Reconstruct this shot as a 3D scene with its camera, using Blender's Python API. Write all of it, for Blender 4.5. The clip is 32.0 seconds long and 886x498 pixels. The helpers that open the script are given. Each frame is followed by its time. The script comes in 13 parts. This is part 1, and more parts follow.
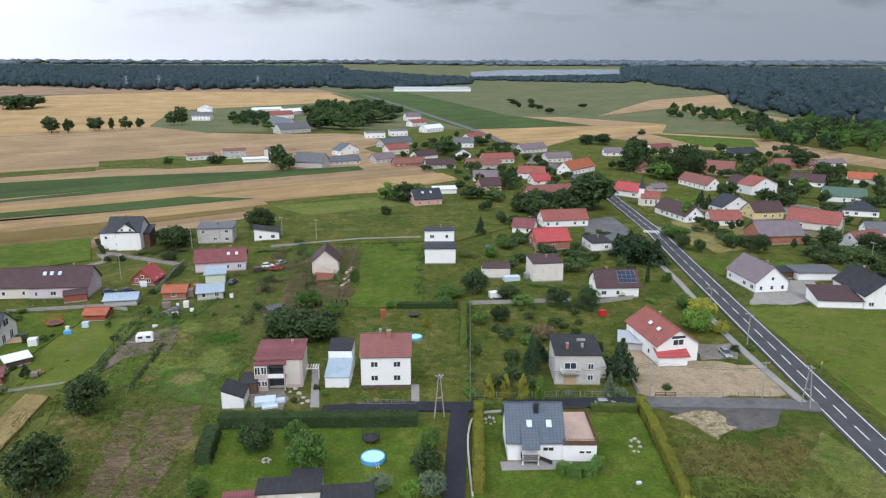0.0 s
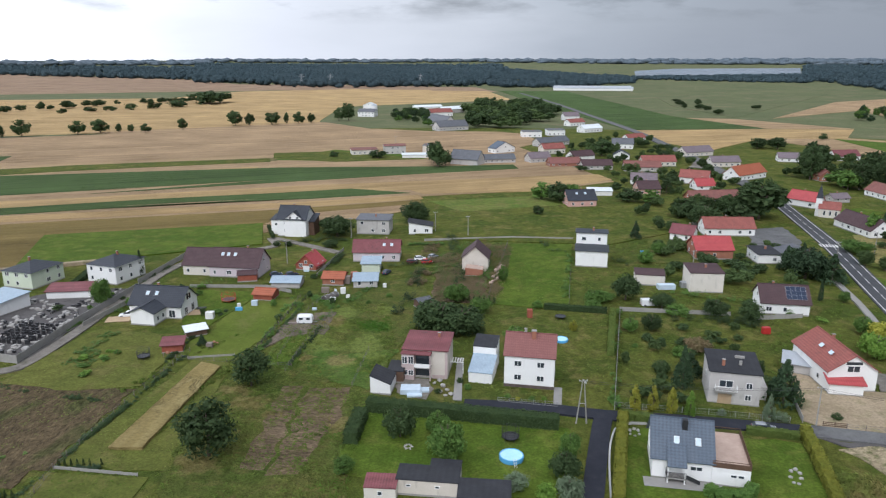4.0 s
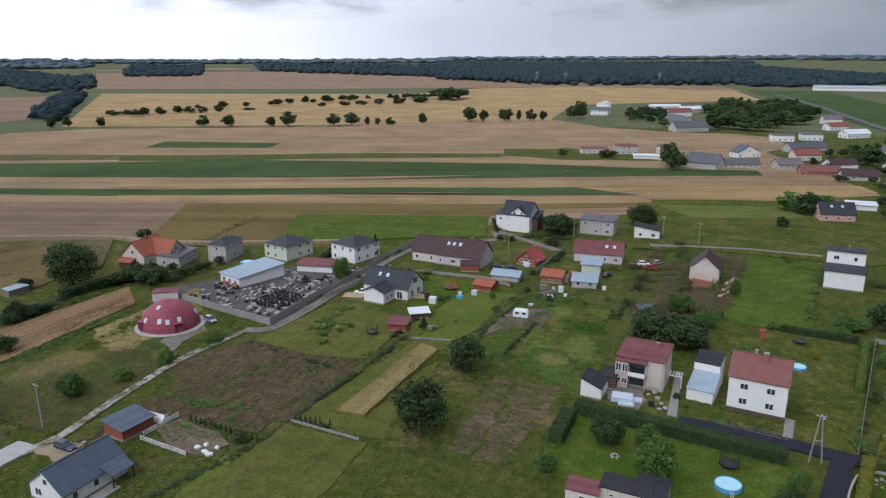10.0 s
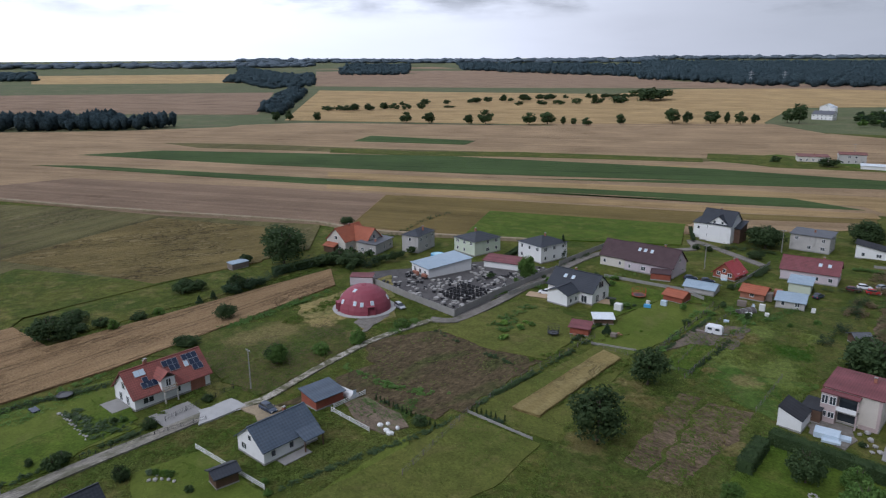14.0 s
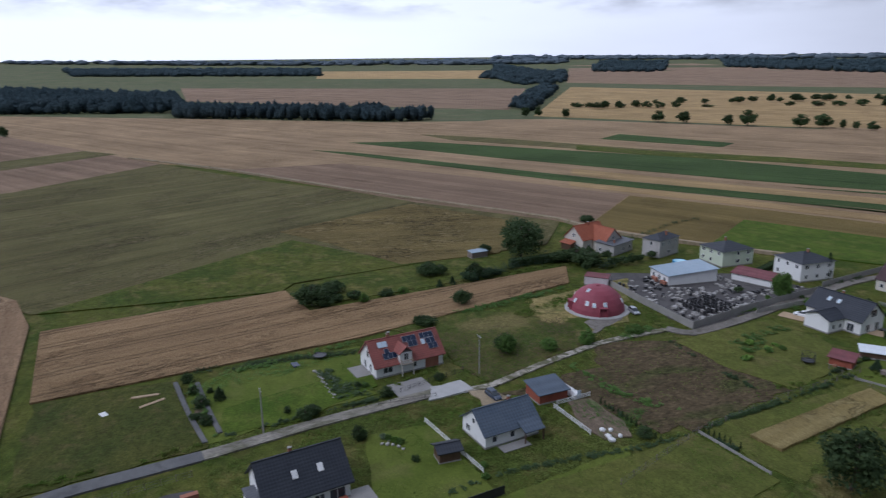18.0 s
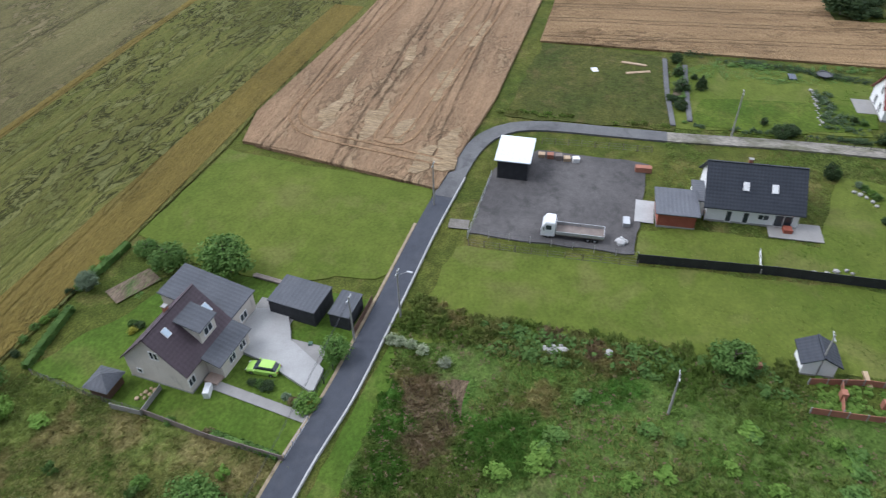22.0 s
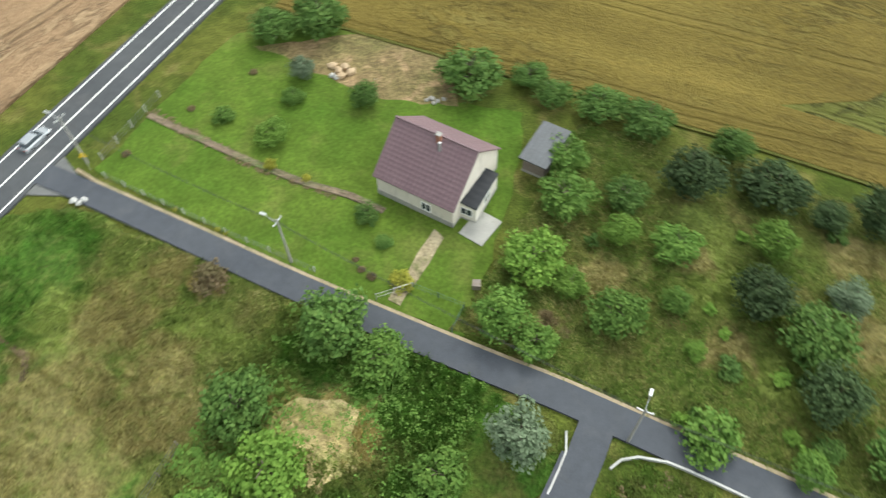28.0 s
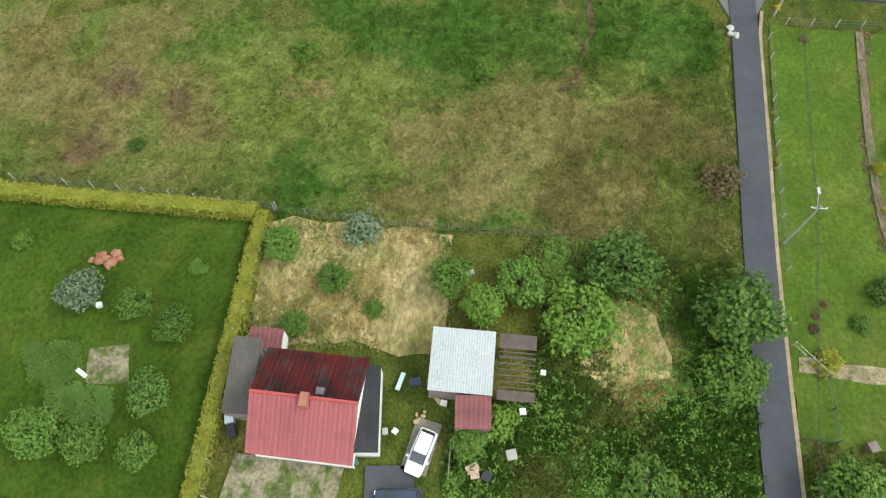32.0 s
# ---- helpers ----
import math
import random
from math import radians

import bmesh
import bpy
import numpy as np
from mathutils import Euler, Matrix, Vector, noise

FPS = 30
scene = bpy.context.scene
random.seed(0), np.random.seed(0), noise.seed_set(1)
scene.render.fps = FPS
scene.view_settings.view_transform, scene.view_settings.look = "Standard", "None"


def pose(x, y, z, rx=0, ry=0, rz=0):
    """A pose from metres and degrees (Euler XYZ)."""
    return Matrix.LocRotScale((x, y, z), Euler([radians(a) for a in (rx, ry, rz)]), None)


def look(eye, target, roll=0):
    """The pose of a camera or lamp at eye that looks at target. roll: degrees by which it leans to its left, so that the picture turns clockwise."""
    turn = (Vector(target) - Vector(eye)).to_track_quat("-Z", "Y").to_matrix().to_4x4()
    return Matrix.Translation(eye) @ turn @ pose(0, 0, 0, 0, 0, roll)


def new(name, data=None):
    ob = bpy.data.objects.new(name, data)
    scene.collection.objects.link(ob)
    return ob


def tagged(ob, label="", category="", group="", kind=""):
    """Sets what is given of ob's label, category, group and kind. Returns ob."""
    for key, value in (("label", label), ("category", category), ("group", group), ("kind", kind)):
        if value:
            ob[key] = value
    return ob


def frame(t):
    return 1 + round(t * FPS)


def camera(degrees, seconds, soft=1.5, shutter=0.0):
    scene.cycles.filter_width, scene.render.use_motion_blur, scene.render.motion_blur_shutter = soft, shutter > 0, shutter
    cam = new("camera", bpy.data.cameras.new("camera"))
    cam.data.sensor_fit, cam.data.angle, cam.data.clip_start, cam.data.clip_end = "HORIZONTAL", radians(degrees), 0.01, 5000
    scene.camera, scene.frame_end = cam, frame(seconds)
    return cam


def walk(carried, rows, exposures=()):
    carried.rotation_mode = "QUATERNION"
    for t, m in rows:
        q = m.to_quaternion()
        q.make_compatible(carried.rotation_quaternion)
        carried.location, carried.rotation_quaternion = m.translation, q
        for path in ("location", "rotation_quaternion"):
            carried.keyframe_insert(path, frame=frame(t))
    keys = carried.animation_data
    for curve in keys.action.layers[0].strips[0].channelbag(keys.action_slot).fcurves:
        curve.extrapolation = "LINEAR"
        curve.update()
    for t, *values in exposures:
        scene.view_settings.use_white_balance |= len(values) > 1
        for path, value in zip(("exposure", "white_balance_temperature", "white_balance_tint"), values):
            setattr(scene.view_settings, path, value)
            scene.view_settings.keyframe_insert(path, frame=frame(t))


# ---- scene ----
cam = camera(64.57, 32.0, 1.2, 0.4)
PATH = [
    (0.0, pose(0.0, 0.0, 65.0, 75.00, -0.07, -2.40)),
    (0.5, pose(0.0, 0.0, 65.0, 75.01, -0.06, -1.46)),
    (1.0, pose(0.0, 0.0, 65.0, 75.01, -0.09, -0.47)),
    (1.5, pose(0.0, 0.0, 65.0, 75.01, -0.07, 0.54)),
    (2.0, pose(0.0, 0.0, 65.0, 74.98, -0.07, 1.56)),
    (2.5, pose(0.0, 0.0, 65.0, 74.97, -0.10, 2.65)),
    (3.0, pose(0.0, 0.0, 65.0, 74.95, -0.06, 4.79)),
    (3.5, pose(0.0, 0.0, 65.0, 74.92, -0.01, 7.86)),
    (5.5, pose(0.0, 0.0, 65.0, 74.84, 0.02, 14.23)),
    (6.0, pose(0.0, 0.0, 65.0, 74.82, -0.01, 15.76)),
    (6.5, pose(0.0, 0.0, 65.0, 74.80, 0.04, 17.22)),
    (7.0, pose(0.0, 0.0, 65.0, 74.80, 0.09, 18.65)),
    (7.5, pose(0.0, 0.0, 65.0, 74.77, 0.13, 20.13)),
    (8.0, pose(0.0, 0.0, 65.0, 74.72, 0.13, 21.16)),
    (8.5, pose(0.0, 0.0, 65.0, 74.71, 0.09, 22.40)),
    (9.0, pose(0.0, 0.0, 65.0, 74.71, 0.18, 24.40)),
    (9.5, pose(0.0, 0.0, 65.0, 74.74, 0.21, 26.57)),
    (10.0, pose(0.0, 0.0, 65.0, 74.76, 0.25, 28.72)),
    (10.5, pose(0.0, 0.0, 65.0, 74.78, 0.24, 30.77)),
    (11.0, pose(0.0, 0.0, 65.0, 74.82, 0.28, 32.79)),
    (11.5, pose(0.0, 0.0, 65.0, 74.81, 0.30, 34.80)),
    (12.0, pose(0.0, 0.0, 65.0, 74.81, 0.32, 36.81)),
    (12.5, pose(0.0, 0.0, 65.0, 74.81, 0.35, 38.77)),
    (13.0, pose(0.0, 0.0, 65.0, 74.78, 0.32, 40.65)),
    (13.5, pose(0.0, 0.0, 65.0, 74.77, 0.36, 42.52)),
    (14.0, pose(0.0, 0.0, 65.0, 74.79, 0.38, 44.41)),
    (14.5, pose(0.0, 0.0, 65.0, 74.81, 0.32, 46.34)),
    (16.5, pose(0.0, 0.0, 65.0, 74.74, 0.47, 53.95)),
    (17.0, pose(0.0, 0.0, 65.0, 74.73, 0.46, 55.98)),
    (17.5, pose(0.0, 0.0, 65.0, 74.71, 0.52, 58.98)),
    (18.0, pose(0.0, 0.0, 65.0, 74.69, 0.59, 64.22)),
    (18.5, pose(0.0, 0.0, 65.0, 74.64, 0.76, 69.46)),
    (19.0, pose(0.0, 0.0, 65.0, 73.64, 0.99, 74.61)),
    (19.5, pose(0.0, 0.0, 65.0, 69.81, 0.98, 79.80)),
    (20.0, pose(0.0, 0.0, 65.0, 64.30, 0.97, 84.92)),
    (20.5, pose(0.0, 0.0, 65.0, 58.36, 0.98, 90.06)),
    (21.0, pose(0.0, 0.0, 65.0, 53.03, 0.98, 95.25)),
    (21.5, pose(0.0, 0.0, 65.0, 50.50, 1.06, 100.29)),
    (22.0, pose(0.0, 0.0, 65.0, 49.93, 1.08, 105.28)),
    (22.5, pose(0.0, 0.0, 65.0, 49.93, 1.10, 110.27)),
    (23.0, pose(0.0, 0.0, 65.0, 50.01, 1.12, 115.20)),
    (23.5, pose(0.0, 0.0, 65.0, 50.10, 1.19, 120.12)),
    (24.0, pose(0.0, 0.0, 65.0, 50.21, 1.18, 125.05)),
    (24.5, pose(0.0, 0.0, 65.0, 50.11, 1.14, 130.09)),
    (26.5, pose(0.0, 0.0, 65.0, 35.83, 1.04, 162.80)),
    (27.0, pose(0.0, 0.0, 65.0, 34.79, 1.07, 176.14)),
    (27.5, pose(0.0, 0.0, 65.0, 34.64, 0.99, -170.03)),
    (28.0, pose(0.0, 0.0, 65.0, 34.81, 0.91, -156.06)),
    (28.5, pose(0.0, 0.0, 65.0, 34.85, 0.59, -143.45)),
    (29.0, pose(0.0, 0.0, 65.0, 34.84, 0.38, -135.78)),
    (29.5, pose(0.0, 0.0, 65.0, 34.82, 0.23, -129.04)),
    (30.0, pose(0.0, 0.0, 65.0, 34.72, 0.12, -118.33)),
    (30.5, pose(0.0, 0.0, 65.0, 31.53, -0.12, -105.98)),
    (31.0, pose(0.0, 0.0, 65.0, 27.31, -0.06, -94.19)),
    (31.5, pose(0.0, 0.0, 65.0, 25.44, -0.15, -88.65)),
    (32.0, pose(0.0, 0.0, 65.0, 25.32, -0.11, -85.39)),
]
EXPOSURES = [(0.0, 0.12, 5800, 13), (3.5, 0.04, 5800, 13), (6.0, -0.17, 5750, 13), (10.0, -0.44, 5700, 15), (14.0, -0.62, 5550, 16), (17.0, -0.8, 5400, 19), (19.2, -0.88, 5350, 17), (20.0, -0.14, 5450, 18), (21.0, 0.04, 5520, 16), (21.6, 0.25, 5560, 15), (23.0, 0.3, 5700, 12), (27.0, 0.84, 6300, 2), (32.0, 0.52, 6400, 2)]
walk(cam, PATH, EXPOSURES)
SKY_STRENGTH, SUN_STRENGTH = 0.95, 1.65

# patches where the wild ground grows lush, pale, tan or strawy: (x, y, radius)
TAN = [(-22.3, -58.1, 3.5), (-25.0, -47.7, 4.0), (-26.9, -58.3, 3.0), (-36.2, -47.6, 3.5), (-36.1, -38.5, 3.5), (-33.6, -54.8, 3.0), (-33.7, -32.4, 3.0), (-62.7, -17.6, 1.4), (-70.6, -18.3, 1.8), (-143.1, 86.3, 6.0), (-144.1, 79.1, 5.0), (-126.8, 100.3, 4.0), (51.9, 105.6, 5.0), (56.2, 100.2, 6.0), (64.6, 105.1, 5.0), (46.9, 100.6, 4.0), (-70.2, 154.5, 3.0), (-58.0, 160.9, 4.0), (44.5, 5.0, 5.0), (46.7, -3.7, 6.0), (45.7, -10.0, 5.0), (35.7, 6.0, 3.5), (38.4, -1.0, 5.0), (38.4, -10.1, 4.5), (35.2, -12.5, 3.5), (49.3, 42.2, 6.0), (45.7, 46.4, 5.0), (48.5, 51.3, 6.0), (47.5, 33.8, 4.0), (42.1, 43.3, 6.0)]
TAN += [(-60.0, 116.6, 4.0), (-65.6, 120.4, 3.0), (-53.6, 112.6, 2.5), (-59.2, 95.4, 4.0), (-39.3, 111.1, 2.5), (-48.8, 138.7, 3.0), (-56.9, 138.4, 2.5), (56.2, 40.7, 5.0), (55.1, 53.5, 5.0), (44.5, 31.8, 4.0), (49.6, 18.5, 2.5), (48.1, -19.0, 5.0), (45.6, -9.0, 5.0), (46.0, -26.1, 3.5), (40.0, -16.0, 4.0), (50.4, -9.5, 4.0), (-49.7, -18.5, 2.6), (-60.2, -15.4, 2.0), (-70.8, -17.6, 2.5), (-59.0, 3.5, 3.0), (-50.7, -3.6, 2.5), (-129.1, -6.6, 3.5), (-120.5, -9.4, 3.0), (1.2, -45.5, 2.5), (-7.2, -49.9, 2.5), (-12.6, -40.9, 2.5)]
LUSH = [(47.9, 113.5, 3.0), (-45.8, 160.4, 5.0), (-64.6, 176.7, 4.0), (-62.7, 195.2, 5.0), (39.1, 16.8, 4.5), (36.7, 19.5, 4.0), (58.4, 2.8, 8.0), (58.7, 10.3, 6.0), (60.1, -6.6, 5.0), (61.0, -17.4, 7.0), (59.7, -23.4, 6.0), (39.6, 2.1, 2.5), (32.1, 1.5, 2.5), (61.8, 16.2, 6.0), (55.3, -10.6, 4.0), (32.5, -3.1, 3.0), (25.4, -23.5, 4.0), (17.6, -23.9, 6.0), (12.4, -23.0, 6.0), (19.4, -4.8, 3.0), (14.3, -8.2, 4.0), (10.8, -2.6, 4.0), (8.9, -15.3, 5.0), (11.8, -26.3, 4.0), (12.2, -21.7, 4.0), (17.0, -26.7, 3.0), (5.0, -24.2, 3.5), (59.4, -21.2, 4.0), (0.9, -20.7, 3.0), (-43.1, -18.6, 3.0)]
LUSH += [(-47.5, -21.7, 2.5), (-46.9, -13.0, 3.5), (-44.5, -6.8, 4.5), (-38.1, -18.5, 3.5), (-54.0, 4.8, 3.5), (-120.7, -16.0, 5.0)]
PALE = [(-47.5, 137.1, 2.5), (-42.3, 142.2, 3.0), (-46.5, 172.0, 3.5), (-54.0, 158.0, 3.0), (-52.4, 146.4, 3.5), (-45.8, 151.1, 4.0), (50.4, 95.7, 6.0), (62.0, 96.8, 6.0), (48.0, 105.8, 4.0), (-57.5, 147.6, 5.0), (-57.6, 168.3, 5.0), (-44.9, 147.1, 4.0), (46.9, 12.2, 7.0), (53.7, 19.1, 5.0), (51.3, 27.3, 5.0), (56.3, 49.7, 4.0), (44.5, 22.8, 5.0), (47.5, -22.6, 5.0), (51.7, -16.5, 5.0), (43.1, 12.4, 5.0), (24.4, -10.2, 3.0), (20.2, -15.6, 3.0), (-9.3, -48.4, 5.0), (-18.7, -40.9, 4.0), (-7.5, -54.2, 4.0), (38.1, -20.3, 4.0), (-68.5, -9.9, 6.0), (-69.0, -2.4, 6.0), (-34.7, -60.1, 5.0), (-37.2, -43.0, 5.0)]
STRAW = [(-140.3, 97.9, 3.5), (-139.6, 102.9, 3.0), (-152.0, 101.2, 3.0), (-138.4, 107.7, 3.0), (28.3, 8.1, 3.2), (29.9, 4.8, 3.0), (21.6, 9.6, 3.2), (24.7, 14.5, 2.5), (23.0, 6.4, 3.2), (24.5, 17.3, 2.0), (26.0, -16.3, 1.8), (20.4, -18.3, 2.4), (17.8, -19.7, 2.2), (17.6, -16.6, 2.0), (21.0, -19.7, 2.6), (21.9, -16.8, 2.2), (17.4, -18.8, 2.2), (40.7, -26.0, 2.0)]
BROWN = [(-42.6, -14.2, 3.0), (-47.9, -18.3, 2.0), (-61.0, -3.3, 1.6), (-59.9, 2.1, 1.6), (5.0, -37.6, 1.6), (48.5, 41.9, 2.5), (46.4, 33.5, 2.0), (39.9, 42.6, 2.5), (-48.5, -16.2, 3.5), (-43.3, -15.0, 3.0)]
GROWTH = (("lush", LUSH, (0.055, 0.14, 0.017)), ("pale", PALE, (0.205, 0.255, 0.06)), ("tan", TAN, (0.27, 0.225, 0.09)), ("straw", STRAW, (0.46, 0.36, 0.15)), ("brown", BROWN, (0.2, 0.14, 0.085)))


from mathutils import geometry

# ---- world, sun ----
world = bpy.data.worlds.new("sky")
scene.world = world
world.use_nodes = True
wt = world.node_tree
wt.nodes.clear()


def wnode(kind, **inputs):
    n = wt.nodes.new(kind)
    for key, value in inputs.items():
        n.inputs[key.replace("_", " ")].default_value = value
    return n


w_out = wnode("ShaderNodeOutputWorld")
w_bg = wnode("ShaderNodeBackground", Strength=SKY_STRENGTH)
w_sky = wnode("ShaderNodeTexSky")
w_sky.sky_type, w_sky.sun_disc = "NISHITA", False
w_sky.sun_elevation, w_sky.sun_rotation = radians(48), radians(169)
w_sky.air_density, w_sky.dust_density = 1.5, 3.0
w_co = wnode("ShaderNodeTexCoord")
w_xyz = wnode("ShaderNodeSeparateXYZ")
wt.links.new(w_co.outputs["Generated"], w_xyz.inputs[0])
# the storm lies towards +x: brightness falls along that bearing
w_dot = wnode("ShaderNodeVectorMath")
w_dot.operation = "DOT_PRODUCT"
w_dot.inputs[1].default_value = (0.475, 0.165, 0.0)
wt.links.new(w_co.outputs["Generated"], w_dot.inputs[0])
w_map = wnode("ShaderNodeMapping")
w_map.inputs["Scale"].default_value = (1.6, 1.6, 7.0)
wt.links.new(w_co.outputs["Generated"], w_map.inputs[0])
w_noise = wnode("ShaderNodeTexNoise", Scale=1.7, Detail=7.0, Roughness=0.55)
wt.links.new(w_map.outputs[0], w_noise.inputs["Vector"])
w_add = wnode("ShaderNodeMath")
w_add.operation = "MULTIPLY_ADD"
w_add.inputs[1].default_value = 0.13
wt.links.new(w_noise.outputs["Fac"], w_add.inputs[0])
wt.links.new(w_dot.outputs["Value"], w_add.inputs[2])
w_ramp = wnode("ShaderNodeValToRGB")
el = w_ramp.color_ramp.elements
el[0].position, el[0].color = 0.08, (2.2, 2.2, 2.16, 1)
el[1].position, el[1].color = 0.92, (0.335, 0.36, 0.385, 1)
for at, col in ((0.28, (1.65, 1.65, 1.63, 1)), (0.43, (1.1, 1.1, 1.1, 1)), (0.55, (0.85, 0.865, 0.87, 1)), (0.66, (0.53, 0.56, 0.58, 1)), (0.78, (0.385, 0.41, 0.435, 1))):
    e = el.new(at)
    e.color = col
w_mid = wnode("ShaderNodeMath")
w_mid.inputs[1].default_value = 0.435
wt.links.new(w_add.outputs[0], w_mid.inputs[0])
wt.links.new(w_mid.outputs[0], w_ramp.inputs[0])
# grey undersides of cloud higher up
w_up = wnode("ShaderNodeMapRange")
w_up.inputs["From Min"].default_value, w_up.inputs["From Max"].default_value = 0.045, 0.085
wt.links.new(w_xyz.outputs["Z"], w_up.inputs["Value"])
w_n2 = wnode("ShaderNodeTexNoise", Scale=3.1, Detail=6.0, Roughness=0.6)
wt.links.new(w_map.outputs[0], w_n2.inputs["Vector"])
w_c2 = wnode("ShaderNodeMapRange")
w_c2.inputs["From Min"].default_value, w_c2.inputs["From Max"].default_value = 0.46, 0.62
wt.links.new(w_n2.outputs["Fac"], w_c2.inputs["Value"])
w_mul = wnode("ShaderNodeMath")
w_mul.operation = "MULTIPLY"
wt.links.new(w_up.outputs[0], w_mul.inputs[0])
wt.links.new(w_c2.outputs[0], w_mul.inputs[1])
w_dark = wnode("ShaderNodeMix")
w_dark.data_type, w_dark.blend_type = "RGBA", "MULTIPLY"
w_dark.inputs["B"].default_value = (0.36, 0.37, 0.38, 1)
wt.links.new(w_mul.outputs[0], w_dark.inputs["Factor"])
wt.links.new(w_ramp.outputs[0], w_dark.inputs["A"])
# a little clear sky through the cloud
w_sc = wnode("ShaderNodeMix")
w_sc.data_type, w_sc.blend_type = "RGBA", "MULTIPLY"
w_sc.inputs["Factor"].default_value = 1.0
w_sc.inputs["B"].default_value = (0.1, 0.1, 0.1, 1)
wt.links.new(w_sky.outputs[0], w_sc.inputs["A"])
w_mix = wnode("ShaderNodeMix")
w_mix.data_type = "RGBA"
w_mix.inputs["Factor"].default_value = 0.9
wt.links.new(w_sc.outputs["Result"], w_mix.inputs["A"])
# an overcast sky is brightest overhead
w_zen = wnode("ShaderNodeMapRange")
for key, value in (("From Min", 0.12), ("From Max", 0.75), ("To Min", 1.0), ("To Max", 1.4)):
    w_zen.inputs[key].default_value = value
wt.links.new(w_xyz.outputs["Z"], w_zen.inputs["Value"])
w_lift = wnode("ShaderNodeVectorMath")
w_lift.operation = "SCALE"
wt.links.new(w_dark.outputs["Result"], w_lift.inputs[0])
wt.links.new(w_zen.outputs[0], w_lift.inputs["Scale"])
wt.links.new(w_lift.outputs[0], w_mix.inputs["B"])
wt.links.new(w_mix.outputs["Result"], w_bg.inputs["Color"])
wt.links.new(w_bg.outputs[0], w_out.inputs[0])

sun_data = bpy.data.lights.new("sun", "SUN")
sun_data.energy, sun_data.angle, sun_data.color = SUN_STRENGTH, radians(20), (1.0, 0.95, 0.88)
sun = new("sun", sun_data)
sun.matrix_basis = look((20, -100, 115), (0, 0, 0))


# ---- materials ----
def node(nt, kind, ins=(), **props):
    n = nt.nodes.new(kind)
    for key, value in props.items():
        if key == "op":
            n.operation = value
        elif key == "dtype":
            n.data_type = value
        elif key == "blend":
            n.blend_type = value
    for key, value in ins:
        if isinstance(value, bpy.types.NodeSocket):
            nt.links.new(value, n.inputs[key])
        else:
            n.inputs[key].default_value = value
    return n


def rgba(c):
    return (c[0], c[1], c[2], 1.0)


def start(name, rough=0.8, metal=0.0, spec=0.3):
    m = bpy.data.materials.new(name)
    m.use_nodes = True
    nt = m.node_tree
    b = nt.nodes["Principled BSDF"]
    b.inputs["Roughness"].default_value = rough
    b.inputs["Metallic"].default_value = metal
    b.inputs["Specular IOR Level"].default_value = spec
    pos = nt.nodes.new("ShaderNodeNewGeometry").outputs["Position"]
    return m, nt, b, pos


def mixcol(nt, fac, a, b):
    n = node(nt, "ShaderNodeMix", dtype="RGBA")
    for key, value in (("Factor", fac), ("A", a), ("B", b)):
        if isinstance(value, bpy.types.NodeSocket):
            nt.links.new(value, n.inputs[key])
        else:
            n.inputs[key].default_value = value if key == "Factor" else rgba(value)
    return n.outputs["Result"]


def noise_fac(nt, pos, scale, lo=0.35, hi=0.65, detail=4.0, stretch=(1, 1, 1), turn=0.0, rough=0.55, warp=0.0):
    mp = node(nt, "ShaderNodeMapping", (("Vector", pos), ("Scale", stretch), ("Rotation", (0, 0, radians(turn)))))
    nz = node(nt, "ShaderNodeTexNoise", (("Vector", mp.outputs[0]), ("Scale", scale), ("Detail", detail), ("Roughness", rough), ("Distortion", warp)))
    mr = node(nt, "ShaderNodeMapRange", (("Value", nz.outputs["Fac"]), ("From Min", lo), ("From Max", hi)))
    return mr.outputs[0]


def bumped(nt, b, height, strength=0.3, dist=0.05):
    bp = node(nt, "ShaderNodeBump", (("Height", height), ("Strength", strength), ("Distance", dist)))
    nt.links.new(bp.outputs[0], b.inputs["Normal"])


def mat_plain(name, c1, c2, scale=0.6, fine=9.0, rough=0.8, metal=0.0, bump=0.15, dirt=(0.12, 0.11, 0.09), dirty=0.15, spec=0.3):
    """Two tones, a fine grain and a little dirt, in world metres."""
    m, nt, b, pos = start(name, rough, metal, spec)
    big = noise_fac(nt, pos, scale)
    small = noise_fac(nt, pos, fine, 0.3, 0.7)
    col = mixcol(nt, big, c1, c2)
    half = node(nt, "ShaderNodeMath", ((0, small), (1, 0.5)), op="MULTIPLY").outputs[0]
    col = mixcol(nt, half, col, tuple(0.82 * v for v in c1))
    stain = noise_fac(nt, pos, scale * 2.3, 0.58, 0.75, stretch=(1, 1, 0.35))
    st = node(nt, "ShaderNodeMath", ((0, stain), (1, dirty)), op="MULTIPLY").outputs[0]
    col = mixcol(nt, st, col, dirt)
    nt.links.new(col, b.inputs["Base Color"])
    bumped(nt, b, small, bump, 0.02)
    return m


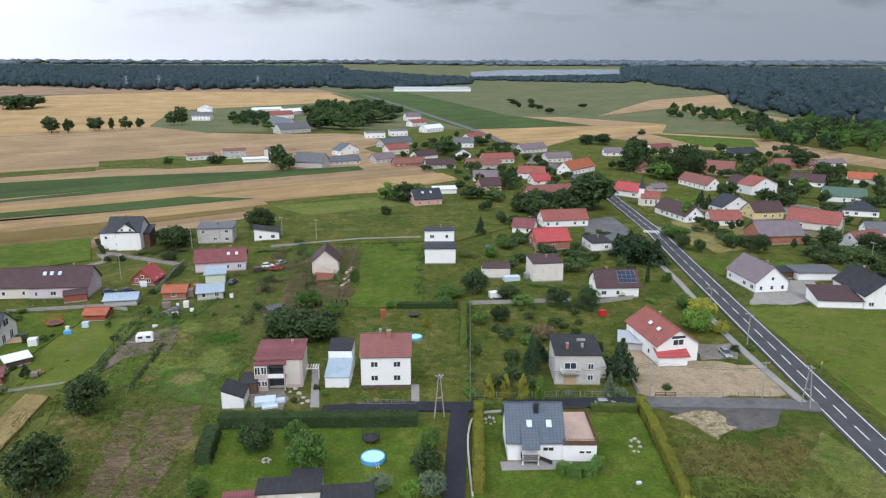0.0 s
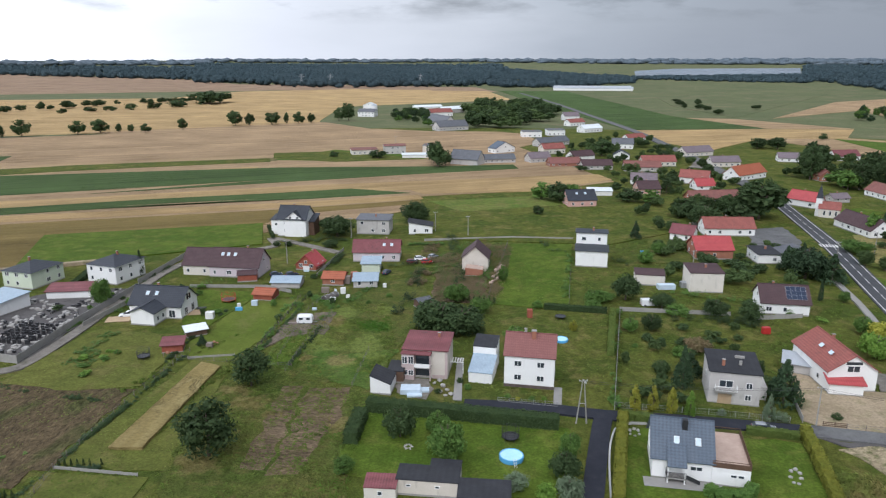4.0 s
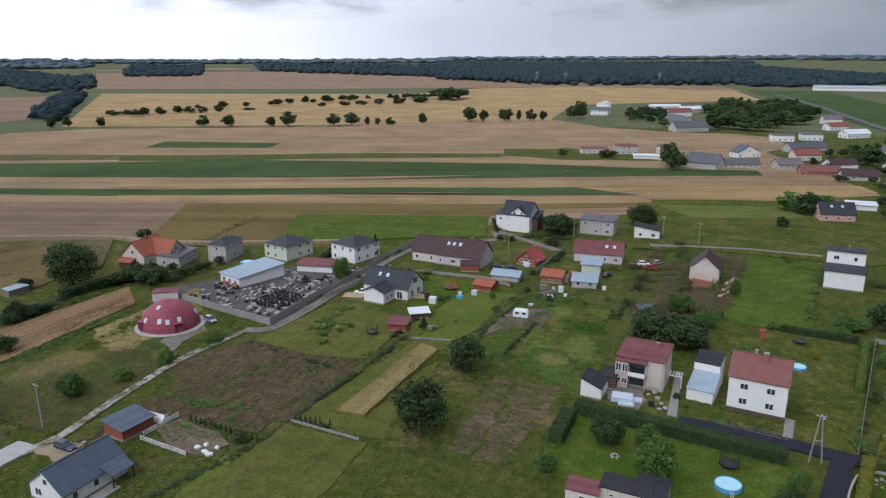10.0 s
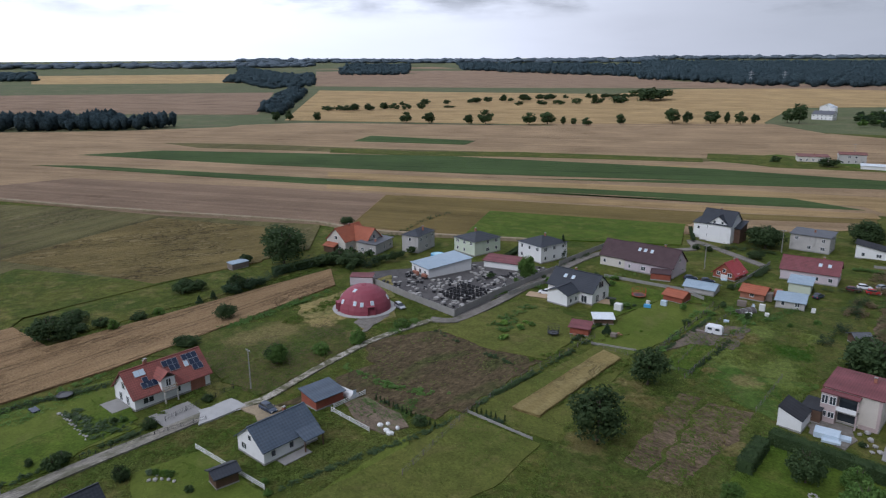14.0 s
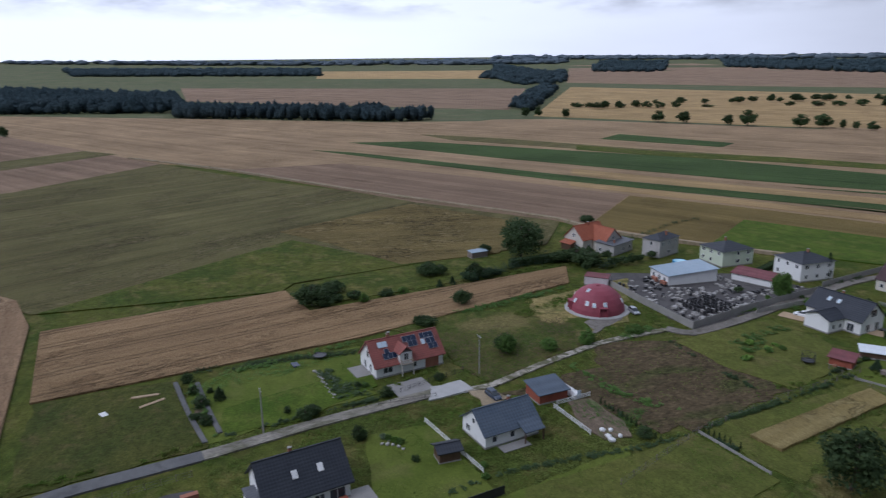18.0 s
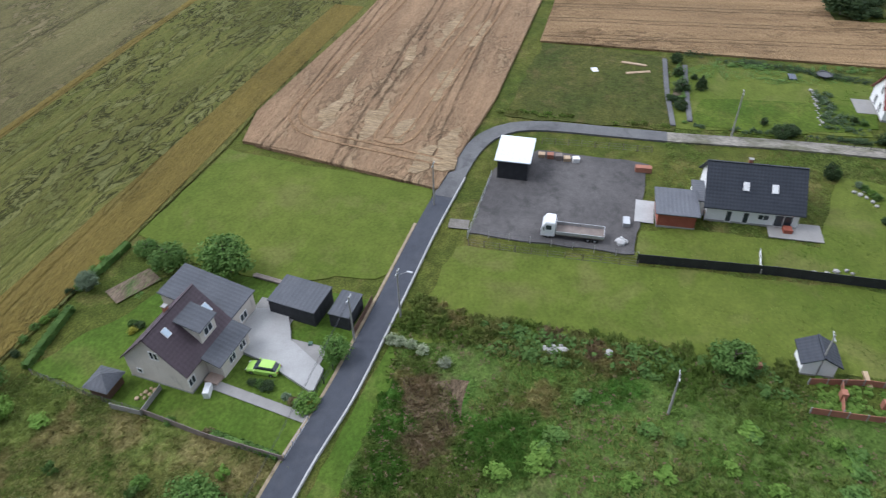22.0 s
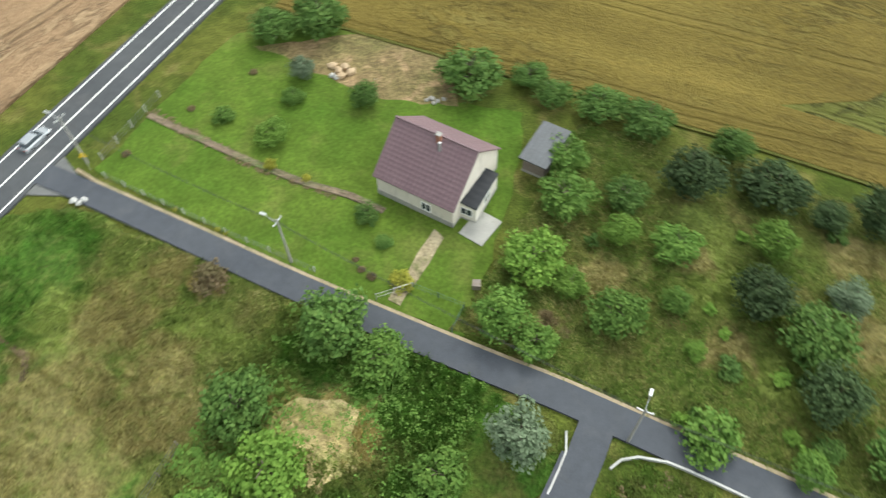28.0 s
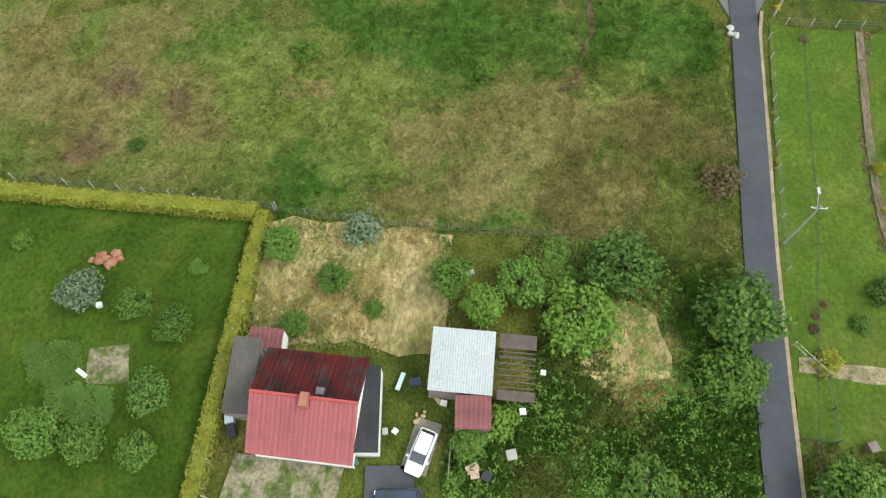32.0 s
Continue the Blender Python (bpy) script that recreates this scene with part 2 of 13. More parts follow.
def mat_ground(name, c1, c2, c3, big=0.06, mid=0.5, fine=3.5, stretch=(1, 1, 1), turn=0.0, bump=0.6, dist=0.25, lo3=0.52, hi3=0.66, amount3=0.8, vary=1.0):
    """Growing or bare ground: patches of three tones and a fine tufted grain."""
    m, nt, b, pos = start(name, 0.95, 0.0, 0.1)
    f1 = noise_fac(nt, pos, big, 0.36, 0.62, 5.0, stretch, turn)
    f2 = noise_fac(nt, pos, mid, 0.3, 0.7, 5.0, stretch, turn, 0.65)
    f3 = noise_fac(nt, pos, big * 2.6, lo3, hi3, 6.0, stretch, turn, 0.6, 0.4)
    f4 = noise_fac(nt, pos, fine, 0.32, 0.68, 4.0, stretch, turn, 0.7)
    col = mixcol(nt, f1, c1, c2)
    a3 = node(nt, "ShaderNodeMath", ((0, f3), (1, amount3)), op="MULTIPLY").outputs[0]
    col = mixcol(nt, a3, col, c3)
    k = node(nt, "ShaderNodeMapRange", (("Value", f2), ("To Min", 1 - 0.28 * vary), ("To Max", 1 + 0.28 * vary))).outputs[0]
    k2 = node(nt, "ShaderNodeMapRange", (("Value", f4), ("To Min", 1 - 0.4 * vary), ("To Max", 1 + 0.4 * vary))).outputs[0]
    kk = node(nt, "ShaderNodeMath", ((0, k), (1, k2)), op="MULTIPLY").outputs[0]
    sc = node(nt, "ShaderNodeVectorMath", ((0, col), ("Scale", kk)), op="SCALE").outputs[0]
    nt.links.new(sc, b.inputs["Base Color"])
    h = node(nt, "ShaderNodeMath", ((0, f2), (1, f4)), op="ADD").outputs[0]
    bumped(nt, b, h, bump, dist)
    return m


def grown(nt, pos, col, amount=0.82):
    """Colour of wild growth: the patches of the plan with frayed edges, over a base colour."""
    wob = node(nt, "ShaderNodeTexNoise", (("Vector", pos), ("Scale", 0.22), ("Detail", 5.0), ("Roughness", 0.62)))
    sh = node(nt, "ShaderNodeVectorMath", ((0, wob.outputs["Color"]), (1, (11.0, 11.0, 0.0)), (2, (-5.5, -5.5, 0.0))), op="MULTIPLY_ADD").outputs[0]
    at = node(nt, "ShaderNodeVectorMath", ((0, pos), (1, sh)), op="ADD").outputs[0]
    at = node(nt, "ShaderNodeVectorMath", ((0, at), (1, (1, 1, 0))), op="MULTIPLY").outputs[0]
    fray = noise_fac(nt, pos, 0.9, 0.16, 0.5, 5.0, rough=0.7)
    for key, spots, tone in GROWTH:
        best = None
        for x, y, r in spots:
            d = node(nt, "ShaderNodeVectorMath", ((0, at), (1, (x, y, 0))), op="DISTANCE").outputs["Value"]
            k = node(nt, "ShaderNodeMath", ((0, d), (1, -1.0 / r), (2, 1.15)), op="MULTIPLY_ADD").outputs[0]
            best = k if best is None else node(nt, "ShaderNodeMath", ((0, best), (1, k)), op="MAXIMUM").outputs[0]
        f = node(nt, "ShaderNodeMapRange", (("Value", best), ("From Min", 0.0), ("From Max", 0.5))).outputs[0]
        f = node(nt, "ShaderNodeMath", ((0, f), (1, fray)), op="MULTIPLY").outputs[0]
        f = node(nt, "ShaderNodeMath", ((0, f), (1, amount)), op="MULTIPLY").outputs[0]
        col = mixcol(nt, f, col, tone)
    return col


def mat_wild(name, c1, c2, c3, big=0.05, mid=0.5, fine=2.2, blade=False):
    """Unmown growth, as ground or as tufts of blades: soft patches, tussocks and a fine grain."""
    m, nt, b, pos = start(name, 0.95, 0.0, 0.1)
    f1 = noise_fac(nt, pos, big, 0.36, 0.62, 5.0)
    f3 = noise_fac(nt, pos, big * 3.1, 0.5, 0.68, 6.0, rough=0.62, warp=0.5)
    col = mixcol(nt, f1, c1, c2)
    col = mixcol(nt, node(nt, "ShaderNodeMath", ((0, f3), (1, 0.6)), op="MULTIPLY").outputs[0], col, c3)
    col = grown(nt, pos, col)
    f2 = noise_fac(nt, pos, mid, 0.3, 0.7, 5.0, rough=0.65)
    k = node(nt, "ShaderNodeMapRange", (("Value", f2), ("To Min", 0.74), ("To Max", 1.24))).outputs[0]
    if blade:
        gi = nt.nodes.new("ShaderNodeNewGeometry")
        f4 = gi.outputs["Random Per Island"]
        k2 = node(nt, "ShaderNodeMapRange", (("Value", f4), ("To Min", 0.88), ("To Max", 1.22))).outputs[0]
    else:
        f4 = noise_fac(nt, pos, fine, 0.32, 0.68, 4.0, rough=0.7)
        k2 = node(nt, "ShaderNodeMapRange", (("Value", f4), ("To Min", 0.66), ("To Max", 1.34))).outputs[0]
    kk = node(nt, "ShaderNodeMath", ((0, k), (1, k2)), op="MULTIPLY").outputs[0]
    sc = node(nt, "ShaderNodeVectorMath", ((0, col), ("Scale", kk)), op="SCALE").outputs[0]
    nt.links.new(sc, b.inputs["Base Color"])
    if blade:
        tr = node(nt, "ShaderNodeBsdfTranslucent", (("Color", sc),))
        mx = node(nt, "ShaderNodeMixShader", ((0, 0.5), (1, b.outputs[0]), (2, tr.outputs[0])))
        out = [n for n in nt.nodes if n.bl_idname == "ShaderNodeOutputMaterial"][0]
        nt.links.new(mx.outputs[0], out.inputs["Surface"])
    else:
        bumped(nt, b, node(nt, "ShaderNodeMath", ((0, f2), (1, f4)), op="ADD").outputs[0], 0.9, 0.5)
    return m


def mat_crop(name, c1, c2, c3, turn, tram=12.0, tram_depth=0.25, lodged=0.5, row=0.6):
    """A cereal field: fine rows, pairs of wheel tracks every so many metres, and flattened places with short folds
    whose shade is painted in.
    """
    m, nt, b, pos = start(name, 0.95, 0.0, 0.1)
    mp = node(nt, "ShaderNodeMapping", (("Vector", pos), ("Rotation", (0, 0, radians(turn)))))
    sx = node(nt, "ShaderNodeSeparateXYZ", ((0, mp.outputs[0]),))
    wob = noise_fac(nt, pos, 0.05, 0.0, 1.0)
    yy = node(nt, "ShaderNodeMath", ((0, wob), (1, 1.6), (2, sx.outputs["Y"])), op="MULTIPLY_ADD").outputs[0]
    pp = node(nt, "ShaderNodeMath", ((0, yy), (1, tram / 2)), op="PINGPONG").outputs[0]
    off = node(nt, "ShaderNodeMath", ((0, pp), (1, 0.95)), op="SUBTRACT").outputs[0]
    off = node(nt, "ShaderNodeMath", ((0, off),), op="ABSOLUTE").outputs[0]
    line = node(nt, "ShaderNodeMapRange", (("Value", off), ("From Min", 0.12), ("From Max", 0.42), ("To Min", 1.0), ("To Max", 0.0))).outputs[0]
    broken = noise_fac(nt, pos, 0.35, 0.3, 0.5)
    line = node(nt, "ShaderNodeMath", ((0, line), (1, broken)), op="MULTIPLY").outputs[0]
    # short folds where the stalks lie over, gathered in patches, with shadow painted dark
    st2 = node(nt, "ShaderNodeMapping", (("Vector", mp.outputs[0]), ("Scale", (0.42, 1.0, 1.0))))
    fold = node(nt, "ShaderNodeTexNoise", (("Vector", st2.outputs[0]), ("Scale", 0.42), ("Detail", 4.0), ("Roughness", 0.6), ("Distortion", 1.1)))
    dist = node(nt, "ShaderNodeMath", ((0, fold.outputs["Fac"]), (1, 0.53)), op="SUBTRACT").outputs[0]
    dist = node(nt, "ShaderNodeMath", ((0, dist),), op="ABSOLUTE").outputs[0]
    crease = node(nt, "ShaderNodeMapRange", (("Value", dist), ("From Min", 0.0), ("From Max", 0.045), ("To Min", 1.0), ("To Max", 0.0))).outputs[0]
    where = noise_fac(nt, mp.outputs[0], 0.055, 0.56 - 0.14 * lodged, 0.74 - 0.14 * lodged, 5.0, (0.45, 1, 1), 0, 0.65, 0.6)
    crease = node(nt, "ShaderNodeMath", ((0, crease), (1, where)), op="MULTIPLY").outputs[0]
    flat = node(nt, "ShaderNodeMapRange", (("Value", fold.outputs["Fac"]), ("From Min", 0.5), ("From Max", 0.62))).outputs[0]
    flat = node(nt, "ShaderNodeMath", ((0, flat), (1, where)), op="MULTIPLY").outputs[0]
    stretch = node(nt, "ShaderNodeMapping", (("Vector", mp.outputs[0]), ("Scale", (0.12, 1.0, 1.0))))
    streak = node(nt, "ShaderNodeTexNoise", (("Vector", stretch.outputs[0]), ("Scale", row), ("Detail", 6.0), ("Roughness", 0.65), ("Distortion", 0.3)))
    st = node(nt, "ShaderNodeMapRange", (("Value", streak.outputs["Fac"]), ("From Min", 0.33), ("From Max", 0.67))).outputs[0]
    fine = noise_fac(nt, pos, 2.4, 0.3, 0.7, 4.0, (0.4, 1, 1), turn, 0.72)
    big = noise_fac(nt, pos, 0.02, 0.35, 0.65, 5.0)
    col = mixcol(nt, st, c1, c2)
    col = mixcol(nt, node(nt, "ShaderNodeMath", ((0, flat), (1, min(1.0, lodged))), op="MULTIPLY").outputs[0], col, c3)
    k = node(nt, "ShaderNodeMapRange", (("Value", fine), ("To Min", 0.74), ("To Max", 1.22))).outputs[0]
    k3 = node(nt, "ShaderNodeMapRange", (("Value", big), ("To Min", 0.86), ("To Max", 1.12))).outputs[0]
    k2 = node(nt, "ShaderNodeMath", ((0, line), (1, -tram_depth), (2, 1.0)), op="MULTIPLY_ADD").outputs[0]
    # shade inside the folds, put into the colour
    fold_shade = node(nt, "ShaderNodeMath", ((0, crease), (1, -0.62 * min(1.3, lodged)), (2, 1.0)), op="MULTIPLY_ADD").outputs[0]
    # sown in strips: broad bands of slightly different tone along the rows
    long = node(nt, "ShaderNodeMapping", (("Vector", mp.outputs[0]), ("Scale", (0.002, 1.0, 1.0))))
    strip = node(nt, "ShaderNodeTexNoise", (("Vector", long.outputs[0]), ("Scale", 0.085), ("Detail", 4.0), ("Roughness", 0.7)))
    k5 = node(nt, "ShaderNodeMapRange", (("Value", strip.outputs["Fac"]), ("From Min", 0.36), ("From Max", 0.64), ("To Min", 0.83), ("To Max", 1.15))).outputs[0]
    kk = k
    for other in (k2, k3, fold_shade, k5):
        kk = node(nt, "ShaderNodeMath", ((0, kk), (1, other)), op="MULTIPLY").outputs[0]
    sc = node(nt, "ShaderNodeVectorMath", ((0, col), ("Scale", kk)), op="SCALE").outputs[0]
    nt.links.new(sc, b.inputs["Base Color"])
    hh = node(nt, "ShaderNodeMath", ((0, crease), (1, -1.3), (2, fine)), op="MULTIPLY_ADD").outputs[0]
    hh = node(nt, "ShaderNodeMath", ((0, line), (1, -1.3), (2, hh)), op="MULTIPLY_ADD").outputs[0]
    bumped(nt, b, hh, 0.9, 0.6)
    return m


def mat_leaf(name, c1, c2, c3):
    """Foliage: each spray its own tone, with light coming through."""
    m, nt, b, pos = start(name, 0.75, 0.0, 0.2)
    gi = nt.nodes.new("ShaderNodeNewGeometry")
    oi = nt.nodes.new("ShaderNodeObjectInfo")
    col = mixcol(nt, gi.outputs["Random Per Island"], c1, c2)
    f = noise_fac(nt, pos, 0.7, 0.35, 0.65)
    col = mixcol(nt, node(nt, "ShaderNodeMath", ((0, f), (1, 0.6)), op="MULTIPLY").outputs[0], col, c3)
    k = node(nt, "ShaderNodeMapRange", (("Value", oi.outputs["Random"]), ("To Min", 0.8), ("To Max", 1.25))).outputs[0]
    sc = node(nt, "ShaderNodeVectorMath", ((0, col), ("Scale", k)), op="SCALE").outputs[0]
    nt.links.new(sc, b.inputs["Base Color"])
    tr = node(nt, "ShaderNodeBsdfTranslucent", (("Color", sc),))
    mx = node(nt, "ShaderNodeMixShader", ((0, 0.27), (1, b.outputs[0]), (2, tr.outputs[0])))
    out = [n for n in nt.nodes if n.bl_idname == "ShaderNodeOutputMaterial"][0]
    nt.links.new(mx.outputs[0], out.inputs["Surface"])
    return m


def mat_roof(name, c1, c2, pitch=0.33, across=0.22, rough=0.7, depth=0.35, dirty=0.3):
    """Tiled or profiled roof: courses by height, columns along the eave, moss and soot."""
    m, nt, b, pos = start(name, rough, 0.0, 0.35)
    co = nt.nodes.new("ShaderNodeTexCoord").outputs["Object"]
    sx = node(nt, "ShaderNodeSeparateXYZ", ((0, co),))
    up = node(nt, "ShaderNodeMath", ((0, sx.outputs["Z"]), (1, pitch * 0.5)), op="PINGPONG").outputs[0]
    upn = node(nt, "ShaderNodeMapRange", (("Value", up), ("From Max", pitch * 0.5))).outputs[0]
    nrm = node(nt, "ShaderNodeSeparateXYZ", ((0, nt.nodes.new("ShaderNodeTexCoord").outputs["Normal"]),))
    nx = node(nt, "ShaderNodeMath", ((0, nrm.outputs["X"]),), op="ABSOLUTE").outputs[0]
    ny = node(nt, "ShaderNodeMath", ((0, nrm.outputs["Y"]),), op="ABSOLUTE").outputs[0]
    side = node(nt, "ShaderNodeMath", ((0, ny), (1, nx)), op="GREATER_THAN").outputs[0]
    pick = node(nt, "ShaderNodeMix", (("Factor", side), ("A", sx.outputs["Y"]), ("B", sx.outputs["X"])))
    ad = pick.outputs["Result"]
    al = node(nt, "ShaderNodeMath", ((0, ad), (1, across)), op="PINGPONG").outputs[0]
    aln = node(nt, "ShaderNodeMapRange", (("Value", al), ("From Max", across))).outputs[0]
    f = noise_fac(nt, pos, 0.5, 0.3, 0.7, 6.0)
    g = noise_fac(nt, pos, 5.0, 0.3, 0.7)
    col = mixcol(nt, f, c1, c2)
    stain = noise_fac(nt, pos, 0.8, 0.52, 0.72, 6.0, (1, 1, 0.4))
    col = mixcol(nt, node(nt, "ShaderNodeMath", ((0, stain), (1, dirty)), op="MULTIPLY").outputs[0], col, (0.05, 0.05, 0.045))
    hh = node(nt, "ShaderNodeMath", ((0, upn), (1, aln)), op="ADD").outputs[0]
    k = node(nt, "ShaderNodeMapRange", (("Value", hh), ("From Max", 2.0), ("To Min", 1.0 - depth), ("To Max", 1.1))).outputs[0]
    k2 = node(nt, "ShaderNodeMapRange", (("Value", g), ("To Min", 0.85), ("To Max", 1.15))).outputs[0]
    kk = node(nt, "ShaderNodeMath", ((0, k), (1, k2)), op="MULTIPLY").outputs[0]
    sc = node(nt, "ShaderNodeVectorMath", ((0, col), ("Scale", kk)), op="SCALE").outputs[0]
    nt.links.new(sc, b.inputs["Base Color"])
    bumped(nt, b, hh, 0.5, 0.05)
    return m


M, CROPS = {}, {}


def crop(key, turn):
    """The crop's material with its rows turned that many degrees."""
    if (key, turn) not in M:
        name, (c1, c2, c3, *rest) = CROPS[key]
        M[(key, turn)] = mat_crop(name, c1, c2, c3, turn, *rest)
    return M[(key, turn)]


M["grass"] = mat_ground("grass", (0.0567, 0.0822, 0.0135), (0.0966, 0.107, 0.0207), (0.158, 0.137, 0.045), amount3=0.75, vary=1.25)
M["dark_grass"] = mat_ground("dark_grass", (0.0504, 0.0653, 0.0144), (0.0788, 0.0842, 0.0198), (0.105, 0.0891, 0.0324), 0.08, 0.6, 2.6, amount3=0.7)
M["lawn"] = mat_ground("lawn", (0.054, 0.1, 0.012), (0.078, 0.12, 0.017), (0.11, 0.125, 0.03), 0.06, 0.3, 2.2, bump=0.25, dist=0.08, amount3=0.6, vary=0.7)
M["lawn_deep"] = mat_ground("shaded_lawn", (0.0311, 0.0624, 0.0064), (0.0454, 0.08, 0.0088), (0.0714, 0.092, 0.0144), 0.07, 0.3, 2.2, bump=0.25, dist=0.08, amount3=0.6, vary=0.8)
M["lawn_village"] = mat_ground("village_lawn", (0.0525, 0.0891, 0.0099), (0.0777, 0.112, 0.0144), (0.116, 0.124, 0.027), 0.07, 0.3, 2.2, bump=0.3, dist=0.08, amount3=0.6, vary=0.8)
M["lawn_pale"] = mat_ground("pale_lawn", (0.081, 0.112, 0.0162), (0.106, 0.131, 0.0225), (0.133, 0.133, 0.0405), 0.05, 0.3, 2.2, bump=0.2, dist=0.06, amount3=0.6, vary=0.5)
M["lawn_olive"] = mat_ground("olive_grass", (0.0777, 0.0931, 0.0189), (0.105, 0.112, 0.0252), (0.137, 0.121, 0.0414), 0.05, 0.3, 2.2, bump=0.3, dist=0.08, amount3=0.7, vary=0.8)
M["meadow"] = mat_wild("meadow", (0.115, 0.181, 0.0324), (0.19, 0.215, 0.054), (0.253, 0.215, 0.0864))
M["rough"] = mat_wild("rough_grass", (0.084, 0.124, 0.0225), (0.137, 0.148, 0.036), (0.2, 0.163, 0.063), 0.08)
M["hay"] = mat_wild("dry_grass", (0.36, 0.29, 0.12), (0.25, 0.24, 0.08), (0.13, 0.18, 0.04), 0.14)
M["weeds"] = mat_wild("weeds", (0.0813, 0.152, 0.023), (0.125, 0.189, 0.0403), (0.194, 0.183, 0.0747), 0.09)
M["brownweed"] = mat_ground("brown_weeds", (0.19, 0.14, 0.088), (0.25, 0.185, 0.118), (0.1, 0.11, 0.035), 0.12, 0.8, 2.5, (0.4, 1, 1), 60, 1.0, 0.5, lo3=0.58, hi3=0.7, amount3=0.45, vary=1.15)
M["heather"] = mat_ground("dark_weeds", (0.094, 0.072, 0.039), (0.12, 0.09, 0.05), (0.07, 0.08, 0.025), 0.05, 0.5, 1.6, (1, 0.5, 1), 20, 0.9, 0.4, vary=1.2)
M["dirt"] = mat_ground("dirt", (0.27, 0.215, 0.14), (0.33, 0.265, 0.18), (0.2, 0.18, 0.1), 0.1, 0.5, 2.0, bump=0.25, dist=0.05, vary=0.4)
M["bareearth"] = mat_ground("bare_earth", (0.2, 0.145, 0.075), (0.14, 0.125, 0.05), (0.37, 0.25, 0.145), 0.11, 0.6, 2.4, bump=0.6, dist=0.2)
M["crushed"] = mat_ground("crushed_wheat", (0.24, 0.15, 0.08), (0.28, 0.18, 0.1), (0.34, 0.23, 0.13), 0.2, 0.9, 3.0, bump=0.6, dist=0.2)
M["flattened"] = mat_ground("flattened_straw", (0.405, 0.297, 0.171), (0.468, 0.351, 0.216), (0.324, 0.225, 0.126), 0.3, 0.9, 2.6, (2.2, 0.4, 1), 40, 0.9, 0.3)
M["gravel"] = mat_ground("gravel", (0.165, 0.152, 0.132), (0.22, 0.2, 0.175), (0.12, 0.115, 0.09), 0.15, 1.2, 6.0, bump=0.4, dist=0.06, vary=0.6)
M["slag"] = mat_ground("slag_yard", (0.085, 0.08, 0.078), (0.115, 0.108, 0.104), (0.065, 0.062, 0.06), 0.12, 1.0, 5.0, bump=0.2, dist=0.03, vary=0.5)
M["bare_soil"] = mat_ground("bare_soil", (0.12, 0.098, 0.075), (0.165, 0.135, 0.105), (0.085, 0.1, 0.035), 0.2, 1.0, 4.0, bump=0.5, dist=0.1, lo3=0.56, hi3=0.68, amount3=0.6, vary=0.8)
M["soil"] = mat_ground("garden_soil", (0.13, 0.10, 0.07), (0.18, 0.14, 0.1), (0.07, 0.12, 0.03), 0.2, 1.2, 4.0, (0.3, 1, 1), 0, 0.6, 0.12)
M["asphalt"] = mat_ground("asphalt", (0.062, 0.065, 0.07), (0.074, 0.077, 0.082), (0.09, 0.09, 0.092), 0.12, 1.0, 9.0, bump=0.1, dist=0.01, amount3=0.5, vary=0.35)
M["newasphalt"] = mat_ground("dark_asphalt", (0.0624, 0.0672, 0.0792), (0.072, 0.0768, 0.0888), (0.0864, 0.0888, 0.096), 0.12, 1.0, 9.0, bump=0.1, dist=0.01, amount3=0.5, vary=0.3)
M["freshasphalt"] = mat_ground("fresh_asphalt", (0.026, 0.028, 0.036), (0.032, 0.034, 0.043), (0.042, 0.044, 0.052), 0.12, 1.0, 9.0, bump=0.1, dist=0.01, amount3=0.5, vary=0.3)
M["greyasphalt"] = mat_ground("worn_asphalt", (0.12, 0.12, 0.12), (0.15, 0.15, 0.148), (0.09, 0.09, 0.09), 0.12, 1.0, 9.0, bump=0.15, dist=0.02, vary=0.35)
M["track"] = mat_ground("chalk_track", (0.25, 0.225, 0.18), (0.4, 0.37, 0.31), (0.1, 0.1, 0.05), 0.22, 0.9, 3.0, bump=0.4, dist=0.08, lo3=0.46, hi3=0.56, amount3=0.9, vary=0.9)
M["chalkgravel"] = mat_ground("chalk_gravel", (0.17, 0.158, 0.135), (0.26, 0.24, 0.2), (0.1, 0.1, 0.06), 0.16, 0.8, 3.5, (1, 0.35, 1), 3, 0.4, 0.06, 0.48, 0.6, 0.7, 0.9)
M["paving"] = mat_plain("paving", (0.25, 0.24, 0.225), (0.3, 0.29, 0.27), 0.4, 6.0)
M["lightpaving"] = mat_plain("light_paving", (0.33, 0.325, 0.31), (0.39, 0.385, 0.37), 0.4, 6.0, dirty=0.15)
M["yardsoil"] = mat_ground("trodden_earth", (0.17, 0.15, 0.1), (0.23, 0.2, 0.14), (0.075, 0.105, 0.025), 0.2, 0.8, 3.0, bump=0.4, dist=0.08, lo3=0.46, hi3=0.58, amount3=0.9)
M["straw"] = mat_ground("strewn_straw", (0.34, 0.27, 0.12), (0.46, 0.37, 0.19), (0.15, 0.175, 0.045), 0.16, 0.8, 2.2, (0.6, 1.1, 1), 38, 0.9, 0.25, 0.46, 0.64, 0.8, 0.9)
M["yardsand"] = mat_ground("grassy_sand", (0.25, 0.205, 0.13), (0.33, 0.275, 0.18), (0.09, 0.1, 0.035), 0.2, 0.9, 3.0, bump=0.4, dist=0.08, lo3=0.48, hi3=0.62, amount3=0.8)
M["leafheap"] = mat_plain("rusty_heap", (0.26, 0.1, 0.06), (0.4, 0.24, 0.16), 1.2, 5.0, 0.9, bump=0.6)
M["concrete"] = mat_plain("concrete", (0.29, 0.28, 0.26), (0.35, 0.34, 0.315), 0.5, 6.0, dirty=0.4)
M["kerb"] = mat_plain("kerb", (0.39, 0.385, 0.37), (0.46, 0.455, 0.44), 0.55, 6.0)
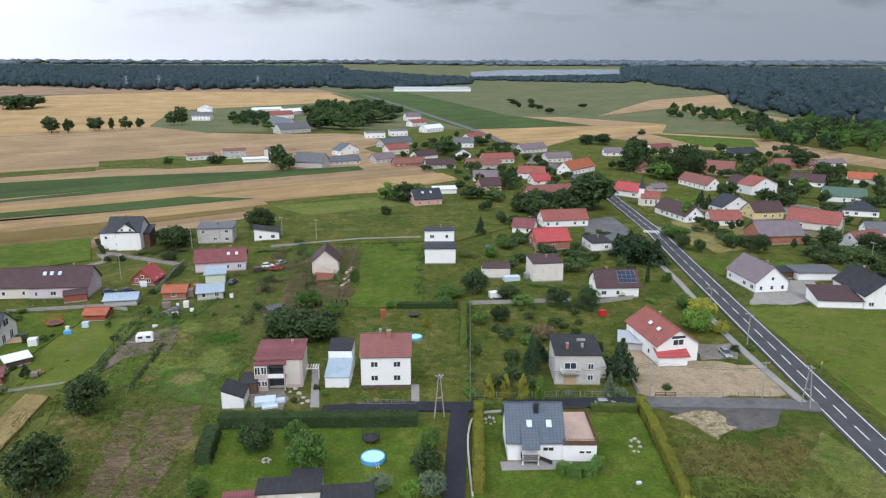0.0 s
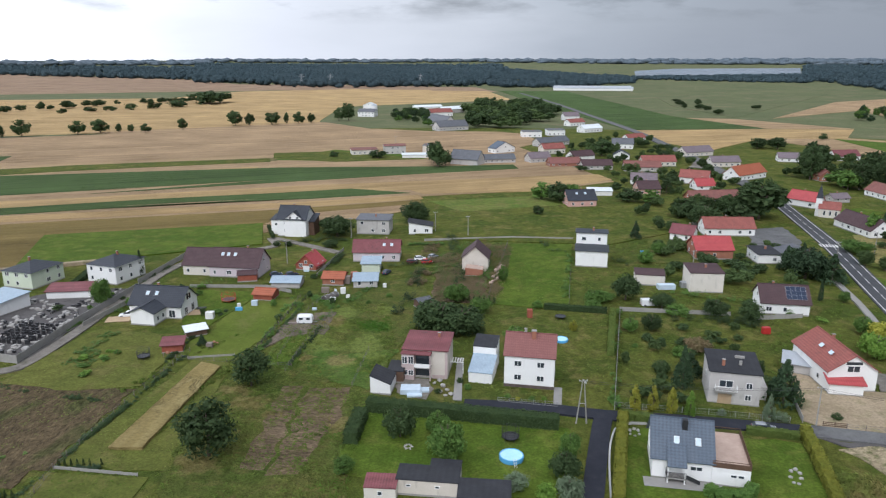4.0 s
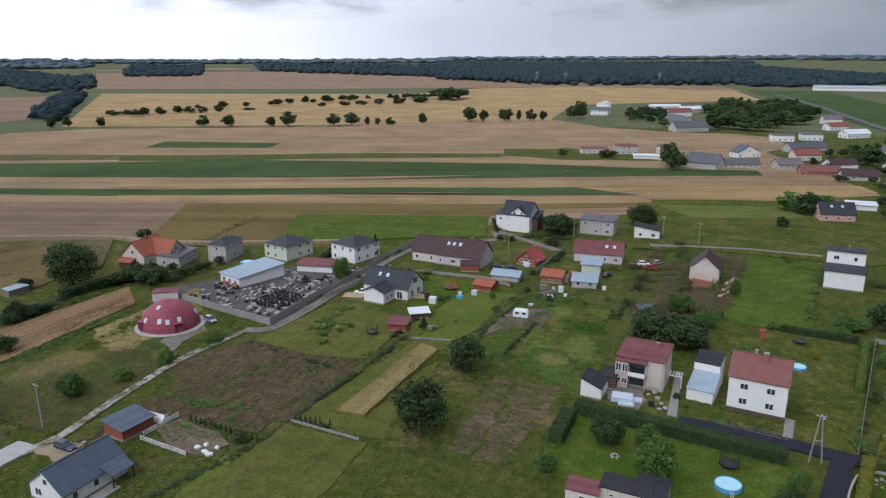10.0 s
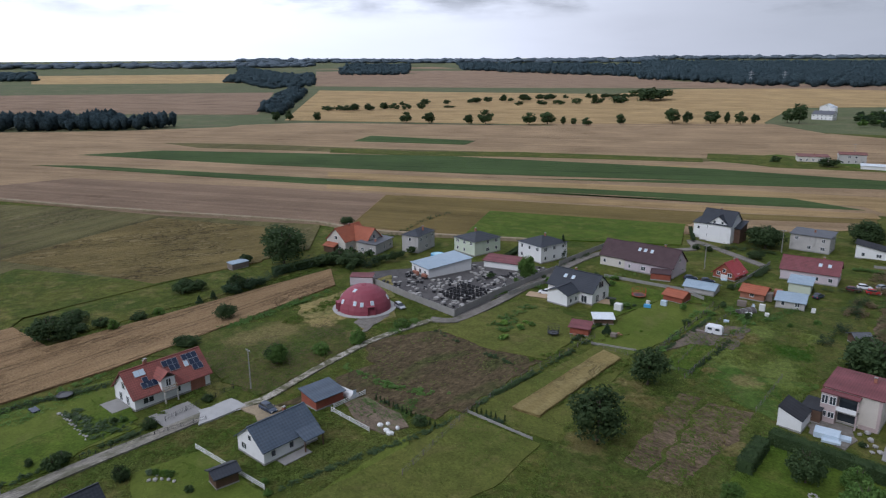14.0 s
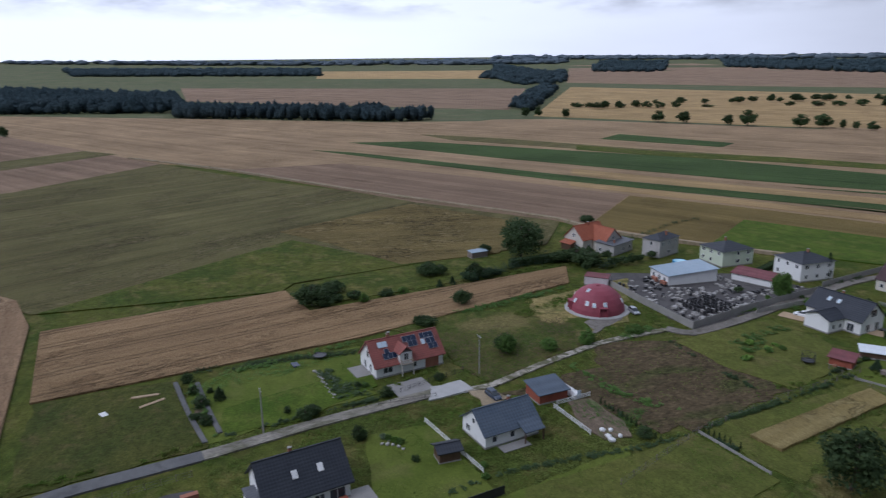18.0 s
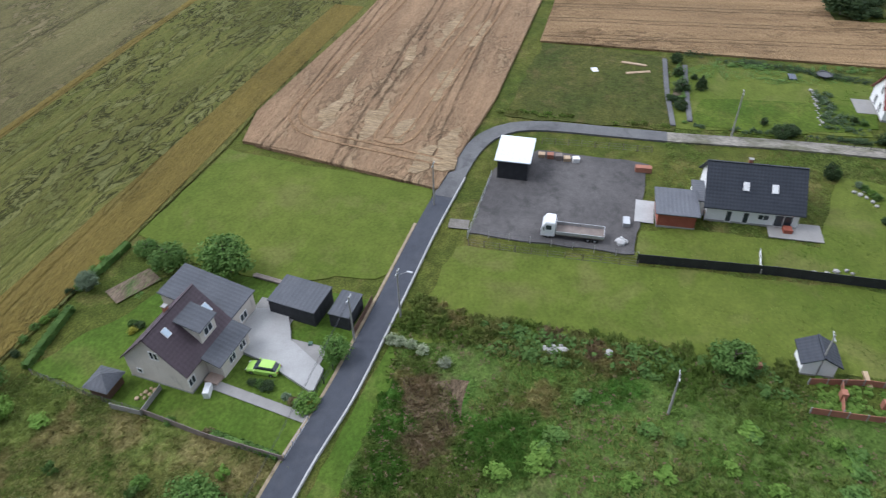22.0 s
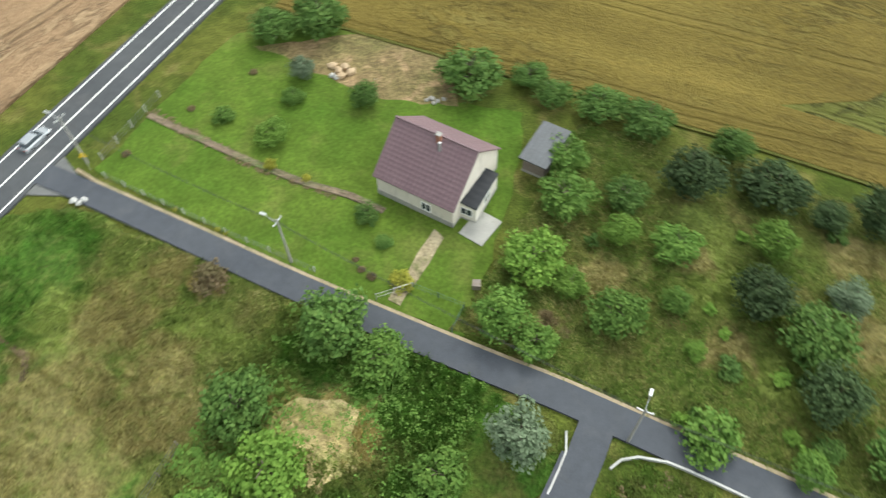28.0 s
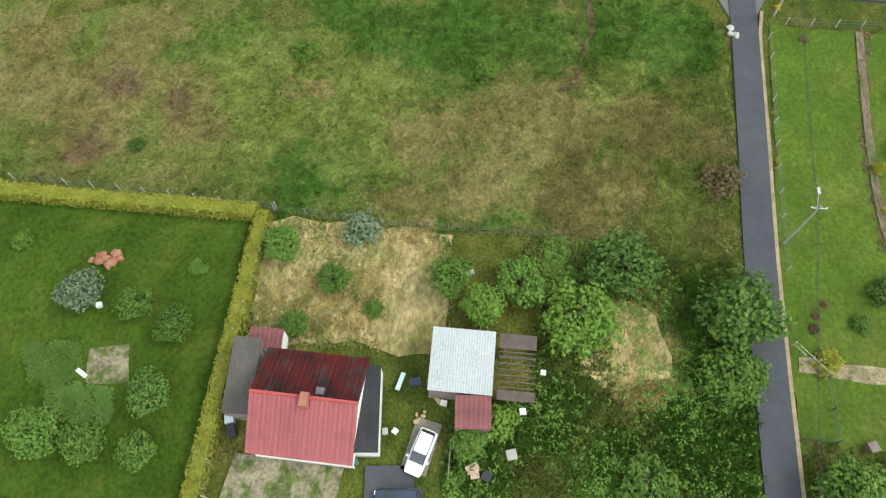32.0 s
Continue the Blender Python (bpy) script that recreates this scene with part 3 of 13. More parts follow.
CROPS["wheat"] = ("wheat", ((0.41, 0.285, 0.165), (0.47, 0.335, 0.195), (0.35, 0.24, 0.13), 12.0, 0.14, 0.6, 0.6))
CROPS["wheat_lodged"] = ("lodged_wheat", ((0.36, 0.235, 0.135), (0.43, 0.29, 0.17), (0.48, 0.345, 0.205), 14.0, 0.36, 0.9, 0.7))
CROPS["wheat_tan"] = ("tan_wheat", ((0.31, 0.215, 0.14), (0.35, 0.245, 0.165), (0.27, 0.19, 0.125), 15.0, 0.12, 0.5, 0.6))
CROPS["wheat_gold"] = ("golden_stubble", ((0.46, 0.32, 0.15), (0.54, 0.38, 0.185), (0.42, 0.28, 0.13), 18.0, 0.15, 0.5, 0.6))
CROPS["rye"] = ("ripening_rye", ((0.195, 0.15, 0.036), (0.235, 0.18, 0.047), (0.22, 0.185, 0.055), 18.0, 0.12, 0.7, 0.5))
CROPS["rye_green"] = ("green_rye", ((0.14, 0.155, 0.036), (0.19, 0.185, 0.05), (0.2, 0.205, 0.07), 20.0, 0.14, 1.4, 0.5))
CROPS["rye_olive"] = ("olive_rye", ((0.16, 0.15, 0.06), (0.205, 0.18, 0.075), (0.24, 0.2, 0.1), 26.0, 0.2, 0.9, 0.22))
CROPS["maize"] = ("green_maize", ((0.075, 0.122, 0.04), (0.098, 0.148, 0.05), (0.07, 0.12, 0.04), 8.0, 0.3, 0.5, 0.6))
CROPS["rye_lodged"] = ("golden_lodged_rye", ((0.21, 0.165, 0.06), (0.27, 0.205, 0.08), (0.32, 0.25, 0.11), 14.0, 0.2, 1.3, 0.5))
CROPS["oat"] = ("straw_yellow_oats", ((0.34, 0.265, 0.1), (0.43, 0.34, 0.145), (0.49, 0.405, 0.19), 14.0, 0.2, 1.2, 0.5))
CROPS["wheat_warm"] = ("ripe_wheat", ((0.36, 0.235, 0.12), (0.42, 0.285, 0.15), (0.3, 0.19, 0.095), 9.0, 0.35, 0.8, 0.6))
# far grassland: greens greyed in the base colour to imitate haze
M["far_meadow"] = mat_ground("far_meadow", (0.1, 0.118, 0.056), (0.125, 0.135, 0.066), (0.16, 0.145, 0.085), 0.008, 0.05, 0.4, bump=0.4, dist=0.5, vary=0.5)
CROPS["ochre"] = ("ochre_field", ((0.22, 0.165, 0.06), (0.26, 0.195, 0.07), (0.2, 0.16, 0.05), 14.0, 0.15, 0.5, 0.6))
M["tuft"] = mat_wild("grass_tufts", (0.11, 0.18, 0.0322), (0.183, 0.222, 0.0575), (0.244, 0.21, 0.0862), blade=True)
M["tuft_dry"] = mat_wild("seeding_tufts", (0.196, 0.241, 0.066), (0.276, 0.276, 0.099), (0.345, 0.299, 0.132), blade=True)
M["water"] = mat_plain("lake_water", (0.2, 0.24, 0.28), (0.24, 0.28, 0.32), 0.01, 0.2, 0.25, bump=0.02, dirty=0.0)
M["leaf"] = mat_leaf("leaves", (0.085, 0.165, 0.034), (0.14, 0.22, 0.05), (0.062, 0.13, 0.027))
M["leaf_mid"] = mat_leaf("fresh_leaves", (0.1, 0.19, 0.034), (0.155, 0.245, 0.048), (0.07, 0.145, 0.026))
M["leaf_white"] = mat_leaf("white_blossom", (0.3, 0.34, 0.2), (0.46, 0.48, 0.36), (0.12, 0.18, 0.06))
M["leaf_dark"] = mat_leaf("dark_leaves", (0.044, 0.076, 0.027), (0.072, 0.106, 0.038), (0.032, 0.058, 0.022))
M["leaf_grey"] = mat_leaf("silver_leaves", (0.14, 0.19, 0.11), (0.2, 0.25, 0.16), (0.1, 0.15, 0.08))
M["leaf_light"] = mat_leaf("light_leaves", (0.125, 0.225, 0.034), (0.18, 0.28, 0.05), (0.09, 0.175, 0.026))
M["leaf_yellow"] = mat_leaf("yellow_leaves", (0.3, 0.3, 0.04), (0.4, 0.38, 0.06), (0.2, 0.23, 0.035))
M["leaf_thuja"] = mat_leaf("thuja_sprays", (0.21, 0.22, 0.03), (0.29, 0.28, 0.045), (0.15, 0.18, 0.028))
M["leaf_thuja_green"] = mat_leaf("green_thuja_sprays", (0.115, 0.165, 0.035), (0.16, 0.2, 0.045), (0.09, 0.14, 0.03))
M["leaf_pine"] = mat_leaf("needles", (0.035, 0.065, 0.03), (0.055, 0.09, 0.04), (0.03, 0.055, 0.027))
M["leaf_brown"] = mat_leaf("dry_twigs", (0.172, 0.124, 0.0663), (0.224, 0.164, 0.0936), (0.112, 0.112, 0.0429))
# horizon hills: haze put into the base colour as pale blue
M["hills_hazed"] = mat_ground("distant_hills", (0.11, 0.14, 0.165), (0.13, 0.16, 0.185), (0.09, 0.12, 0.145), 0.004, 0.05, 0.3, bump=0.5, dist=2.0, vary=0.4)
# far woods: the blue in the crowns' colour stands in for haze
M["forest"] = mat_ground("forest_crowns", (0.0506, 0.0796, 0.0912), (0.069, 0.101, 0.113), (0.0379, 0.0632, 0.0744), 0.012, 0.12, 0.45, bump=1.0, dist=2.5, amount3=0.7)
M["leaf_olive"] = mat_leaf("olive_leaves", (0.068, 0.108, 0.034), (0.105, 0.148, 0.05), (0.05, 0.085, 0.028))
M["bark"] = mat_plain("bark", (0.10, 0.08, 0.06), (0.14, 0.11, 0.085), 1.5, 12.0, bump=0.6)
M["white"] = mat_plain("white_render", (0.8, 0.8, 0.78), (0.84, 0.84, 0.82), 0.3, 8.0, 0.85, dirty=0.12)
M["cream"] = mat_plain("cream_render", (0.64, 0.6, 0.53), (0.7, 0.66, 0.59), 0.3, 8.0, 0.85, dirty=0.25)
M["beige"] = mat_plain("beige_render", (0.58, 0.53, 0.46), (0.65, 0.6, 0.53), 0.35, 8.0, 0.9, dirty=0.4)
M["grey"] = mat_plain("grey_render", (0.46, 0.44, 0.42), (0.54, 0.52, 0.49), 0.35, 8.0, 0.9, dirty=0.4)
M["lilac"] = mat_plain("lilac_render", (0.6, 0.53, 0.56), (0.66, 0.59, 0.62), 0.3, 8.0, 0.85)
M["pink"] = mat_plain("pink_render", (0.55, 0.33, 0.28), (0.62, 0.39, 0.33), 0.3, 8.0, 0.85)
M["rosy"] = mat_plain("rosy_render", (0.46, 0.37, 0.35), (0.52, 0.42, 0.4), 0.35, 8.0, 0.9, dirty=0.35)
M["mint"] = mat_plain("mint_render", (0.6, 0.66, 0.52), (0.66, 0.71, 0.57), 0.3, 8.0, 0.85)
M["yellow"] = mat_plain("yellow_render", (0.66, 0.52, 0.25), (0.72, 0.58, 0.3), 0.3, 8.0, 0.85)
M["brick"] = mat_plain("red_brick", (0.30, 0.13, 0.085), (0.38, 0.17, 0.11), 0.8, 10.0, 0.9, dirty=0.3)
M["r_red"] = mat_roof("red_tiles", (0.25, 0.08, 0.065), (0.3, 0.1, 0.08))
M["r_bright"] = mat_roof("bright_red_sheet", (0.38, 0.06, 0.065), (0.44, 0.08, 0.08), dirty=0.12, rough=0.5)
M["r_blotched"] = mat_roof("sooty_red_sheet", (0.13, 0.014, 0.014), (0.022, 0.01, 0.01), 3.0, 0.3, dirty=0.97, rough=0.5)
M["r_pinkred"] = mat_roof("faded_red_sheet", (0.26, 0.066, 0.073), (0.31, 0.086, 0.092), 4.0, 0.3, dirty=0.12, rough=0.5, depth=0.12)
M["r_rust"] = mat_roof("rust_red_tiles", (0.2, 0.082, 0.07), (0.25, 0.105, 0.086), dirty=0.45)
M["r_redbrown"] = mat_roof("red_brown_tiles", (0.19, 0.078, 0.07), (0.22, 0.092, 0.082), dirty=0.1, depth=0.15)
M["r_orange"] = mat_roof("orange_tiles", (0.34, 0.1, 0.05), (0.4, 0.125, 0.065), dirty=0.2)
M["r_brown"] = mat_roof("brown_tiles", (0.062, 0.034, 0.037), (0.08, 0.046, 0.049), dirty=0.12, depth=0.25)
M["r_mauve"] = mat_roof("mauve_sheet", (0.14, 0.088, 0.1), (0.155, 0.1, 0.112), 0.35, 0.3, 0.6, 0.06, dirty=0.06)
M["r_oldgrey"] = mat_roof("weathered_sheet", (0.085, 0.075, 0.07), (0.12, 0.108, 0.1), 3.0, 0.14, 0.8, 0.3, 0.35)
M["r_maroon"] = mat_roof("maroon_sheet", (0.17, 0.055, 0.06), (0.22, 0.075, 0.08), dirty=0.3)
M["r_black"] = mat_roof("black_felt", (0.022, 0.023, 0.027), (0.035, 0.036, 0.041), 1.0, 0.5, 0.85, 0.12, 0.1)
M["r_anthracite"] = mat_roof("anthracite_tiles", (0.026, 0.031, 0.041), (0.038, 0.043, 0.054), 0.35, 0.25, 0.55, 0.3, 0.05)
M["r_navy"] = mat_roof("slate_blue_tiles", (0.075, 0.10, 0.135), (0.095, 0.12, 0.155), 0.35, 0.3, 0.55, 0.3, 0.06)
M["r_grey"] = mat_roof("grey_sheet", (0.095, 0.1, 0.112), (0.125, 0.13, 0.143), 0.8, 0.3, 0.6, 0.15, 0.2)
M["r_lilac"] = mat_roof("grey_lilac_tiles", (0.17, 0.135, 0.15), (0.21, 0.17, 0.185), dirty=0.2)
M["r_blue"] = mat_roof("pale_blue_sheet", (0.29, 0.37, 0.44), (0.34, 0.42, 0.49), 3.0, 0.15, 0.5, 0.15, 0.15)
M["r_white"] = mat_roof("pale_sheet", (0.35, 0.375, 0.4), (0.39, 0.415, 0.44), 3.0, 0.12, 0.55, 0.06, 0.06)
M["r_slate"] = mat_roof("dark_grey_felt", (0.062, 0.067, 0.077), (0.08, 0.085, 0.096), 0.8, 0.3, 0.55, 0.1, 0.2)
M["r_wine"] = mat_roof("dark_plum_sheet", (0.062, 0.043, 0.05), (0.075, 0.052, 0.06), 0.35, 0.3, 0.55, 0.1, 0.12)
M["r_clean"] = mat_roof("white_sheet", (0.66, 0.7, 0.72), (0.72, 0.76, 0.78), 3.0, 0.12, 0.5, 0.12, 0.05)
M["r_green"] = mat_roof("green_sheet", (0.07, 0.13, 0.095), (0.09, 0.155, 0.115), dirty=0.15)
M["glass"] = mat_plain("window_glass", (0.035, 0.045, 0.055), (0.05, 0.06, 0.07), 0.8, 3.0, 0.08, 0.0, 0.0, dirty=0.0, spec=0.6)
M["pvc"] = mat_plain("white_frame", (0.78, 0.78, 0.76), (0.82, 0.82, 0.8), 1.0, 6.0, 0.5, bump=0.02, dirty=0.05)
M["darkwood"] = mat_plain("dark_wood", (0.10, 0.06, 0.04), (0.14, 0.085, 0.055), 1.0, 12.0, 0.75, bump=0.3)
M["redwood"] = mat_plain("red_wood", (0.28, 0.08, 0.05), (0.34, 0.105, 0.065), 1.0, 12.0, 0.75, bump=0.3)
M["wood"] = mat_plain("wood", (0.40, 0.29, 0.18), (0.48, 0.36, 0.23), 1.0, 12.0, 0.75, bump=0.3)
M["oldwood"] = mat_plain("grey_wood", (0.19, 0.155, 0.135), (0.26, 0.22, 0.19), 1.0, 12.0, 0.85, bump=0.3)
M["darkoldwood"] = mat_plain("weathered_wood", (0.085, 0.065, 0.058), (0.13, 0.1, 0.09), 1.0, 12.0, 0.85, bump=0.3)
M["metal"] = mat_plain("galvanised", (0.42, 0.43, 0.44), (0.5, 0.51, 0.52), 1.0, 9.0, 0.45, 0.6, 0.05)
M["darkmetal"] = mat_plain("dark_metal", (0.035, 0.036, 0.04), (0.05, 0.052, 0.056), 1.0, 9.0, 0.5, 0.3, 0.05)
M["paint_white"] = mat_plain("white_paint", (0.72, 0.72, 0.7), (0.8, 0.8, 0.78), 0.8, 5.0, 0.6, dirty=0.25)
M["carwhite"] = mat_plain("white_lacquer", (0.78, 0.79, 0.8), (0.8, 0.81, 0.82), 1.0, 5.0, 0.2, 0.0, 0.0, dirty=0.03, spec=0.5)
M["carsilver"] = mat_plain("silver_lacquer", (0.42, 0.44, 0.46), (0.45, 0.47, 0.49), 1.0, 5.0, 0.25, 0.5, 0.0, dirty=0.03, spec=0.5)
M["cargreen"] = mat_plain("lime_lacquer", (0.36, 0.6, 0.1), (0.4, 0.64, 0.12), 1.0, 5.0, 0.2, 0.0, 0.0, dirty=0.03, spec=0.5)
M["carblue"] = mat_plain("dark_blue_lacquer", (0.03, 0.045, 0.075), (0.035, 0.05, 0.085), 1.0, 5.0, 0.2, 0.0, 0.0, dirty=0.03, spec=0.5)
M["carred"] = mat_plain("red_lacquer", (0.42, 0.03, 0.03), (0.46, 0.04, 0.035), 1.0, 5.0, 0.2, 0.0, 0.0, dirty=0.03, spec=0.5)
M["carmaroon"] = mat_plain("maroon_lacquer", (0.09, 0.015, 0.02), (0.11, 0.02, 0.025), 1.0, 5.0, 0.2, 0.0, 0.0, dirty=0.03, spec=0.5)
M["tyre"] = mat_plain("rubber", (0.025, 0.025, 0.026), (0.035, 0.035, 0.036), 2.0, 9.0, 0.9)
M["poolblue"] = mat_plain("pool_blue", (0.10, 0.36, 0.66), (0.13, 0.41, 0.7), 1.0, 5.0, 0.4, dirty=0.0)
M["poolwater"] = mat_plain("pool_water", (0.42, 0.72, 0.85), (0.5, 0.78, 0.88), 0.6, 3.0, 0.1, bump=0.05, dirty=0.0)
M["solar"] = mat_plain("solar_cell", (0.012, 0.022, 0.05), (0.018, 0.03, 0.065), 2.0, 5.0, 0.12, 0.0, 0.0, dirty=0.0, spec=0.6)
M["dome"] = mat_plain("dome_paint", (0.27, 0.062, 0.085), (0.32, 0.08, 0.105), 0.3, 3.0, 0.6, dirty=0.25, dirt=(0.15, 0.06, 0.06))
M["stone"] = mat_plain("grey_stone", (0.3, 0.29, 0.27), (0.45, 0.43, 0.4), 1.5, 6.0, 0.8, bump=0.4)
M["blackstone"] = mat_plain("black_granite", (0.025, 0.025, 0.027), (0.045, 0.045, 0.048), 2.0, 9.0, 0.35, bump=0.05)
M["terrace"] = mat_plain("terrace_tiles", (0.42, 0.31, 0.25), (0.5, 0.38, 0.31), 0.7, 5.0)
M["tarp"] = mat_plain("tarpaulin", (0.5, 0.6, 0.68), (0.58, 0.67, 0.74), 1.0, 4.0, 0.5)
M["signyellow"] = mat_plain("sign_yellow", (0.75, 0.5, 0.03), (0.8, 0.55, 0.04), 1.0, 5.0, 0.5, dirty=0.05)


# ---- builders ----
def link_bm(name, bm, mat, label="", smooth=False):
    bmesh.ops.recalc_face_normals(bm, faces=bm.faces)
    me = bpy.data.meshes.new(name)
    bm.to_mesh(me)
    bm.free()
    if smooth:
        me.polygons.foreach_set("use_smooth", [True] * len(me.polygons))
    me.materials.append(M[mat])
    ob = new(name, me)
    if label:
        ob["label"] = label
    return ob


def part(name, bm, mat, parent, label="", at=None, smooth=False):
    ob = link_bm(name, bm, mat, label, smooth)
    ob.parent = parent
    if at is not None:
        ob.matrix_basis = at
    return ob


def again(ob, parent, at, name=None):
    """One more part on the mesh of ob."""
    o = new(name or ob.name.split(".")[0], ob.data)
    o.parent = parent
    o.matrix_basis = at
    return o


def root(name, x, y, rot=0.0, label="", category="", group="", z=0.0):
    ob = new(name)
    ob.empty_display_size = 0.5
    ob.matrix_basis = pose(x, y, z, 0, 0, rot)
    return tagged(ob, label, category, group)


def box(bm, x0, x1, y0, y1, z0, z1, m=None):
    vs = [bm.verts.new(v) for v in ((x0, y0, z0), (x1, y0, z0), (x1, y1, z0), (x0, y1, z0), (x0, y0, z1), (x1, y0, z1), (x1, y1, z1), (x0, y1, z1))]
    if m is not None:
        for v in vs:
            v.co = m @ v.co
    for f in ((3, 2, 1, 0), (4, 5, 6, 7), (0, 1, 5, 4), (1, 2, 6, 5), (2, 3, 7, 6), (3, 0, 4, 7)):
        bm.faces.new([vs[i] for i in f])
    return bm


def boxes(*specs):
    bm = bmesh.new()
    for s in specs:
        box(bm, *s)
    return bm


def tube(bm, a, b, r0, r1, n=6):
    a, b = Vector(a), Vector(b)
    q = (b - a).to_track_quat("Z", "Y")
    lo, hi = [], []
    for i in range(n):
        c = Vector((math.cos(2 * math.pi * i / n), math.sin(2 * math.pi * i / n), 0))
        lo.append(bm.verts.new(a + q @ (c * r0)))
        hi.append(bm.verts.new(b + q @ (c * r1)))
    for i in range(n):
        bm.faces.new((lo[i], lo[(i + 1) % n], hi[(i + 1) % n], hi[i]))
    bm.faces.new(lo[::-1])
    bm.faces.new(hi)
    return bm


def lathe(bm, profile, n=24, m=None):
    """A turned shape from (radius, height) pairs."""
    rings = []
    for r, z in profile:
        rings.append([bm.verts.new((r * math.cos(2 * math.pi * i / n), r * math.sin(2 * math.pi * i / n), z)) for i in range(n)])
    for a, b in zip(rings, rings[1:]):
        for i in range(n):
            bm.faces.new((a[i], a[(i + 1) % n], b[(i + 1) % n], b[i]))
    bm.faces.new(rings[0][::-1])
    bm.faces.new(rings[-1])
    if m is not None:
        bmesh.ops.transform(bm, matrix=m, verts=bm.verts)
    return bm


def terrain(x, y):
    """Flat round the village, rising to wooded hills at the horizon."""
    r = math.hypot(x, y)
    return 61.0 * max(0.0, (r - 1500.0) / 3400.0) ** 2 if r > 1500 else 0.0


def sheet(name, pts, mat, lift, label, category, thick=0.0, ragged=0.0, kind="structure"):
    """A piece of ground on a plan outline, laid over the terrain, with a skirt where it stands proud and an uneven edge where it grows wild."""
    if ragged:
        rnd, wild = random.Random(len(label) + int(pts[0][0])), []
        for (x0, y0), (x1, y1) in zip(pts, pts[1:] + pts[:1]):
            n = max(1, int(math.hypot(x1 - x0, y1 - y0) / 1.6))
            for i in range(n):
                k = 2.2 * noise.noise(Vector((x0 + (x1 - x0) * i / n, y0 + (y1 - y0) * i / n, 0)) * 0.25)
                wild.append((x0 + (x1 - x0) * i / n + ragged * (k + rnd.uniform(-0.4, 0.4)), y0 + (y1 - y0) * i / n + ragged * (k + rnd.uniform(-0.4, 0.4))))
        pts = wild
    bm = bmesh.new()
    vs = [bm.verts.new((x, y, 0)) for x, y in pts]
    for tri in geometry.tessellate_polygon([[Vector((x, y, 0)) for x, y in pts]]):
        p, q, r = (vs[i].co for i in tri)
        up = (q - p).cross(r - p).z
        if abs(up) > 1e-6:
            bm.faces.new([vs[i] for i in (tri if up > 0 else tri[::-1])])
    if max(math.hypot(*p) for p in pts) > 1450:
        for _ in range(5):
            es = [e for e in bm.edges if e.calc_length() > 250]
            if not es:
                break
            bmesh.ops.subdivide_edges(bm, edges=es, cuts=1)
            bmesh.ops.triangulate(bm, faces=bm.faces[:])
    edge = [e for e in bm.edges if e.is_boundary]
    for v in bm.verts:
        v.co.z = terrain(v.co.x, v.co.y) + lift
    thick = max(thick, lift + 0.03)
    if thick > 0:
        ret = bmesh.ops.extrude_edge_only(bm, edges=edge)
        for v in ret["geom"]:
            if isinstance(v, bmesh.types.BMVert):
                v.co.z -= thick
    me = bpy.data.meshes.new(name)
    bm.to_mesh(me)
    bm.free()
    me.materials.append(M[mat] if isinstance(mat, str) else mat)
    return tagged(new(name, me), label, category, kind=kind)


def ribbon(name, line, width, mat, lift, label, category, kind="structure"):
    """A road or path of even width along a line."""
    key = [Vector(p) for p in line]
    pts = []
    for i in range(len(key) - 1):
        p0, p1, p2, p3 = key[max(i - 1, 0)], key[i], key[i + 1], key[min(i + 2, len(key) - 1)]
        n = max(1, min(12, int((p2 - p1).length / 2.0)))
        m1, m2 = (p2 - p0) * 0.5, (p3 - p1) * 0.5
        lim = (p2 - p1).length
        m1 = m1 * min(1.0, lim / max(m1.length, 0.01))
        m2 = m2 * min(1.0, lim / max(m2.length, 0.01))
        for j in range(n):
            t = j / n
            pts.append((2 * t ** 3 - 3 * t * t + 1) * p1 + (t ** 3 - 2 * t * t + t) * m1 + (3 * t * t - 2 * t ** 3) * p2 + (t ** 3 - t * t) * m2)
    pts.append(key[-1])
    left, right = [], []
    for i, p in enumerate(pts):
        d = (pts[min(i + 1, len(pts) - 1)] - pts[max(i - 1, 0)]).normalized()
        n = Vector((-d.y, d.x)) * width / 2
        left.append(tuple(p + n))
        right.append(tuple(p - n))
    bm = bmesh.new()
    for i in range(len(pts) - 1):
        q = [bm.verts.new((x, y, terrain(x, y) + lift)) for x, y in (right[i], right[i + 1], left[i + 1], left[i])]
        bm.faces.new(q)
    bmesh.ops.remove_doubles(bm, verts=bm.verts, dist=0.01)
    ret = bmesh.ops.extrude_edge_only(bm, edges=[e for e in bm.edges if e.is_boundary])
    for v in ret["geom"]:
        if isinstance(v, bmesh.types.BMVert):
            v.co.z -= lift + 0.05
    me = bpy.data.meshes.new(name)
    bm.to_mesh(me)
    bm.free()
    me.materials.append(M[mat])
    return tagged(new(name, me), label, category, kind=kind)


WIN = {}


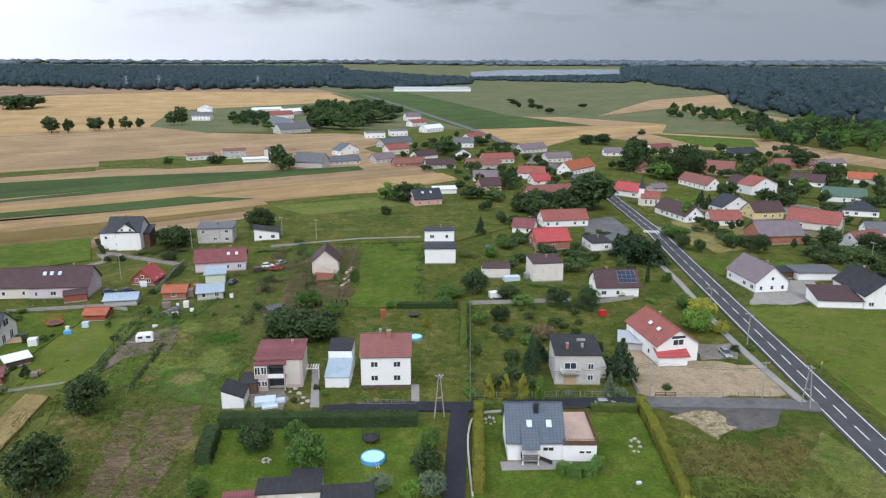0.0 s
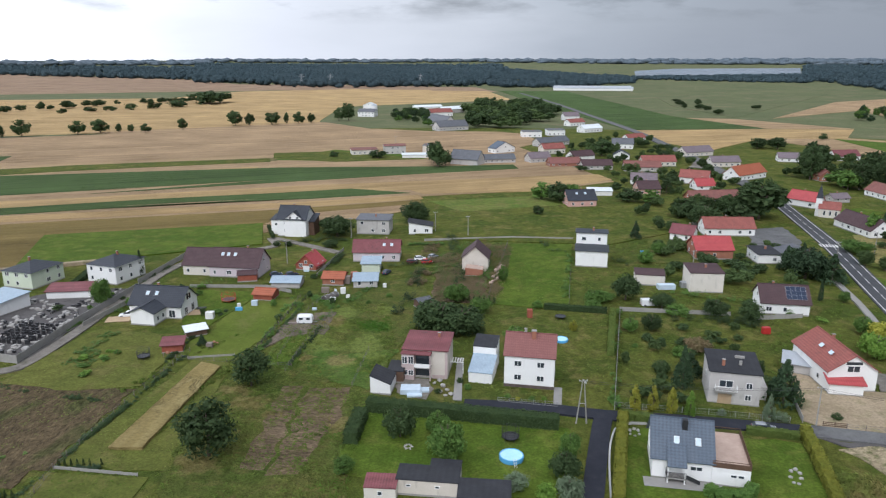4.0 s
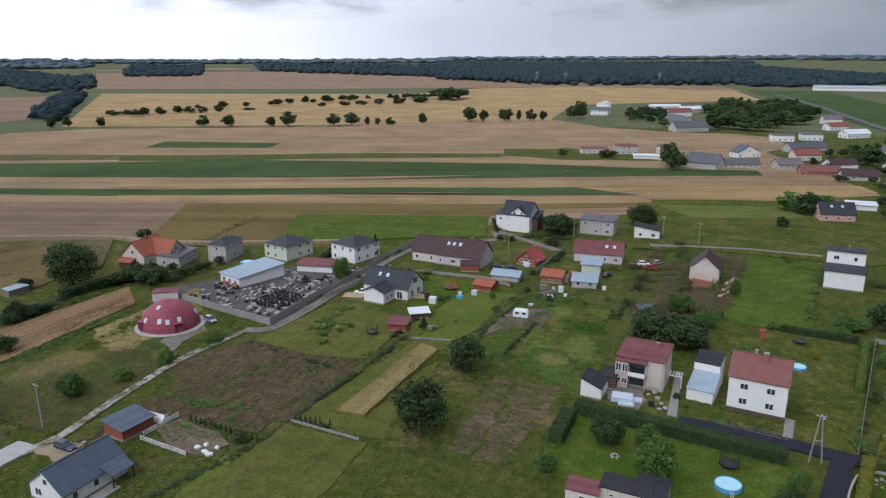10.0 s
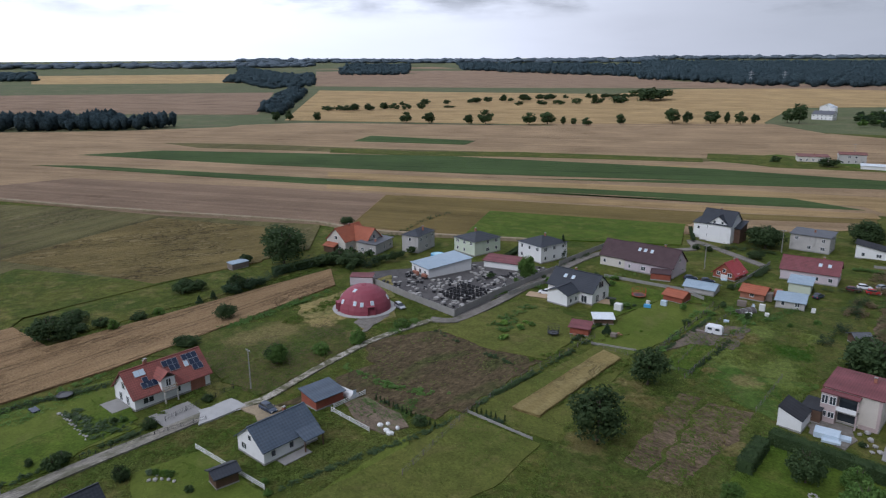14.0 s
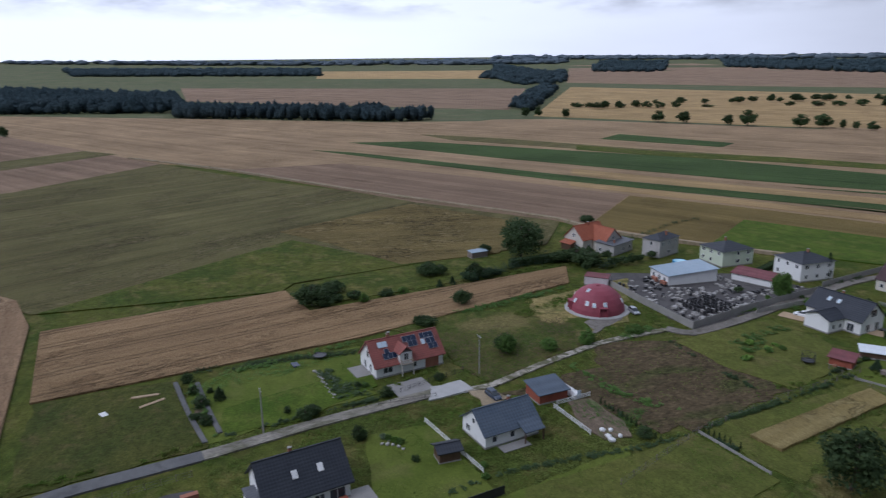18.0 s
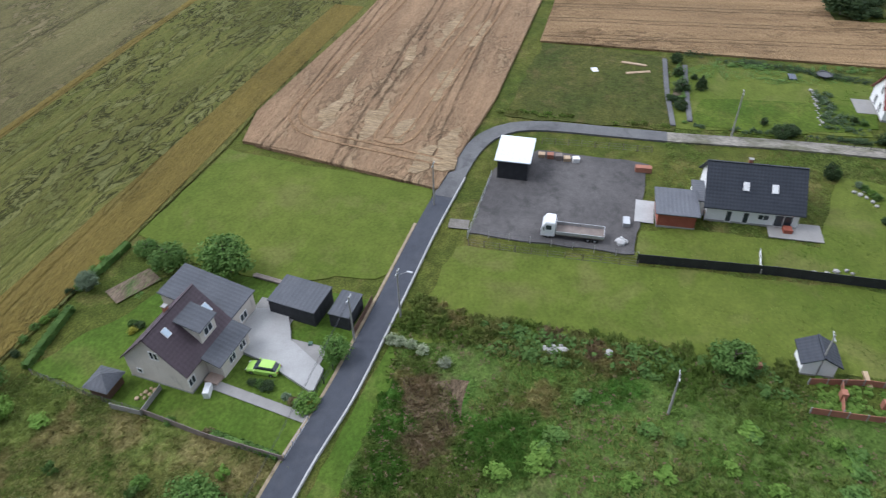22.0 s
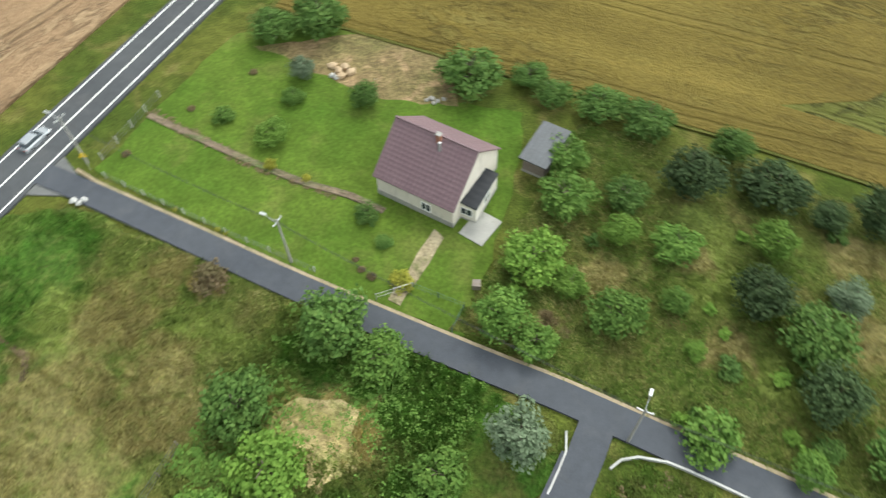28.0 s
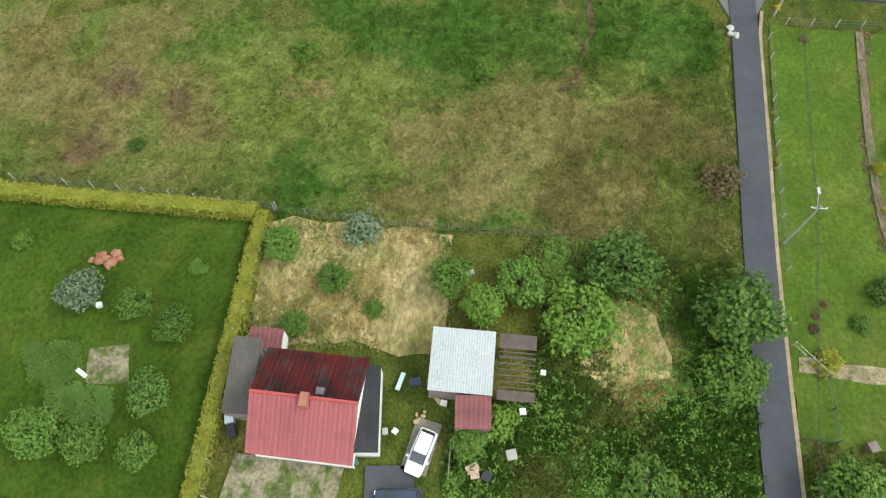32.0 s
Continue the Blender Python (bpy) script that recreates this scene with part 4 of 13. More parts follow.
def window(parent, w, h, at, mat="pvc", name="window"):
    """A framed window as a part of a wall, facing -y of its pose."""
    key = (round(w, 2), round(h, 2), mat, name)
    if key not in WIN:
        t = 0.1
        xs = [-w / 2, -w / 2 + t, -0.05, 0.05, w / 2 - t, w / 2] if w > 1.0 else [-w / 2, -w / 2 + t, w / 2 - t, w / 2]
        zs = [0, t, h - t, h]
        bm = bmesh.new()
        grid = [[bm.verts.new((x, 0.03, z)) for z in zs] for x in xs]
        for i in range(len(xs) - 1):
            for j in range(3):
                if i % 2 == 0 or j != 1:
                    bm.faces.new((grid[i][j], grid[i + 1][j], grid[i + 1][j + 1], grid[i][j + 1]))
        ret = bmesh.ops.extrude_face_region(bm, geom=bm.faces[:])
        for v in ret["geom"]:
            if isinstance(v, bmesh.types.BMVert):
                v.co.y = -0.06
        a = part(name, bm, mat, parent, at=at)
        b = part("pane", boxes((-w / 2 + 0.02, w / 2 - 0.02, -0.022, -0.006, 0.02, h - 0.02)), "glass", a)
        WIN[key] = (a.data, b.data)
        return a
    a = new(name, WIN[key][0])
    a.parent, a.matrix_basis = parent, at
    b = new("pane", WIN[key][1])
    b.parent = a
    return a


def side_pose(side, u, z, w, d, off=0.0):
    """A pose on one of the four walls of a w by d block: f front, b back, l left, r right."""
    return {"f": pose(u, -d / 2 - off, z), "b": pose(-u, d / 2 + off, z, 0, 0, 180), "l": pose(-w / 2 - off, -u, z, 0, 0, -90), "r": pose(w / 2 + off, u, z, 0, 0, 90)}[side]


def roof_parts(parent, w, d, h, rh, kind, mat, over=0.45, thick=0.16, shift=0.0):
    """A roof over a w by d block whose walls are h high. gx: ridge along x; gy: along y; mx/my: one slope; hip; flat."""
    if kind == "flat":
        part("roof", boxes((-w / 2 - over, w / 2 + over, -d / 2 - over, d / 2 + over, h, h + thick + 0.1)), mat, parent)
        return
    if kind in ("gx", "gy"):
        L, D = (w, d) if kind == "gx" else (d, w)
        s = rh / (D / 2)
        for sign in (-1, 1):
            bm = bmesh.new()
            e = D / 2 + over
            out = [(-L / 2 - over, sign * e, h - s * over), (L / 2 + over, sign * e, h - s * over), (L / 2 + over, 0, h + rh), (-L / 2 - over, 0, h + rh)]
            lo = [bm.verts.new(v) for v in out]
            hi = [bm.verts.new((x, y, z + thick)) for x, y, z in out]
            bm.faces.new(lo)
            bm.faces.new(hi)
            for i in range(4):
                bm.faces.new((lo[i], lo[(i + 1) % 4], hi[(i + 1) % 4], hi[i]))
            if kind == "gy":
                bmesh.ops.rotate(bm, verts=bm.verts, matrix=Matrix.Rotation(math.pi / 2, 3, "Z"))
            part("roof", bm, mat, parent)
        bm = boxes((-L / 2 - over, L / 2 + over, -0.13, 0.13, h + rh + thick * 0.6, h + rh + thick + 0.09))
        if kind == "gy":
            bmesh.ops.rotate(bm, verts=bm.verts, matrix=Matrix.Rotation(math.pi / 2, 3, "Z"))
        part("ridge_cap", bm, mat, parent)
        return
    if kind in ("mf", "mb", "ml", "mr"):
        # one slope that falls to the front, back, left or right
        hx, hy = w / 2 + over, d / 2 + over
        f = {"mf": lambda x, y: (y + d / 2) / d, "mb": lambda x, y: (d / 2 - y) / d, "ml": lambda x, y: (x + w / 2) / w, "mr": lambda x, y: (w / 2 - x) / w}[kind]
        out = [(x, y, h + rh * f(x, y)) for x, y in ((-hx, -hy), (hx, -hy), (hx, hy), (-hx, hy))]
        bm = bmesh.new()
        lo = [bm.verts.new(v) for v in out]
        hi = [bm.verts.new((x, y, z + thick)) for x, y, z in out]
        bm.faces.new(lo)
        bm.faces.new(hi)
        for i in range(4):
            bm.faces.new((lo[i], lo[(i + 1) % 4], hi[(i + 1) % 4], hi[i]))
        part("roof", bm, mat, parent)
        return
    if kind == "hip":
        a, b = w / 2 + over, d / 2 + over
        k = max(0.05, a - b)
        bm = bmesh.new()
        lo = [bm.verts.new(v) for v in ((-a, -b, h - 0.15), (a, -b, h - 0.15), (a, b, h - 0.15), (-a, b, h - 0.15))]
        if a >= b:
            t = [bm.verts.new((-k, 0, h + rh)), bm.verts.new((k, 0, h + rh))]
            fs = ((0, 1, t[1], t[0]), (1, 2, t[1]), (2, 3, t[0], t[1]), (3, 0, t[0]))
        else:
            k = max(0.05, b - a)
            t = [bm.verts.new((0, -k, h + rh)), bm.verts.new((0, k, h + rh))]
            fs = ((0, 1, t[0]), (1, 2, t[1], t[0]), (2, 3, t[1]), (3, 0, t[0], t[1]))
        for f in fs:
            bm.faces.new([lo[v] if isinstance(v, int) else v for v in f])
        bm.faces.new(lo[::-1])
        part("roof", bm, mat, parent)


def walls(parent, w, d, h, rh, kind, mat, name="wall"):
    """The walls with their gables as one body."""
    bm = boxes((-w / 2, w / 2, -d / 2, d / 2, -0.3, h))
    if kind in ("gx", "gy"):
        L, D = (w, d) if kind == "gx" else (d, w)
        vs = [[bm.verts.new((x, y, z)) for y, z in ((-D / 2, h), (D / 2, h), (0, h + rh))] for x in (-L / 2, L / 2)]
        new_v = [v for t in vs for v in t]
        for t in vs:
            bm.faces.new(t)
        for i, j in ((0, 1), (1, 2), (2, 0)):
            bm.faces.new((vs[0][i], vs[0][j], vs[1][j], vs[1][i]))
        if kind == "gy":
            bmesh.ops.rotate(bm, verts=new_v, matrix=Matrix.Rotation(math.pi / 2, 3, "Z"))
    elif kind in ("mf", "mb", "ml", "mr"):
        f = {"mf": lambda x, y: (y + d / 2) / d, "mb": lambda x, y: (d / 2 - y) / d, "ml": lambda x, y: (x + w / 2) / w, "mr": lambda x, y: (w / 2 - x) / w}[kind]
        for v in bm.verts:
            if v.co.z > h - 0.01:
                v.co.z = h + rh * f(v.co.x, v.co.y)
    return part(name, bm, mat, parent)


def chimney(parent, x, y, z0, z1, mat="brick", s=0.5):
    c = part("chimney", boxes((x - s / 2, x + s / 2, y - s / 2, y + s / 2, z0, z1)), mat, parent)
    part("cap", boxes((x - s / 2 - 0.06, x + s / 2 + 0.06, y - s / 2 - 0.06, y + s / 2 + 0.06, z1, z1 + 0.09)), "concrete", c)


def house(name, label, x, y, rot, w, d, h, rh, kind, wm, rm, wins="auto", chim=1, over=0.45, category="house", group="", floors=0, door="", plinth=True, seed=0):
    """A building: walls, roof, windows, door, chimney. wins: auto, none, or rows of (side, along, height, width, height of window)."""
    rnd = random.Random(int(x * 13 + y * 7) + seed)
    SPOTS.append((x, y, max(w, d) / 2))
    o = root(name, x, y, rot, label, category, group)
    walls(o, w, d, h, rh, kind, wm)
    roof_parts(o, w, d, h, rh, kind, rm, over)
    if plinth:
        part("plinth", boxes((-w / 2 - 0.05, w / 2 + 0.05, -d / 2 - 0.05, d / 2 + 0.05, -0.3, 0.35)), "concrete", o)
    fl = floors or max(1, int(h / 2.6))
    if wins == "auto":
        wins = []
        for side, length in (("f", w), ("l", d), ("r", d), ("b", w)):
            n = max(1, int(length / 3.4))
            for k in range(fl):
                for i in range(n):
                    if rnd.random() < 0.82:
                        wins.append((side, (i + 0.5) / n * length - length / 2, 0.95 + k * h / fl, rnd.choice((1.0, 1.2, 1.5)), 1.25))
        if kind in ("gx", "gy") and rh > 2.2:
            for side in (("l", "r") if kind == "gx" else ("f", "b")):
                wins.append((side, 0.0, h + 0.35, 1.0, min(1.1, rh * 0.4)))
    if wins != "none":
        for side, u, z, ww, wh in wins:
            window(o, ww, wh, side_pose(side, u, z, w, d))
    if door:
        side, u = door[0], float(door[1:])
        at = side_pose(side, u, 0.2, w, d)
        dd = part("door", boxes((-0.5, 0.5, -0.06, 0.02, 0, 2.05)), "darkwood", o, at=at)
        part("handle", boxes((0.34, 0.44, -0.1, -0.06, 1.0, 1.05)), "metal", dd)
    for i in range(chim):
        along = (rnd.random() - 0.5) * 0.5
        if kind in ("gx", "hip"):
            cx, cy = along * w, 0.35
        elif kind == "gy":
            cx, cy = 0.35, along * d
        else:
            cx, cy = along * w, along * d
        chimney(o, cx, cy, h, h + (rh if kind in ("gx", "gy", "hip") else rh + 0.2) + 0.75)
    return o


def wing(ho, dx, dy, rot, w, d, h, rh, kind, wm, rm, wins=(), over=0.4):
    """One more block of a house, with its own roof and windows."""
    had = set(ho.children)
    walls(ho, w, d, h, rh, kind, wm)
    roof_parts(ho, w, d, h, rh, kind, rm, over)
    for side, u, z, ww, wh in wins:
        window(ho, ww, wh, side_pose(side, u, z, w, d))
    for c in ho.children:
        if c not in had:
            c.matrix_basis = pose(dx, dy, 0, 0, 0, rot) @ c.matrix_basis


def villa(label, *numbers, **rest):
    return house("house", label, *numbers, group="village houses", **rest)


# leaves
def leaf_cloud(bm, rnd, centre, rad, n, size, flat=0.8):
    cx, cy, cz = centre
    for _ in range(n):
        v = Vector((rnd.gauss(0, 1), rnd.gauss(0, 1), rnd.gauss(0, 1))).normalized()
        r = rad * (0.55 + 0.5 * rnd.random())
        p = Vector((cx + v.x * r, cy + v.y * r, cz + v.z * r * flat))
        nn = (v + Vector((rnd.gauss(0, 0.5), rnd.gauss(0, 0.5), rnd.gauss(0, 0.5) + 0.35))).normalized()
        q = nn.to_track_quat("Z", "Y")
        s = size * (0.6 + 0.8 * rnd.random())
        a = rnd.random() * 6.28
        ring = [p + q @ Vector((s * math.cos(a + k * 1.5708) * (1.0 if k % 2 else 0.62), s * math.sin(a + k * 1.5708) * (1.0 if k % 2 else 0.62), 0.15 * s * (k % 2))) for k in range(4)]
        bm.faces.new([bm.verts.new(c) for c in ring])


def crown_mesh(seed, shape, clumps, per, size):
    """A unit crown (radius about 1, from z 0 to 2) of many small leaf sprays on uneven clumps."""
    rnd = random.Random(seed)
    bm = bmesh.new()
    for i in range(clumps):
        v = Vector((rnd.gauss(0, 1), rnd.gauss(0, 1), rnd.gauss(0, 1))).normalized()
        k = 0.45 + 0.4 * rnd.random()
        if shape == "round":
            c, r = (v.x * k, v.y * k, 1.0 + v.z * k * 0.95), 0.24 + 0.18 * rnd.random()
        elif shape == "bush":
            c, r = (v.x * k, v.y * k, 0.75 + v.z * k * 0.8), 0.26 + 0.18 * rnd.random()
        elif shape == "cone":
            z = rnd.random() ** 1.3
            a = rnd.random() * 6.28
            rr = (1 - z) * 0.78
            c, r = (rr * math.cos(a), rr * math.sin(a), 0.1 + z * 1.75), 0.12 + 0.24 * (1 - z)
        elif shape == "column":
            z = rnd.random()
            a = rnd.random() * 6.28
            rr = 0.55 * (1 - z ** 2.5)
            c, r = (rr * math.cos(a), rr * math.sin(a), 0.1 + z * 1.75), 0.2 + 0.15 * (1 - z)
        else:
            c, r = (v.x * k * 1.05, v.y * k * 1.05, 0.8 + v.z * k * 0.6), 0.2 + 0.2 * rnd.random()
        leaf_cloud(bm, rnd, c, r, per, size)
    me = bpy.data.meshes.new("crown")
    bm.to_mesh(me)
    bm.free()
    return me


def trunk_mesh(seed):
    rnd = random.Random(seed)
    bm = bmesh.new()
    tube(bm, (0, 0, -0.2), (0.03, 0.02, 0.7), 0.09, 0.06, 7)
    tube(bm, (0.03, 0.02, 0.7), (0.0, 0.05, 1.5), 0.06, 0.02, 6)
    for i in range(6):
        a = i * 1.05 + rnd.random()
        z = 0.45 + 0.12 * i
        tube(bm, (0.02, 0.02, z), (0.55 * math.cos(a), 0.55 * math.sin(a), z + 0.45), 0.035, 0.01, 5)
    me = bpy.data.meshes.new("trunk")
    bm.to_mesh(me)
    bm.free()
    me.materials.append(M["bark"])
    return me


CROWNS = {
    "round": [crown_mesh(s, "round", 26, 28, 0.15) for s in (1, 2, 3)],
    "bush": [crown_mesh(s, "bush", 18, 24, 0.16) for s in (11, 12, 13)],
    "cone": [crown_mesh(s, "cone", 70, 34, 0.075) for s in (21, 22)],
    "column": [crown_mesh(s, "column", 44, 30, 0.085) for s in (31, 32)],
    "wide": [crown_mesh(s, "wide", 26, 28, 0.15) for s in (41, 42)],
    "round_fine": [crown_mesh(s, "round", 60, 56, 0.068) for s in (51, 52, 53)],
    "wide_fine": [crown_mesh(s, "wide", 60, 56, 0.068) for s in (61, 62, 63)],
    "bush_fine": [crown_mesh(s, "bush", 40, 40, 0.085) for s in (71, 72, 73)],
}
TRUNK = [trunk_mesh(s) for s in (5, 6)]
PAINTED = {}


def tree(x, y, r, height, shape="round", leaf="leaf", name="tree", label="", group="", lift=0.06, turn=None):
    """A tree or bush: a tapered trunk with limbs and a crown of radius r up to the given height."""
    rnd = random.Random(int(x * 31 + y * 17))
    me = CROWNS[shape][int(abs(x * 7 + y * 3)) % len(CROWNS[shape])]
    if (me.name, leaf) not in PAINTED:
        c = me.copy()
        c.materials.append(M[leaf])
        PAINTED[(me.name, leaf)] = c
    o = root(name, x, y, rnd.random() * 360 if turn is None else turn, label or "leafy green tree standing in grass", "tree" if name.endswith("tree") else "bush", group, z=terrain(x, y))
    low = height * (0.0 if shape in ("bush", "column", "bush_fine", "wide_fine") else lift)
    c = new("crown", PAINTED[(me.name, leaf)])
    c.parent = o
    zs = (height - low) / (2.05 if shape in ("round", "round_fine", "cone", "column") else 1.75)
    c.matrix_basis = Matrix.Translation((0, 0, low)) @ Matrix.Diagonal((r, r * (0.88 + 0.24 * rnd.random()), zs, 1))
    if shape.startswith("bush") and height < 1.6:
        return o
    t = new("trunk", TRUNK[int(abs(x)) % 2])
    t.parent = o
    t.matrix_basis = Matrix.Diagonal((r * 0.75, r * 0.75, height * 0.55, 1))
    return o


def hedge(name, a, b, width, height, leaf, label, density=34, size=0.12, category="hedge"):
    """A clipped hedge from a to b: a dark core dressed in leaf sprays."""
    a, b = Vector(a), Vector(b)
    L = (b - a).length
    rot = math.degrees(math.atan2(b.y - a.y, b.x - a.x))
    o = root(name, (a.x + b.x) / 2, (a.y + b.y) / 2, rot, label, category)
    part("core", boxes((-L / 2, L / 2, -width * 0.38, width * 0.38, 0, height * 0.94)), leaf, o)
    rnd = random.Random(int(L * 100))
    bm = bmesh.new()
    faces = ((L * width, "top"), (L * height, "s"), (L * height, "n"), (width * height, "e"), (width * height, "w"))
    for area, side in faces:
        for _ in range(int(area * density)):
            u, v = rnd.uniform(-L / 2, L / 2), rnd.random()
            j = rnd.gauss(0, 0.05)
            if side == "top":
                p, nn = Vector((u, (v - 0.5) * width, height + j + 0.08 * math.sin(u * 1.7))), Vector((0, 0, 1))
            elif side in "sn":
                s = -1 if side == "s" else 1
                p, nn = Vector((u, s * width / 2 + j + 0.06 * math.sin(u * 2.3 + s), v * height)), Vector((0, s, 0.2))
            else:
                s = 1 if side == "e" else -1
                p, nn = Vector((s * L / 2 + j, (rnd.random() - 0.5) * width, v * height)), Vector((s, 0, 0.2))
            nn = (nn + Vector((rnd.gauss(0, 0.45), rnd.gauss(0, 0.45), rnd.gauss(0, 0.45)))).normalized()
            q = nn.to_track_quat("Z", "Y")
            sz = size * (0.6 + 0.8 * rnd.random())
            bm.faces.new([bm.verts.new(p + q @ Vector((sz * math.cos(k * 1.5708 + u), sz * math.sin(k * 1.5708 + u), 0))) for k in range(4)])
    me = bpy.data.meshes.new("foliage")
    bm.to_mesh(me)
    bm.free()
    me.materials.append(M[leaf])
    f = new("foliage", me)
    f.parent = o
    return o


def inside(p, poly):
    x, y = p
    hit = False
    for (x0, y0), (x1, y1) in zip(poly, poly[1:] + poly[:1]):
        if (y0 > y) != (y1 > y) and x < (x1 - x0) * (y - y0) / (y1 - y0) + x0:
            hit = not hit
    return hit


def scrub(name, poly, count, leaf, label, rmin=0.25, rmax=0.7, tall=0.8, seed=1, blades=9, category="undergrowth"):
    """Uncountable low growth scattered over a plan outline, as one mesh."""
    rnd = random.Random(seed)
    xs, ys = [p[0] for p in poly], [p[1] for p in poly]
    verts, faces = [], []
    done = 0
    for _ in range(count * 6):
        if done >= count:
            break
        p = (rnd.uniform(min(xs), max(xs)), rnd.uniform(min(ys), max(ys)))
        if not inside(p, poly):
            continue
        if noise.noise(Vector((p[0] * 0.12, p[1] * 0.12, seed * 3.1))) < rnd.uniform(-0.45, 0.3):
            continue
        done += 1
        r, hh = rnd.uniform(rmin, rmax), tall * rnd.uniform(0.5, 1.2)
        z = terrain(*p)
        for _ in range(blades):
            a, q = rnd.random() * 6.28, r * math.sqrt(rnd.random())
            cx, cy, cz = p[0] + q * math.cos(a), p[1] + q * math.sin(a), z + hh * (0.25 + 0.75 * rnd.random()) * (1 - 0.6 * q / r)
            s = (0.16 + 0.22 * r * rnd.random()) * (0.66 if category == "undergrowth" and leaf.startswith("leaf") else 1.0)
            t1 = rnd.random() * 6.28
            tilt = rnd.uniform(-0.5, 0.5)
            dx, dy = math.cos(t1), math.sin(t1)
            k = len(verts)
            faces.append((k, k + 1, k + 2, k + 3))
            if leaf.startswith("tuft"):
                # a blade that rises from the ground and leans over
                w, up = s * 0.34, z + hh * rnd.uniform(0.3, 0.75)
                verts += [(cx - dy * w, cy + dx * w, z + 0.05), (cx + dy * w, cy - dx * w, z + 0.05), (cx + dx * s + dy * w, cy + dy * s - dx * w, up), (cx + dx * s * 2.2, cy + dy * s * 2.2, up * 0.92 + z * 0.08)]
                continue
            verts += [(cx - dx * s, cy - dy * s, cz - tilt * s), (cx + dy * s * 0.6, cy - dx * s * 0.6, cz), (cx + dx * s, cy + dy * s, cz + tilt * s), (cx - dy * s * 0.6, cy + dx * s * 0.6, cz)]
    me = bpy.data.meshes.new(name)
    me.from_pydata(verts, [], faces)
    me.materials.append(M[leaf])
    return tagged(new(name, me), label, category, kind="stuff")


def forest(name, poly, label, spacing=13.0, tall=16.0, seed=1, leaf="forest", limit=4000):
    """Far woods: one mesh of many lumpy crowns on the terrain, densest where they show."""
    rnd = random.Random(seed)
    bm = bmesh.new()
    bmesh.ops.create_icosphere(bm, subdivisions=1, radius=1.0)
    base = [v.co.copy() for v in bm.verts]
    tri = [[v.index for v in f.verts] for f in bm.faces]
    bm.free()
    xs, ys = [p[0] for p in poly], [p[1] for p in poly]
    verts, faces = [], []
    area = (max(xs) - min(xs)) * (max(ys) - min(ys))
    want = int(area / spacing ** 2)
    made = 0
    for _ in range(want):
        p = (rnd.uniform(min(xs), max(xs)), rnd.uniform(min(ys), max(ys)))
        if not inside(p, poly) or made >= limit:
            continue
        made += 1
        z = terrain(*p)
        h = tall * rnd.uniform(0.65, 1.25)
        r = spacing * rnd.uniform(0.5, 0.85)
        k = len(verts)
        for c in base:
            j = 1 + rnd.uniform(-0.28, 0.28)
            verts.append((p[0] + c.x * r * j, p[1] + c.y * r * j, z + h * 0.5 + c.z * h * 0.52 * j))
        faces += [[k + i for i in f] for f in tri]
    me = bpy.data.meshes.new(name)
    me.from_pydata(verts, [], faces)
    me.polygons.foreach_set("use_smooth", [True] * len(faces))
    me.materials.append(M[leaf])
    return tagged(new(name, me), label, "woods", kind="stuff")


SPOTS = []


def grove(name, poly, count, rr, hh, shape, leaves, label, seed=1):
    """Trees past counting, scattered over a plan outline clear of the houses, as one mesh for each kind of leaf."""
    for i, leaf in enumerate(leaves.split()):
        grove_of(name, poly, count, rr, hh, shape, leaf, label, seed + i)


def grove_of(name, poly, count, rr, hh, shape, leaf, label, seed):
    rnd = random.Random(seed)
    xs, ys = [p[0] for p in poly], [p[1] for p in poly]
    cos, polys, n0, made = [], [], 0, 0
    for _ in range(count * 40):
        if made >= count:
            break
        x, y, r = rnd.uniform(min(xs), max(xs)), rnd.uniform(min(ys), max(ys)), rnd.uniform(*rr)
        if not inside((x, y), poly) or any(math.hypot(x - a, y - b) < s + r for a, b, s in SPOTS):
            continue
        made += 1
        me = rnd.choice(CROWNS[shape])
        co = np.empty(len(me.vertices) * 3)
        me.vertices.foreach_get("co", co)
        co = co.reshape(-1, 3)
        a, h = rnd.random() * 6.28, rnd.uniform(*hh)
        turn = np.array([[math.cos(a), -math.sin(a)], [math.sin(a), math.cos(a)]])
        co = np.column_stack([co[:, :2] @ turn.T * r + (x, y), co[:, 2] * h / 2.0 * 0.88 + 0.12 * h + terrain(x, y)])
        cos.append(co)
        polys.append(np.arange(len(co)).reshape(-1, 4) + n0)
        n0 += len(co)
    me = bpy.data.meshes.new(name)
    me.from_pydata(np.concatenate(cos), [], np.concatenate(polys).tolist())
    me.materials.append(M[leaf])
    return tagged(new(name, me), label, "trees", kind="stuff")


# ---- ground ----
def ground_sheet():
    bm = bmesh.new()
    rings = [0.5, 40, 120, 300, 700, 1200, 1500, 1700, 1900, 2200, 2600, 3000, 3500, 4000, 4500, 4900]
    n = 96
    rows = [[bm.verts.new((r * math.cos(6.283185 * i / n), r * math.sin(6.283185 * i / n), terrain(r, 0))) for i in range(n)] for r in rings]
    bm.faces.new(rows[0])
    for k, (a, b) in enumerate(zip(rows, rows[1:])):
        for i in range(n):
            bm.faces.new((a[i], b[i], b[(i + 1) % n], a[(i + 1) % n])).material_index = int(rings[k] >= 700)
    me = bpy.data.meshes.new("ground")
    bm.to_mesh(me)
    bm.free()
    me.materials.append(M["grass"])
    me.materials.append(M["far_meadow"])
    return tagged(new("ground", me), "wide green grassland around the village", "ground", kind="structure")


ground_sheet()

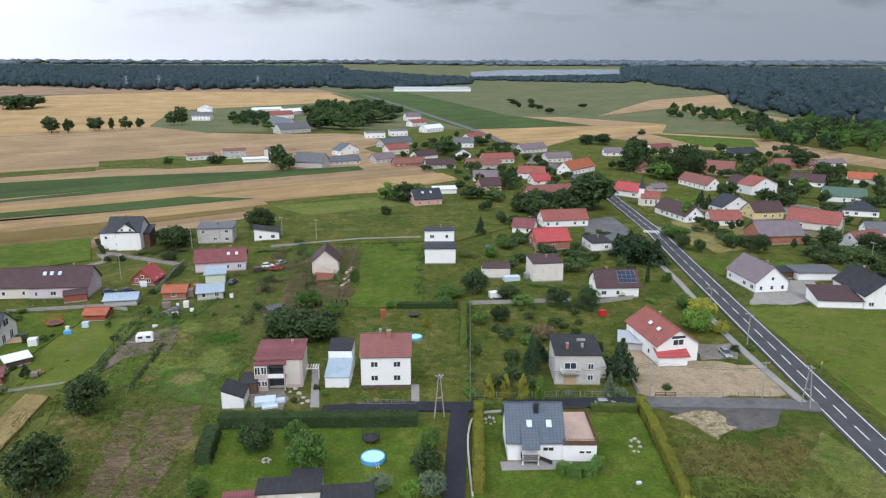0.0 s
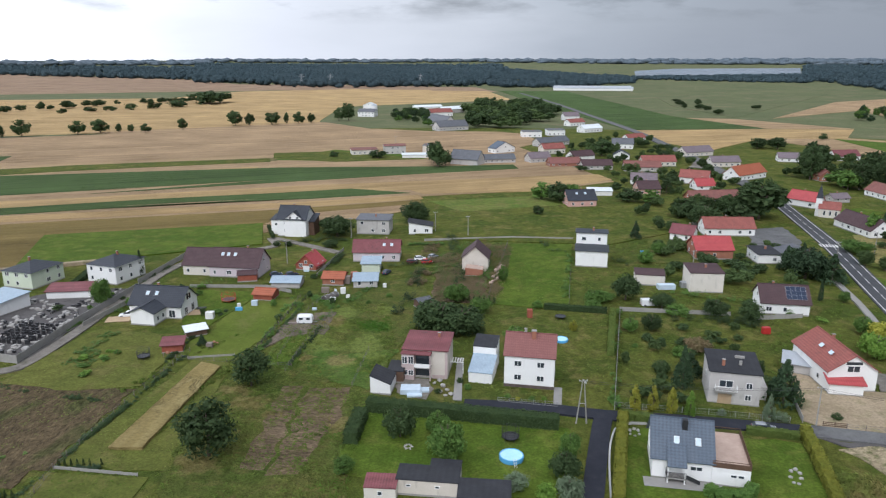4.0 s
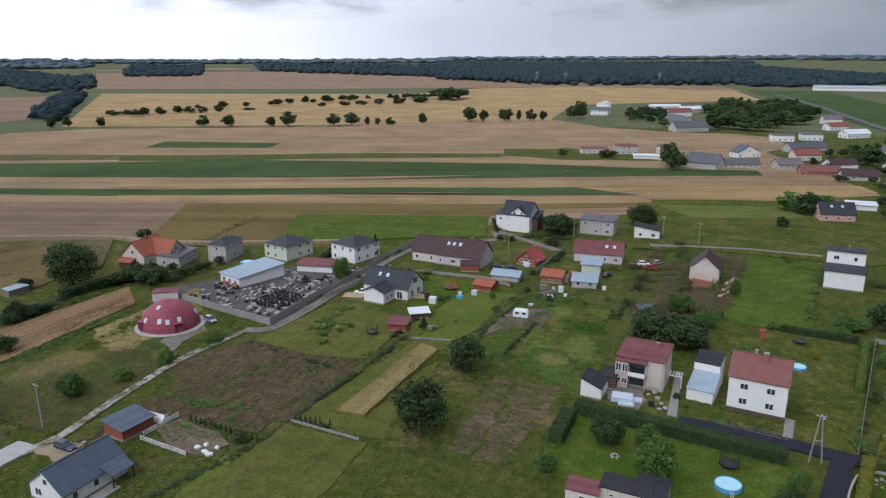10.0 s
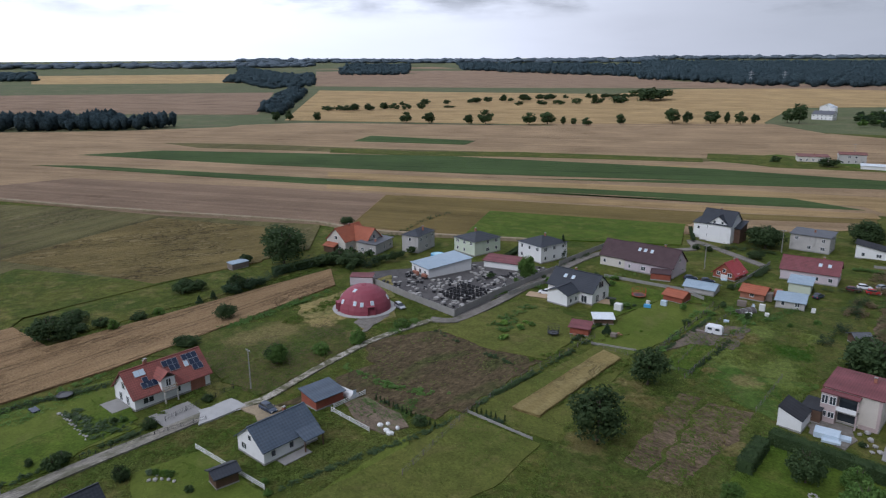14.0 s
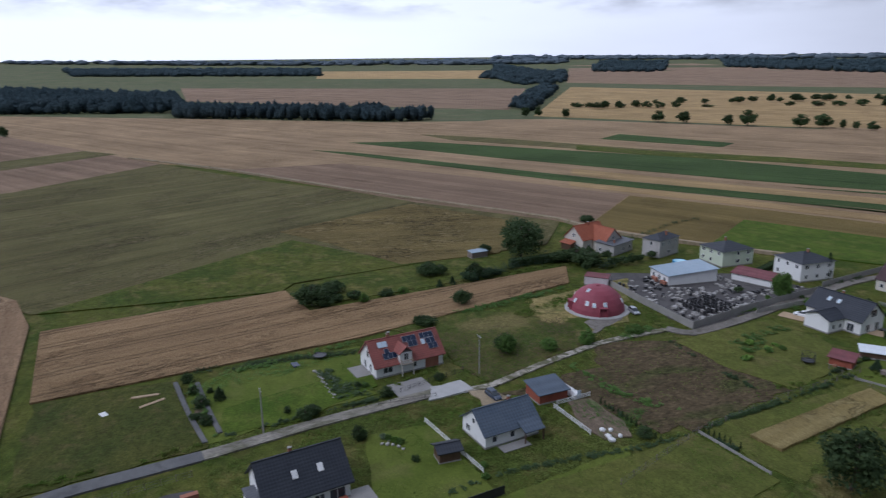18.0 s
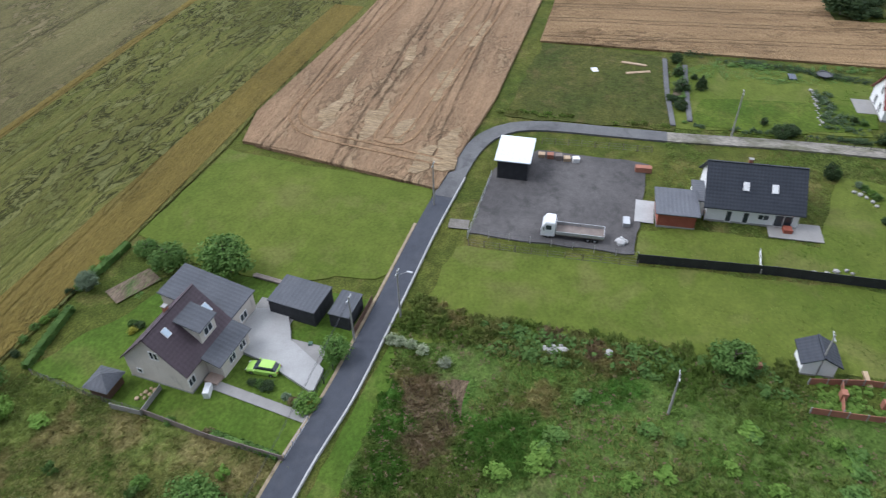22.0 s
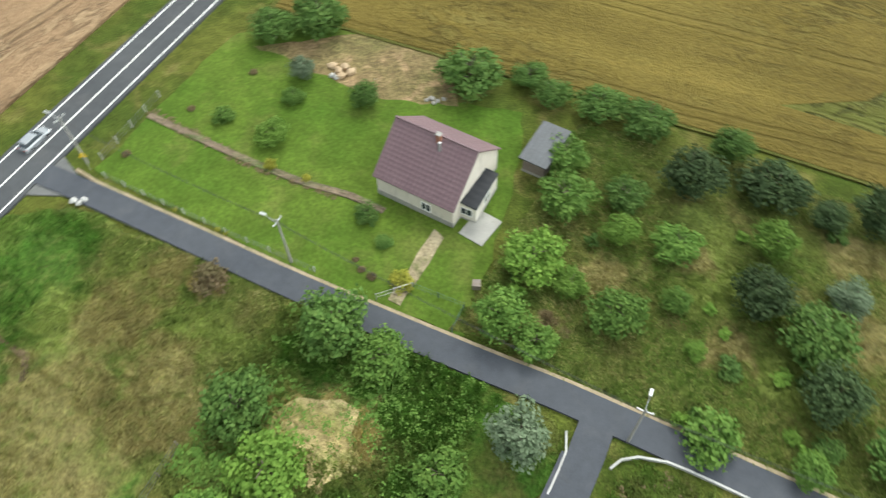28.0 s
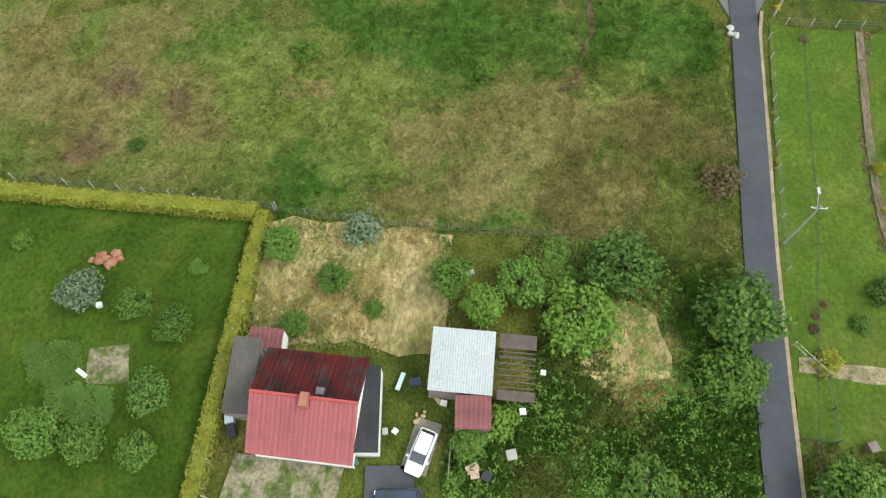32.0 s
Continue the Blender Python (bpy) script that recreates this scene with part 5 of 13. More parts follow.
# fields, from the far ones to the near
sheet("field", [(-675.8, 439.0), (-415.0, 586.4), (-257.7, 713.1), (-271.4, 741.8), (-323.5, 977.1), (-99.7, 1202.8), (-184.3, 1553.7), (-493.8, 1577.9), (-692.2, 1416.7), (-693.6, 1146.8), (-1272.1, 918.4)], crop("wheat_gold", -25), 0.212, "golden stubble field behind a row of round trees", "field")
sheet("field", [(-1469.7, 1048.4), (-1075.6, 1223.6), (-581.3, 1526.3), (-1206.0, 2105.9), (-2603.0, 2567.0), (-2795.6, 2005.8)], crop("wheat_tan", -26), 0.215, "brownish grain field below the far woods", "field")
sheet("field", [(-1776.3, 177.9), (-1272.4, 804.6), (-770.6, 462.9), (-1220.0, 128.7)], crop("wheat_tan", -26), 0.217, "brownish grain field behind the wood belt", "field")
sheet("field", [(-2196.7, 622.2), (-1764.8, 1115.3), (-2561.0, 1429.6), (-2918.7, 828.4)], crop("wheat_gold", -25), 0.220, "pale golden field near the horizon", "field")
sheet("field", [(-4826.7, -475.0), (-3941.2, 406.1), (-3327.8, 226.4), (-3426.4, -344.0)], "far_meadow", 0.223, "hazy meadow near the horizon", "field")
sheet("field", [(-1007.3, 1800.1), (-605.8, 1819.2), (-229.4, 1723.2), (-152.2, 1488.4), (-645.9, 1492.6), (-1185.6, 2122.7)], crop("wheat_tan", -26), 0.195, "brownish strip of grain below the woods", "field")
sheet("field", [(-38.2, 540.0), (-22.0, 582.0), (-46.0, 645.0), (-68.0, 658.0), (-128.0, 652.0), (-190.0, 668.0), (-150.0, 618.0)], crop("wheat", -30), 0.30, "tan wheat field below a dense wood", "field")
sheet("field", [(-1060.8, -154.8), (-865.1, 76.4), (-695.9, 261.0), (-634.7, 382.5), (-490.4, 132.1), (-458.0, 62.9), (-485.2, 31.4), (-728.3, -73.6)], crop("wheat", -25), 0.288, "broad pinkish tan wheat field", "field")
sheet("field", [(-1109.2, -327.6), (-979.3, -196.1), (-728.3, -73.6), (-485.2, 31.4), (-415.3, -45.3), (-389.5, -122.4)], crop("wheat_tan", -26), 0.260, "tan strip fields beside a lone tree", "field")
sheet("field", [(-731.2, -219.8), (-773.1, -156.8), (-768.0, -94.4), (-727.8, -84.8), (-678.1, -204.7)], crop("maize", -31), 0.323, "narrow strip of green crop", "field")
sheet("field", [(-490.8, -151.3), (-586.6, -14.2), (-554.2, 7.8), (-508.6, -53.8), (-456.4, -141.4)], crop("rye_olive", -110), 0.325, "dark narrow strip of fallow", "field")
sheet("field", [(-517.8, 42.3), (-436.7, 65.8), (-319.0, 121.4), (-233.0, 161.2), (-209.2, 171.0), (-175.1, 190.8), (-114.6, 249.1), (-70.7, 297.0), (-74.3, 330.8), (-7.8, 363.2), (24.7, 393.0), (-38.2, 540.6), (-145.7, 623.7), (-260.6, 728.9), (-436.8, 582.1), (-408.0, 576.4), (-627.7, 434.9), (-658.4, 375.7)], crop("wheat", -30), 0.298, "wide tan strip fields of ripe wheat", "field")
# strips
sheet("field", [(-535.4, 175.0), (-513.8, 226.4), (-332.9, 345.6), (-177.8, 408.7), (-83.4, 430.4), (-35.2, 447.1), (-30.4, 430.5), (-87.4, 398.9), (-236.3, 307.9), (-159.0, 367.5), (-267.8, 301.1), (-402.0, 232.8)], crop("maize", -31), 0.435, "long dark green strip of maize", "field")
sheet("field", [(-504.2, 136.1), (-475.8, 158.8), (-296.8, 243.3), (-196.9, 301.4), (-141.1, 328.7), (-111.2, 345.8), (-77.6, 339.4), (-123.5, 315.2), (-214.8, 278.5), (-135.6, 316.7), (-209.2, 275.2), (-312.4, 216.3)], crop("maize", -31), 0.438, "narrow green strip of maize", "field")
sheet("field", [(-563.2, 248.5), (-502.4, 291.5), (-390.0, 345.9), (-273.5, 414.4), (-197.0, 450.5), (-190.9, 437.1), (-288.9, 376.9), (-390.2, 319.3), (-507.6, 252.8)], crop("rye_olive", -110), 0.395, "olive green strip between wheat", "field")
sheet("field", [(-475.9, 395.5), (-381.5, 426.5), (-369.1, 400.6), (-454.7, 358.9)], crop("maize", -31), 0.442, "green rectangle of maize", "field")
sheet("field", [(-436.7, 65.8), (-429.2, 135.6), (-298.1, 206.3), (-259.0, 212.4), (-225.8, 167.5), (-292.0, 127.0)], crop("wheat_tan", -26), 0.385, "brown grain field beside a farm track", "field")
sheet("field", [(-335.8, 182.2), (-260.1, 224.5), (-218.7, 168.8), (-265.2, 141.6)], crop("wheat_tan", -26), 0.387, "brown grain field", "field")
sheet("field", [(-258.0, 222.7), (-129.6, 275.5), (-119.8, 260.3), (-197.0, 229.8), (-173.9, 189.6), (-218.0, 168.3)], crop("ochre", -25), 0.420, "ochre field of ripening grain", "field")
sheet("field", [(-431.4, 318.8), (-366.2, 348.3), (-312.2, 394.1), (-200.5, 447.5), (-192.8, 432.0), (-296.5, 373.9), (-350.5, 332.9), (-411.0, 303.1)], "grass", 0.419, "narrow green strip between stubble", "field")
sheet("field", [(-400.4, 295.1), (-312.1, 339.7), (-222.3, 390.6), (-191.7, 409.8), (-186.5, 398.6), (-273.6, 344.3), (-390.4, 287.4)], crop("wheat_gold", -30), 0.428, "pale golden strip of cut straw", "field")
sheet("field", [(-339.3, 248.3), (-236.8, 296.8), (-137.1, 350.5), (-80.6, 375.3), (-20.4, 401.6), (17.2, 415.6), (23.7, 399.1), (-14.9, 356.3), (-71.0, 338.5), (-80.4, 348.1), (-129.2, 333.4), (-225.6, 282.4), (-323.8, 236.3)], crop("wheat_gold", -30), 0.427, "golden strip of stubble between green crops", "field")
sheet("field", [(-305.9, 222.6), (-236.9, 255.4), (-120.9, 309.0), (-73.0, 334.6), (-68.3, 325.7), (-117.0, 298.8), (-228.5, 246.1), (-294.2, 213.7)], crop("wheat_gold", -30), 0.433, "golden strip of stubble below the maize", "field")
sheet("field", [(-252.0, 226.9), (-214.0, 247.6), (-134.0, 285.5), (-69.4, 322.3), (-66.7, 314.8), (-122.3, 278.1), (-120.8, 264.0), (-197.8, 228.3), (-195.2, 218.4)], crop("ochre", -25), 0.439, "ochre margin of ripening grain", "field")
sheet("field", [(-196.2, 229.0), (-122.2, 262.6), (-108.7, 231.5), (-137.0, 212.8), (-174.9, 189.1)], "lawn_village", 0.450, "bright green meadow behind houses", "field")
sheet("field", [(-196.9, 440.1), (-172.0, 500.7), (-118.3, 486.6), (-93.4, 462.8), (-156.7, 443.7)], "lawn", 0.392, "green patch beside a farmstead", "field")
sheet("field", [(-208.8, 474.0), (-168.7, 492.4), (-143.6, 485.8), (-96.8, 462.4), (-151.2, 439.4), (-197.8, 448.1)], "grass", 0.401, "green patch with white specks", "field")
sheet("field", [(-66.4, 278.4), (-68.7, 327.0), (-10.5, 354.8), (20.9, 349.7), (54.3, 330.9), (49.4, 283.5), (15.8, 252.9), (-38.5, 249.8), (-56.7, 255.2)], "grass", 0.367, "rough pasture with bushes", "field")
sheet("field", [(-65.2, 320.3), (-1.7, 347.7), (1.1, 323.5), (-45.9, 299.2)], "meadow", 0.388, "paler pasture", "field")
# east and north of the village
sheet("field", [(-157.6, 1542.1), (-12.9, 1540.6), (118.0, 876.0), (183.6, 739.7), (54.7, 693.0), (-24.0, 983.0)], crop("maize", -31), 0.372, "broad dark green maize field beside the main road", "field")
sheet("field", [(147.9, 1342.2), (549.8, 1927.9), (531.0, 1589.5), (279.8, 1064.7), (186.1, 865.1), (143.4, 1067.5)], "far_meadow", 0.285, "pale green marshy meadow with scattered bushes", "field")
sheet("field", [(54.7, 693.0), (180.4, 726.5), (267.2, 737.4), (228.7, 643.9), (158.3, 635.8), (100.2, 543.0), (71.7, 600.5)], crop("wheat_gold", -25), 0.348, "golden field between hedges", "field")
sheet("field", [(226.4, 864.1), (408.7, 1219.8), (628.0, 1427.1), (440.9, 961.1), (437.6, 775.7), (369.2, 734.7), (364.1, 1010.5)], crop("wheat", -30), 0.320, "tan field in front of dark woods", "field")
sheet("field", [(158.3, 635.8), (232.3, 654.3), (299.3, 602.8), (322.4, 465.0), (295.2, 424.5), (263.1, 493.7), (206.0, 539.7)], crop("wheat", -30), 0.323, "tan field behind the eastern houses", "field")
sheet("field", [(218.3, 644.2), (290.1, 594.0), (270.1, 537.7), (228.1, 539.0)], "lawn", 0.415, "bright green strip", "field")
sheet("field", [(88.8, 177.4), (130.2, 178.1), (88.7, 116.1), (89.3, 141.9)], "lawn_pale", 0.089, "mown green meadow beside the main road", "field")
sheet("lake", [(212.0, 2558.8), (263.6, 3278.3), (476.2, 3578.6), (1034.4, 3595.1), (803.2, 2762.5), (471.6, 2607.4)], "water", 0.390, "grey lake under the storm", "lake")
sheet("field", [(119.0, 857.7), (182.3, 847.3), (233.9, 788.6), (269.6, 744.2), (187.9, 732.9)], crop("wheat", -10), 0.302, "tan strip between maize and meadow", "field")
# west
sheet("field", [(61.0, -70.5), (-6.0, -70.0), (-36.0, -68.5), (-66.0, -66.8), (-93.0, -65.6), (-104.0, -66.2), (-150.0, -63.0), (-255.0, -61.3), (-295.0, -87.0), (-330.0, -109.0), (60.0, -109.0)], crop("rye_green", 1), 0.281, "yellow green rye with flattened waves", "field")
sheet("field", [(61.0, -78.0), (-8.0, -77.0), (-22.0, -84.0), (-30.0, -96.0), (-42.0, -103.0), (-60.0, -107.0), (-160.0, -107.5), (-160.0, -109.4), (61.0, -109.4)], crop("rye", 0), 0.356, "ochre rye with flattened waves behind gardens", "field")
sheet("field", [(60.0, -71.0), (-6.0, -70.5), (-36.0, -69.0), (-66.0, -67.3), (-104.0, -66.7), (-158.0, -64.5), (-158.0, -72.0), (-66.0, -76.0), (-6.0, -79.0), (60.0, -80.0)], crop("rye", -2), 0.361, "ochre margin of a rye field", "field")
sheet("field", [(60.0, -109.2), (-330.0, -109.2), (-420.0, -150.0), (-200.0, -166.0), (58.0, -168.0)], crop("rye_olive", 0), 0.349, "olive strip of ripening grain", "field")
sheet("field", [(57.0, -168.2), (-200.0, -166.2), (-460.0, -180.0), (-900.0, -420.0), (-460.0, -900.0), (20.0, -900.0)], crop("wheat", 0), 0.348, "tan grain beyond the rye", "field")
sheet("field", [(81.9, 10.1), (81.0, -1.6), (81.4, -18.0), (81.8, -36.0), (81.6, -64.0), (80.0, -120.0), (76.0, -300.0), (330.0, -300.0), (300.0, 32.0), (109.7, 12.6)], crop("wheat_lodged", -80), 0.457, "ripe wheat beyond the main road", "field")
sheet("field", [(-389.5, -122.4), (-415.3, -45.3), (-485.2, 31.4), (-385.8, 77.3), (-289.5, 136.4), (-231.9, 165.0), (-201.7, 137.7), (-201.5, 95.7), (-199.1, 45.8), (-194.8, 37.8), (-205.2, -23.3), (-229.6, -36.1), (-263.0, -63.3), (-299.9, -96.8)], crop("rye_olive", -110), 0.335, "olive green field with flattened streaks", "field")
sheet("field", [(-265.2, 57.0), (-290.4, 122.9), (-238.5, 146.6), (-199.8, 117.3), (-202.1, 82.0), (-240.4, 68.5)], crop("rye_lodged", -71), 0.412, "golden olive patch of lodged grain", "field")
sheet("field", [(-204.7, -21.7), (-250.4, 58.0), (-202.1, 84.0), (-201.5, 95.7), (-199.1, 45.8), (-193.2, 40.9)], "grass", 0.385, "green field margin", "field")
sheet("field", [(-147.7, -19.4), (-189.8, -20.0), (-193.3, 41.9), (-173.7, 43.8), (-176.1, 127.9), (-161.8, 118.8), (-150.1, 49.5)], crop("wheat_warm", -97), 0.417, "tan wheat field behind the gardens", "field")
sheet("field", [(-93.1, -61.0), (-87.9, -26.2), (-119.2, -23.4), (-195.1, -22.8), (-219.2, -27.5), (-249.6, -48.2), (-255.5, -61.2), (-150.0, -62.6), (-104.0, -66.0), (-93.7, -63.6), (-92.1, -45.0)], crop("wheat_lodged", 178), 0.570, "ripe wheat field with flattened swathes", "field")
sheet("field", [(-66.3, -66.9), (-91.2, -64.9), (-88.1, -27.0), (-79.3, -25.5), (-67.4, -26.2), (-61.7, -41.6), (-62.6, -54.8)], "lawn_pale", 0.109, "mown lawn beside a lane", "lawn", ragged=0.3)
# wheel tracks and flattened swathes in the wheat
ribbon("wheel_track", [(-172.6, -56.9), (-134.4, -58.7), (-106.4, -60.0), (-100.2, -56.8), (-97.7, -51.2), (-95.4, -34.8), (-94.3, -27.8)], 0.45, "crushed", 0.68, "dark wheel track through ripe wheat", "wheel track")
ribbon("wheel_track", [(-172.5, -55.0), (-134.3, -56.8), (-106.5, -58.1), (-101.5, -55.5), (-99.6, -50.8), (-97.3, -34.5), (-96.1, -27.5)], 0.45, "crushed", 0.68, "dark wheel track through ripe wheat", "wheel track")
ribbon("wheel_track", [(-185.0, -37.1), (-137.7, -39.8), (-103.9, -41.4), (-99.3, -40.8), (-99.3, -35.7), (-104.0, -34.0), (-138.6, -32.4), (-188.6, -29.2)], 0.45, "crushed", 0.68, "dark wheel track through ripe wheat", "wheel track")
ribbon("wheel_track", [(-184.8, -35.2), (-137.6, -38.0), (-103.8, -39.5), (-100.7, -39.5), (-100.8, -36.9), (-104.1, -35.9), (-138.7, -34.3), (-188.7, -31.1)], 0.45, "crushed", 0.68, "dark wheel track through ripe wheat", "wheel track")
sheet("flattened_wheat", [(-103.0, -52.0), (-107.4, -50.9), (-114.6, -50.9), (-120.9, -51.5), (-119.2, -52.6), (-113.8, -53.6), (-106.6, -53.6), (-103.0, -53.0)], "flattened", 0.665, "pale flattened swathe in ripe wheat", "wheat", ragged=1.0)
sheet("flattened_wheat", [(-98.6, -42.8), (-102.6, -41.6), (-109.0, -41.6), (-114.6, -42.4), (-113.1, -43.6), (-108.3, -44.7), (-101.9, -44.7), (-98.7, -44.0)], "flattened", 0.665, "pale flattened swathe in ripe wheat", "wheat", ragged=1.0)
sheet("flattened_wheat", [(-139.0, -39.9), (-144.0, -38.7), (-152.0, -38.6), (-159.0, -39.3), (-157.1, -40.5), (-151.1, -41.6), (-143.1, -41.6), (-139.1, -41.0)], "flattened", 0.665, "pale flattened swathe in ripe wheat", "wheat", ragged=1.0)
sheet("flattened_wheat", [(-93.1, -27.1), (-96.5, -25.6), (-102.1, -25.8), (-107.1, -26.9), (-105.7, -28.5), (-101.6, -29.8), (-96.0, -29.6), (-93.1, -28.6)], "flattened", 0.665, "pale flattened swathe in ripe wheat", "wheat", ragged=1.0)
sheet("flattened_wheat", [(-99.8, -36.4), (-102.3, -35.4), (-106.3, -35.5), (-109.8, -36.3), (-108.9, -37.4), (-105.9, -38.2), (-101.9, -38.1), (-99.9, -37.5)], "flattened", 0.665, "pale flattened swathe in ripe wheat", "wheat", ragged=1.0)
sheet("flattened_wheat", [(-120.9, -56.5), (-123.8, -55.6), (-128.6, -55.7), (-132.9, -56.2), (-131.7, -57.1), (-128.1, -57.8), (-123.3, -57.8), (-120.9, -57.3)], "flattened", 0.665, "pale flattened swathe in ripe wheat", "wheat", ragged=1.0)
sheet("flattened_wheat", [(-124.3, -44.8), (-127.8, -44.0), (-133.4, -44.0), (-138.3, -44.3), (-136.9, -45.1), (-132.8, -45.8), (-127.2, -45.9), (-124.4, -45.5)], "flattened", 0.665, "pale flattened swathe in ripe wheat", "wheat", ragged=1.0)
sheet("flattened_wheat", [(-115.5, -34.6), (-119.5, -33.7), (-125.9, -33.6), (-131.5, -34.1), (-129.9, -35.0), (-125.2, -35.8), (-118.8, -35.9), (-115.5, -35.4)], "flattened", 0.665, "pale flattened swathe in ripe wheat", "wheat", ragged=1.0)
sheet("flattened_wheat", [(-140.4, -33.0), (-144.4, -32.1), (-150.8, -32.0), (-156.4, -32.5), (-154.8, -33.4), (-150.1, -34.2), (-143.7, -34.3), (-140.4, -33.8)], "flattened", 0.665, "pale flattened swathe in ripe wheat", "wheat", ragged=1.0)
sheet("flattened_wheat", [(-96.6, -50.6), (-99.1, -49.9), (-103.1, -49.9), (-106.6, -50.4), (-105.6, -51.1), (-102.7, -51.7), (-98.7, -51.7), (-96.6, -51.3)], "flattened", 0.665, "pale flattened swathe in ripe wheat", "wheat", ragged=1.0)
sheet("flattened_wheat", [(-91.0, -30.5), (-93.4, -29.6), (-97.4, -29.7), (-101.0, -30.3), (-100.0, -31.4), (-97.1, -32.2), (-93.0, -32.1), (-91.0, -31.5)], "flattened", 0.665, "pale flattened swathe in ripe wheat", "wheat", ragged=1.0)
# near ground
sheet("meadow", [(54.8, 57.5), (68.6, 25.8), (69.8, -24.0), (61.9, -29.2), (31.3, -27.9), (33.0, -10.1), (32.9, 20.6), (34.9, 50.4), (47.0, 60.0), (60.0, 95.0), (74.0, 112.0), (80.0, 90.0), (72.0, 20.0)], "meadow", 0.110, "rough meadow of mixed tall grass", "meadow", ragged=0.6)
sheet("meadow", [(32.5, 21.1), (32.7, 1.6), (18.9, 0.5), (19.6, 6.0), (19.6, 20.3)], "straw", 0.111, "patch of dry yellow grass", "meadow", ragged=0.6)
sheet("meadow", [(32.9, -7.8), (31.3, -27.9), (8.9, -27.4), (6.2, 0.6), (14.6, 0.2), (16.3, -7.6)], "weeds", 0.113, "overgrown plot of weeds", "meadow", ragged=0.6)
sheet("meadow", [(25.4, -9.9), (27.2, -15.1), (24.7, -19.6), (18.3, -20.0), (16.6, -15.5), (18.9, -11.1)], "straw", 0.32, "dry flattened grass among weeds", "meadow", ragged=0.9)
sheet("lawn", [(33.2, 49.8), (32.3, 22.9), (4.8, 22.3), (-1.0, 50.0), (0.0, 82.0), (36.0, 84.0), (33.0, 47.0)], "lawn_deep", 0.116, "mown garden lawn", "lawn", ragged=0.3)
sheet("meadow", [(64.5, -27.7), (31.8, -29.1), (22.4, -27.2), (1.4, -27.0), (-0.5, -24.8), (-0.1, -19.4), (8.0, -14.0), (20.0, -22.0), (50.0, -22.0)], "rough", 0.117, "rough grass beside a lane", "meadow", ragged=0.6)
sheet("lawn", [(63.6, -34.9), (63.3, -46.9), (62.0, -63.8), (47.2, -74.2), (29.2, -62.5), (18.2, -64.9), (15.1, -52.7), (12.7, -31.4), (31.7, -31.5)], "lawn", 0.118, "mown garden lawn round a house", "lawn", ragged=0.3)
sheet("dirt_patch", [(58.8, -61.8), (45.4, -70.8), (32.1, -71.0), (26.7, -62.4), (36.1, -59.6), (47.2, -60.9)], "bareearth", 0.120, "bare sandy ground", "ground", ragged=0.6)
sheet("meadow", [(10.9, -65.8), (-28.4, -65.8), (-39.3, -64.6), (-36.2, -28.3), (1.4, -30.8), (14.0, -32.4)], "rough", 0.121, "overgrown orchard grass", "meadow", ragged=0.6)
sheet("lawn", [(-40.4, -64.3), (-62.1, -53.3), (-61.7, -41.6), (-61.8, -27.2), (-36.4, -28.6), (-37.4, -46.4)], "lawn", 0.123, "mown garden round a house", "lawn", ragged=0.3)
sheet("meadow", [(-35.4, -24.3), (-72.6, -22.1), (-69.8, 42.5), (-55.0, 75.0), (-10.0, 60.0), (-3.0, 20.0), (-3.0, -20.0), (-22.0, -24.0)], "grass", 0.124, "grass plot", "meadow", ragged=0.6)
sheet("meadow", [(-58.2, -22.3), (-63.5, 10.0), (-57.7, 39.2), (-40.0, 50.0), (-8.0, 40.0), (-6.0, 0.0), (-35.8, -22.0)], "weeds", 0.125, "weedy rough ground", "meadow", ragged=0.6)
sheet("meadow", [(-50.3, -20.1), (-51.6, -12.2), (-44.5, -12.1), (-38.2, -16.1)], "brownweed", 0.127, "patch of brown dead weeds", "meadow", ragged=0.6)
sheet("lawn", [(-55.5, -22.0), (-75.1, -19.7), (-77.1, 1.2), (-80.8, 54.2), (-83.3, 75.1), (-66.2, 63.3), (-65.4, 48.1), (-61.8, 15.4), (-59.6, -5.5)], "lawn_pale", 0.128, "mown lawn behind a row of houses", "lawn", ragged=0.3)
sheet("lawn", [(-116.2, 7.9), (-133.9, 7.2), (-143.9, 13.5), (-145.8, 47.3), (-121.2, 42.8)], "lawn_pale", 0.130, "mown garden lawn", "lawn", ragged=0.3)
sheet("lawn", [(-78.3, 5.6), (-84.9, 5.8), (-87.6, 13.1), (-87.3, 30.0), (-107.1, 35.7), (-105.2, 48.4), (-81.9, 47.8)], "lawn_pale", 0.131, "mown lawn round a bungalow", "lawn", ragged=0.3)
# western plots
sheet("meadow", [(-109.9, 64.8), (-113.3, 116.7), (-88.4, 113.6), (-83.7, 82.9), (-100.8, 77.8)], "heather", 0.132, "fallow plot of brown weeds", "meadow", ragged=0.6)
sheet("meadow", [(-123.0, 97.0), (-114.3, 116.4), (-85.2, 117.3), (-82.2, 87.7), (-108.7, 89.0)], "heather", 0.134, "fallow plot of brown weeds", "meadow", ragged=0.6)
sheet("lawn", [(-81.6, 87.7), (-64.3, 89.4), (-62.0, 74.0), (-64.4, 60.0), (-72.0, 46.0), (-80.6, 52.5), (-80.6, 75.3)], "lawn_olive", 0.135, "mown olive grass plot", "lawn", ragged=0.2)
sheet("meadow", [(-114.0, 146.0), (-97.0, 145.5), (-87.0, 137.0), (-85.0, 118.8), (-97.4, 114.5), (-114.0, 114.6), (-115.0, 127.4)], "lawn_olive", 0.194, "olive grass plot with low bushes", "meadow", ragged=0.4)
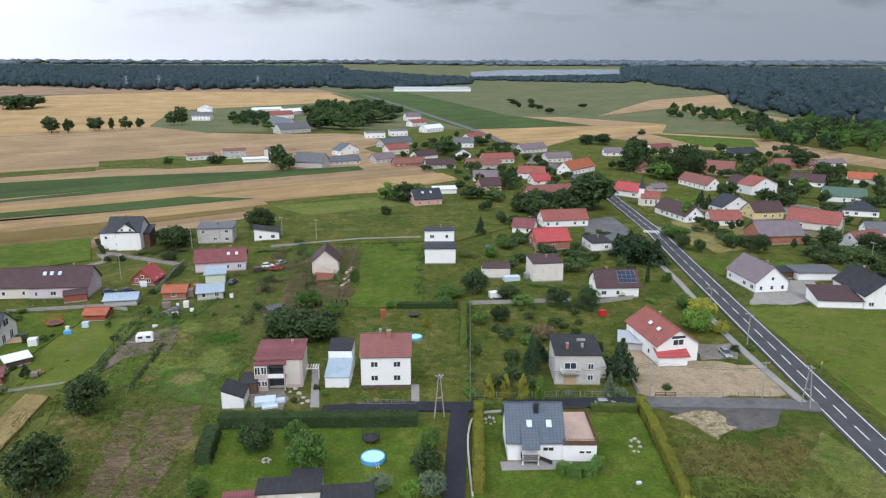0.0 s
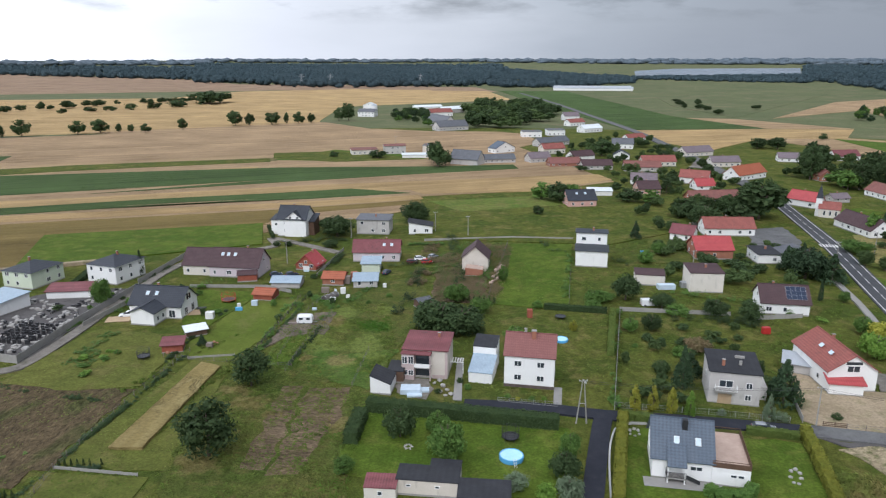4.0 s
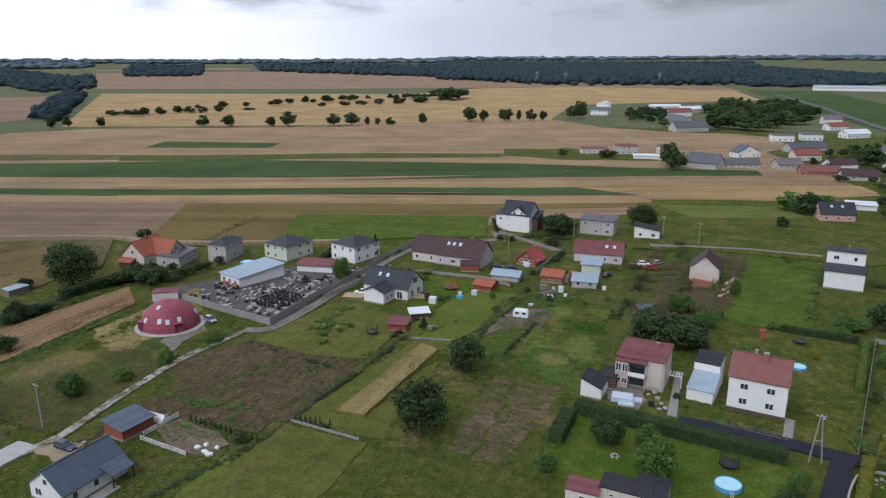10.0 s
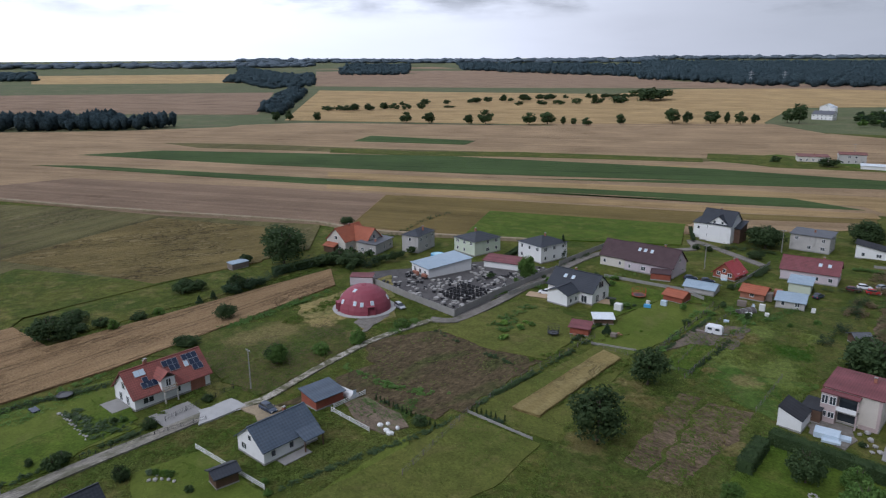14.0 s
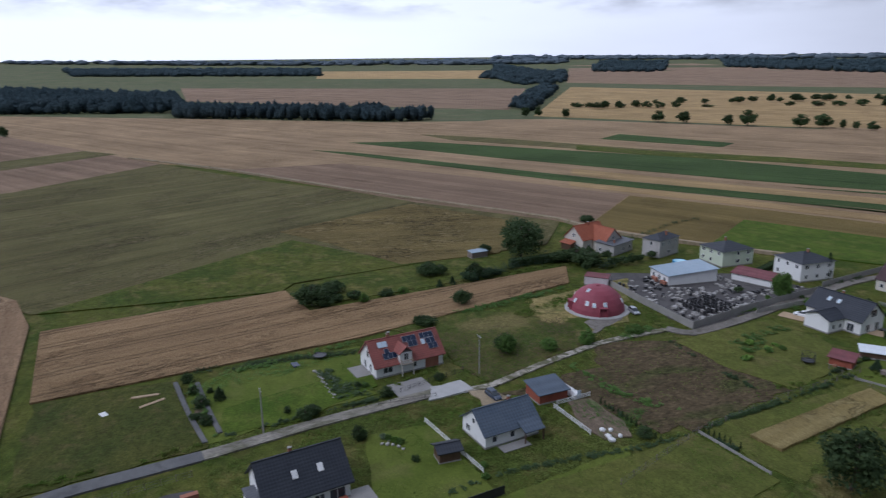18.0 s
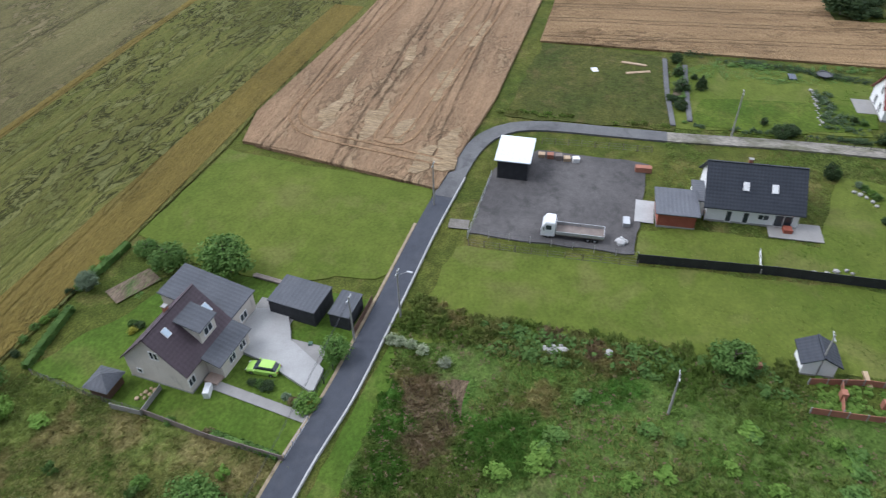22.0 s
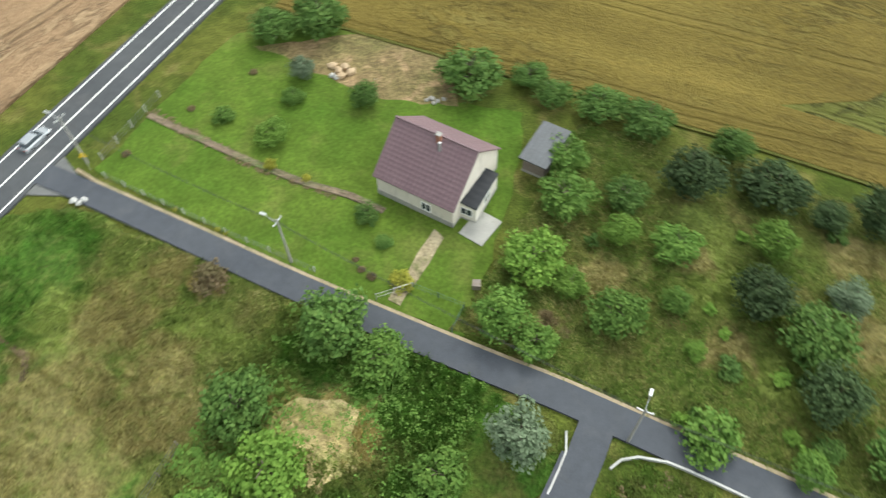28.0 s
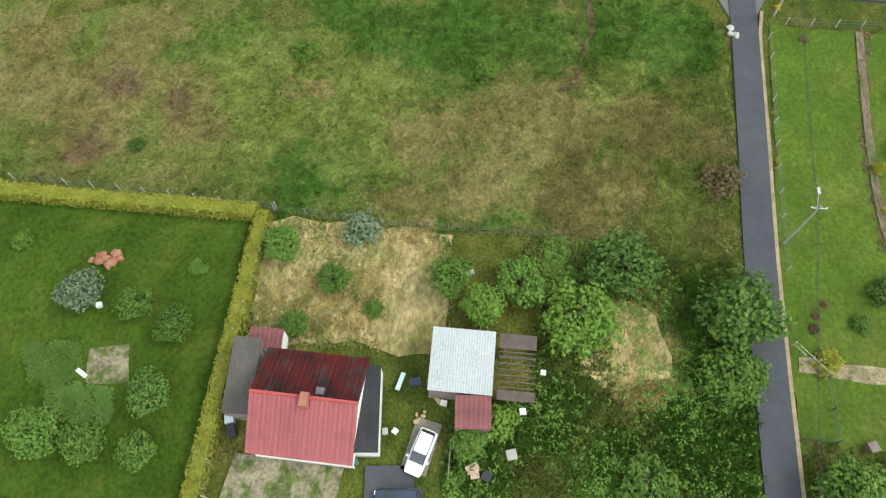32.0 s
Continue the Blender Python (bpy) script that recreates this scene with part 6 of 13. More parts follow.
sheet("lawn", [(-81.7, 90.4), (-80.7, 134.4), (-73.6, 138.2), (-60.6, 92.6), (-65.5, 91.0)], "lawn_olive", 0.137, "green plot with a strip of grain", "lawn", ragged=0.3)
sheet("grain_strip", [(-75.9, 95.8), (-70.1, 96.5), (-72.8, 130.0), (-77.9, 131.3)], crop("oat", -95), 0.7, "narrow strip of ripe grain between lawns", "field", ragged=0.12)
sheet("meadow", [(-69.0, 126.1), (-53.0, 126.9), (-34.6, 123.8), (-33.9, 101.4), (-31.2, 88.3), (-56.4, 77.0), (-64.5, 96.0)], "rough", 0.139, "rough grass with brown patches", "meadow", ragged=0.6)
sheet("meadow", [(-55.9, 124.1), (-51.8, 124.7), (-48.1, 106.2), (-46.6, 94.7), (-51.1, 93.9), (-52.8, 106.0)], "brownweed", 0.141, "strip of brown dead weeds", "meadow", ragged=0.5)
sheet("meadow", [(-50.3, 124.3), (-42.1, 126.0), (-40.1, 114.1), (-41.3, 101.2), (-41.4, 94.1), (-45.6, 93.6), (-47.4, 106.2)], "brownweed", 0.142, "strip of brown dead weeds", "meadow", ragged=0.5)
sheet("meadow", [(-55.1, 128.1), (-51.1, 166.6), (-45.1, 169.0), (-43.2, 148.6), (-47.6, 126.6)], "rough", 0.144, "pale mown strip between plots", "meadow", ragged=0.6)
sheet("lawn", [(-79.6, 137.0), (-75.0, 173.6), (-68.9, 171.1), (-72.0, 137.0)], "lawn_village", 0.145, "mown grass strip between fences", "lawn", ragged=0.3)
sheet("garden_soil", [(-60.7, 163.6), (-59.4, 169.8), (-51.8, 169.0), (-52.6, 159.5)], "soil", 0.148, "dug vegetable plot", "garden", ragged=0.6)
sheet("meadow", [(-64.2, 133.9), (-72.0, 177.0), (-65.3, 178.8), (-46.8, 176.0), (-37.3, 146.8), (-38.0, 125.6)], "weeds", 0.149, "weedy green plot", "meadow", ragged=0.6)
sheet("meadow", [(-39.3, 205.0), (-32.3, 223.1), (-24.8, 222.8), (-20.7, 181.6), (-36.1, 182.2)], "brownweed", 0.152, "overgrown brown plot", "meadow", ragged=0.6)
sheet("lawn", [(-19.1, 181.5), (-20.2, 248.3), (2.5, 251.6), (1.7, 180.7)], "lawn_village", 0.153, "mown green lawn", "lawn", ragged=0.3)
sheet("lawn", [(-18.9, 179.3), (14.7, 180.2), (10.4, 124.8), (-0.1, 125.2), (-0.1, 131.4), (-12.2, 131.8)], "grass", 0.155, "mown grass garden", "lawn", ragged=0.3)
sheet("lawn", [(16.3, 180.2), (47.1, 179.0), (43.3, 129.7), (11.7, 127.2)], "grass", 0.156, "orchard grass", "lawn", ragged=0.3)
sheet("lawn", [(-37.3, 118.9), (2.5, 117.3), (2.8, 94.6), (2.0, 94.3), (-35.4, 95.8)], "lawn_village", 0.158, "mown garden lawn with a round pool", "lawn", ragged=0.3)
sheet("lawn", [(-84.6, 134.2), (-72.6, 133.7), (-70.6, 148.1), (-71.1, 159.2), (-71.1, 176.9), (-85.7, 172.9), (-86.8, 160.2), (-85.3, 148.7), (-87.9, 140.1)], "lawn_pale", 0.159, "long mown strip of yellowish grass", "lawn", ragged=0.3)
sheet("dirt_yard", [(-68.0, 141.5), (-70.4, 164.3), (-59.0, 168.1), (-56.8, 152.4), (-61.6, 151.4), (-65.3, 149.3)], "bare_soil", 0.27, "bare brown soil round a caravan", "yard", ragged=0.35)
sheet("lawn", [(-65.3, 149.3), (-59.9, 151.1), (-57.3, 135.5), (-64.2, 134.9)], "lawn_village", 0.265, "small square of green lawn", "lawn", ragged=0.2)
sheet("yard", [(-32.4, 124.9), (-32.8, 132.6), (-26.4, 132.9), (-25.1, 124.1)], "gravel", 0.163, "grey paved yard between house and garage", "yard", ragged=0.6)
sheet("path", [(-20.5, 124.4), (-22.8, 144.4), (-21.5, 144.4), (-18.7, 124.3)], "paving", 0.165, "pale path beside a house", "path")
sheet("meadow", [(107.5, 283.8), (122.3, 287.7), (136.7, 269.4), (121.3, 239.0), (106.2, 232.7), (101.0, 247.9)], "hay", 0.166, "patch of dry straw-coloured grass by the road", "meadow", ragged=0.6)
sheet("yard", [(92.2, 179.5), (101.2, 193.1), (120.0, 196.2), (116.0, 183.4), (103.9, 179.1)], "paving", 0.167, "pale paved farmyard", "yard", ragged=0.6)
sheet("lawn", [(8.5, 93.8), (11.9, 119.5), (42.4, 119.2), (40.6, 92.5)], "lawn_village", 0.169, "mown garden lawn round a white house", "lawn", ragged=0.3)
sheet("lawn", [(-72.0, 177.0), (-43.6, 205.2), (-34.9, 175.5), (-37.3, 146.8), (-49.4, 141.4), (-58.8, 147.6)], "rough", 0.170, "rough green grass behind sheds", "lawn", ragged=0.3)
sheet("lawn", [(-109.1, 178.4), (-82.4, 180.8), (-74.2, 178.8), (-86.1, 172.6), (-87.7, 153.5), (-90.3, 144.4)], "lawn_village", 0.172, "mown garden lawn with a trampoline", "lawn", ragged=0.3)
sheet("dirt_yard", [(49.3, 149.8), (62.7, 142.9), (76.4, 139.4), (74.5, 125.9), (50.1, 125.6), (45.2, 128.3)], "dirt", 0.173, "bare sandy yard before a white house", "yard", ragged=0.6)
sheet("gravel_yard", [(46.0, 121.0), (56.6, 120.9), (64.6, 120.9), (70.6, 119.4), (66.4, 113.8), (60.2, 111.4), (56.2, 112.6), (53.6, 117.6)], "slag", 0.174, "patch of grey slag beside the lane", "yard", ragged=0.45)
sheet("dirt_patch", [(48.8, 118.6), (54.6, 119.3), (57.6, 116.4), (57.6, 112.4), (54.3, 110.6), (51.2, 114.2)], "yardsand", 0.176, "pale sand spread beside the lane", "yard", ragged=0.9)
sheet("paving_yard", [(66.5, 152.5), (75.9, 152.1), (73.5, 144.0), (63.9, 142.9)], "gravel", 0.177, "grey gravel drive", "yard", ragged=0.6)
sheet("yard", [(110.3, 199.4), (123.1, 201.8), (116.6, 185.8), (104.0, 183.9)], "paving", 0.179, "pale paved yard", "yard", ragged=0.6)
sheet("yard", [(-164.9, 134.2), (-142.8, 174.9), (-124.1, 176.3), (-117.3, 124.7), (-126.5, 124.8), (-149.6, 128.2)], "slag", 0.180, "stonemason yard strewn with stone blocks", "yard", ragged=0.6)
sheet("yard", [(-154.6, 102.2), (-157.5, 137.5), (-129.7, 113.3), (-128.5, 96.4), (-142.6, 93.4)], "hay", 0.181, "dry grass round a dome", "meadow", ragged=0.6)
sheet("yard", [(-145.9, 106.1), (-150.1, 114.3), (-139.6, 119.0), (-131.0, 112.7), (-126.4, 100.6)], "gravel", 0.183, "gravel apron", "yard", ragged=0.6)
sheet("yard", [(-96.2, -18.6), (-103.6, -12.7), (-103.6, 5.7), (-79.4, 5.2), (-78.5, -18.8)], "slag", 0.184, "dark gravel parking yard", "yard", ragged=0.2)
sheet("meadow", [(-147.6, -18.8), (-145.9, 7.5), (-115.2, 9.8), (-113.5, -20.6)], "dark_grass", 0.186, "grass plot with building timber", "meadow", ragged=0.6)
sheet("lawn", [(-128.9, 14.3), (-132.9, 45.3), (-124.2, 44.4), (-117.7, 26.9), (-118.5, 13.0)], "lawn_village", 0.187, "mown garden lawn", "lawn", ragged=0.3)
sheet("meadow", [(-144.3, 66.6), (-139.4, 99.9), (-122.4, 97.7), (-115.5, 65.5), (-126.9, 63.6)], "rough", 0.188, "rough grass with bushes", "meadow", ragged=0.6)
sheet("meadow", [(-170.0, 45.1), (-156.5, 78.2), (-137.8, 109.1), (-122.5, 93.1), (-124.2, 65.5), (-139.9, 66.5)], "rough", 0.190, "rough grass", "meadow", ragged=0.6)
sheet("lawn", [(-201.6, 108.7), (-179.6, 123.1), (-179.1, 108.7), (-177.1, 47.4), (-202.1, 55.5)], "grass", 0.191, "green garden strip with young conifers", "lawn", ragged=0.3)
sheet("yard", [(70.6, 286.3), (85.4, 292.9), (85.3, 267.8), (78.4, 252.3), (66.8, 260.7)], "greyasphalt", 0.261, "dark asphalt yard before a workshop", "yard", ragged=0.4)
for label, key, k, spots in (("dry olive grass behind village houses", "rough", 0.262, (((104, 300), (128, 322), (122, 345), (104, 330)), ((186, 262), (210, 300), (196, 318), (172, 290)), ((30, 262), (46, 258), (40, 230), (28, 232)), ((140, 205), (160, 226), (146, 236), (128, 214)))), ("pale gravel yard between village houses", "gravel", 0.264, (((118, 312), (138, 296), (146, 300), (126, 322)), ((160, 300), (172, 285), (190, 305), (178, 318)), ((40, 300), (54, 296), (52, 284), (38, 288)), ((84, 452), (92, 480), (82, 486), (74, 456)))), ("dug garden plot between village houses", "soil", 0.266, (((142, 262), (154, 252), (160, 260), (148, 270)), ((20, 286), (32, 284), (33, 272), (21, 273)), ((182, 330), (194, 340), (188, 350), (176, 340)))), ("mown lawn between village houses", "lawn_village", 0.268, (((92, 226), (108, 222), (112, 206), (96, 206)), ((118, 222), (134, 216), (128, 204), (116, 208)), ((116, 330), (130, 340), (138, 330), (124, 318)), ((200, 280), (222, 300), (214, 312), (196, 296))))):
    for outline in spots:
        sheet("plot", list(outline), key, k, label, "garden", ragged=0.5)
sheet("verge", [(-55.8, -23.1), (-51.6, -21.3), (-48.2, -20.8), (-42.3, -21.5), (-37.8, -21.8), (-33.7, -21.4), (-32.9, -24.8), (-41.5, -24.0)], "lawn", 0.14, "mown green verge beside the lane", "lawn", ragged=0.25)
# roads
ribbon("road", [(66.0, -420.0), (70.5, -160.0), (72.0, -56.5), (72.4, -20.0), (72.6, 0.0), (73.0, 21.0), (76.5, 60.0), (80.5, 112.2), (84.3, 155.3), (89.6, 213.3), (94.4, 263.2), (96.5, 316.4), (97.6, 345.0), (96.6, 369.8)], 7.20, "asphalt", 0.296, "grey asphalt main road with white lines", "road")
ribbon("road", [(97.2, 355.0), (90.8, 431.3), (75.9, 558.9), (59.2, 681.3), (20.2, 878.4), (-27.1, 1113.7), (-102.2, 1437.4)], 7.60, "greyasphalt", 0.62, "pale far stretch of the main road", "road")
ribbon("lane", [(69.6, -31.6), (62.1, -31.4), (46.0, -30.6), (30.8, -29.8), (9.0, -29.3), (1.6, -29.3), (-18.0, -28.3), (-35.7, -27.3), (-46.0, -26.2), (-60.5, -25.6), (-78.8, -25.2), (-92.3, -24.4)], 3.20, "newasphalt", 0.322, "narrow dark asphalt lane", "road")
ribbon("lane", [(-86.3, -24.8), (-92.3, -24.4), (-100.0, -23.7), (-106.0, -21.8), (-110.0, -18.0), (-111.7, -12.0), (-112.4, 0.0), (-112.9, 8.6)], 3.20, "greyasphalt", 0.348, "worn grey asphalt lane with a bend", "road")
ribbon("lane", [(-112.7, 5.0), (-113.0, 10.6), (-115.0, 30.3), (-116.4, 61.0)], 3.0, "chalkgravel", 0.342, "pale worn gravel lane with wheel ruts", "road")
sheet("drive", [(-113.6, 50.9), (-117.7, 53.7), (-118.6, 60.7), (-114.0, 61.0), (-113.4, 54.1)], "kerb", 0.366, "white concrete apron before a drive", "drive", ragged=0.15)
sheet("drive", [(-113.6, 59.8), (-112.2, 64.6), (-107.4, 66.0), (-106.8, 59.5)], "dirt", 0.27, "sandy gravel forecourt with a parked car", "drive", ragged=0.4)
sheet("garden_soil", [(-101.5, 74.8), (-100.2, 79.6), (-90.2, 79.6), (-85.1, 77.5), (-86.5, 72.4), (-92.0, 71.8)], "soil", 0.25, "dark vegetable garden behind a rail fence", "garden", ragged=0.3)
ribbon("lane", [(-115.1, 57.4), (-113.8, 64.5), (-118.0, 81.5), (-121.4, 100.3), (-120.7, 118.1)], 1.90, "track", 0.334, "chalky white farm track", "road")
ribbon("lane", [(-121.3, 118.6), (-116.2, 122.5), (-117.5, 141.9), (-121.5, 168.9), (-123.0, 205.6), (-103.2, 229.6), (-108.2, 240.4), (-77.8, 225.4)], 3.00, "gravel", 0.330, "worn lane along a concrete wall", "road")
ribbon("lane", [(-2.1, -19.2), (-2.5, -24.7), (-2.6, -28.0)], 3.40, "newasphalt", 0.356, "narrow dark asphalt lane", "road")
ribbon("lane", [(-2.0, -24.0), (0.0, 0.0), (2.0, 45.0), (4.0, 80.0)], 3.40, "newasphalt", 0.362, "narrow dark asphalt lane", "road")
ribbon("lane", [(4.0, 80.0), (5.7, 94.5), (6.9, 107.4), (8.1, 119.3), (8.6, 122.6)], 3.40, "freshasphalt", 0.362, "narrow dark asphalt lane", "road")
ribbon("lane", [(-18.0, 122.9), (-3.9, 123.8), (10.3, 123.2), (23.7, 123.8), (44.9, 123.7)], 3.60, "freshasphalt", 0.378, "narrow dark asphalt lane", "road")
ribbon("lane", [(44.9, 123.7), (62.5, 122.5), (73.4, 121.6), (78.4, 120.5)], 4.20, "greyasphalt", 0.374, "worn grey lane to the main road", "road")
ribbon("track", [(-523.7, 14.3), (-434.5, 65.4), (-332.8, 112.3), (-234.7, 162.4), (-205.9, 168.2), (-152.6, 198.9)], 1.9, "dirt", 1.160, "pale farm track between fields", "road")
ribbon("garden_strip", [(-144.5, 7.2), (-130.1, 8.1), (-117.0, 9.5)], 0.90, "greyasphalt", 0.416, "dark grey edging strip in a garden", "path")
ribbon("garden_strip", [(-142.4, 11.3), (-130.3, 11.7), (-119.3, 12.4)], 0.90, "greyasphalt", 0.422, "dark grey edging strip in a garden", "path")
ribbon("pavement", [(75.9, 122.2), (76.1, 155.6), (80.2, 200.5), (81.0, 229.2)], 1.80, "paving", 0.428, "pale paved footway beside the road", "pavement")
sheet("junction_apron", [(69.4, -27.9), (69.3, -35.2), (64.2, -32.8), (63.8, -30.1)], "greyasphalt", 0.193, "worn asphalt mouth of the lane", "road")
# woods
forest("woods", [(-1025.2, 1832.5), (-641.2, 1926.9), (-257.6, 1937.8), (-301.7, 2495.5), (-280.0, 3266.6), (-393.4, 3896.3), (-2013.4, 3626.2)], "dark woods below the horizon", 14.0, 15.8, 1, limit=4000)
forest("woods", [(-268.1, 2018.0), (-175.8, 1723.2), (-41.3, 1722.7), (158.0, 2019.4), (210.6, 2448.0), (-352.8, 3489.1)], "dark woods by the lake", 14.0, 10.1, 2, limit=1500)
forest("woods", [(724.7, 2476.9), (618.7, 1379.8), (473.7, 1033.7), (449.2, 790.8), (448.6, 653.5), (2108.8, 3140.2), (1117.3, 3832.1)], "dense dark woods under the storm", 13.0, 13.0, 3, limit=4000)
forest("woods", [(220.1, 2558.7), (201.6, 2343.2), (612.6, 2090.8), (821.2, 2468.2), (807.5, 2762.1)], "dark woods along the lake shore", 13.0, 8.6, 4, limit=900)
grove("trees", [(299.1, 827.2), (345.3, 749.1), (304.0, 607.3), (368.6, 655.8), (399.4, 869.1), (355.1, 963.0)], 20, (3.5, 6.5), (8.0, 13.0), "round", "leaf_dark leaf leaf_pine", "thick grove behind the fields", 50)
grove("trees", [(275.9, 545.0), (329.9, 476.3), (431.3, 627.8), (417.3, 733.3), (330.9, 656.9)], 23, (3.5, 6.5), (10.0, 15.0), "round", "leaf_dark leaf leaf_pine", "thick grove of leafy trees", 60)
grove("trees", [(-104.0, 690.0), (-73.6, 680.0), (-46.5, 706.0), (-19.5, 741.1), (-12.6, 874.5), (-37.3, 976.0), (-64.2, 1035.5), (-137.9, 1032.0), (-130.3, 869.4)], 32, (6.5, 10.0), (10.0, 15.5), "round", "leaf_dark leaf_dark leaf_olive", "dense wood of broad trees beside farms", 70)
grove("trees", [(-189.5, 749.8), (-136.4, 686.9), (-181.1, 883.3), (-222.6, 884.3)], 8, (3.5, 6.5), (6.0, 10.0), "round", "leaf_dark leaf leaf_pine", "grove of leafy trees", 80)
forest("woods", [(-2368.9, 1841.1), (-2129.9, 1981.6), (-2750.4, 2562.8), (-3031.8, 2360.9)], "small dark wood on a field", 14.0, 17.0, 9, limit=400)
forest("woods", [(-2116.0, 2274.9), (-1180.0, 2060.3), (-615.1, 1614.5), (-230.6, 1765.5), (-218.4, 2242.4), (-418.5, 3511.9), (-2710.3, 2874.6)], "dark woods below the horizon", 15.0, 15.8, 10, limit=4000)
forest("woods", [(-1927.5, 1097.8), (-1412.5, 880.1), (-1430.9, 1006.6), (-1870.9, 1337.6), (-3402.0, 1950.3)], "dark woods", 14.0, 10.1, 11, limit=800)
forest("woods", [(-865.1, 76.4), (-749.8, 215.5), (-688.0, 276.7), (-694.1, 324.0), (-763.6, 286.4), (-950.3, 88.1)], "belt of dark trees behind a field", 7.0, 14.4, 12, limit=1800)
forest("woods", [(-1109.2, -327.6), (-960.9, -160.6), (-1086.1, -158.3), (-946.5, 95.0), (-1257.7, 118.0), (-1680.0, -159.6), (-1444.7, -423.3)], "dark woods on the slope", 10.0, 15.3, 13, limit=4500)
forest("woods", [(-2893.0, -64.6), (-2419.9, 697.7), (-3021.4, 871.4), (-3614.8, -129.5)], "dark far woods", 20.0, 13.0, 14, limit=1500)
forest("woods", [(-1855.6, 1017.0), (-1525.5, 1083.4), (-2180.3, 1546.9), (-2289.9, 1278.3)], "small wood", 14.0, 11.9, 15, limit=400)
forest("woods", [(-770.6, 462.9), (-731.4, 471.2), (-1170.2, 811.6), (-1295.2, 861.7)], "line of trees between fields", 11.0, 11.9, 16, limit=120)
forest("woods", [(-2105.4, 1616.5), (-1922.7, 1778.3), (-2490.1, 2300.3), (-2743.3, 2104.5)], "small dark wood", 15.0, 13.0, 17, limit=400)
forest("woods", [(-2204.5, 3974.5), (-593.1, 4507.2), (1165.3, 3998.4), (2401.1, 3580.3), (2672.9, 3990.2), (1355.3, 4656.8), (-480.7, 4775.9), (-2350.6, 4242.3)], "far wooded hills on the horizon", 45.0, 17.3, 18, "hills_hazed", limit=3000)
forest("woods", [(-3940.4, 2262.9), (-1939.4, 3646.8), (-2158.0, 4058.0), (-4204.6, 2417.3)], "far wooded hills on the horizon", 45.0, 17.3, 19, "hills_hazed", limit=3000)
forest("woods", [(-4617.8, -456.3), (-2974.7, 2108.8), (-3461.9, 2453.3), (-4777.1, -468.7)], "far wooded hills on the horizon", 45.0, 17.3, 20, "hills_hazed", limit=3000)

# gardens along the first lane
white_house = \
house("house", "two-storey white rendered house with a red-brown tiled roof", -6.05, 136.9, -0.4, 10.1, 9.5, 7.1, 3.1, "gx", "white", "r_redbrown", wins=[(k, u, z, 1.5, 1.25) for z in (4.75, 1.75) for k, u in (("f", -2.3), ("f", 2.3), ("r", 0), ("l", 0))], over=0.3, chim=0)
balcony_house = \
house("house", "beige two-storey house with a maroon roof and balconies", -28.05, 137.9, 2.0, 9.4, 9.0, 6.3, 0.5, "mf", "beige", "r_maroon", wins=[("r", 0.5, 1.4, 0.8, 1.0)], chim=1, over=0.3)
house("garage", "white garage with a black roof beside a house", -35.3, 127.0, 2.0, 4.1, 5.6, 2.3, 1.6, "mr", "white", "r_black", chim=0, wins="none", category="garage", over=0.12)
house("shed", "black felt-roofed lean-to behind a garage", -33.6, 132.2, 2.0, 3.4, 4.6, 2.6, 0.3, "mf", "darkwood", "r_black", chim=0, wins="none", category="shed", over=0.1)
house("garage", "white garage with a pale blue sheet roof", -16.0, 136.0, -3.0, 4.9, 6.2, 2.3, 1.5, "mf", "white", "r_blue", chim=0, wins="none", over=0.15, category="garage", plinth=False)
house("annex", "tall white annex with a black flat roof", -15.9, 141.4, -3.0, 5.0, 4.6, 5.5, 0.9, "mf", "white", "r_black", chim=0, wins=[("l", 0, 1.2, 0.9, 1.0)], over=0.08, category="annex")
grey_house = \
house("house", "grey two-storey house with a black flat roof and balcony", 33.8, 136.8, -3.5, 9.4, 9.5, 6.7, 0.6, "mf", "grey", "r_black", wins=[("f", -1.6, 3.6, 2.6, 1.5), ("f", 2.6, 3.6, 1.2, 1.3), ("f", 2.6, 1.2, 1.2, 1.2), ("l", 0, 3.6, 1.2, 1.2), ("r", 0, 3.6, 1.2, 1.2)], over=0.25, floors=2)
slate_house = \
house("house", "white house with a slate blue gabled roof and skylights", 20.0, 108.3, -1.8, 9.1, 9.0, 4.0, 4.5, "gx", "white", "r_navy", wins=[("l", -2, 0.9, 1.1, 1.2), ("l", 2, 0.9, 1.1, 1.2), ("l", 0, 4.6, 1.0, 1.1), ("f", 2.2, 2.0, 1.9, 0.8)], chim=0)
terrace_annex = \
house("garage", "white annex with a roof terrace in terracotta tiles", 27.5, 108.8, -3.0, 5.7, 11.2, 3.2, 0.0, "flat", "white", "terrace", chim=0, wins=[("f", 0.4, 1.7, 1.0, 0.6), ("f", 1.5, 1.7, 1.0, 0.6)], category="annex", over=0.0)
long_house = \
house("house", "large white house with a long red tiled roof", 57.0, 149.8, 8.4, 9.8, 15.5, 4.6, 3.3, "gy", "white", "r_red", wins=[("f", 0, 4.3, 2.6, 1.4), ("l", -4, 1.2, 1.0, 1.2), ("l", 0, 1.2, 1.0, 1.2), ("l", 4, 1.2, 1.0, 1.2)], chim=1)
house("annex", "white porch annex with a red sheet roof", 56.5, 141.3, 0.4, 6.4, 2.6, 2.6, 0.7, "mf", "white", "r_bright", chim=0, wins="none", category="annex")
house("shed", "low grey sheet-roofed shed", 52.0, 151.6, -16.5, 8.0, 6.0, 2.2, 0.3, "mf", "grey", "r_white", chim=0, wins="none", category="shed")
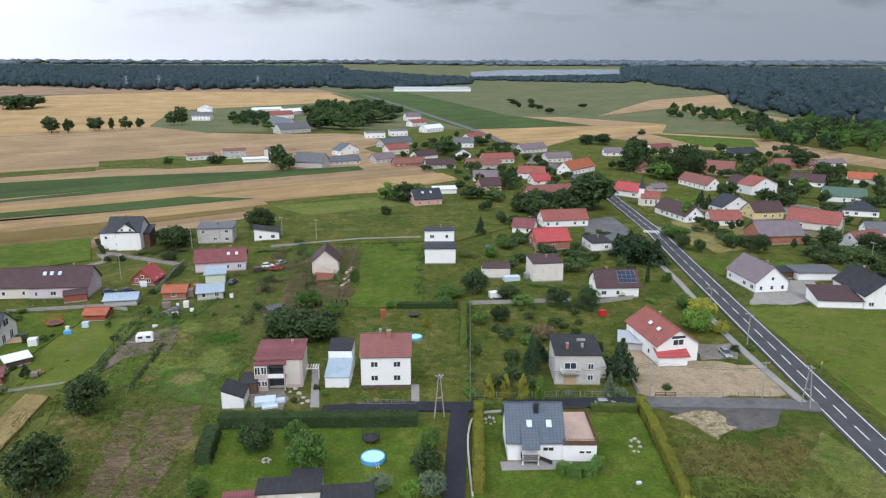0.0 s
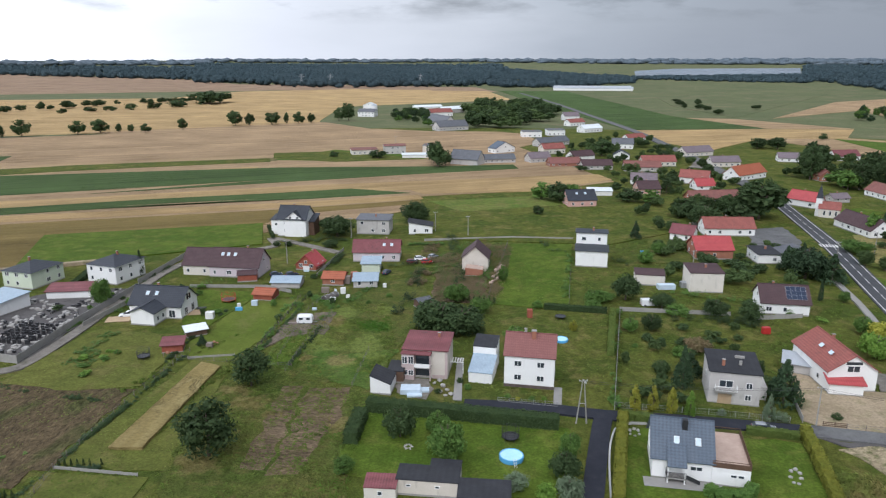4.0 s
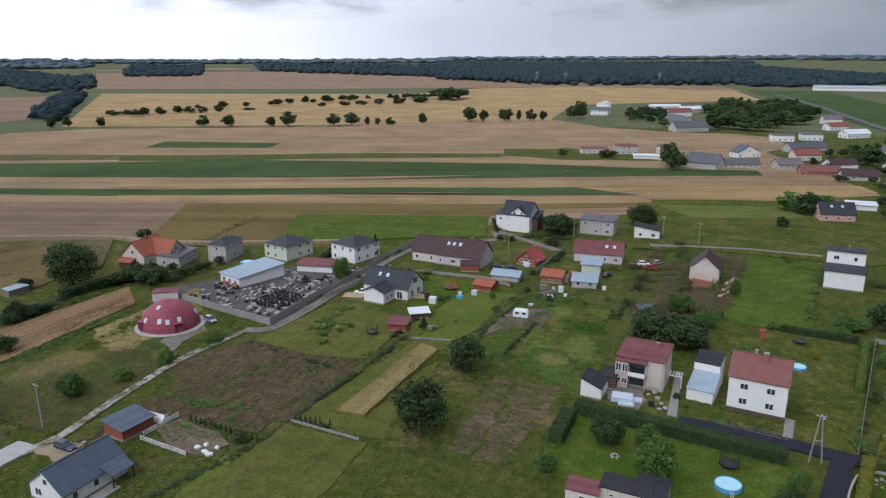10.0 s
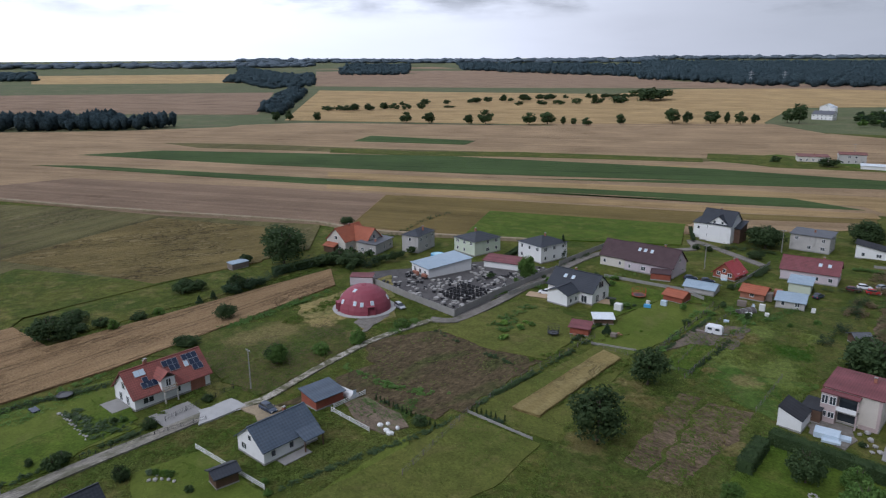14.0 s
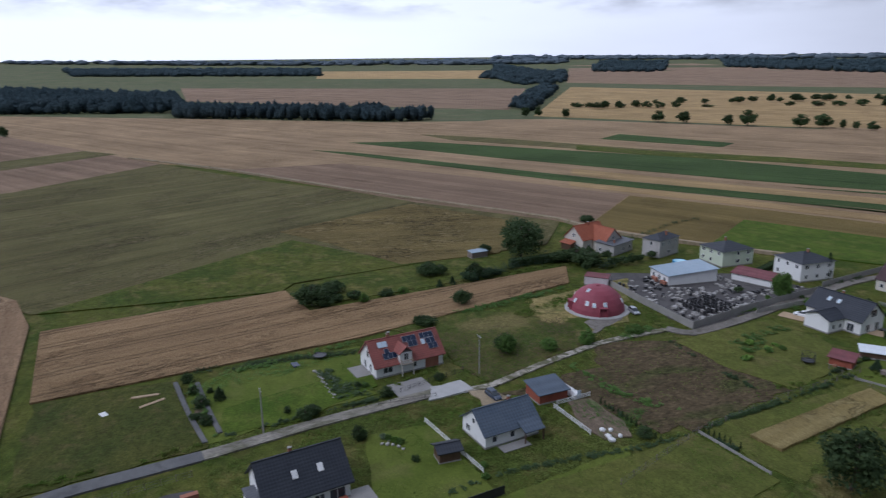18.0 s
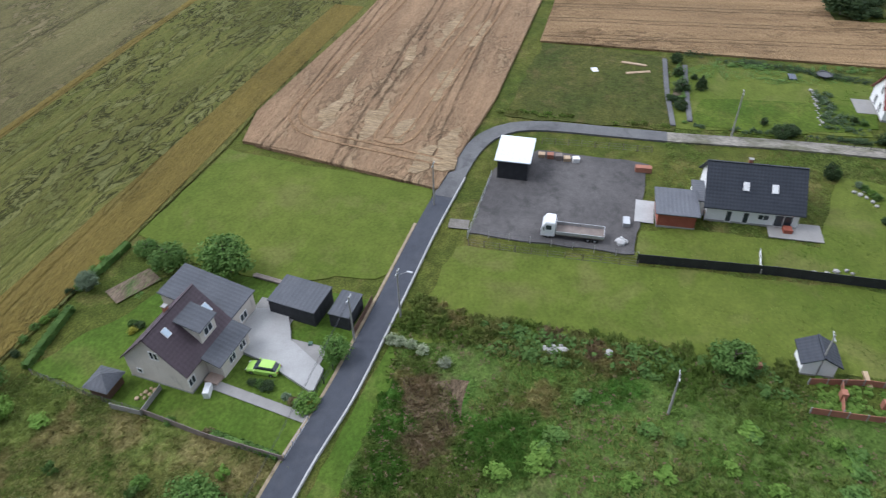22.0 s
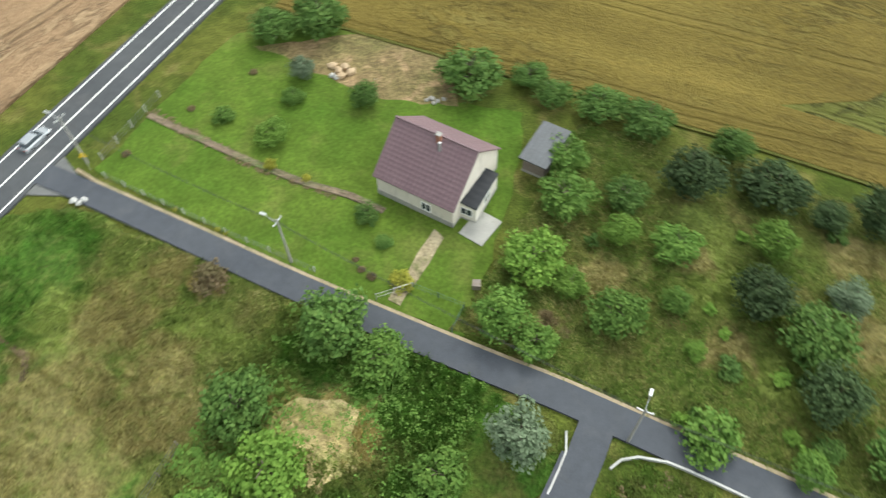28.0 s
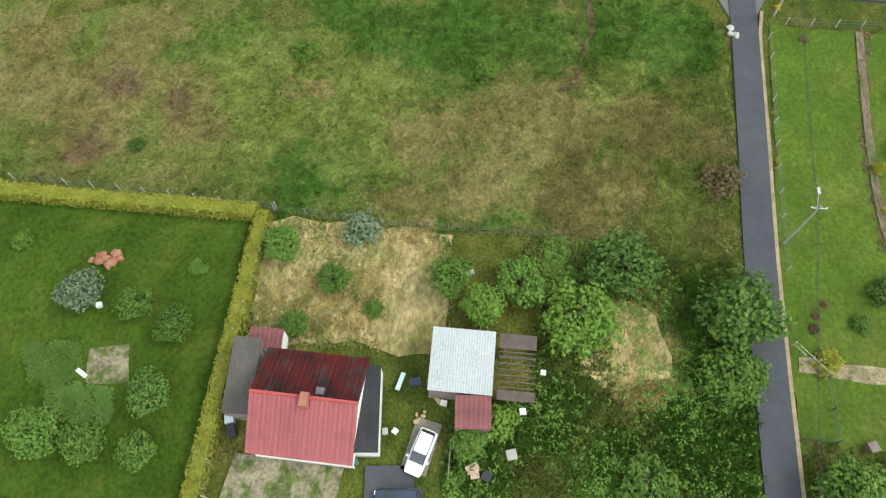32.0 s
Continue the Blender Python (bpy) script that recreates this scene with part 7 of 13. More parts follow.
solar_house = \
house("house", "white house with a brown tiled roof and solar panels", 57.6, 191.4, 0.2, 12.0, 9.0, 3.4, 3.6, "gx", "white", "r_brown")
house("house", "plain white cube house with a flat roof", 40.2, 207.1, 4.8, 9.4, 9.0, 5.8, 0.4, "mf", "cream", "r_brown", wins="none", over=0.2)
house("shed", "plain white shed with a flat roof", 25.3, 209.6, -2.2, 8.6, 6.0, 3.2, 0.3, "mf", "cream", "r_brown", wins="none", chim=0, over=0.15, category="shed")
house("house", "white three-storey house with flat dark roofs", 8.6, 234.6, -1.0, 10.0, 8.0, 9.0, 0.6, "mb", "white", "r_anthracite", floors=3)
house("garage", "white garage wing with a dark flat roof", 8.6, 226.8, -1.0, 10.1, 7.0, 5.3, 0.4, "mf", "white", "r_anthracite", wins="none", chim=0, category="garage")
pale_house = \
house("house", "pale house with an anthracite roof and dark gable", -102.6, 249.7, 1.5, 11.2, 10.0, 6.8, 4.2, "gx", "white", "r_anthracite", wins=[(k, u, z, 1.3, 1.3) for z in (4.6, 1.6) for k, u in (("f", -2.4), ("f", 2.4), ("l", 0), ("r", 0))])
wing(pale_house, -7.4, 1.0, 0, 3.8, 6.0, 5.6, 0.9, "mf", "white", "r_anthracite", [("f", 0, 3.4, 1.0, 1.1)])
wing(pale_house, 6.6, 1.5, 0, 2.2, 6.5, 5.4, 1.6, "mf", "darkwood", "r_anthracite")
wing(pale_house, 1.0, -2.4, 0, 7.6, 5.4, 6.6, 3.0, "gy", "white", "r_anthracite", [("f", -1.4, 6.9, 0.9, 1.0), ("f", 1.4, 6.9, 0.9, 1.0)])
lilac_house = \
house("house", "long lilac house with a dark brown roof and skylights", -100.6, 197.4, 3.0, 15.8, 10.0, 3.6, 4.4, "gx", "lilac", "r_brown", wins=[("f", -6.2, 0.9, 0.8, 1.2), ("f", -1.6, 0.9, 1.6, 1.3), ("r", 0, 4.2, 1.0, 1.1), ("r", 2.4, 1.0, 0.8, 0.8)])
wing(lilac_house, -12.4, 0.5, 0, 9.2, 9.0, 3.4, 4.2, "gx", "cream", "r_brown", [("f", -3, 0.9, 1.0, 1.2), ("f", 2.4, 0.9, 0.9, 1.2)])
house("house", "grey two-storey house with a flat roof", -73.6, 258.2, 5.0, 12.5, 9.0, 5.6, 0.4, "mf", "grey", "r_grey", floors=2)
house("house", "small white building with a black lean-to roof", -55.7, 260.1, 10.7, 9.0, 7.0, 3.2, 1.6, "mr", "white", "r_black", chim=0)
wine_house = \
house("house", "lilac house with a wine red sheet roof", -62.5, 221.6, 9.9, 15.4, 9.0, 3.4, 3.0, "gx", "lilac", "r_maroon")
house("house", "small wooden house with a bright red gabled roof", -80.9, 207.0, -4.9, 7.0, 7.0, 1.8, 3.2, "gy", "redwood", "r_bright")
house("shed", "mint green shed with a pale blue roof", -60.6, 207.4, 10.9, 5.7, 6.0, 3.0, 0.6, "mf", "mint", "r_blue", chim=0, category="shed")
house("shed", "shed with a pale blue sheet roof", -58.1, 192.3, 13.5, 6.9, 6.0, 2.2, 0.6, "mf", "grey", "r_blue", chim=0, category="shed")
house("shed", "low grey barn with a pale sheet roof", -81.0, 188.1, 8.4, 8.3, 6.0, 1.8, 1.0, "gx", "grey", "r_blue", chim=0, category="shed", wins="none")
house("shed", "orange-roofed brick shed beside a garden", -67.9, 193.1, 5.0, 6.3, 6.0, 2.2, 1.2, "gx", "brick", "r_orange", chim=0, category="shed")
house("annex", "small white lean-to with a faded red roof", 19.0, 17.9, -90.5, 3.0, 1.8, 2.4, 0.2, "mf", "white", "r_maroon", chim=0, over=0.05, category="annex", wins="none")
house("pavilion", "wooden garden pavilion with an orange roof", -82.5, 176.0, 0.3, 5.5, 5.0, 1.9, 1.0, "gx", "redwood", "r_orange", chim=0, wins="none", category="pavilion")
house("house", "half-ruined house with a pale gable and brown roof", -28.1, 216.2, 3.0, 8.2, 9.0, 4.6, 3.6, "gy", "beige", "r_brown", wins=[("f", -2, 0.6, 1.4, 1.6), ("f", 1.5, 0.6, 1.4, 1.6)], chim=0)
house("shed", "roofless brick ruin before a house", -27.6, 208.4, 3.0, 5.4, 4.0, 2.2, 0.5, "mr", "brick", "terrace", wins="none", chim=0, category="ruin", over=0.0)
pink_house = \
house("house", "pink new house with an anthracite roof", 5.4, 324.9, 16.6, 13.1, 10.0, 3.4, 3.8, "gx", "pink", "r_anthracite")
house("shed", "small garden shed with a grey roof", -37.3, 176.1, 41.5, 3.5, 4.0, 2.0, 0.8, "gx", "darkwood", "r_grey", chim=0, wins="none", category="shed")
# west: houses by the stonemason
orange_house = \
house("house", "cream house with an orange tiled roof", -193.6, 148.6, 10.0, 8.6, 12.0, 4.2, 4.0, "gy", "cream", "r_orange", wins=[("f", -2, 0.9, 1.2, 1.3), ("f", 1.6, 0.9, 1.4, 1.3), ("f", 0, 4.4, 1.3, 1.3), ("r", -3, 0.9, 1.2, 1.3), ("r", 1, 4.4, 0.9, 0.9)])
wing(orange_house, 4.4, 3.0, 0, 10.5, 8.0, 4.0, 3.7, "gx", "cream", "r_orange", [("r", 0, 4.2, 1.3, 1.3), ("f", 3.4, 0.9, 1.2, 1.3), ("r", 1.8, 0.9, 1.2, 1.3)], 0.6)
wing(orange_house, -1.5, -7.0, 0, 4.6, 2.6, 2.3, 0.9, "mf", "darkwood", "r_orange")
house("house", "grey house with a flat roof beside the road", -184.0, 153.4, 109.0, 11.8, 7.0, 3.6, 0.4, "mf", "grey", "r_grey")
house("house", "grey two-storey house with an anthracite roof", -174.3, 165.0, 14.0, 6.6, 11.0, 6.1, 1.5, "hip", "grey", "r_anthracite")
house("house", "white two-storey house with an anthracite hip roof", -157.4, 177.2, -6.0, 10.6, 12.0, 5.2, 1.9, "hip", "mint", "r_anthracite")
house("house", "white two-storey house with an anthracite hip roof", -135.6, 185.7, -9.0, 10.8, 12.0, 5.8, 2.0, "hip", "white", "r_anthracite")
house("workshop", "stonemason workshop with a pale blue sheet roof", -149.4, 151.3, -12.0, 9.8, 16.0, 3.1, 1.0, "mf", "white", "r_blue", chim=0, category="workshop", wins=[("f", -3, 0.8, 1.3, 1.4), ("f", 0, 0.8, 1.3, 1.4), ("f", 3, 0.8, 1.3, 1.4)])
house("shed", "long low white shed with a maroon roof", -137.5, 167.6, 17.7, 11.7, 5.0, 2.4, 0.8, "mf", "white", "r_maroon", chim=0, category="shed", wins="none")
new_house = \
house("house", "new white house with an anthracite roof", -104.4, 160.4, 2.5, 14.2, 9.0, 3.6, 3.7, "gx", "white", "r_anthracite", wins=[("r", 0, 4.0, 2.4, 1.8), ("r", -1.8, 0.3, 1.6, 2.1), ("r", 1.8, 0.3, 1.6, 2.1), ("f", 4.6, 0.3, 1.8, 2.1), ("f", 1.9, 0.9, 1.2, 1.3)])
house("annex", "white annex with an anthracite roof", -104.5, 153.4, 0.0, 6.5, 5.8, 3.4, 1.3, "gy", "white", "r_anthracite", chim=0, category="annex", wins=[("r", -1.2, 0.9, 0.9, 1.2), ("r", 1.2, 0.9, 0.9, 1.2)])
house("shed", "red wooden garden hut beside a lawn", -88.2, 137.4, 20.9, 4.5, 3.5, 2.0, 0.5, "mf", "redwood", "r_maroon", chim=0, wins="none", category="shed")
house("shed", "garden hut with a pale flat roof", -88.2, 147.4, 39.8, 4.7, 3.5, 1.6, 0.2, "mf", "darkwood", "r_clean", chim=0, wins="none", category="shed")
# west: houses along the track
red_solar = \
house("house", "white house with a red tiled roof and solar panels", -132.0, 53.0, 92.5, 15.8, 8.6, 2.9, 4.0, "gx", "white", "r_red", over=0.5, wins=[("l", -1.6, 0.4, 1.2, 2.0), ("l", 1.4, 0.4, 1.2, 2.0), ("l", 0, 3.3, 1.3, 1.6), ("f", -5.2, 0.9, 2.2, 1.3), ("f", 1.0, 0.9, 1.0, 1.3)])
bungalow = \
house("house", "white bungalow with a slate grey gabled roof", -97.4, 57.7, 92.5, 11.0, 7.8, 2.8, 2.9, "gx", "white", "r_navy")
house("shed", "dark red shed with a slate grey roof", -104.8, 72.6, 88.5, 6.4, 5.0, 2.2, 0.7, "mf", "redwood", "r_navy", chim=0, category="shed", wins="none")
dark_house = \
house("house", "white house with a large anthracite roof", -95.3, 20.7, 93.8, 12.9, 9.5, 3.2, 4.2, "gx", "white", "r_anthracite", over=0.6, wins=[("f", -3.2, 0.2, 0.9, 2.0), ("f", -0.8, 0.2, 0.9, 2.0), ("f", 1.6, 1.1, 1.6, 1.0), ("f", 4.4, 0.2, 2.6, 2.1), ("l", 0, 3.6, 1.2, 1.3)])
house("shed", "brown timber garage with a grey flat roof", -89.8, 10.2, 94.3, 5.4, 5.5, 2.6, 0.3, "mf", "redwood", "r_grey", chim=0, wins="none", category="garage")
house("hut", "dark steel hut with a bright white roof", -96.6, -15.4, 92, 4.9, 5.8, 3.7, 0.6, "mf", "darkmetal", "r_clean", chim=0, wins="none", category="hut", plinth=False)
house("shed", "white garden hut with a dark roof", -63.9, 26.7, 94.2, 3.7, 3.0, 2.4, 1.0, "gy", "white", "r_anthracite", chim=0, wins="none", category="shed")
house("shed", "dark wooden garden hut on a lawn", -93.9, 45.4, 83.5, 3.7, 3.0, 2.2, 0.6, "gx", "darkwood", "r_anthracite", chim=0, wins="none", category="shed")
# south
maroon_house = \
house("house", "beige house with a dark maroon tiled roof and grey annex", -46.6, -46.8, 175.3, 8.9, 8.6, 3.6, 4.3, "gx", "beige", "r_wine", over=0.35, wins=[("l", 0.5, 4.6, 1.2, 1.3), ("f", -3.9, 1.2, 1.2, 1.3), ("l", -2.6, 1.2, 0.8, 0.8)])
mauve_house = \
house("house", "grey house with a mauve sheet roof", 23.9, -49.9, 173, 10.3, 10.6, 3.5, 4.4, "gx", "beige", "r_mauve", over=0.3, chim=0, wins=[("f", 1.6, 1.0, 1.3, 1.4)])
house("shed", "weathered shed with a grey roof", 13.4, -58.0, 172.0, 2.8, 5.6, 2.4, 0.5, "mf", "oldwood", "r_slate", chim=0, wins="none", category="shed")
sheet_house = \
house("house", "house with a red profiled sheet roof", 13.0, 12.7, -92.1, 8.8, 8.9, 3.6, 2.6, "gx", "white", "r_bright", over=0.25, chim=0, wins="none")
white_barn = \
house("barn", "barn with a white corrugated roof", 18.1, -0.4, -90.6, 5.6, 5.6, 3.0, 0.5, "mf", "oldwood", "r_white", chim=0, wins="none", category="barn", over=0.1)
# the village
villa("white village house with a grey gabled roof", 39.1, 549.9, -1.8, 15.4, 10.0, 4.0, 3.6, "gx", "white", "r_grey")
villa("small white house with a dark gabled roof", 34.6, 489.9, -1.8, 10.6, 8.0, 3.0, 3.0, "gy", "white", "r_anthracite")
villa("long house with a red tiled roof", 55.1, 461.8, 12.5, 21.2, 9.0, 3.2, 3.2, "gx", "cream", "r_red")
villa("old house with a patched rust-red roof", 43.4, 438.5, 4.4, 21.5, 9.0, 2.8, 3.0, "gx", "grey", "r_rust")
villa("house with a faded grey-lilac roof", 40.1, 390.4, -2.0, 13.3, 8.0, 2.8, 3.0, "gx", "white", "r_lilac")
villa("pink house with a brown roof", 38.7, 359.2, 15.2, 10.9, 9.0, 3.4, 3.2, "gx", "pink", "r_brown")
villa("white house with a red tiled roof", 67.8, 397.5, -17.4, 14.8, 9.0, 3.6, 3.4, "gx", "white", "r_red")
villa("white house with a bright red roof", 68.7, 378.1, 18.9, 10.1, 8.0, 2.6, 3.0, "gx", "white", "r_bright")
villa("long brick barn with a rust-red roof", 67.1, 343.5, 16.1, 23.9, 9.0, 2.4, 3.2, "gx", "brick", "r_rust")
villa("house with a grey-lilac tiled roof", 86.5, 516.4, 31.9, 23.6, 10.0, 3.2, 3.4, "gx", "cream", "r_lilac")
villa("cream house with a brown-lilac roof", 95.7, 465.7, 15.2, 18.3, 9.0, 3.4, 3.0, "gx", "cream", "r_lilac")
villa("white house with an orange tiled roof", 97.9, 417.6, 45.3, 26.8, 10.0, 3.6, 4.2, "gx", "white", "r_orange")
villa("house with a lilac-grey roof among trees", 141.9, 495.9, -1.8, 12.8, 9.0, 2.8, 3.0, "gx", "white", "r_lilac")
villa("white house with a maroon roof", 180.7, 510.1, 19.1, 18.2, 9.0, 3.2, 3.4, "gx", "white", "r_maroon")
villa("small brick house under trees", 139.0, 418.1, 16.1, 7.1, 7.0, 3.4, 2.6, "gy", "brick", "r_rust")
villa("large barn with a rust-red roof", 181.1, 411.7, -32.6, 21.1, 11.0, 3.4, 4.4, "gx", "brick", "r_rust")
villa("white house with a rust-red roof", 152.6, 365.2, -74.2, 23.6, 9.0, 3.0, 3.6, "gx", "white", "r_rust")
villa("white wing with a dark brown roof", 174.8, 358.3, -88.0, 25.3, 9.0, 2.8, 3.4, "gx", "white", "r_brown")
villa("tall white house with a red roof", 175.1, 346.9, 19.9, 16.6, 10.0, 5.0, 3.6, "gy", "white", "r_red")
villa("white house with a dark slate roof", 228.7, 484.0, 13.0, 23.1, 9.0, 3.2, 3.4, "gx", "white", "r_anthracite")
villa("brick barn with a rust-red roof", 236.2, 429.0, 8.5, 26.0, 10.0, 3.0, 3.6, "gx", "brick", "r_rust")
villa("white house with a dark brown roof", 213.4, 368.8, -33.3, 16.9, 9.0, 3.0, 3.4, "gx", "white", "r_brown")
villa("white house with a low grey roof", 262.2, 432.3, 12.0, 20.0, 9.0, 3.4, 2.0, "gx", "white", "r_lilac")
villa("white house with a green sheet roof", 206.6, 324.6, -24.2, 18.3, 10.0, 3.2, 3.4, "gx", "white", "r_green")
villa("house with a dark hipped roof", 194.7, 293.7, -20.9, 14.0, 11.0, 3.0, 3.4, "hip", "white", "r_anthracite")
villa("white house with a crimson roof beside the chapel", 107.7, 341.5, -45.5, 13.1, 8.0, 3.4, 3.4, "gx", "white", "r_bright")
villa("white house with an old brown roof", 113.9, 291.3, -75.5, 22.2, 9.0, 3.0, 3.6, "gx", "white", "r_brown")
villa("small grey outbuilding beside a garden", 125.8, 354.7, 20.0, 8.6, 6.0, 2.2, 1.8, "gx", "grey", "r_lilac")
villa("white house with a red tiled roof", 127.4, 278.2, -2.1, 12.5, 9.0, 2.8, 3.0, "gx", "white", "r_red")
villa("white house with a navy gabled roof", 141.7, 303.3, 18.7, 16.9, 9.0, 3.2, 4.2, "gy", "white", "r_anthracite")
villa("yellow house with a brown roof", 150.2, 290.0, 7.2, 13.7, 9.0, 3.6, 3.4, "gx", "yellow", "r_brown")
villa("long cream house with a red tiled roof", 161.7, 270.0, -40.1, 18.8, 11.0, 3.4, 4.0, "gx", "cream", "r_red")
villa("brick barn with a wide grey-lilac roof", 134.7, 250.2, 3.5, 16.9, 12.0, 3.4, 4.2, "gx", "brick", "r_lilac", wins="none", chim=0)
villa("white house with a grey-lilac tiled roof", 102.7, 197.2, 6.5, 10.2, 15.3, 3.4, 4.4, "gy", "white", "r_lilac")
villa("long low white outbuilding with a flat roof", 123.5, 203.8, 0.5, 12.5, 7.0, 2.6, 0.3, "mf", "white", "r_grey", wins="none", chim=0)
villa("dark shed beside a yard", 114.7, 205.4, 4.3, 5.2, 5.0, 2.2, 0.2, "mf", "darkwood", "r_anthracite", wins="none", chim=0)
villa("white low farm wing with a brown roof", 116.0, 179.4, -6.6, 11.7, 8.0, 2.4, 1.6, "mf", "white", "r_brown", wins="none", chim=0)
villa("white farmhouse with a black roof", 127.3, 182.1, -2.2, 11.1, 16.0, 4.0, 4.2, "gy", "white", "r_black")
villa("maroon-roofed outhouse beside a garden", 43.5, 267.5, -22.1, 8.1, 8.0, 2.8, 2.6, "gx", "white", "r_maroon")
villa("long white house with a red tiled roof", 60.9, 279.1, 7.2, 18.7, 9.0, 3.2, 3.2, "gx", "white", "r_red")
villa("brick house with a bright red sheet roof", 48.8, 244.7, 8.8, 12.3, 10.0, 3.4, 3.4, "gx", "brick", "r_bright")
villa("white workshop with a flat black roof", 65.4, 241.6, 9.9, 7.3, 9.0, 3.2, 0.5, "mf", "white", "r_black")
villa("low workshop with a grey roof", 74.0, 245.1, 39.4, 15.6, 8.0, 2.6, 0.5, "mf", "white", "r_grey", chim=0)
villa("white house behind gardens", 162.5, 239.9, 15.7, 12.7, 9.0, 3.0, 3.0, "gx", "white", "r_rust")
villa("white house with an orange roof", 247.6, 375.0, -25.9, 13.5, 9.0, 3.0, 3.0, "gx", "white", "r_orange")
villa("white house at the village edge", 176.8, 252.5, -15.5, 11.1, 9.0, 3.2, 3.0, "gx", "white", "r_grey")
# far farmsteads
villa("white grain store at a far farmstead", -237.7, 815.6, -1.5, 20.2, 14.0, 6.0, 3.0, "gx", "white", "r_grey", chim=0)
villa("tall white barn at a far farmstead", -256.3, 890.2, -1.4, 15.2, 10.0, 9.0, 3.0, "gy", "white", "r_clean", chim=0)
villa("long white far farm building", -192.9, 948.8, 31.8, 38.5, 14.0, 4.0, 2.0, "gx", "white", "r_clean", chim=0)
villa("far farm hall with a white roof", -151.9, 891.7, 51.5, 35.2, 14.0, 5.0, 3.0, "gx", "grey", "r_clean", chim=0)
villa("far grey barn with a wide roof", -129.6, 708.6, -55.5, 44.1, 14.0, 5.0, 6.0, "gx", "grey", "r_grey", chim=0)
villa("far barn with a mossy grey roof", -113.6, 669.7, 40.1, 31.9, 14.0, 4.0, 5.0, "gx", "grey", "r_grey", chim=0)
villa("far house with a red roof", -154.3, 835.3, 34.4, 28.0, 12.0, 5.0, 4.0, "gx", "white", "r_red")
villa("white box house with a flat roof", -33.7, 619.8, 14.1, 16.9, 10.0, 5.0, 0.4, "mf", "white", "r_grey")
villa("white box house with a flat roof", -13.7, 638.1, 16.4, 15.7, 10.0, 5.0, 0.4, "mf", "white", "r_grey")
villa("far white house with a lilac roof", -1.2, 803.1, 24.7, 17.5, 10.0, 5.0, 4.0, "gx", "white", "r_lilac")
villa("far white house with a red roof", 3.4, 735.2, 40.6, 19.3, 10.0, 4.0, 3.0, "gx", "white", "r_red")
villa("far white house beside a garden", 17.3, 672.2, 43.9, 22.9, 10.0, 4.0, 3.0, "gx", "white", "r_clean")
villa("grey block house with chimneys on a farmstead", -123.9, 490.3, 20.6, 15.0, 11.0, 6.0, 0.8, "gx", "grey", "r_rust")
villa("long tan shed beside a garden", -144.4, 482.8, 25.8, 18.0, 9.0, 3.6, 0.6, "mf", "cream", "r_rust")
villa("low white shed beside a garden", -104.0, 471.8, 14.6, 18.9, 8.0, 2.4, 0.3, "mf", "white", "r_clean", wins="none", chim=0)
villa("cream block house beside a garden", -101.7, 503.7, -1.8, 6.4, 9.0, 5.0, 0.4, "mf", "cream", "r_grey")
villa("grey barn with a big mossy roof", -64.7, 446.6, -16.4, 19.2, 11.0, 4.0, 5.0, "gx", "grey", "r_grey", chim=0, wins="none")
villa("long grey barn beside a garden", -47.8, 457.2, 22.2, 24.9, 9.0, 2.8, 2.6, "gx", "grey", "r_grey", chim=0)
villa("white house with a steep navy roof", -48.8, 510.0, 43.9, 17.6, 9.0, 3.6, 4.2, "gy", "white", "r_navy")
villa("grey house with a lilac roof", -20.5, 465.0, 30.6, 14.7, 9.0, 3.2, 3.2, "gx", "grey", "r_lilac")
villa("house with a red tiled roof", -12.8, 511.0, 32.0, 17.1, 9.0, 4.0, 3.2, "gx", "cream", "r_red")
villa("low brick barn with rust-red roof", -3.6, 449.5, 20.0, 19.9, 9.0, 2.4, 3.0, "gx", "brick", "r_rust", chim=0)
villa("barn with a brown roof", 16.3, 440.5, 13.2, 18.3, 9.0, 2.8, 3.0, "gx", "grey", "r_brown", chim=0)
villa("white garage beside a garden", 15.5, 352.1, 5.7, 11.5, 7.0, 2.6, 0.5, "mf", "white", "r_clean", wins="none", chim=0)
villa("grey house with a grey roof", -14.8, 561.1, 45.5, 31.2, 9.0, 3.2, 3.2, "gx", "grey", "r_grey")
villa("house with a brown roof", 7.2, 481.6, 38.5, 17.5, 9.0, 3.0, 3.0, "gx", "white", "r_brown")
villa("white house with a red roof", 51.6, 601.9, 41.2, 19.5, 8.0, 3.0, 3.0, "gx", "white", "r_red")
# foot of the first garden
felt_house = \
house("house", "low beige stone outhouse with a black felt roof", -19.3, 94.3, 3, 9.6, 3.8, 2.7, 0.2, "mf", "beige", "r_black", chim=0, over=0.12, wins=[("f", -2.9, 1.5, 0.8, 0.5), ("f", 1.6, 1.5, 0.8, 0.5)])
wing(felt_house, 2.4, 2.8, 0, 4.8, 2.2, 2.75, 0.2, "mf", "beige", "r_black", over=0.1)
house("shed", "cream lean-to with a brown roof", -26.2, 91.6, 5, 4.9, 3.0, 2.2, 0.5, "mf", "cream", "r_maroon", chim=0, over=0.1, category="shed", wins=[("f", 0, 0.9, 0.8, 0.8)])
house("shed", "black flat-roofed shed behind a house", -10.3, 92.1, 4.9, 7.9, 4.5, 2.4, 0.3, "mf", "grey", "r_black", chim=0, over=0.1, wins="none", category="shed")
house("annex", "grey annex wing with a grey sheet roof", -53.9, -46.9, 175.7, 5.4, 9.5, 3.4, 1.8, "mf", "beige", "r_slate", chim=0, category="annex", over=0.25)
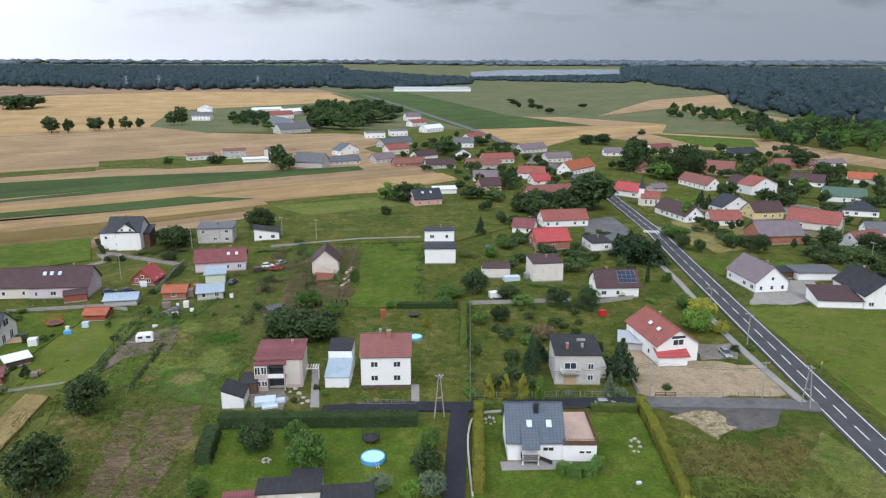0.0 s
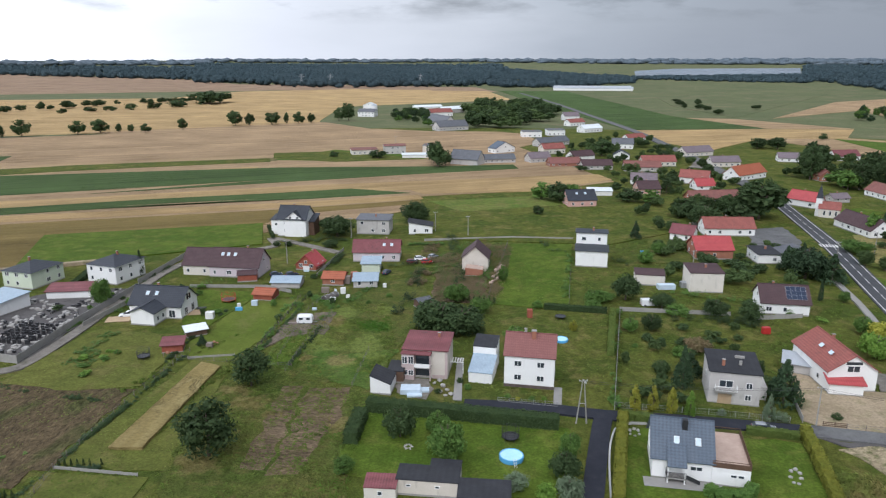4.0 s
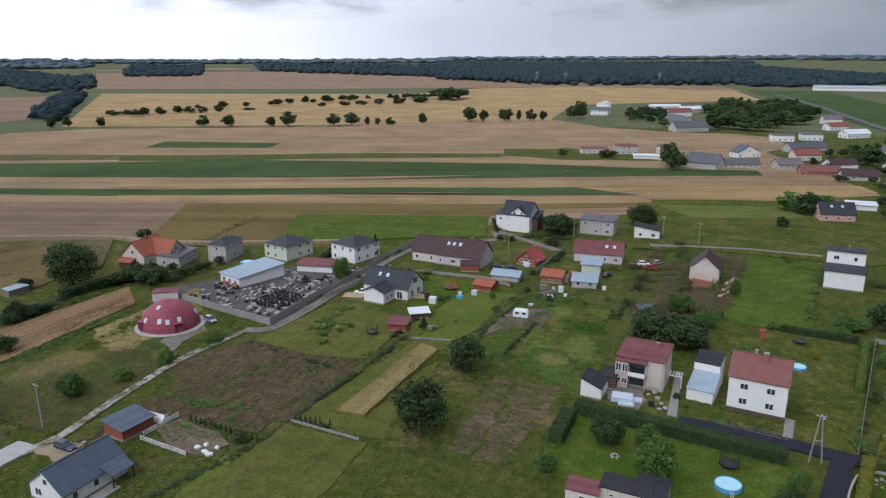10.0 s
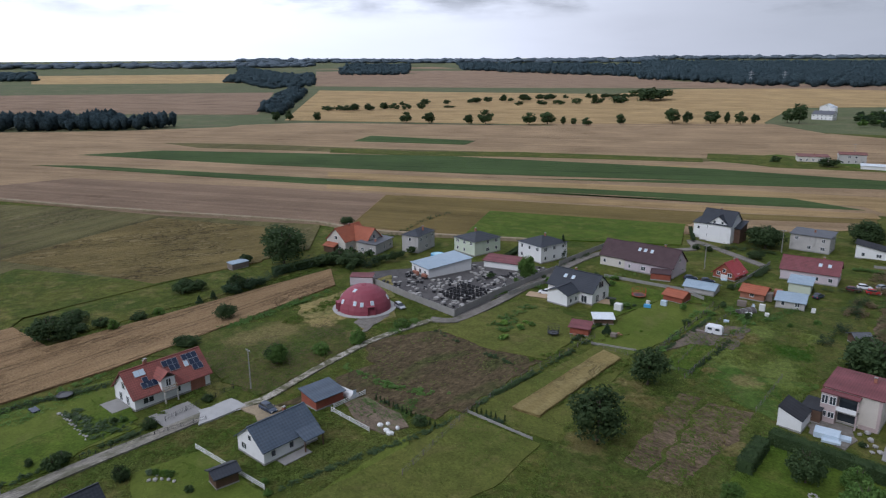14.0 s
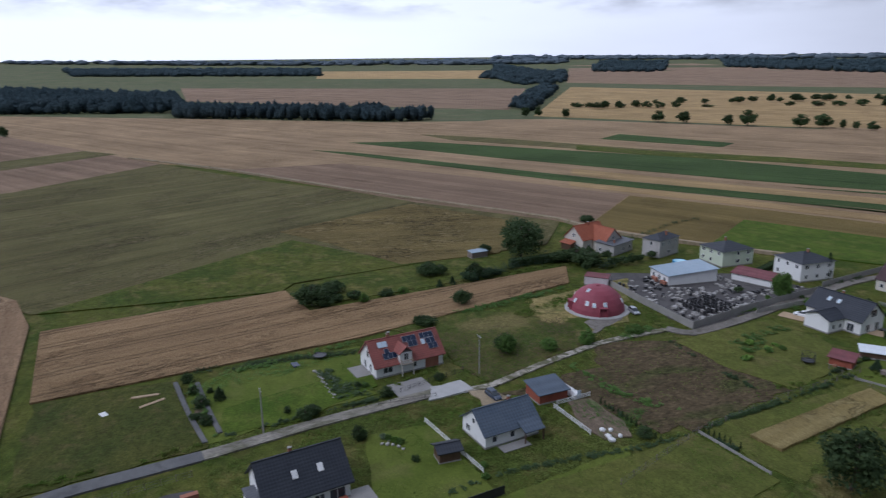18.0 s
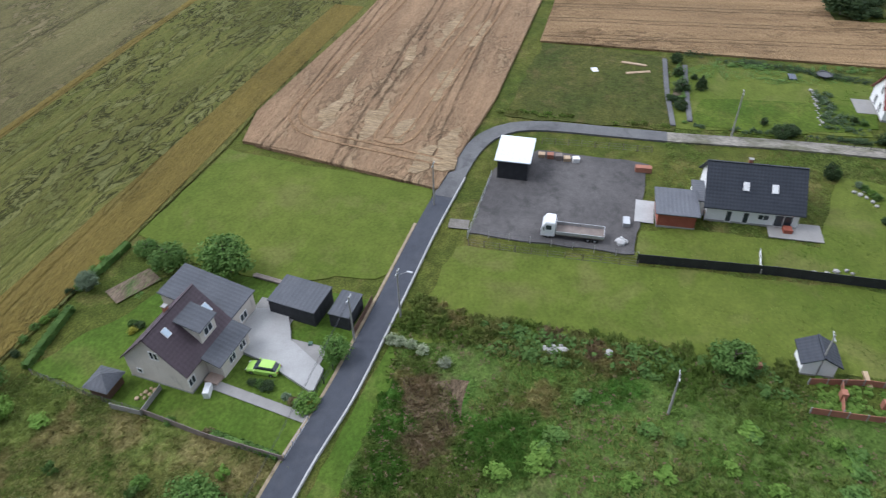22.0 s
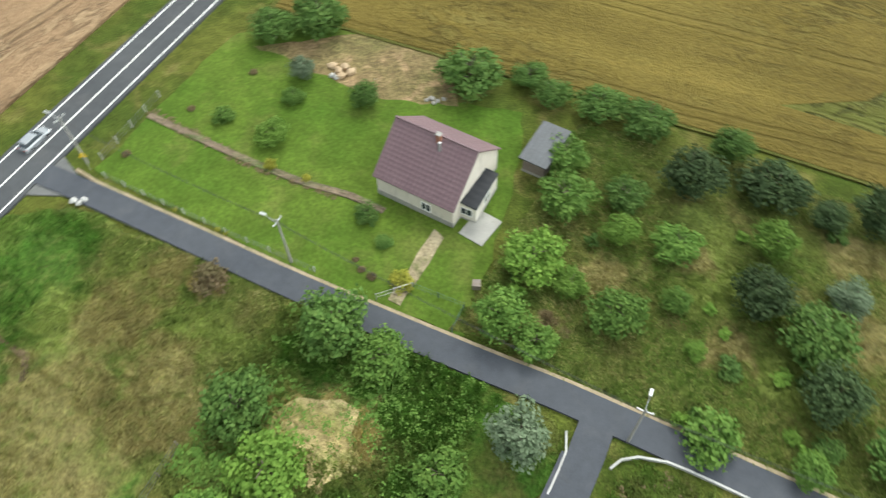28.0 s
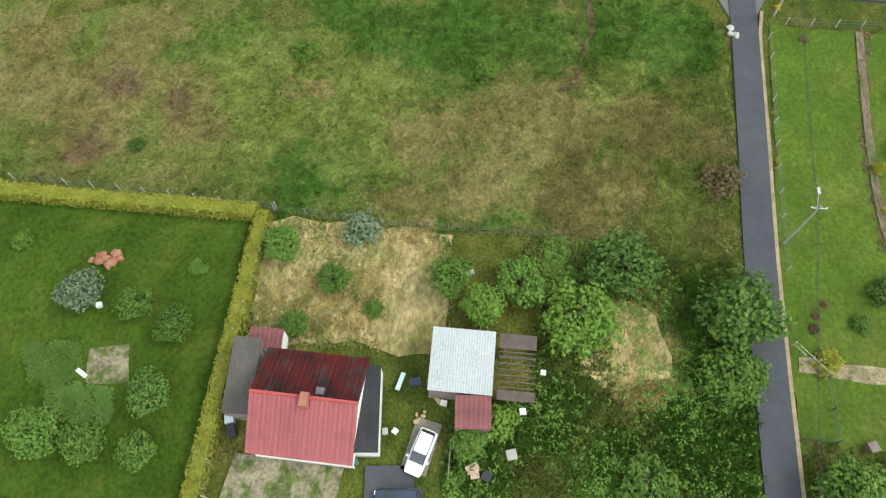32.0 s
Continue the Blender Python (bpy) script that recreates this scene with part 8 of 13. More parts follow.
house("carport", "black carport with a grey felt roof", -58.0, -36.2, 83.1, 6.7, 4.7, 2.5, 0.3, "mf", "r_black", "r_slate", chim=0, wins="none", category="carport", over=0.1, plinth=False)
house("pergola", "garden shelter with a grey felt roof", -57.9, -29.9, 86.1, 2.7, 4.2, 2.3, 0.2, "mf", "r_black", "r_slate", chim=0, wins="none", category="shelter", over=0.1, plinth=False)
house("gazebo", "small dark garden hut with a grey hipped roof", -40.0, -53.0, 87.9, 2.6, 2.6, 1.9, 0.9, "hip", "darkwood", "r_slate", chim=0, wins="none", category="hut", plinth=False)
house("annex", "low black-roofed annex beside a garden", 13.3, 7.7, -85.4, 2.1, 7.6, 2.5, 0.2, "mf", "white", "r_black", chim=0, over=0.05, category="annex", wins="none")
house("annex", "lean-to with a grey corrugated roof", 15.3, 19.3, -90.1, 2.4, 6.8, 2.6, 0.6, "mf", "oldwood", "r_oldgrey", chim=0, over=0.05, category="annex", wins="none")
house("shed", "lean-to with a faded red sheet roof", 13.7, -1.7, -87.2, 3.1, 2.8, 2.3, 0.4, "mf", "oldwood", "r_maroon", chim=0, over=0.05, category="shed", wins="none")
house("annex", "cream porch with a black roof", 18.3, -48.6, -93.2, 5.8, 2.4, 2.6, 0.3, "mf", "cream", "r_black", chim=0, over=0.1, category="annex")
house("shed", "small shed beside a wheat field", -199.5, 108.5, 92.7, 6.0, 3.0, 2.0, 0.3, "mf", "oldwood", "r_blue", chim=0, over=0.1, category="shed", wins="none")
house("pavilion", "red wooden porch pavilion with a dark roof", -94.9, 190.4, 21.8, 5.7, 3.2, 2.2, 0.9, "gx", "redwood", "r_brown", chim=0, wins="none", category="pavilion", over=0.2)
house("annex", "maroon-roofed annex behind a dome", -157.3, 125.6, 39.8, 6.8, 3.5, 2.6, 0.3, "mf", "lilac", "r_maroon", chim=0, wins="none", category="annex", over=0.1)

# tree rows and village trees
for spot in ((-334.8, 670.7, 7.9, 17), (-321.7, 675.6, 5.3, 13.6), (-304.7, 691.6, 8.1, 14.4), (-290.9, 696.9, 3.8, 13.5), (-279.6, 702.4, 6.1, 13.6), (-272.6, 720.1, 4.5, 10.6), (-252.3, 751.5, 5.9, 15.1), (-241.2, 751.2, 7.1, 22), (-546.5, 502.2, 6.7, 12.2), (-523.5, 513.4, 7.3, 12.7), (-485.3, 532.1, 5.6, 11), (-473.6, 544.4, 7.9, 15.5), (-437, 568.9, 7.3, 12.8), (-423.8, 582.2, 8.5, 14), (-409.8, 588.9, 3.4, 9.5), (-400.6, 593.4, 3.4, 8.4), (-386, 593.8, 5.1, 8.9), (-365.9, 624.1, 4.6, 12.5), (-634, 452.9, 4.5, 11.6), (-665, 437.8, 4.5, 11.6), (-669.2, 422.9, 5.5, 12)):
    tree(*spot, "round", "leaf_dark", "tree", "round dark tree in a row along a field")
for spot in ((-757.2, 558, 9.5, 7.3), (-749.1, 571.4, 8.2, 7.4), (-730.1, 580.4, 6.8, 9.4), (-718.5, 595.6, 7.6, 8.8), (-721.7, 624.3, 7.1, 8.4), (-708.6, 630.5, 8.5, 9.1), (-692.2, 638.2, 7.1, 8.3), (-681.2, 653.9, 5.7, 10.5), (-614.8, 828.7, 9.7, 7.1), (-599.8, 849.3, 8.2, 8), (-584.5, 870.4, 8.3, 9.7), (-565.1, 893.7, 11.7, 11.4), (-548.4, 931.1, 15.4, 11.7), (-537, 1000.2, 23.3, 22), (-629.2, 795.4, 6.3, 7), (-675.9, 700.4, 10.4, 3.6)):
    tree(*spot, "bush", "leaf_dark", "bush", "dark bush in a field hedge")
for spot in ((-554, 1030.4, 30.3, 22), (-4.8, 333.7, 5.5, 10.2), (142.9, 572.7, 6.5, 8.7), (156.7, 580.6, 6.6, 8.8), (-128.8, 463.1, 6, 6.4)):
    tree(*spot, "wide", "leaf_dark")
for spot in ((-857.9, -138.5, 10, 12.9), (-730.8, -79, 4.9, 10.7), (-929, -168, 9.4, 10.6), (-1035.7, -267.4, 18.4, 15.8)):
    tree(*spot, "round", "leaf_dark", "tree", "lone dark tree on a field edge")
for spot in ((-10.7, 154.8, 2.9, 5.3), (99.9, 256.6, 5.6, 5.5), (114.9, 243.3, 3.3, 5.7), (72.9, 176.6, 2.5, 5.3), (16.6, 167.4, 2, 4.6), (-21.5, 175, 3, 4.7), (-29.1, 181.9, 3.7, 6.5), (-17.8, 102.4, 3.3, 8.7), (-20.9, 110.4, 2.4, 5.5), (2.3, 107.6, 1.9, 5.4), (10.6, 189.9, 3.6, 3.4), (7.9, 182.8, 2.2, 3.3), (31.8, 242.4, 3.2, 5.2), (-26.7, 222.9, 3, 5.8), (-123.5, 161.4, 2.7, 9.7), (8.4, 188.1, 2.8, 4.4), (-126.2, 76, 2.5, 5.7), (-129.8, 78.5, 2.2, 2.9), (-63.5, 17.5, 1.6, 2.2), (-62.9, -62.9, 1.7, 2.3), (-61.2, -57.8, 3, 4), (-28.6, -34.9, 3.2, 4.3), (-61.5, 17.4, 2.8, 3.8), (-20.1, -44.6, 3.8, 5.1)):
    tree(*spot, "wide_fine", "leaf")
for spot in ((2.3, -55.4, 2.7, 3.6), (15.7, -68.2, 2.6, 3.5), (19.7, -70.3, 2.6, 3.5), (9.3, -68.2, 3.2, 4.4), (3, -67.7, 3.3, 4.4), (26.7, -66.5, 4.4, 5.9), (56.4, -65.1, 3.6, 4.9), (51, -69.3, 4.4, 6), (29.6, -15.3, 3.5, 4.8)):
    tree(*spot, "wide_fine", "leaf")
for spot in ((-61.8, 276.6, 5.9, 9.9), (148.8, 238, 4.9, 8.4), (160.3, 229.9, 5.9, 8.1), (47.7, 181.2, 3.4, 5.7), (-62.3, 123.1, 4.1, 8.7), (-57.9, 97, 4.9, 10.7), (-206.6, 130.6, 8.3, 9.7), (-191.8, 120.9, 6.6, 13.1), (-201.6, 112.6, 2.2, 3.8), (-24.7, -62.6, 3.4, 5.9), (-19.2, -61, 2.2, 3.7), (-22.1, -38.4, 3.2, 5.4), (-3.9, -59.9, 3.7, 6.4), (-14, -47, 3.2, 5.4)):
    tree(*spot, "round_fine", "leaf_dark")
for spot in ((-85.8, 248.3, 6.1, 9.6), (54.7, 290.1, 6.7, 10.5), (21.9, 169.2, 2.6, 5.4), (21.5, 144.5, 2, 3.4), (39.6, 183.9, 3.8, 5), (26.5, 186.8, 3.2, 5), (17.3, 192.2, 4.3, 8.5), (-29.4, 159.7, 6.8, 9.4), (-23.9, 159.5, 6, 8), (-33.4, 167.4, 4.3, 6), (-27.4, 108.8, 2.9, 7), (1.6, 100.8, 2.6, 5.7), (62.8, 282.3, 2.8, 5.5), (-179.6, 96.7, 2.9, 5.4), (-127.3, 76.2, 2.3, 5.5), (-160.2, 82.4, 2.9, 4.9), (-223.3, 171.3, 3, 3.7), (-90, 256.6, 6.2, 6.8), (-60.7, 277.4, 5.4, 8.1), (-180.3, 134.6, 4.8, 5.7), (-174.1, 135.5, 4.4, 5.7), (-150.7, 67.4, 2.9, 2.8), (-188.2, 84.6, 3.5, 4.2), (-187.2, 88.6, 2.3, 4.2)):
    tree(*spot, "wide_fine", "leaf_dark")
for spot in ((-175.6, 48.7, 2.4, 3.5), (-185.6, 53.9, 3.6, 4.5), (-178.2, 57.7, 2.2, 3), (-178.5, 45.8, 5, 6.7), (-183.1, 51.8, 2.8, 3.8), (-178.1, 52.9, 1.9, 2.6), (-192.8, 87.4, 2.4, 3.3), (-151.2, 66.3, 2.2, 3), (-126.8, 9.1, 1.2, 1.6), (-118.9, 29.5, 1.6, 2.2), (-12.8, -62.7, 3.8, 5.1)):
    tree(*spot, "wide_fine", "leaf_dark")
for spot in ((-86.1, 444.4, 5.7, 16), (-77.1, 436.9, 4.2, 10.5), (79.8, 308, 9.7, 17.2), (68.7, 293, 6.3, 9.9), (146, 454.4, 8.2, 18.4), (178.8, 453.3, 8.9, 14.1), (207.2, 634.3, 4.1, 6.1), (239.9, 426.3, 5.6, 13.4), (-81.7, 431.8, 5.4, 16.8)):
    tree(*spot, "round", "leaf_dark")
for spot in ((-12.3, 300.5, 3, 4.8), (-160.3, 462.9, 3.9, 5)):
    tree(*spot, "bush", "leaf_dark", "bush", "low leafy green bush in grass")
tree(0.7, 337.8, 5, 9.5, "wide", "leaf")
for spot in ((143, 396.6, 9.1, 9.8), (114.6, 283.6, 3.3, 9.7)):
    tree(*spot, "round", "leaf")
for spot in ((73, 222.5, 6.8, 11.7), (-177.9, 94.2, 2.8, 3.8), (-178.3, 99.3, 2.8, 3.8), (-178.9, 103.7, 2, 2.7)):
    tree(*spot, "wide_fine", "leaf_pine")
for spot in ((79.4, 218.9, 4.5, 9.6), (43.3, 134.4, 3.8, 9.9), (25, 138.5, 2.4, 9.8), (27.2, 144.3, 2.8, 5.4), (25.7, 263.9, 2.2, 7.4), (-83.2, 141.3, 1.3, 3), (-176.6, 83.5, 1.1, 2.6), (-177, 87.8, 1.1, 3), (-176.8, 95.3, 1.6, 4.4)):
    tree(*spot, "cone", "leaf_pine", "tree", "dense dark conifer in a garden")
for spot in ((70.7, 200.9, 1, 6.3), (-130.1, 189.5, 1.3, 8.5)):
    tree(*spot, "column", "leaf_pine", "tree", "slim dark columnar garden conifer")
for spot in ((76.7, 200.6, 1.7, 3.6), (-33.7, 95.8, 1.9, 3.6), (-61.7, -48.7, 3.9, 6.6), (-36.6, -66.7, 2.7, 4.6), (-7.2, -67.2, 2.7, 4.5), (-51.1, -28.6, 1.9, 3.2), (38.1, -58.1, 2, 3.4), (24.8, -26.3, 4.2, 7.2), (13.2, 27.9, 2.2, 3.8)):
    tree(*spot, "round_fine", "leaf")
for spot in ((120.2, 245.6, 4.6, 3.6), (70, 161.4, 4, 6.7), (9.3, -42.4, 3.6, 4.8), (46, -47.9, 2.2, 2.9), (4.6, -41.5, 2, 2.6), (23.6, -11.2, 3.8, 5.1)):
    tree(*spot, "wide_fine", "leaf_light")
tree(75.4, 171.3, 3.6, 6.3, "wide_fine", "leaf_yellow")
for spot in ((75.6, 159.3, 2, 3.7), (2.9, 166, 1.1, 3), (21.5, -34.8, 1.5, 1.7)):
    tree(*spot, "bush_fine", "leaf_yellow", "bush", "low leafy green bush in grass")
tree(38.8, 126.8, 1.4, 5.8, "cone", "leaf_grey", "tree", "dense dark conifer in a garden")
tree(30.8, 157.4, 3, 4.4, "wide_fine", "leaf_brown")
for spot in ((26.8, 154, 1.9, 2.9), (-6.8, 181, 1.5, 2.4), (29.7, 181.9, 3.1, 3.3), (26.5, 231.3, 2.7, 5), (-18.2, 204.2, 1.7, 5.4), (-123.6, 96.7, 2, 3.8), (-139, 107.3, 1.4, 2.2), (-122.6, 110, 2.2, 2.5), (-123.6, 86, 2, 3.4), (-122.3, 95.4, 1.8, 3.5), (-175.3, 71.5, 1.4, 2.6), (-173.7, 59.2, 1.4, 3.2), (-126.7, 86.9, 1.3, 1.5), (-108.2, 35.5, 0.7, 0.8), (-22.9, -34, 1.4, 1.6), (29.2, -41.5, 1.7, 1.9), (25.7, -38.8, 1.1, 1.3), (40.3, 36.8, 1, 1.2)):
    tree(*spot, "bush_fine", "leaf", "bush", "low leafy green bush in grass")
for spot in ((41.9, 146.8, 1, 4.2), (-176, 66.9, 2, 2.7), (-177.1, 60.5, 1.1, 1.3), (-176.6, 65.8, 1.4, 1.6), (-177, 71.5, 1.1, 1.3), (-135.3, 14.7, 1.1, 1.3), (-44.8, -34.8, 1, 1.1)):
    tree(*spot, "bush_fine", "leaf_dark", "bush", "low leafy green bush in grass")
for spot in ((-5.9, 96.1, 2.1, 3.4), (-54.3, -66.2, 1.8, 3), (-22.6, -50.7, 2.4, 4), (3.8, -23.2, 3.3, 5.6), (48.3, -59.6, 1.9, 3.3), (22.6, 37, 2.3, 3.9)):
    tree(*spot, "round_fine", "leaf_grey")
for spot in ((-1.1, 94.8, 1.7, 3), (-9.4, -39.2, 1.2, 1.4), (-19.7, -33.9, 0.9, 1), (53.6, -0.7, 1.8, 2), (54.6, 20.4, 1.8, 2.1), (27.9, 45.2, 1.1, 1.3), (13.4, -4, 2, 2.3)):
    tree(*spot, "bush_fine", "leaf_light", "bush", "low leafy green bush in grass")
tree(2.4, 94.6, 2.1, 5.4, "wide_fine", "leaf_grey")
tree(-132.8, 14.4, 1.2, 3.2, "cone", "leaf_dark", "tree", "dense dark conifer in a garden")
for spot in ((-33.5, -62.4, 1.7, 2.9), (-14.3, -54.9, 2.7, 4.5), (1.7, -50, 2.1, 3.6), (24, -2, 2.2, 3.7)):
    tree(*spot, "round_fine", "leaf_light")
for spot in ((-4.7, -50.7, 2.7, 3.7), (8.6, -52.2, 3.5, 4.7), (-0.9, -39.5, 3, 4.1), (5.7, -33.4, 2.3, 3.2), (47.1, -55, 1.5, 2), (10.9, -58.3, 3.1, 4.2), (19.2, -25.4, 3.1, 4.2), (27, -5.7, 2.8, 3.8), (26.2, 12.9, 1.7, 2.3), (21.2, 16, 1.5, 2), (11.5, -1.5, 1.8, 2.5)):
    tree(*spot, "wide_fine", "leaf_mid")
for spot in ((-6.2, -43.6, 1.8, 3.1), (9.9, -34.2, 3, 5.1), (-21.5, -30.7, 1.8, 3.1), (29.1, 18.3, 2.1, 3.5), (26.9, 1.2, 2.2, 3.8), (21.8, 31.4, 1.9, 3.2), (19.9, 27.3, 1.9, 3.2), (9, 36.9, 2.3, 3.9), (8.7, 32.6, 2, 3.4), (8.3, 27.7, 1.8, 3.1)):
    tree(*spot, "round_fine", "leaf_mid")
for spot in ((-12.5, -30.5, 2.9, 3.3), (-29.9, -42, 1.1, 1.2), (-43.5, -29.3, 1.7, 1.9), (53.8, -48.5, 1.6, 1.8), (9.1, -17.3, 2.7, 3.1), (26.4, 26.7, 1, 1.2), (23.4, 8.6, 1, 1.1)):
    tree(*spot, "bush_fine", "leaf_mid", "bush", "low leafy green bush in grass")
for spot in ((-22.5, -22.5, 1.7, 1.9), (31.9, 10.8, 2.1, 2.4)):
    tree(*spot, "bush_fine", "leaf_grey", "bush", "low leafy green bush in grass")
tree(40.7, -26.7, 2.3, 2.6, "bush_fine", "leaf_brown", "bush", "low leafy green bush in grass")
for spot in ((14.6, 127, 1.4, 5.6), (17.9, 126.9, 1.4, 5.6), (21.3, 126.8, 1.4, 5.6)):
    tree(*spot, "column", "leaf_yellow", "thuja_tree", "golden green clipped thuja in a row")
tree(24.6, 125.9, 1.3, 5.6, "column", "leaf_light", "thuja_tree", "golden green clipped thuja in a row")
for spot in ((-80, 427.9, 5.4, 15.8), (-3.7, 330.3, 6.6, 9), (22.2, 502.4, 8.9, 12.6), (27.9, 335.6, 5.4, 7.3), (49.1, 305.2, 6, 9.2), (54, 296.3, 4.9, 7.4), (46.6, 303.6, 4.4, 8.1), (53.7, 301.2, 4.1, 9.3), (136, 427.8, 8, 21), (169.8, 427.9, 7.6, 16.3), (145.2, 310.8, 4.3, 8.1), (138.6, 562.4, 5.6, 8.5), (153.1, 562.5, 6.6, 9.4), (173, 310.8, 3.7, 8.1), (78.7, 335, 3.7, 7.2), (99, 346.9, 4.7, 7.5)):
    tree(*spot, "round", "leaf_dark", "tree", "broad leafy tree between village houses")
for spot in ((-12.4, 333.8, 5.1, 9.2), (37.7, 333, 4.6, 7.2), (141.9, 388.1, 6.6, 11.1), (199.2, 348.5, 3.9, 8.4), (190.5, 294.1, 3, 6.2)):
    tree(*spot, "round", "leaf", "tree", "broad leafy tree between village houses")
for spot in ((49, 363.7, 4.7, 8), (132.9, 305.9, 2.6, 7.9), (79.5, 221.6, 3.5, 7.7)):
    tree(*spot, "cone", "leaf_dark", "tree", "dark garden conifer between houses")
for spot in ((72.6, 231.3, 4, 8), (-82.7, 231.7, 3, 3)):
    tree(*spot, "round_fine", "leaf_dark", "tree", "broad leafy tree between village houses")
tree(25.8, 267.6, 1.6, 5.9, "cone", "leaf_brown", "tree", "dark garden conifer between houses")
for spot in ((-102.6, 230.4, 1.6, 2.2), (-98.6, 231.1, 1.6, 2)):
    tree(*spot, "bush_fine", "leaf_dark", "bush", "dark clipped bush before a house")
for spot in ((-27, 182.7, 0.5, 2.1), (-25.6, 182.7, 0.5, 2.1), (-24.2, 182.7, 0.5, 2.1), (-22.8, 182.7, 0.5, 2.1), (-21.4, 182.7, 0.5, 2.1), (-20, 182.6, 0.5, 2.1), (-18.6, 182.6, 0.5, 2.1)):
    tree(*spot, "column", "leaf_dark", "thuja_tree", "slim dark thuja in a row")
for spot in ((-80.9, 89.9, 0.3, 1.5), (-79.9, 90.1, 0.3, 1.5), (-78.9, 90.3, 0.3, 1.5), (-77.9, 90.5, 0.3, 1.5), (-76.9, 90.7, 0.3, 1.5), (-75.9, 90.9, 0.3, 1.5), (-74, 91.3, 0.3, 1.5)):
    tree(*spot, "column", "leaf_dark", "thuja_tree", "small young thuja in a row")
for spot in ((-9.9, 127.3, 0.7, 1), (-5.1, 127.1, 0.7, 1), (-18.3, 129.6, 0.9, 1.4), (30.6, 173, 0.8, 1.2), (17.1, 157.9, 0.8, 1.2), (78.3, 148.7, 1, 1.5), (-48.4, 182.6, 1, 1.5), (-52.7, 176.2, 0.8, 1.2), (-74.1, 198.2, 1.2, 1.8)):
    tree(*spot, "bush_fine", "leaf", "bush", "round garden shrub beside a house")
tree(-7.9, 126.7, 0.5, 0.8, "bush_fine", "leaf_yellow", "bush", "round garden shrub beside a house")
tree(-2.7, 127.5, 0.6, 0.9, "bush_fine", "leaf_light", "bush", "round garden shrub beside a house")
for spot in ((-20.3, 132.2, 0.9, 1.4), (-24, 126.9, 0.8, 1.2), (51.4, 129.3, 1, 1.5), (74.1, 148.2, 1.2, 1.8), (-75.7, 195.7, 1.2, 1.8), (-80.1, 188.5, 0.9, 1.4)):
    tree(*spot, "bush_fine", "leaf_dark", "bush", "round garden shrub beside a house")
for spot in ((30.6, 127.6, 0.9, 1.4), (41.2, 127.2, 1.3, 2)):
    tree(*spot, "bush_fine", "leaf_grey", "bush", "round garden shrub beside a house")
for spot in ((-49.8, -56.2, 0.7, 1), (-44.9, -35.8, 0.7, 1), (-37.6, -43.3, 0.7, 1), (-46.1, -68.3, 0.7, 1), (-48.9, -67.6, 0.7, 1), (-43.9, -68.2, 0.7, 1), (-57.6, -68, 0.7, 1), (-64.3, -64.6, 0.7, 1)):
    tree(*spot, "bush_fine", "leaf", "bush", "small round shrub in a garden bed")
for spot in ((-48.7, -55.5, 0.7, 1), (-43.8, -28.7, 0.7, 1)):
    tree(*spot, "bush_fine", "leaf_yellow", "bush", "small round shrub in a garden bed")
for spot in ((-49.8, -55.2, 0.7, 1), (-44.9, -36.8, 0.7, 1), (-41.6, -67.4, 0.7, 1), (-52.9, -68.2, 0.7, 1), (-64.3, -62.3, 0.7, 1)):
    tree(*spot, "bush_fine", "leaf_dark", "bush", "small round shrub in a garden bed")
tree(-43.9, -31.9, 0.7, 1, "bush_fine", "leaf_grey", "bush", "small round shrub in a garden bed")
for spot in ((-43.5, -30.9, 0.7, 1), (-37.3, -38.3, 0.7, 1)):
    tree(*spot, "bush_fine", "leaf_brown", "bush", "small round shrub in a garden bed")
for spot in ((-47.5, -67.9, 0.7, 1), (-60, -67.9, 0.7, 1)):
    tree(*spot, "bush_fine", "leaf_light", "bush", "small round shrub in a garden bed")
for spot in ((-55.3, -23, 0.9, 1.3), (-55.3, -21.9, 0.9, 1.3), (-55.1, -20.4, 0.9, 1.3), (-54.6, -18.8, 0.9, 1.3), (-53.3, -15.6, 0.9, 1.3)):
    tree(*spot, "bush_fine", "leaf_white", "bush", "white-flowering bush in tall weeds")
for spot in ((43.8, -43.8, 0.9, 1.2), (38.7, -43.7, 0.6, 0.8), (50.6, -33.5, 0.35, 0.5), (44.3, -33, 0.35, 0.5), (43.1, -32.9, 0.3, 0.4)):
    tree(*spot, "bush_fine", "leaf_yellow", "bush", "bright yellow garden shrub on a lawn")
for spot in ((26.4, -34.7, 0.5, 0.6), (24.9, -34.3, 0.6, 0.7), (27.6, -35.6, 0.4, 0.5), (61.6, -38.3, 0.6, 0.7), (55.1, -57.5, 0.6, 0.7), (58.8, -48.2, 0.6, 0.7)):
    tree(*spot, "bush_fine", "leaf_brown", "bush", "small brownish shrub on a lawn")
for spot in ((-103.7, 38.7, 0.8, 1.3), (-101.7, 40.1, 0.8, 1.3), (-107, 35.3, 0.8, 1.3), (-85.8, 48.3, 0.8, 1.3), (-88.7, 49.4, 0.8, 1.3), (-124.9, 42.1, 0.8, 1.3)):
    tree(*spot, "bush_fine", "leaf", "bush", "small round garden shrub on grass")
tree(-102.6, 39.4, 0.8, 1.3, "bush_fine", "leaf_light", "bush", "small round garden shrub on grass")
tree(-104.5, 38, 0.8, 1.3, "bush_fine", "leaf_grey", "bush", "small round garden shrub on grass")
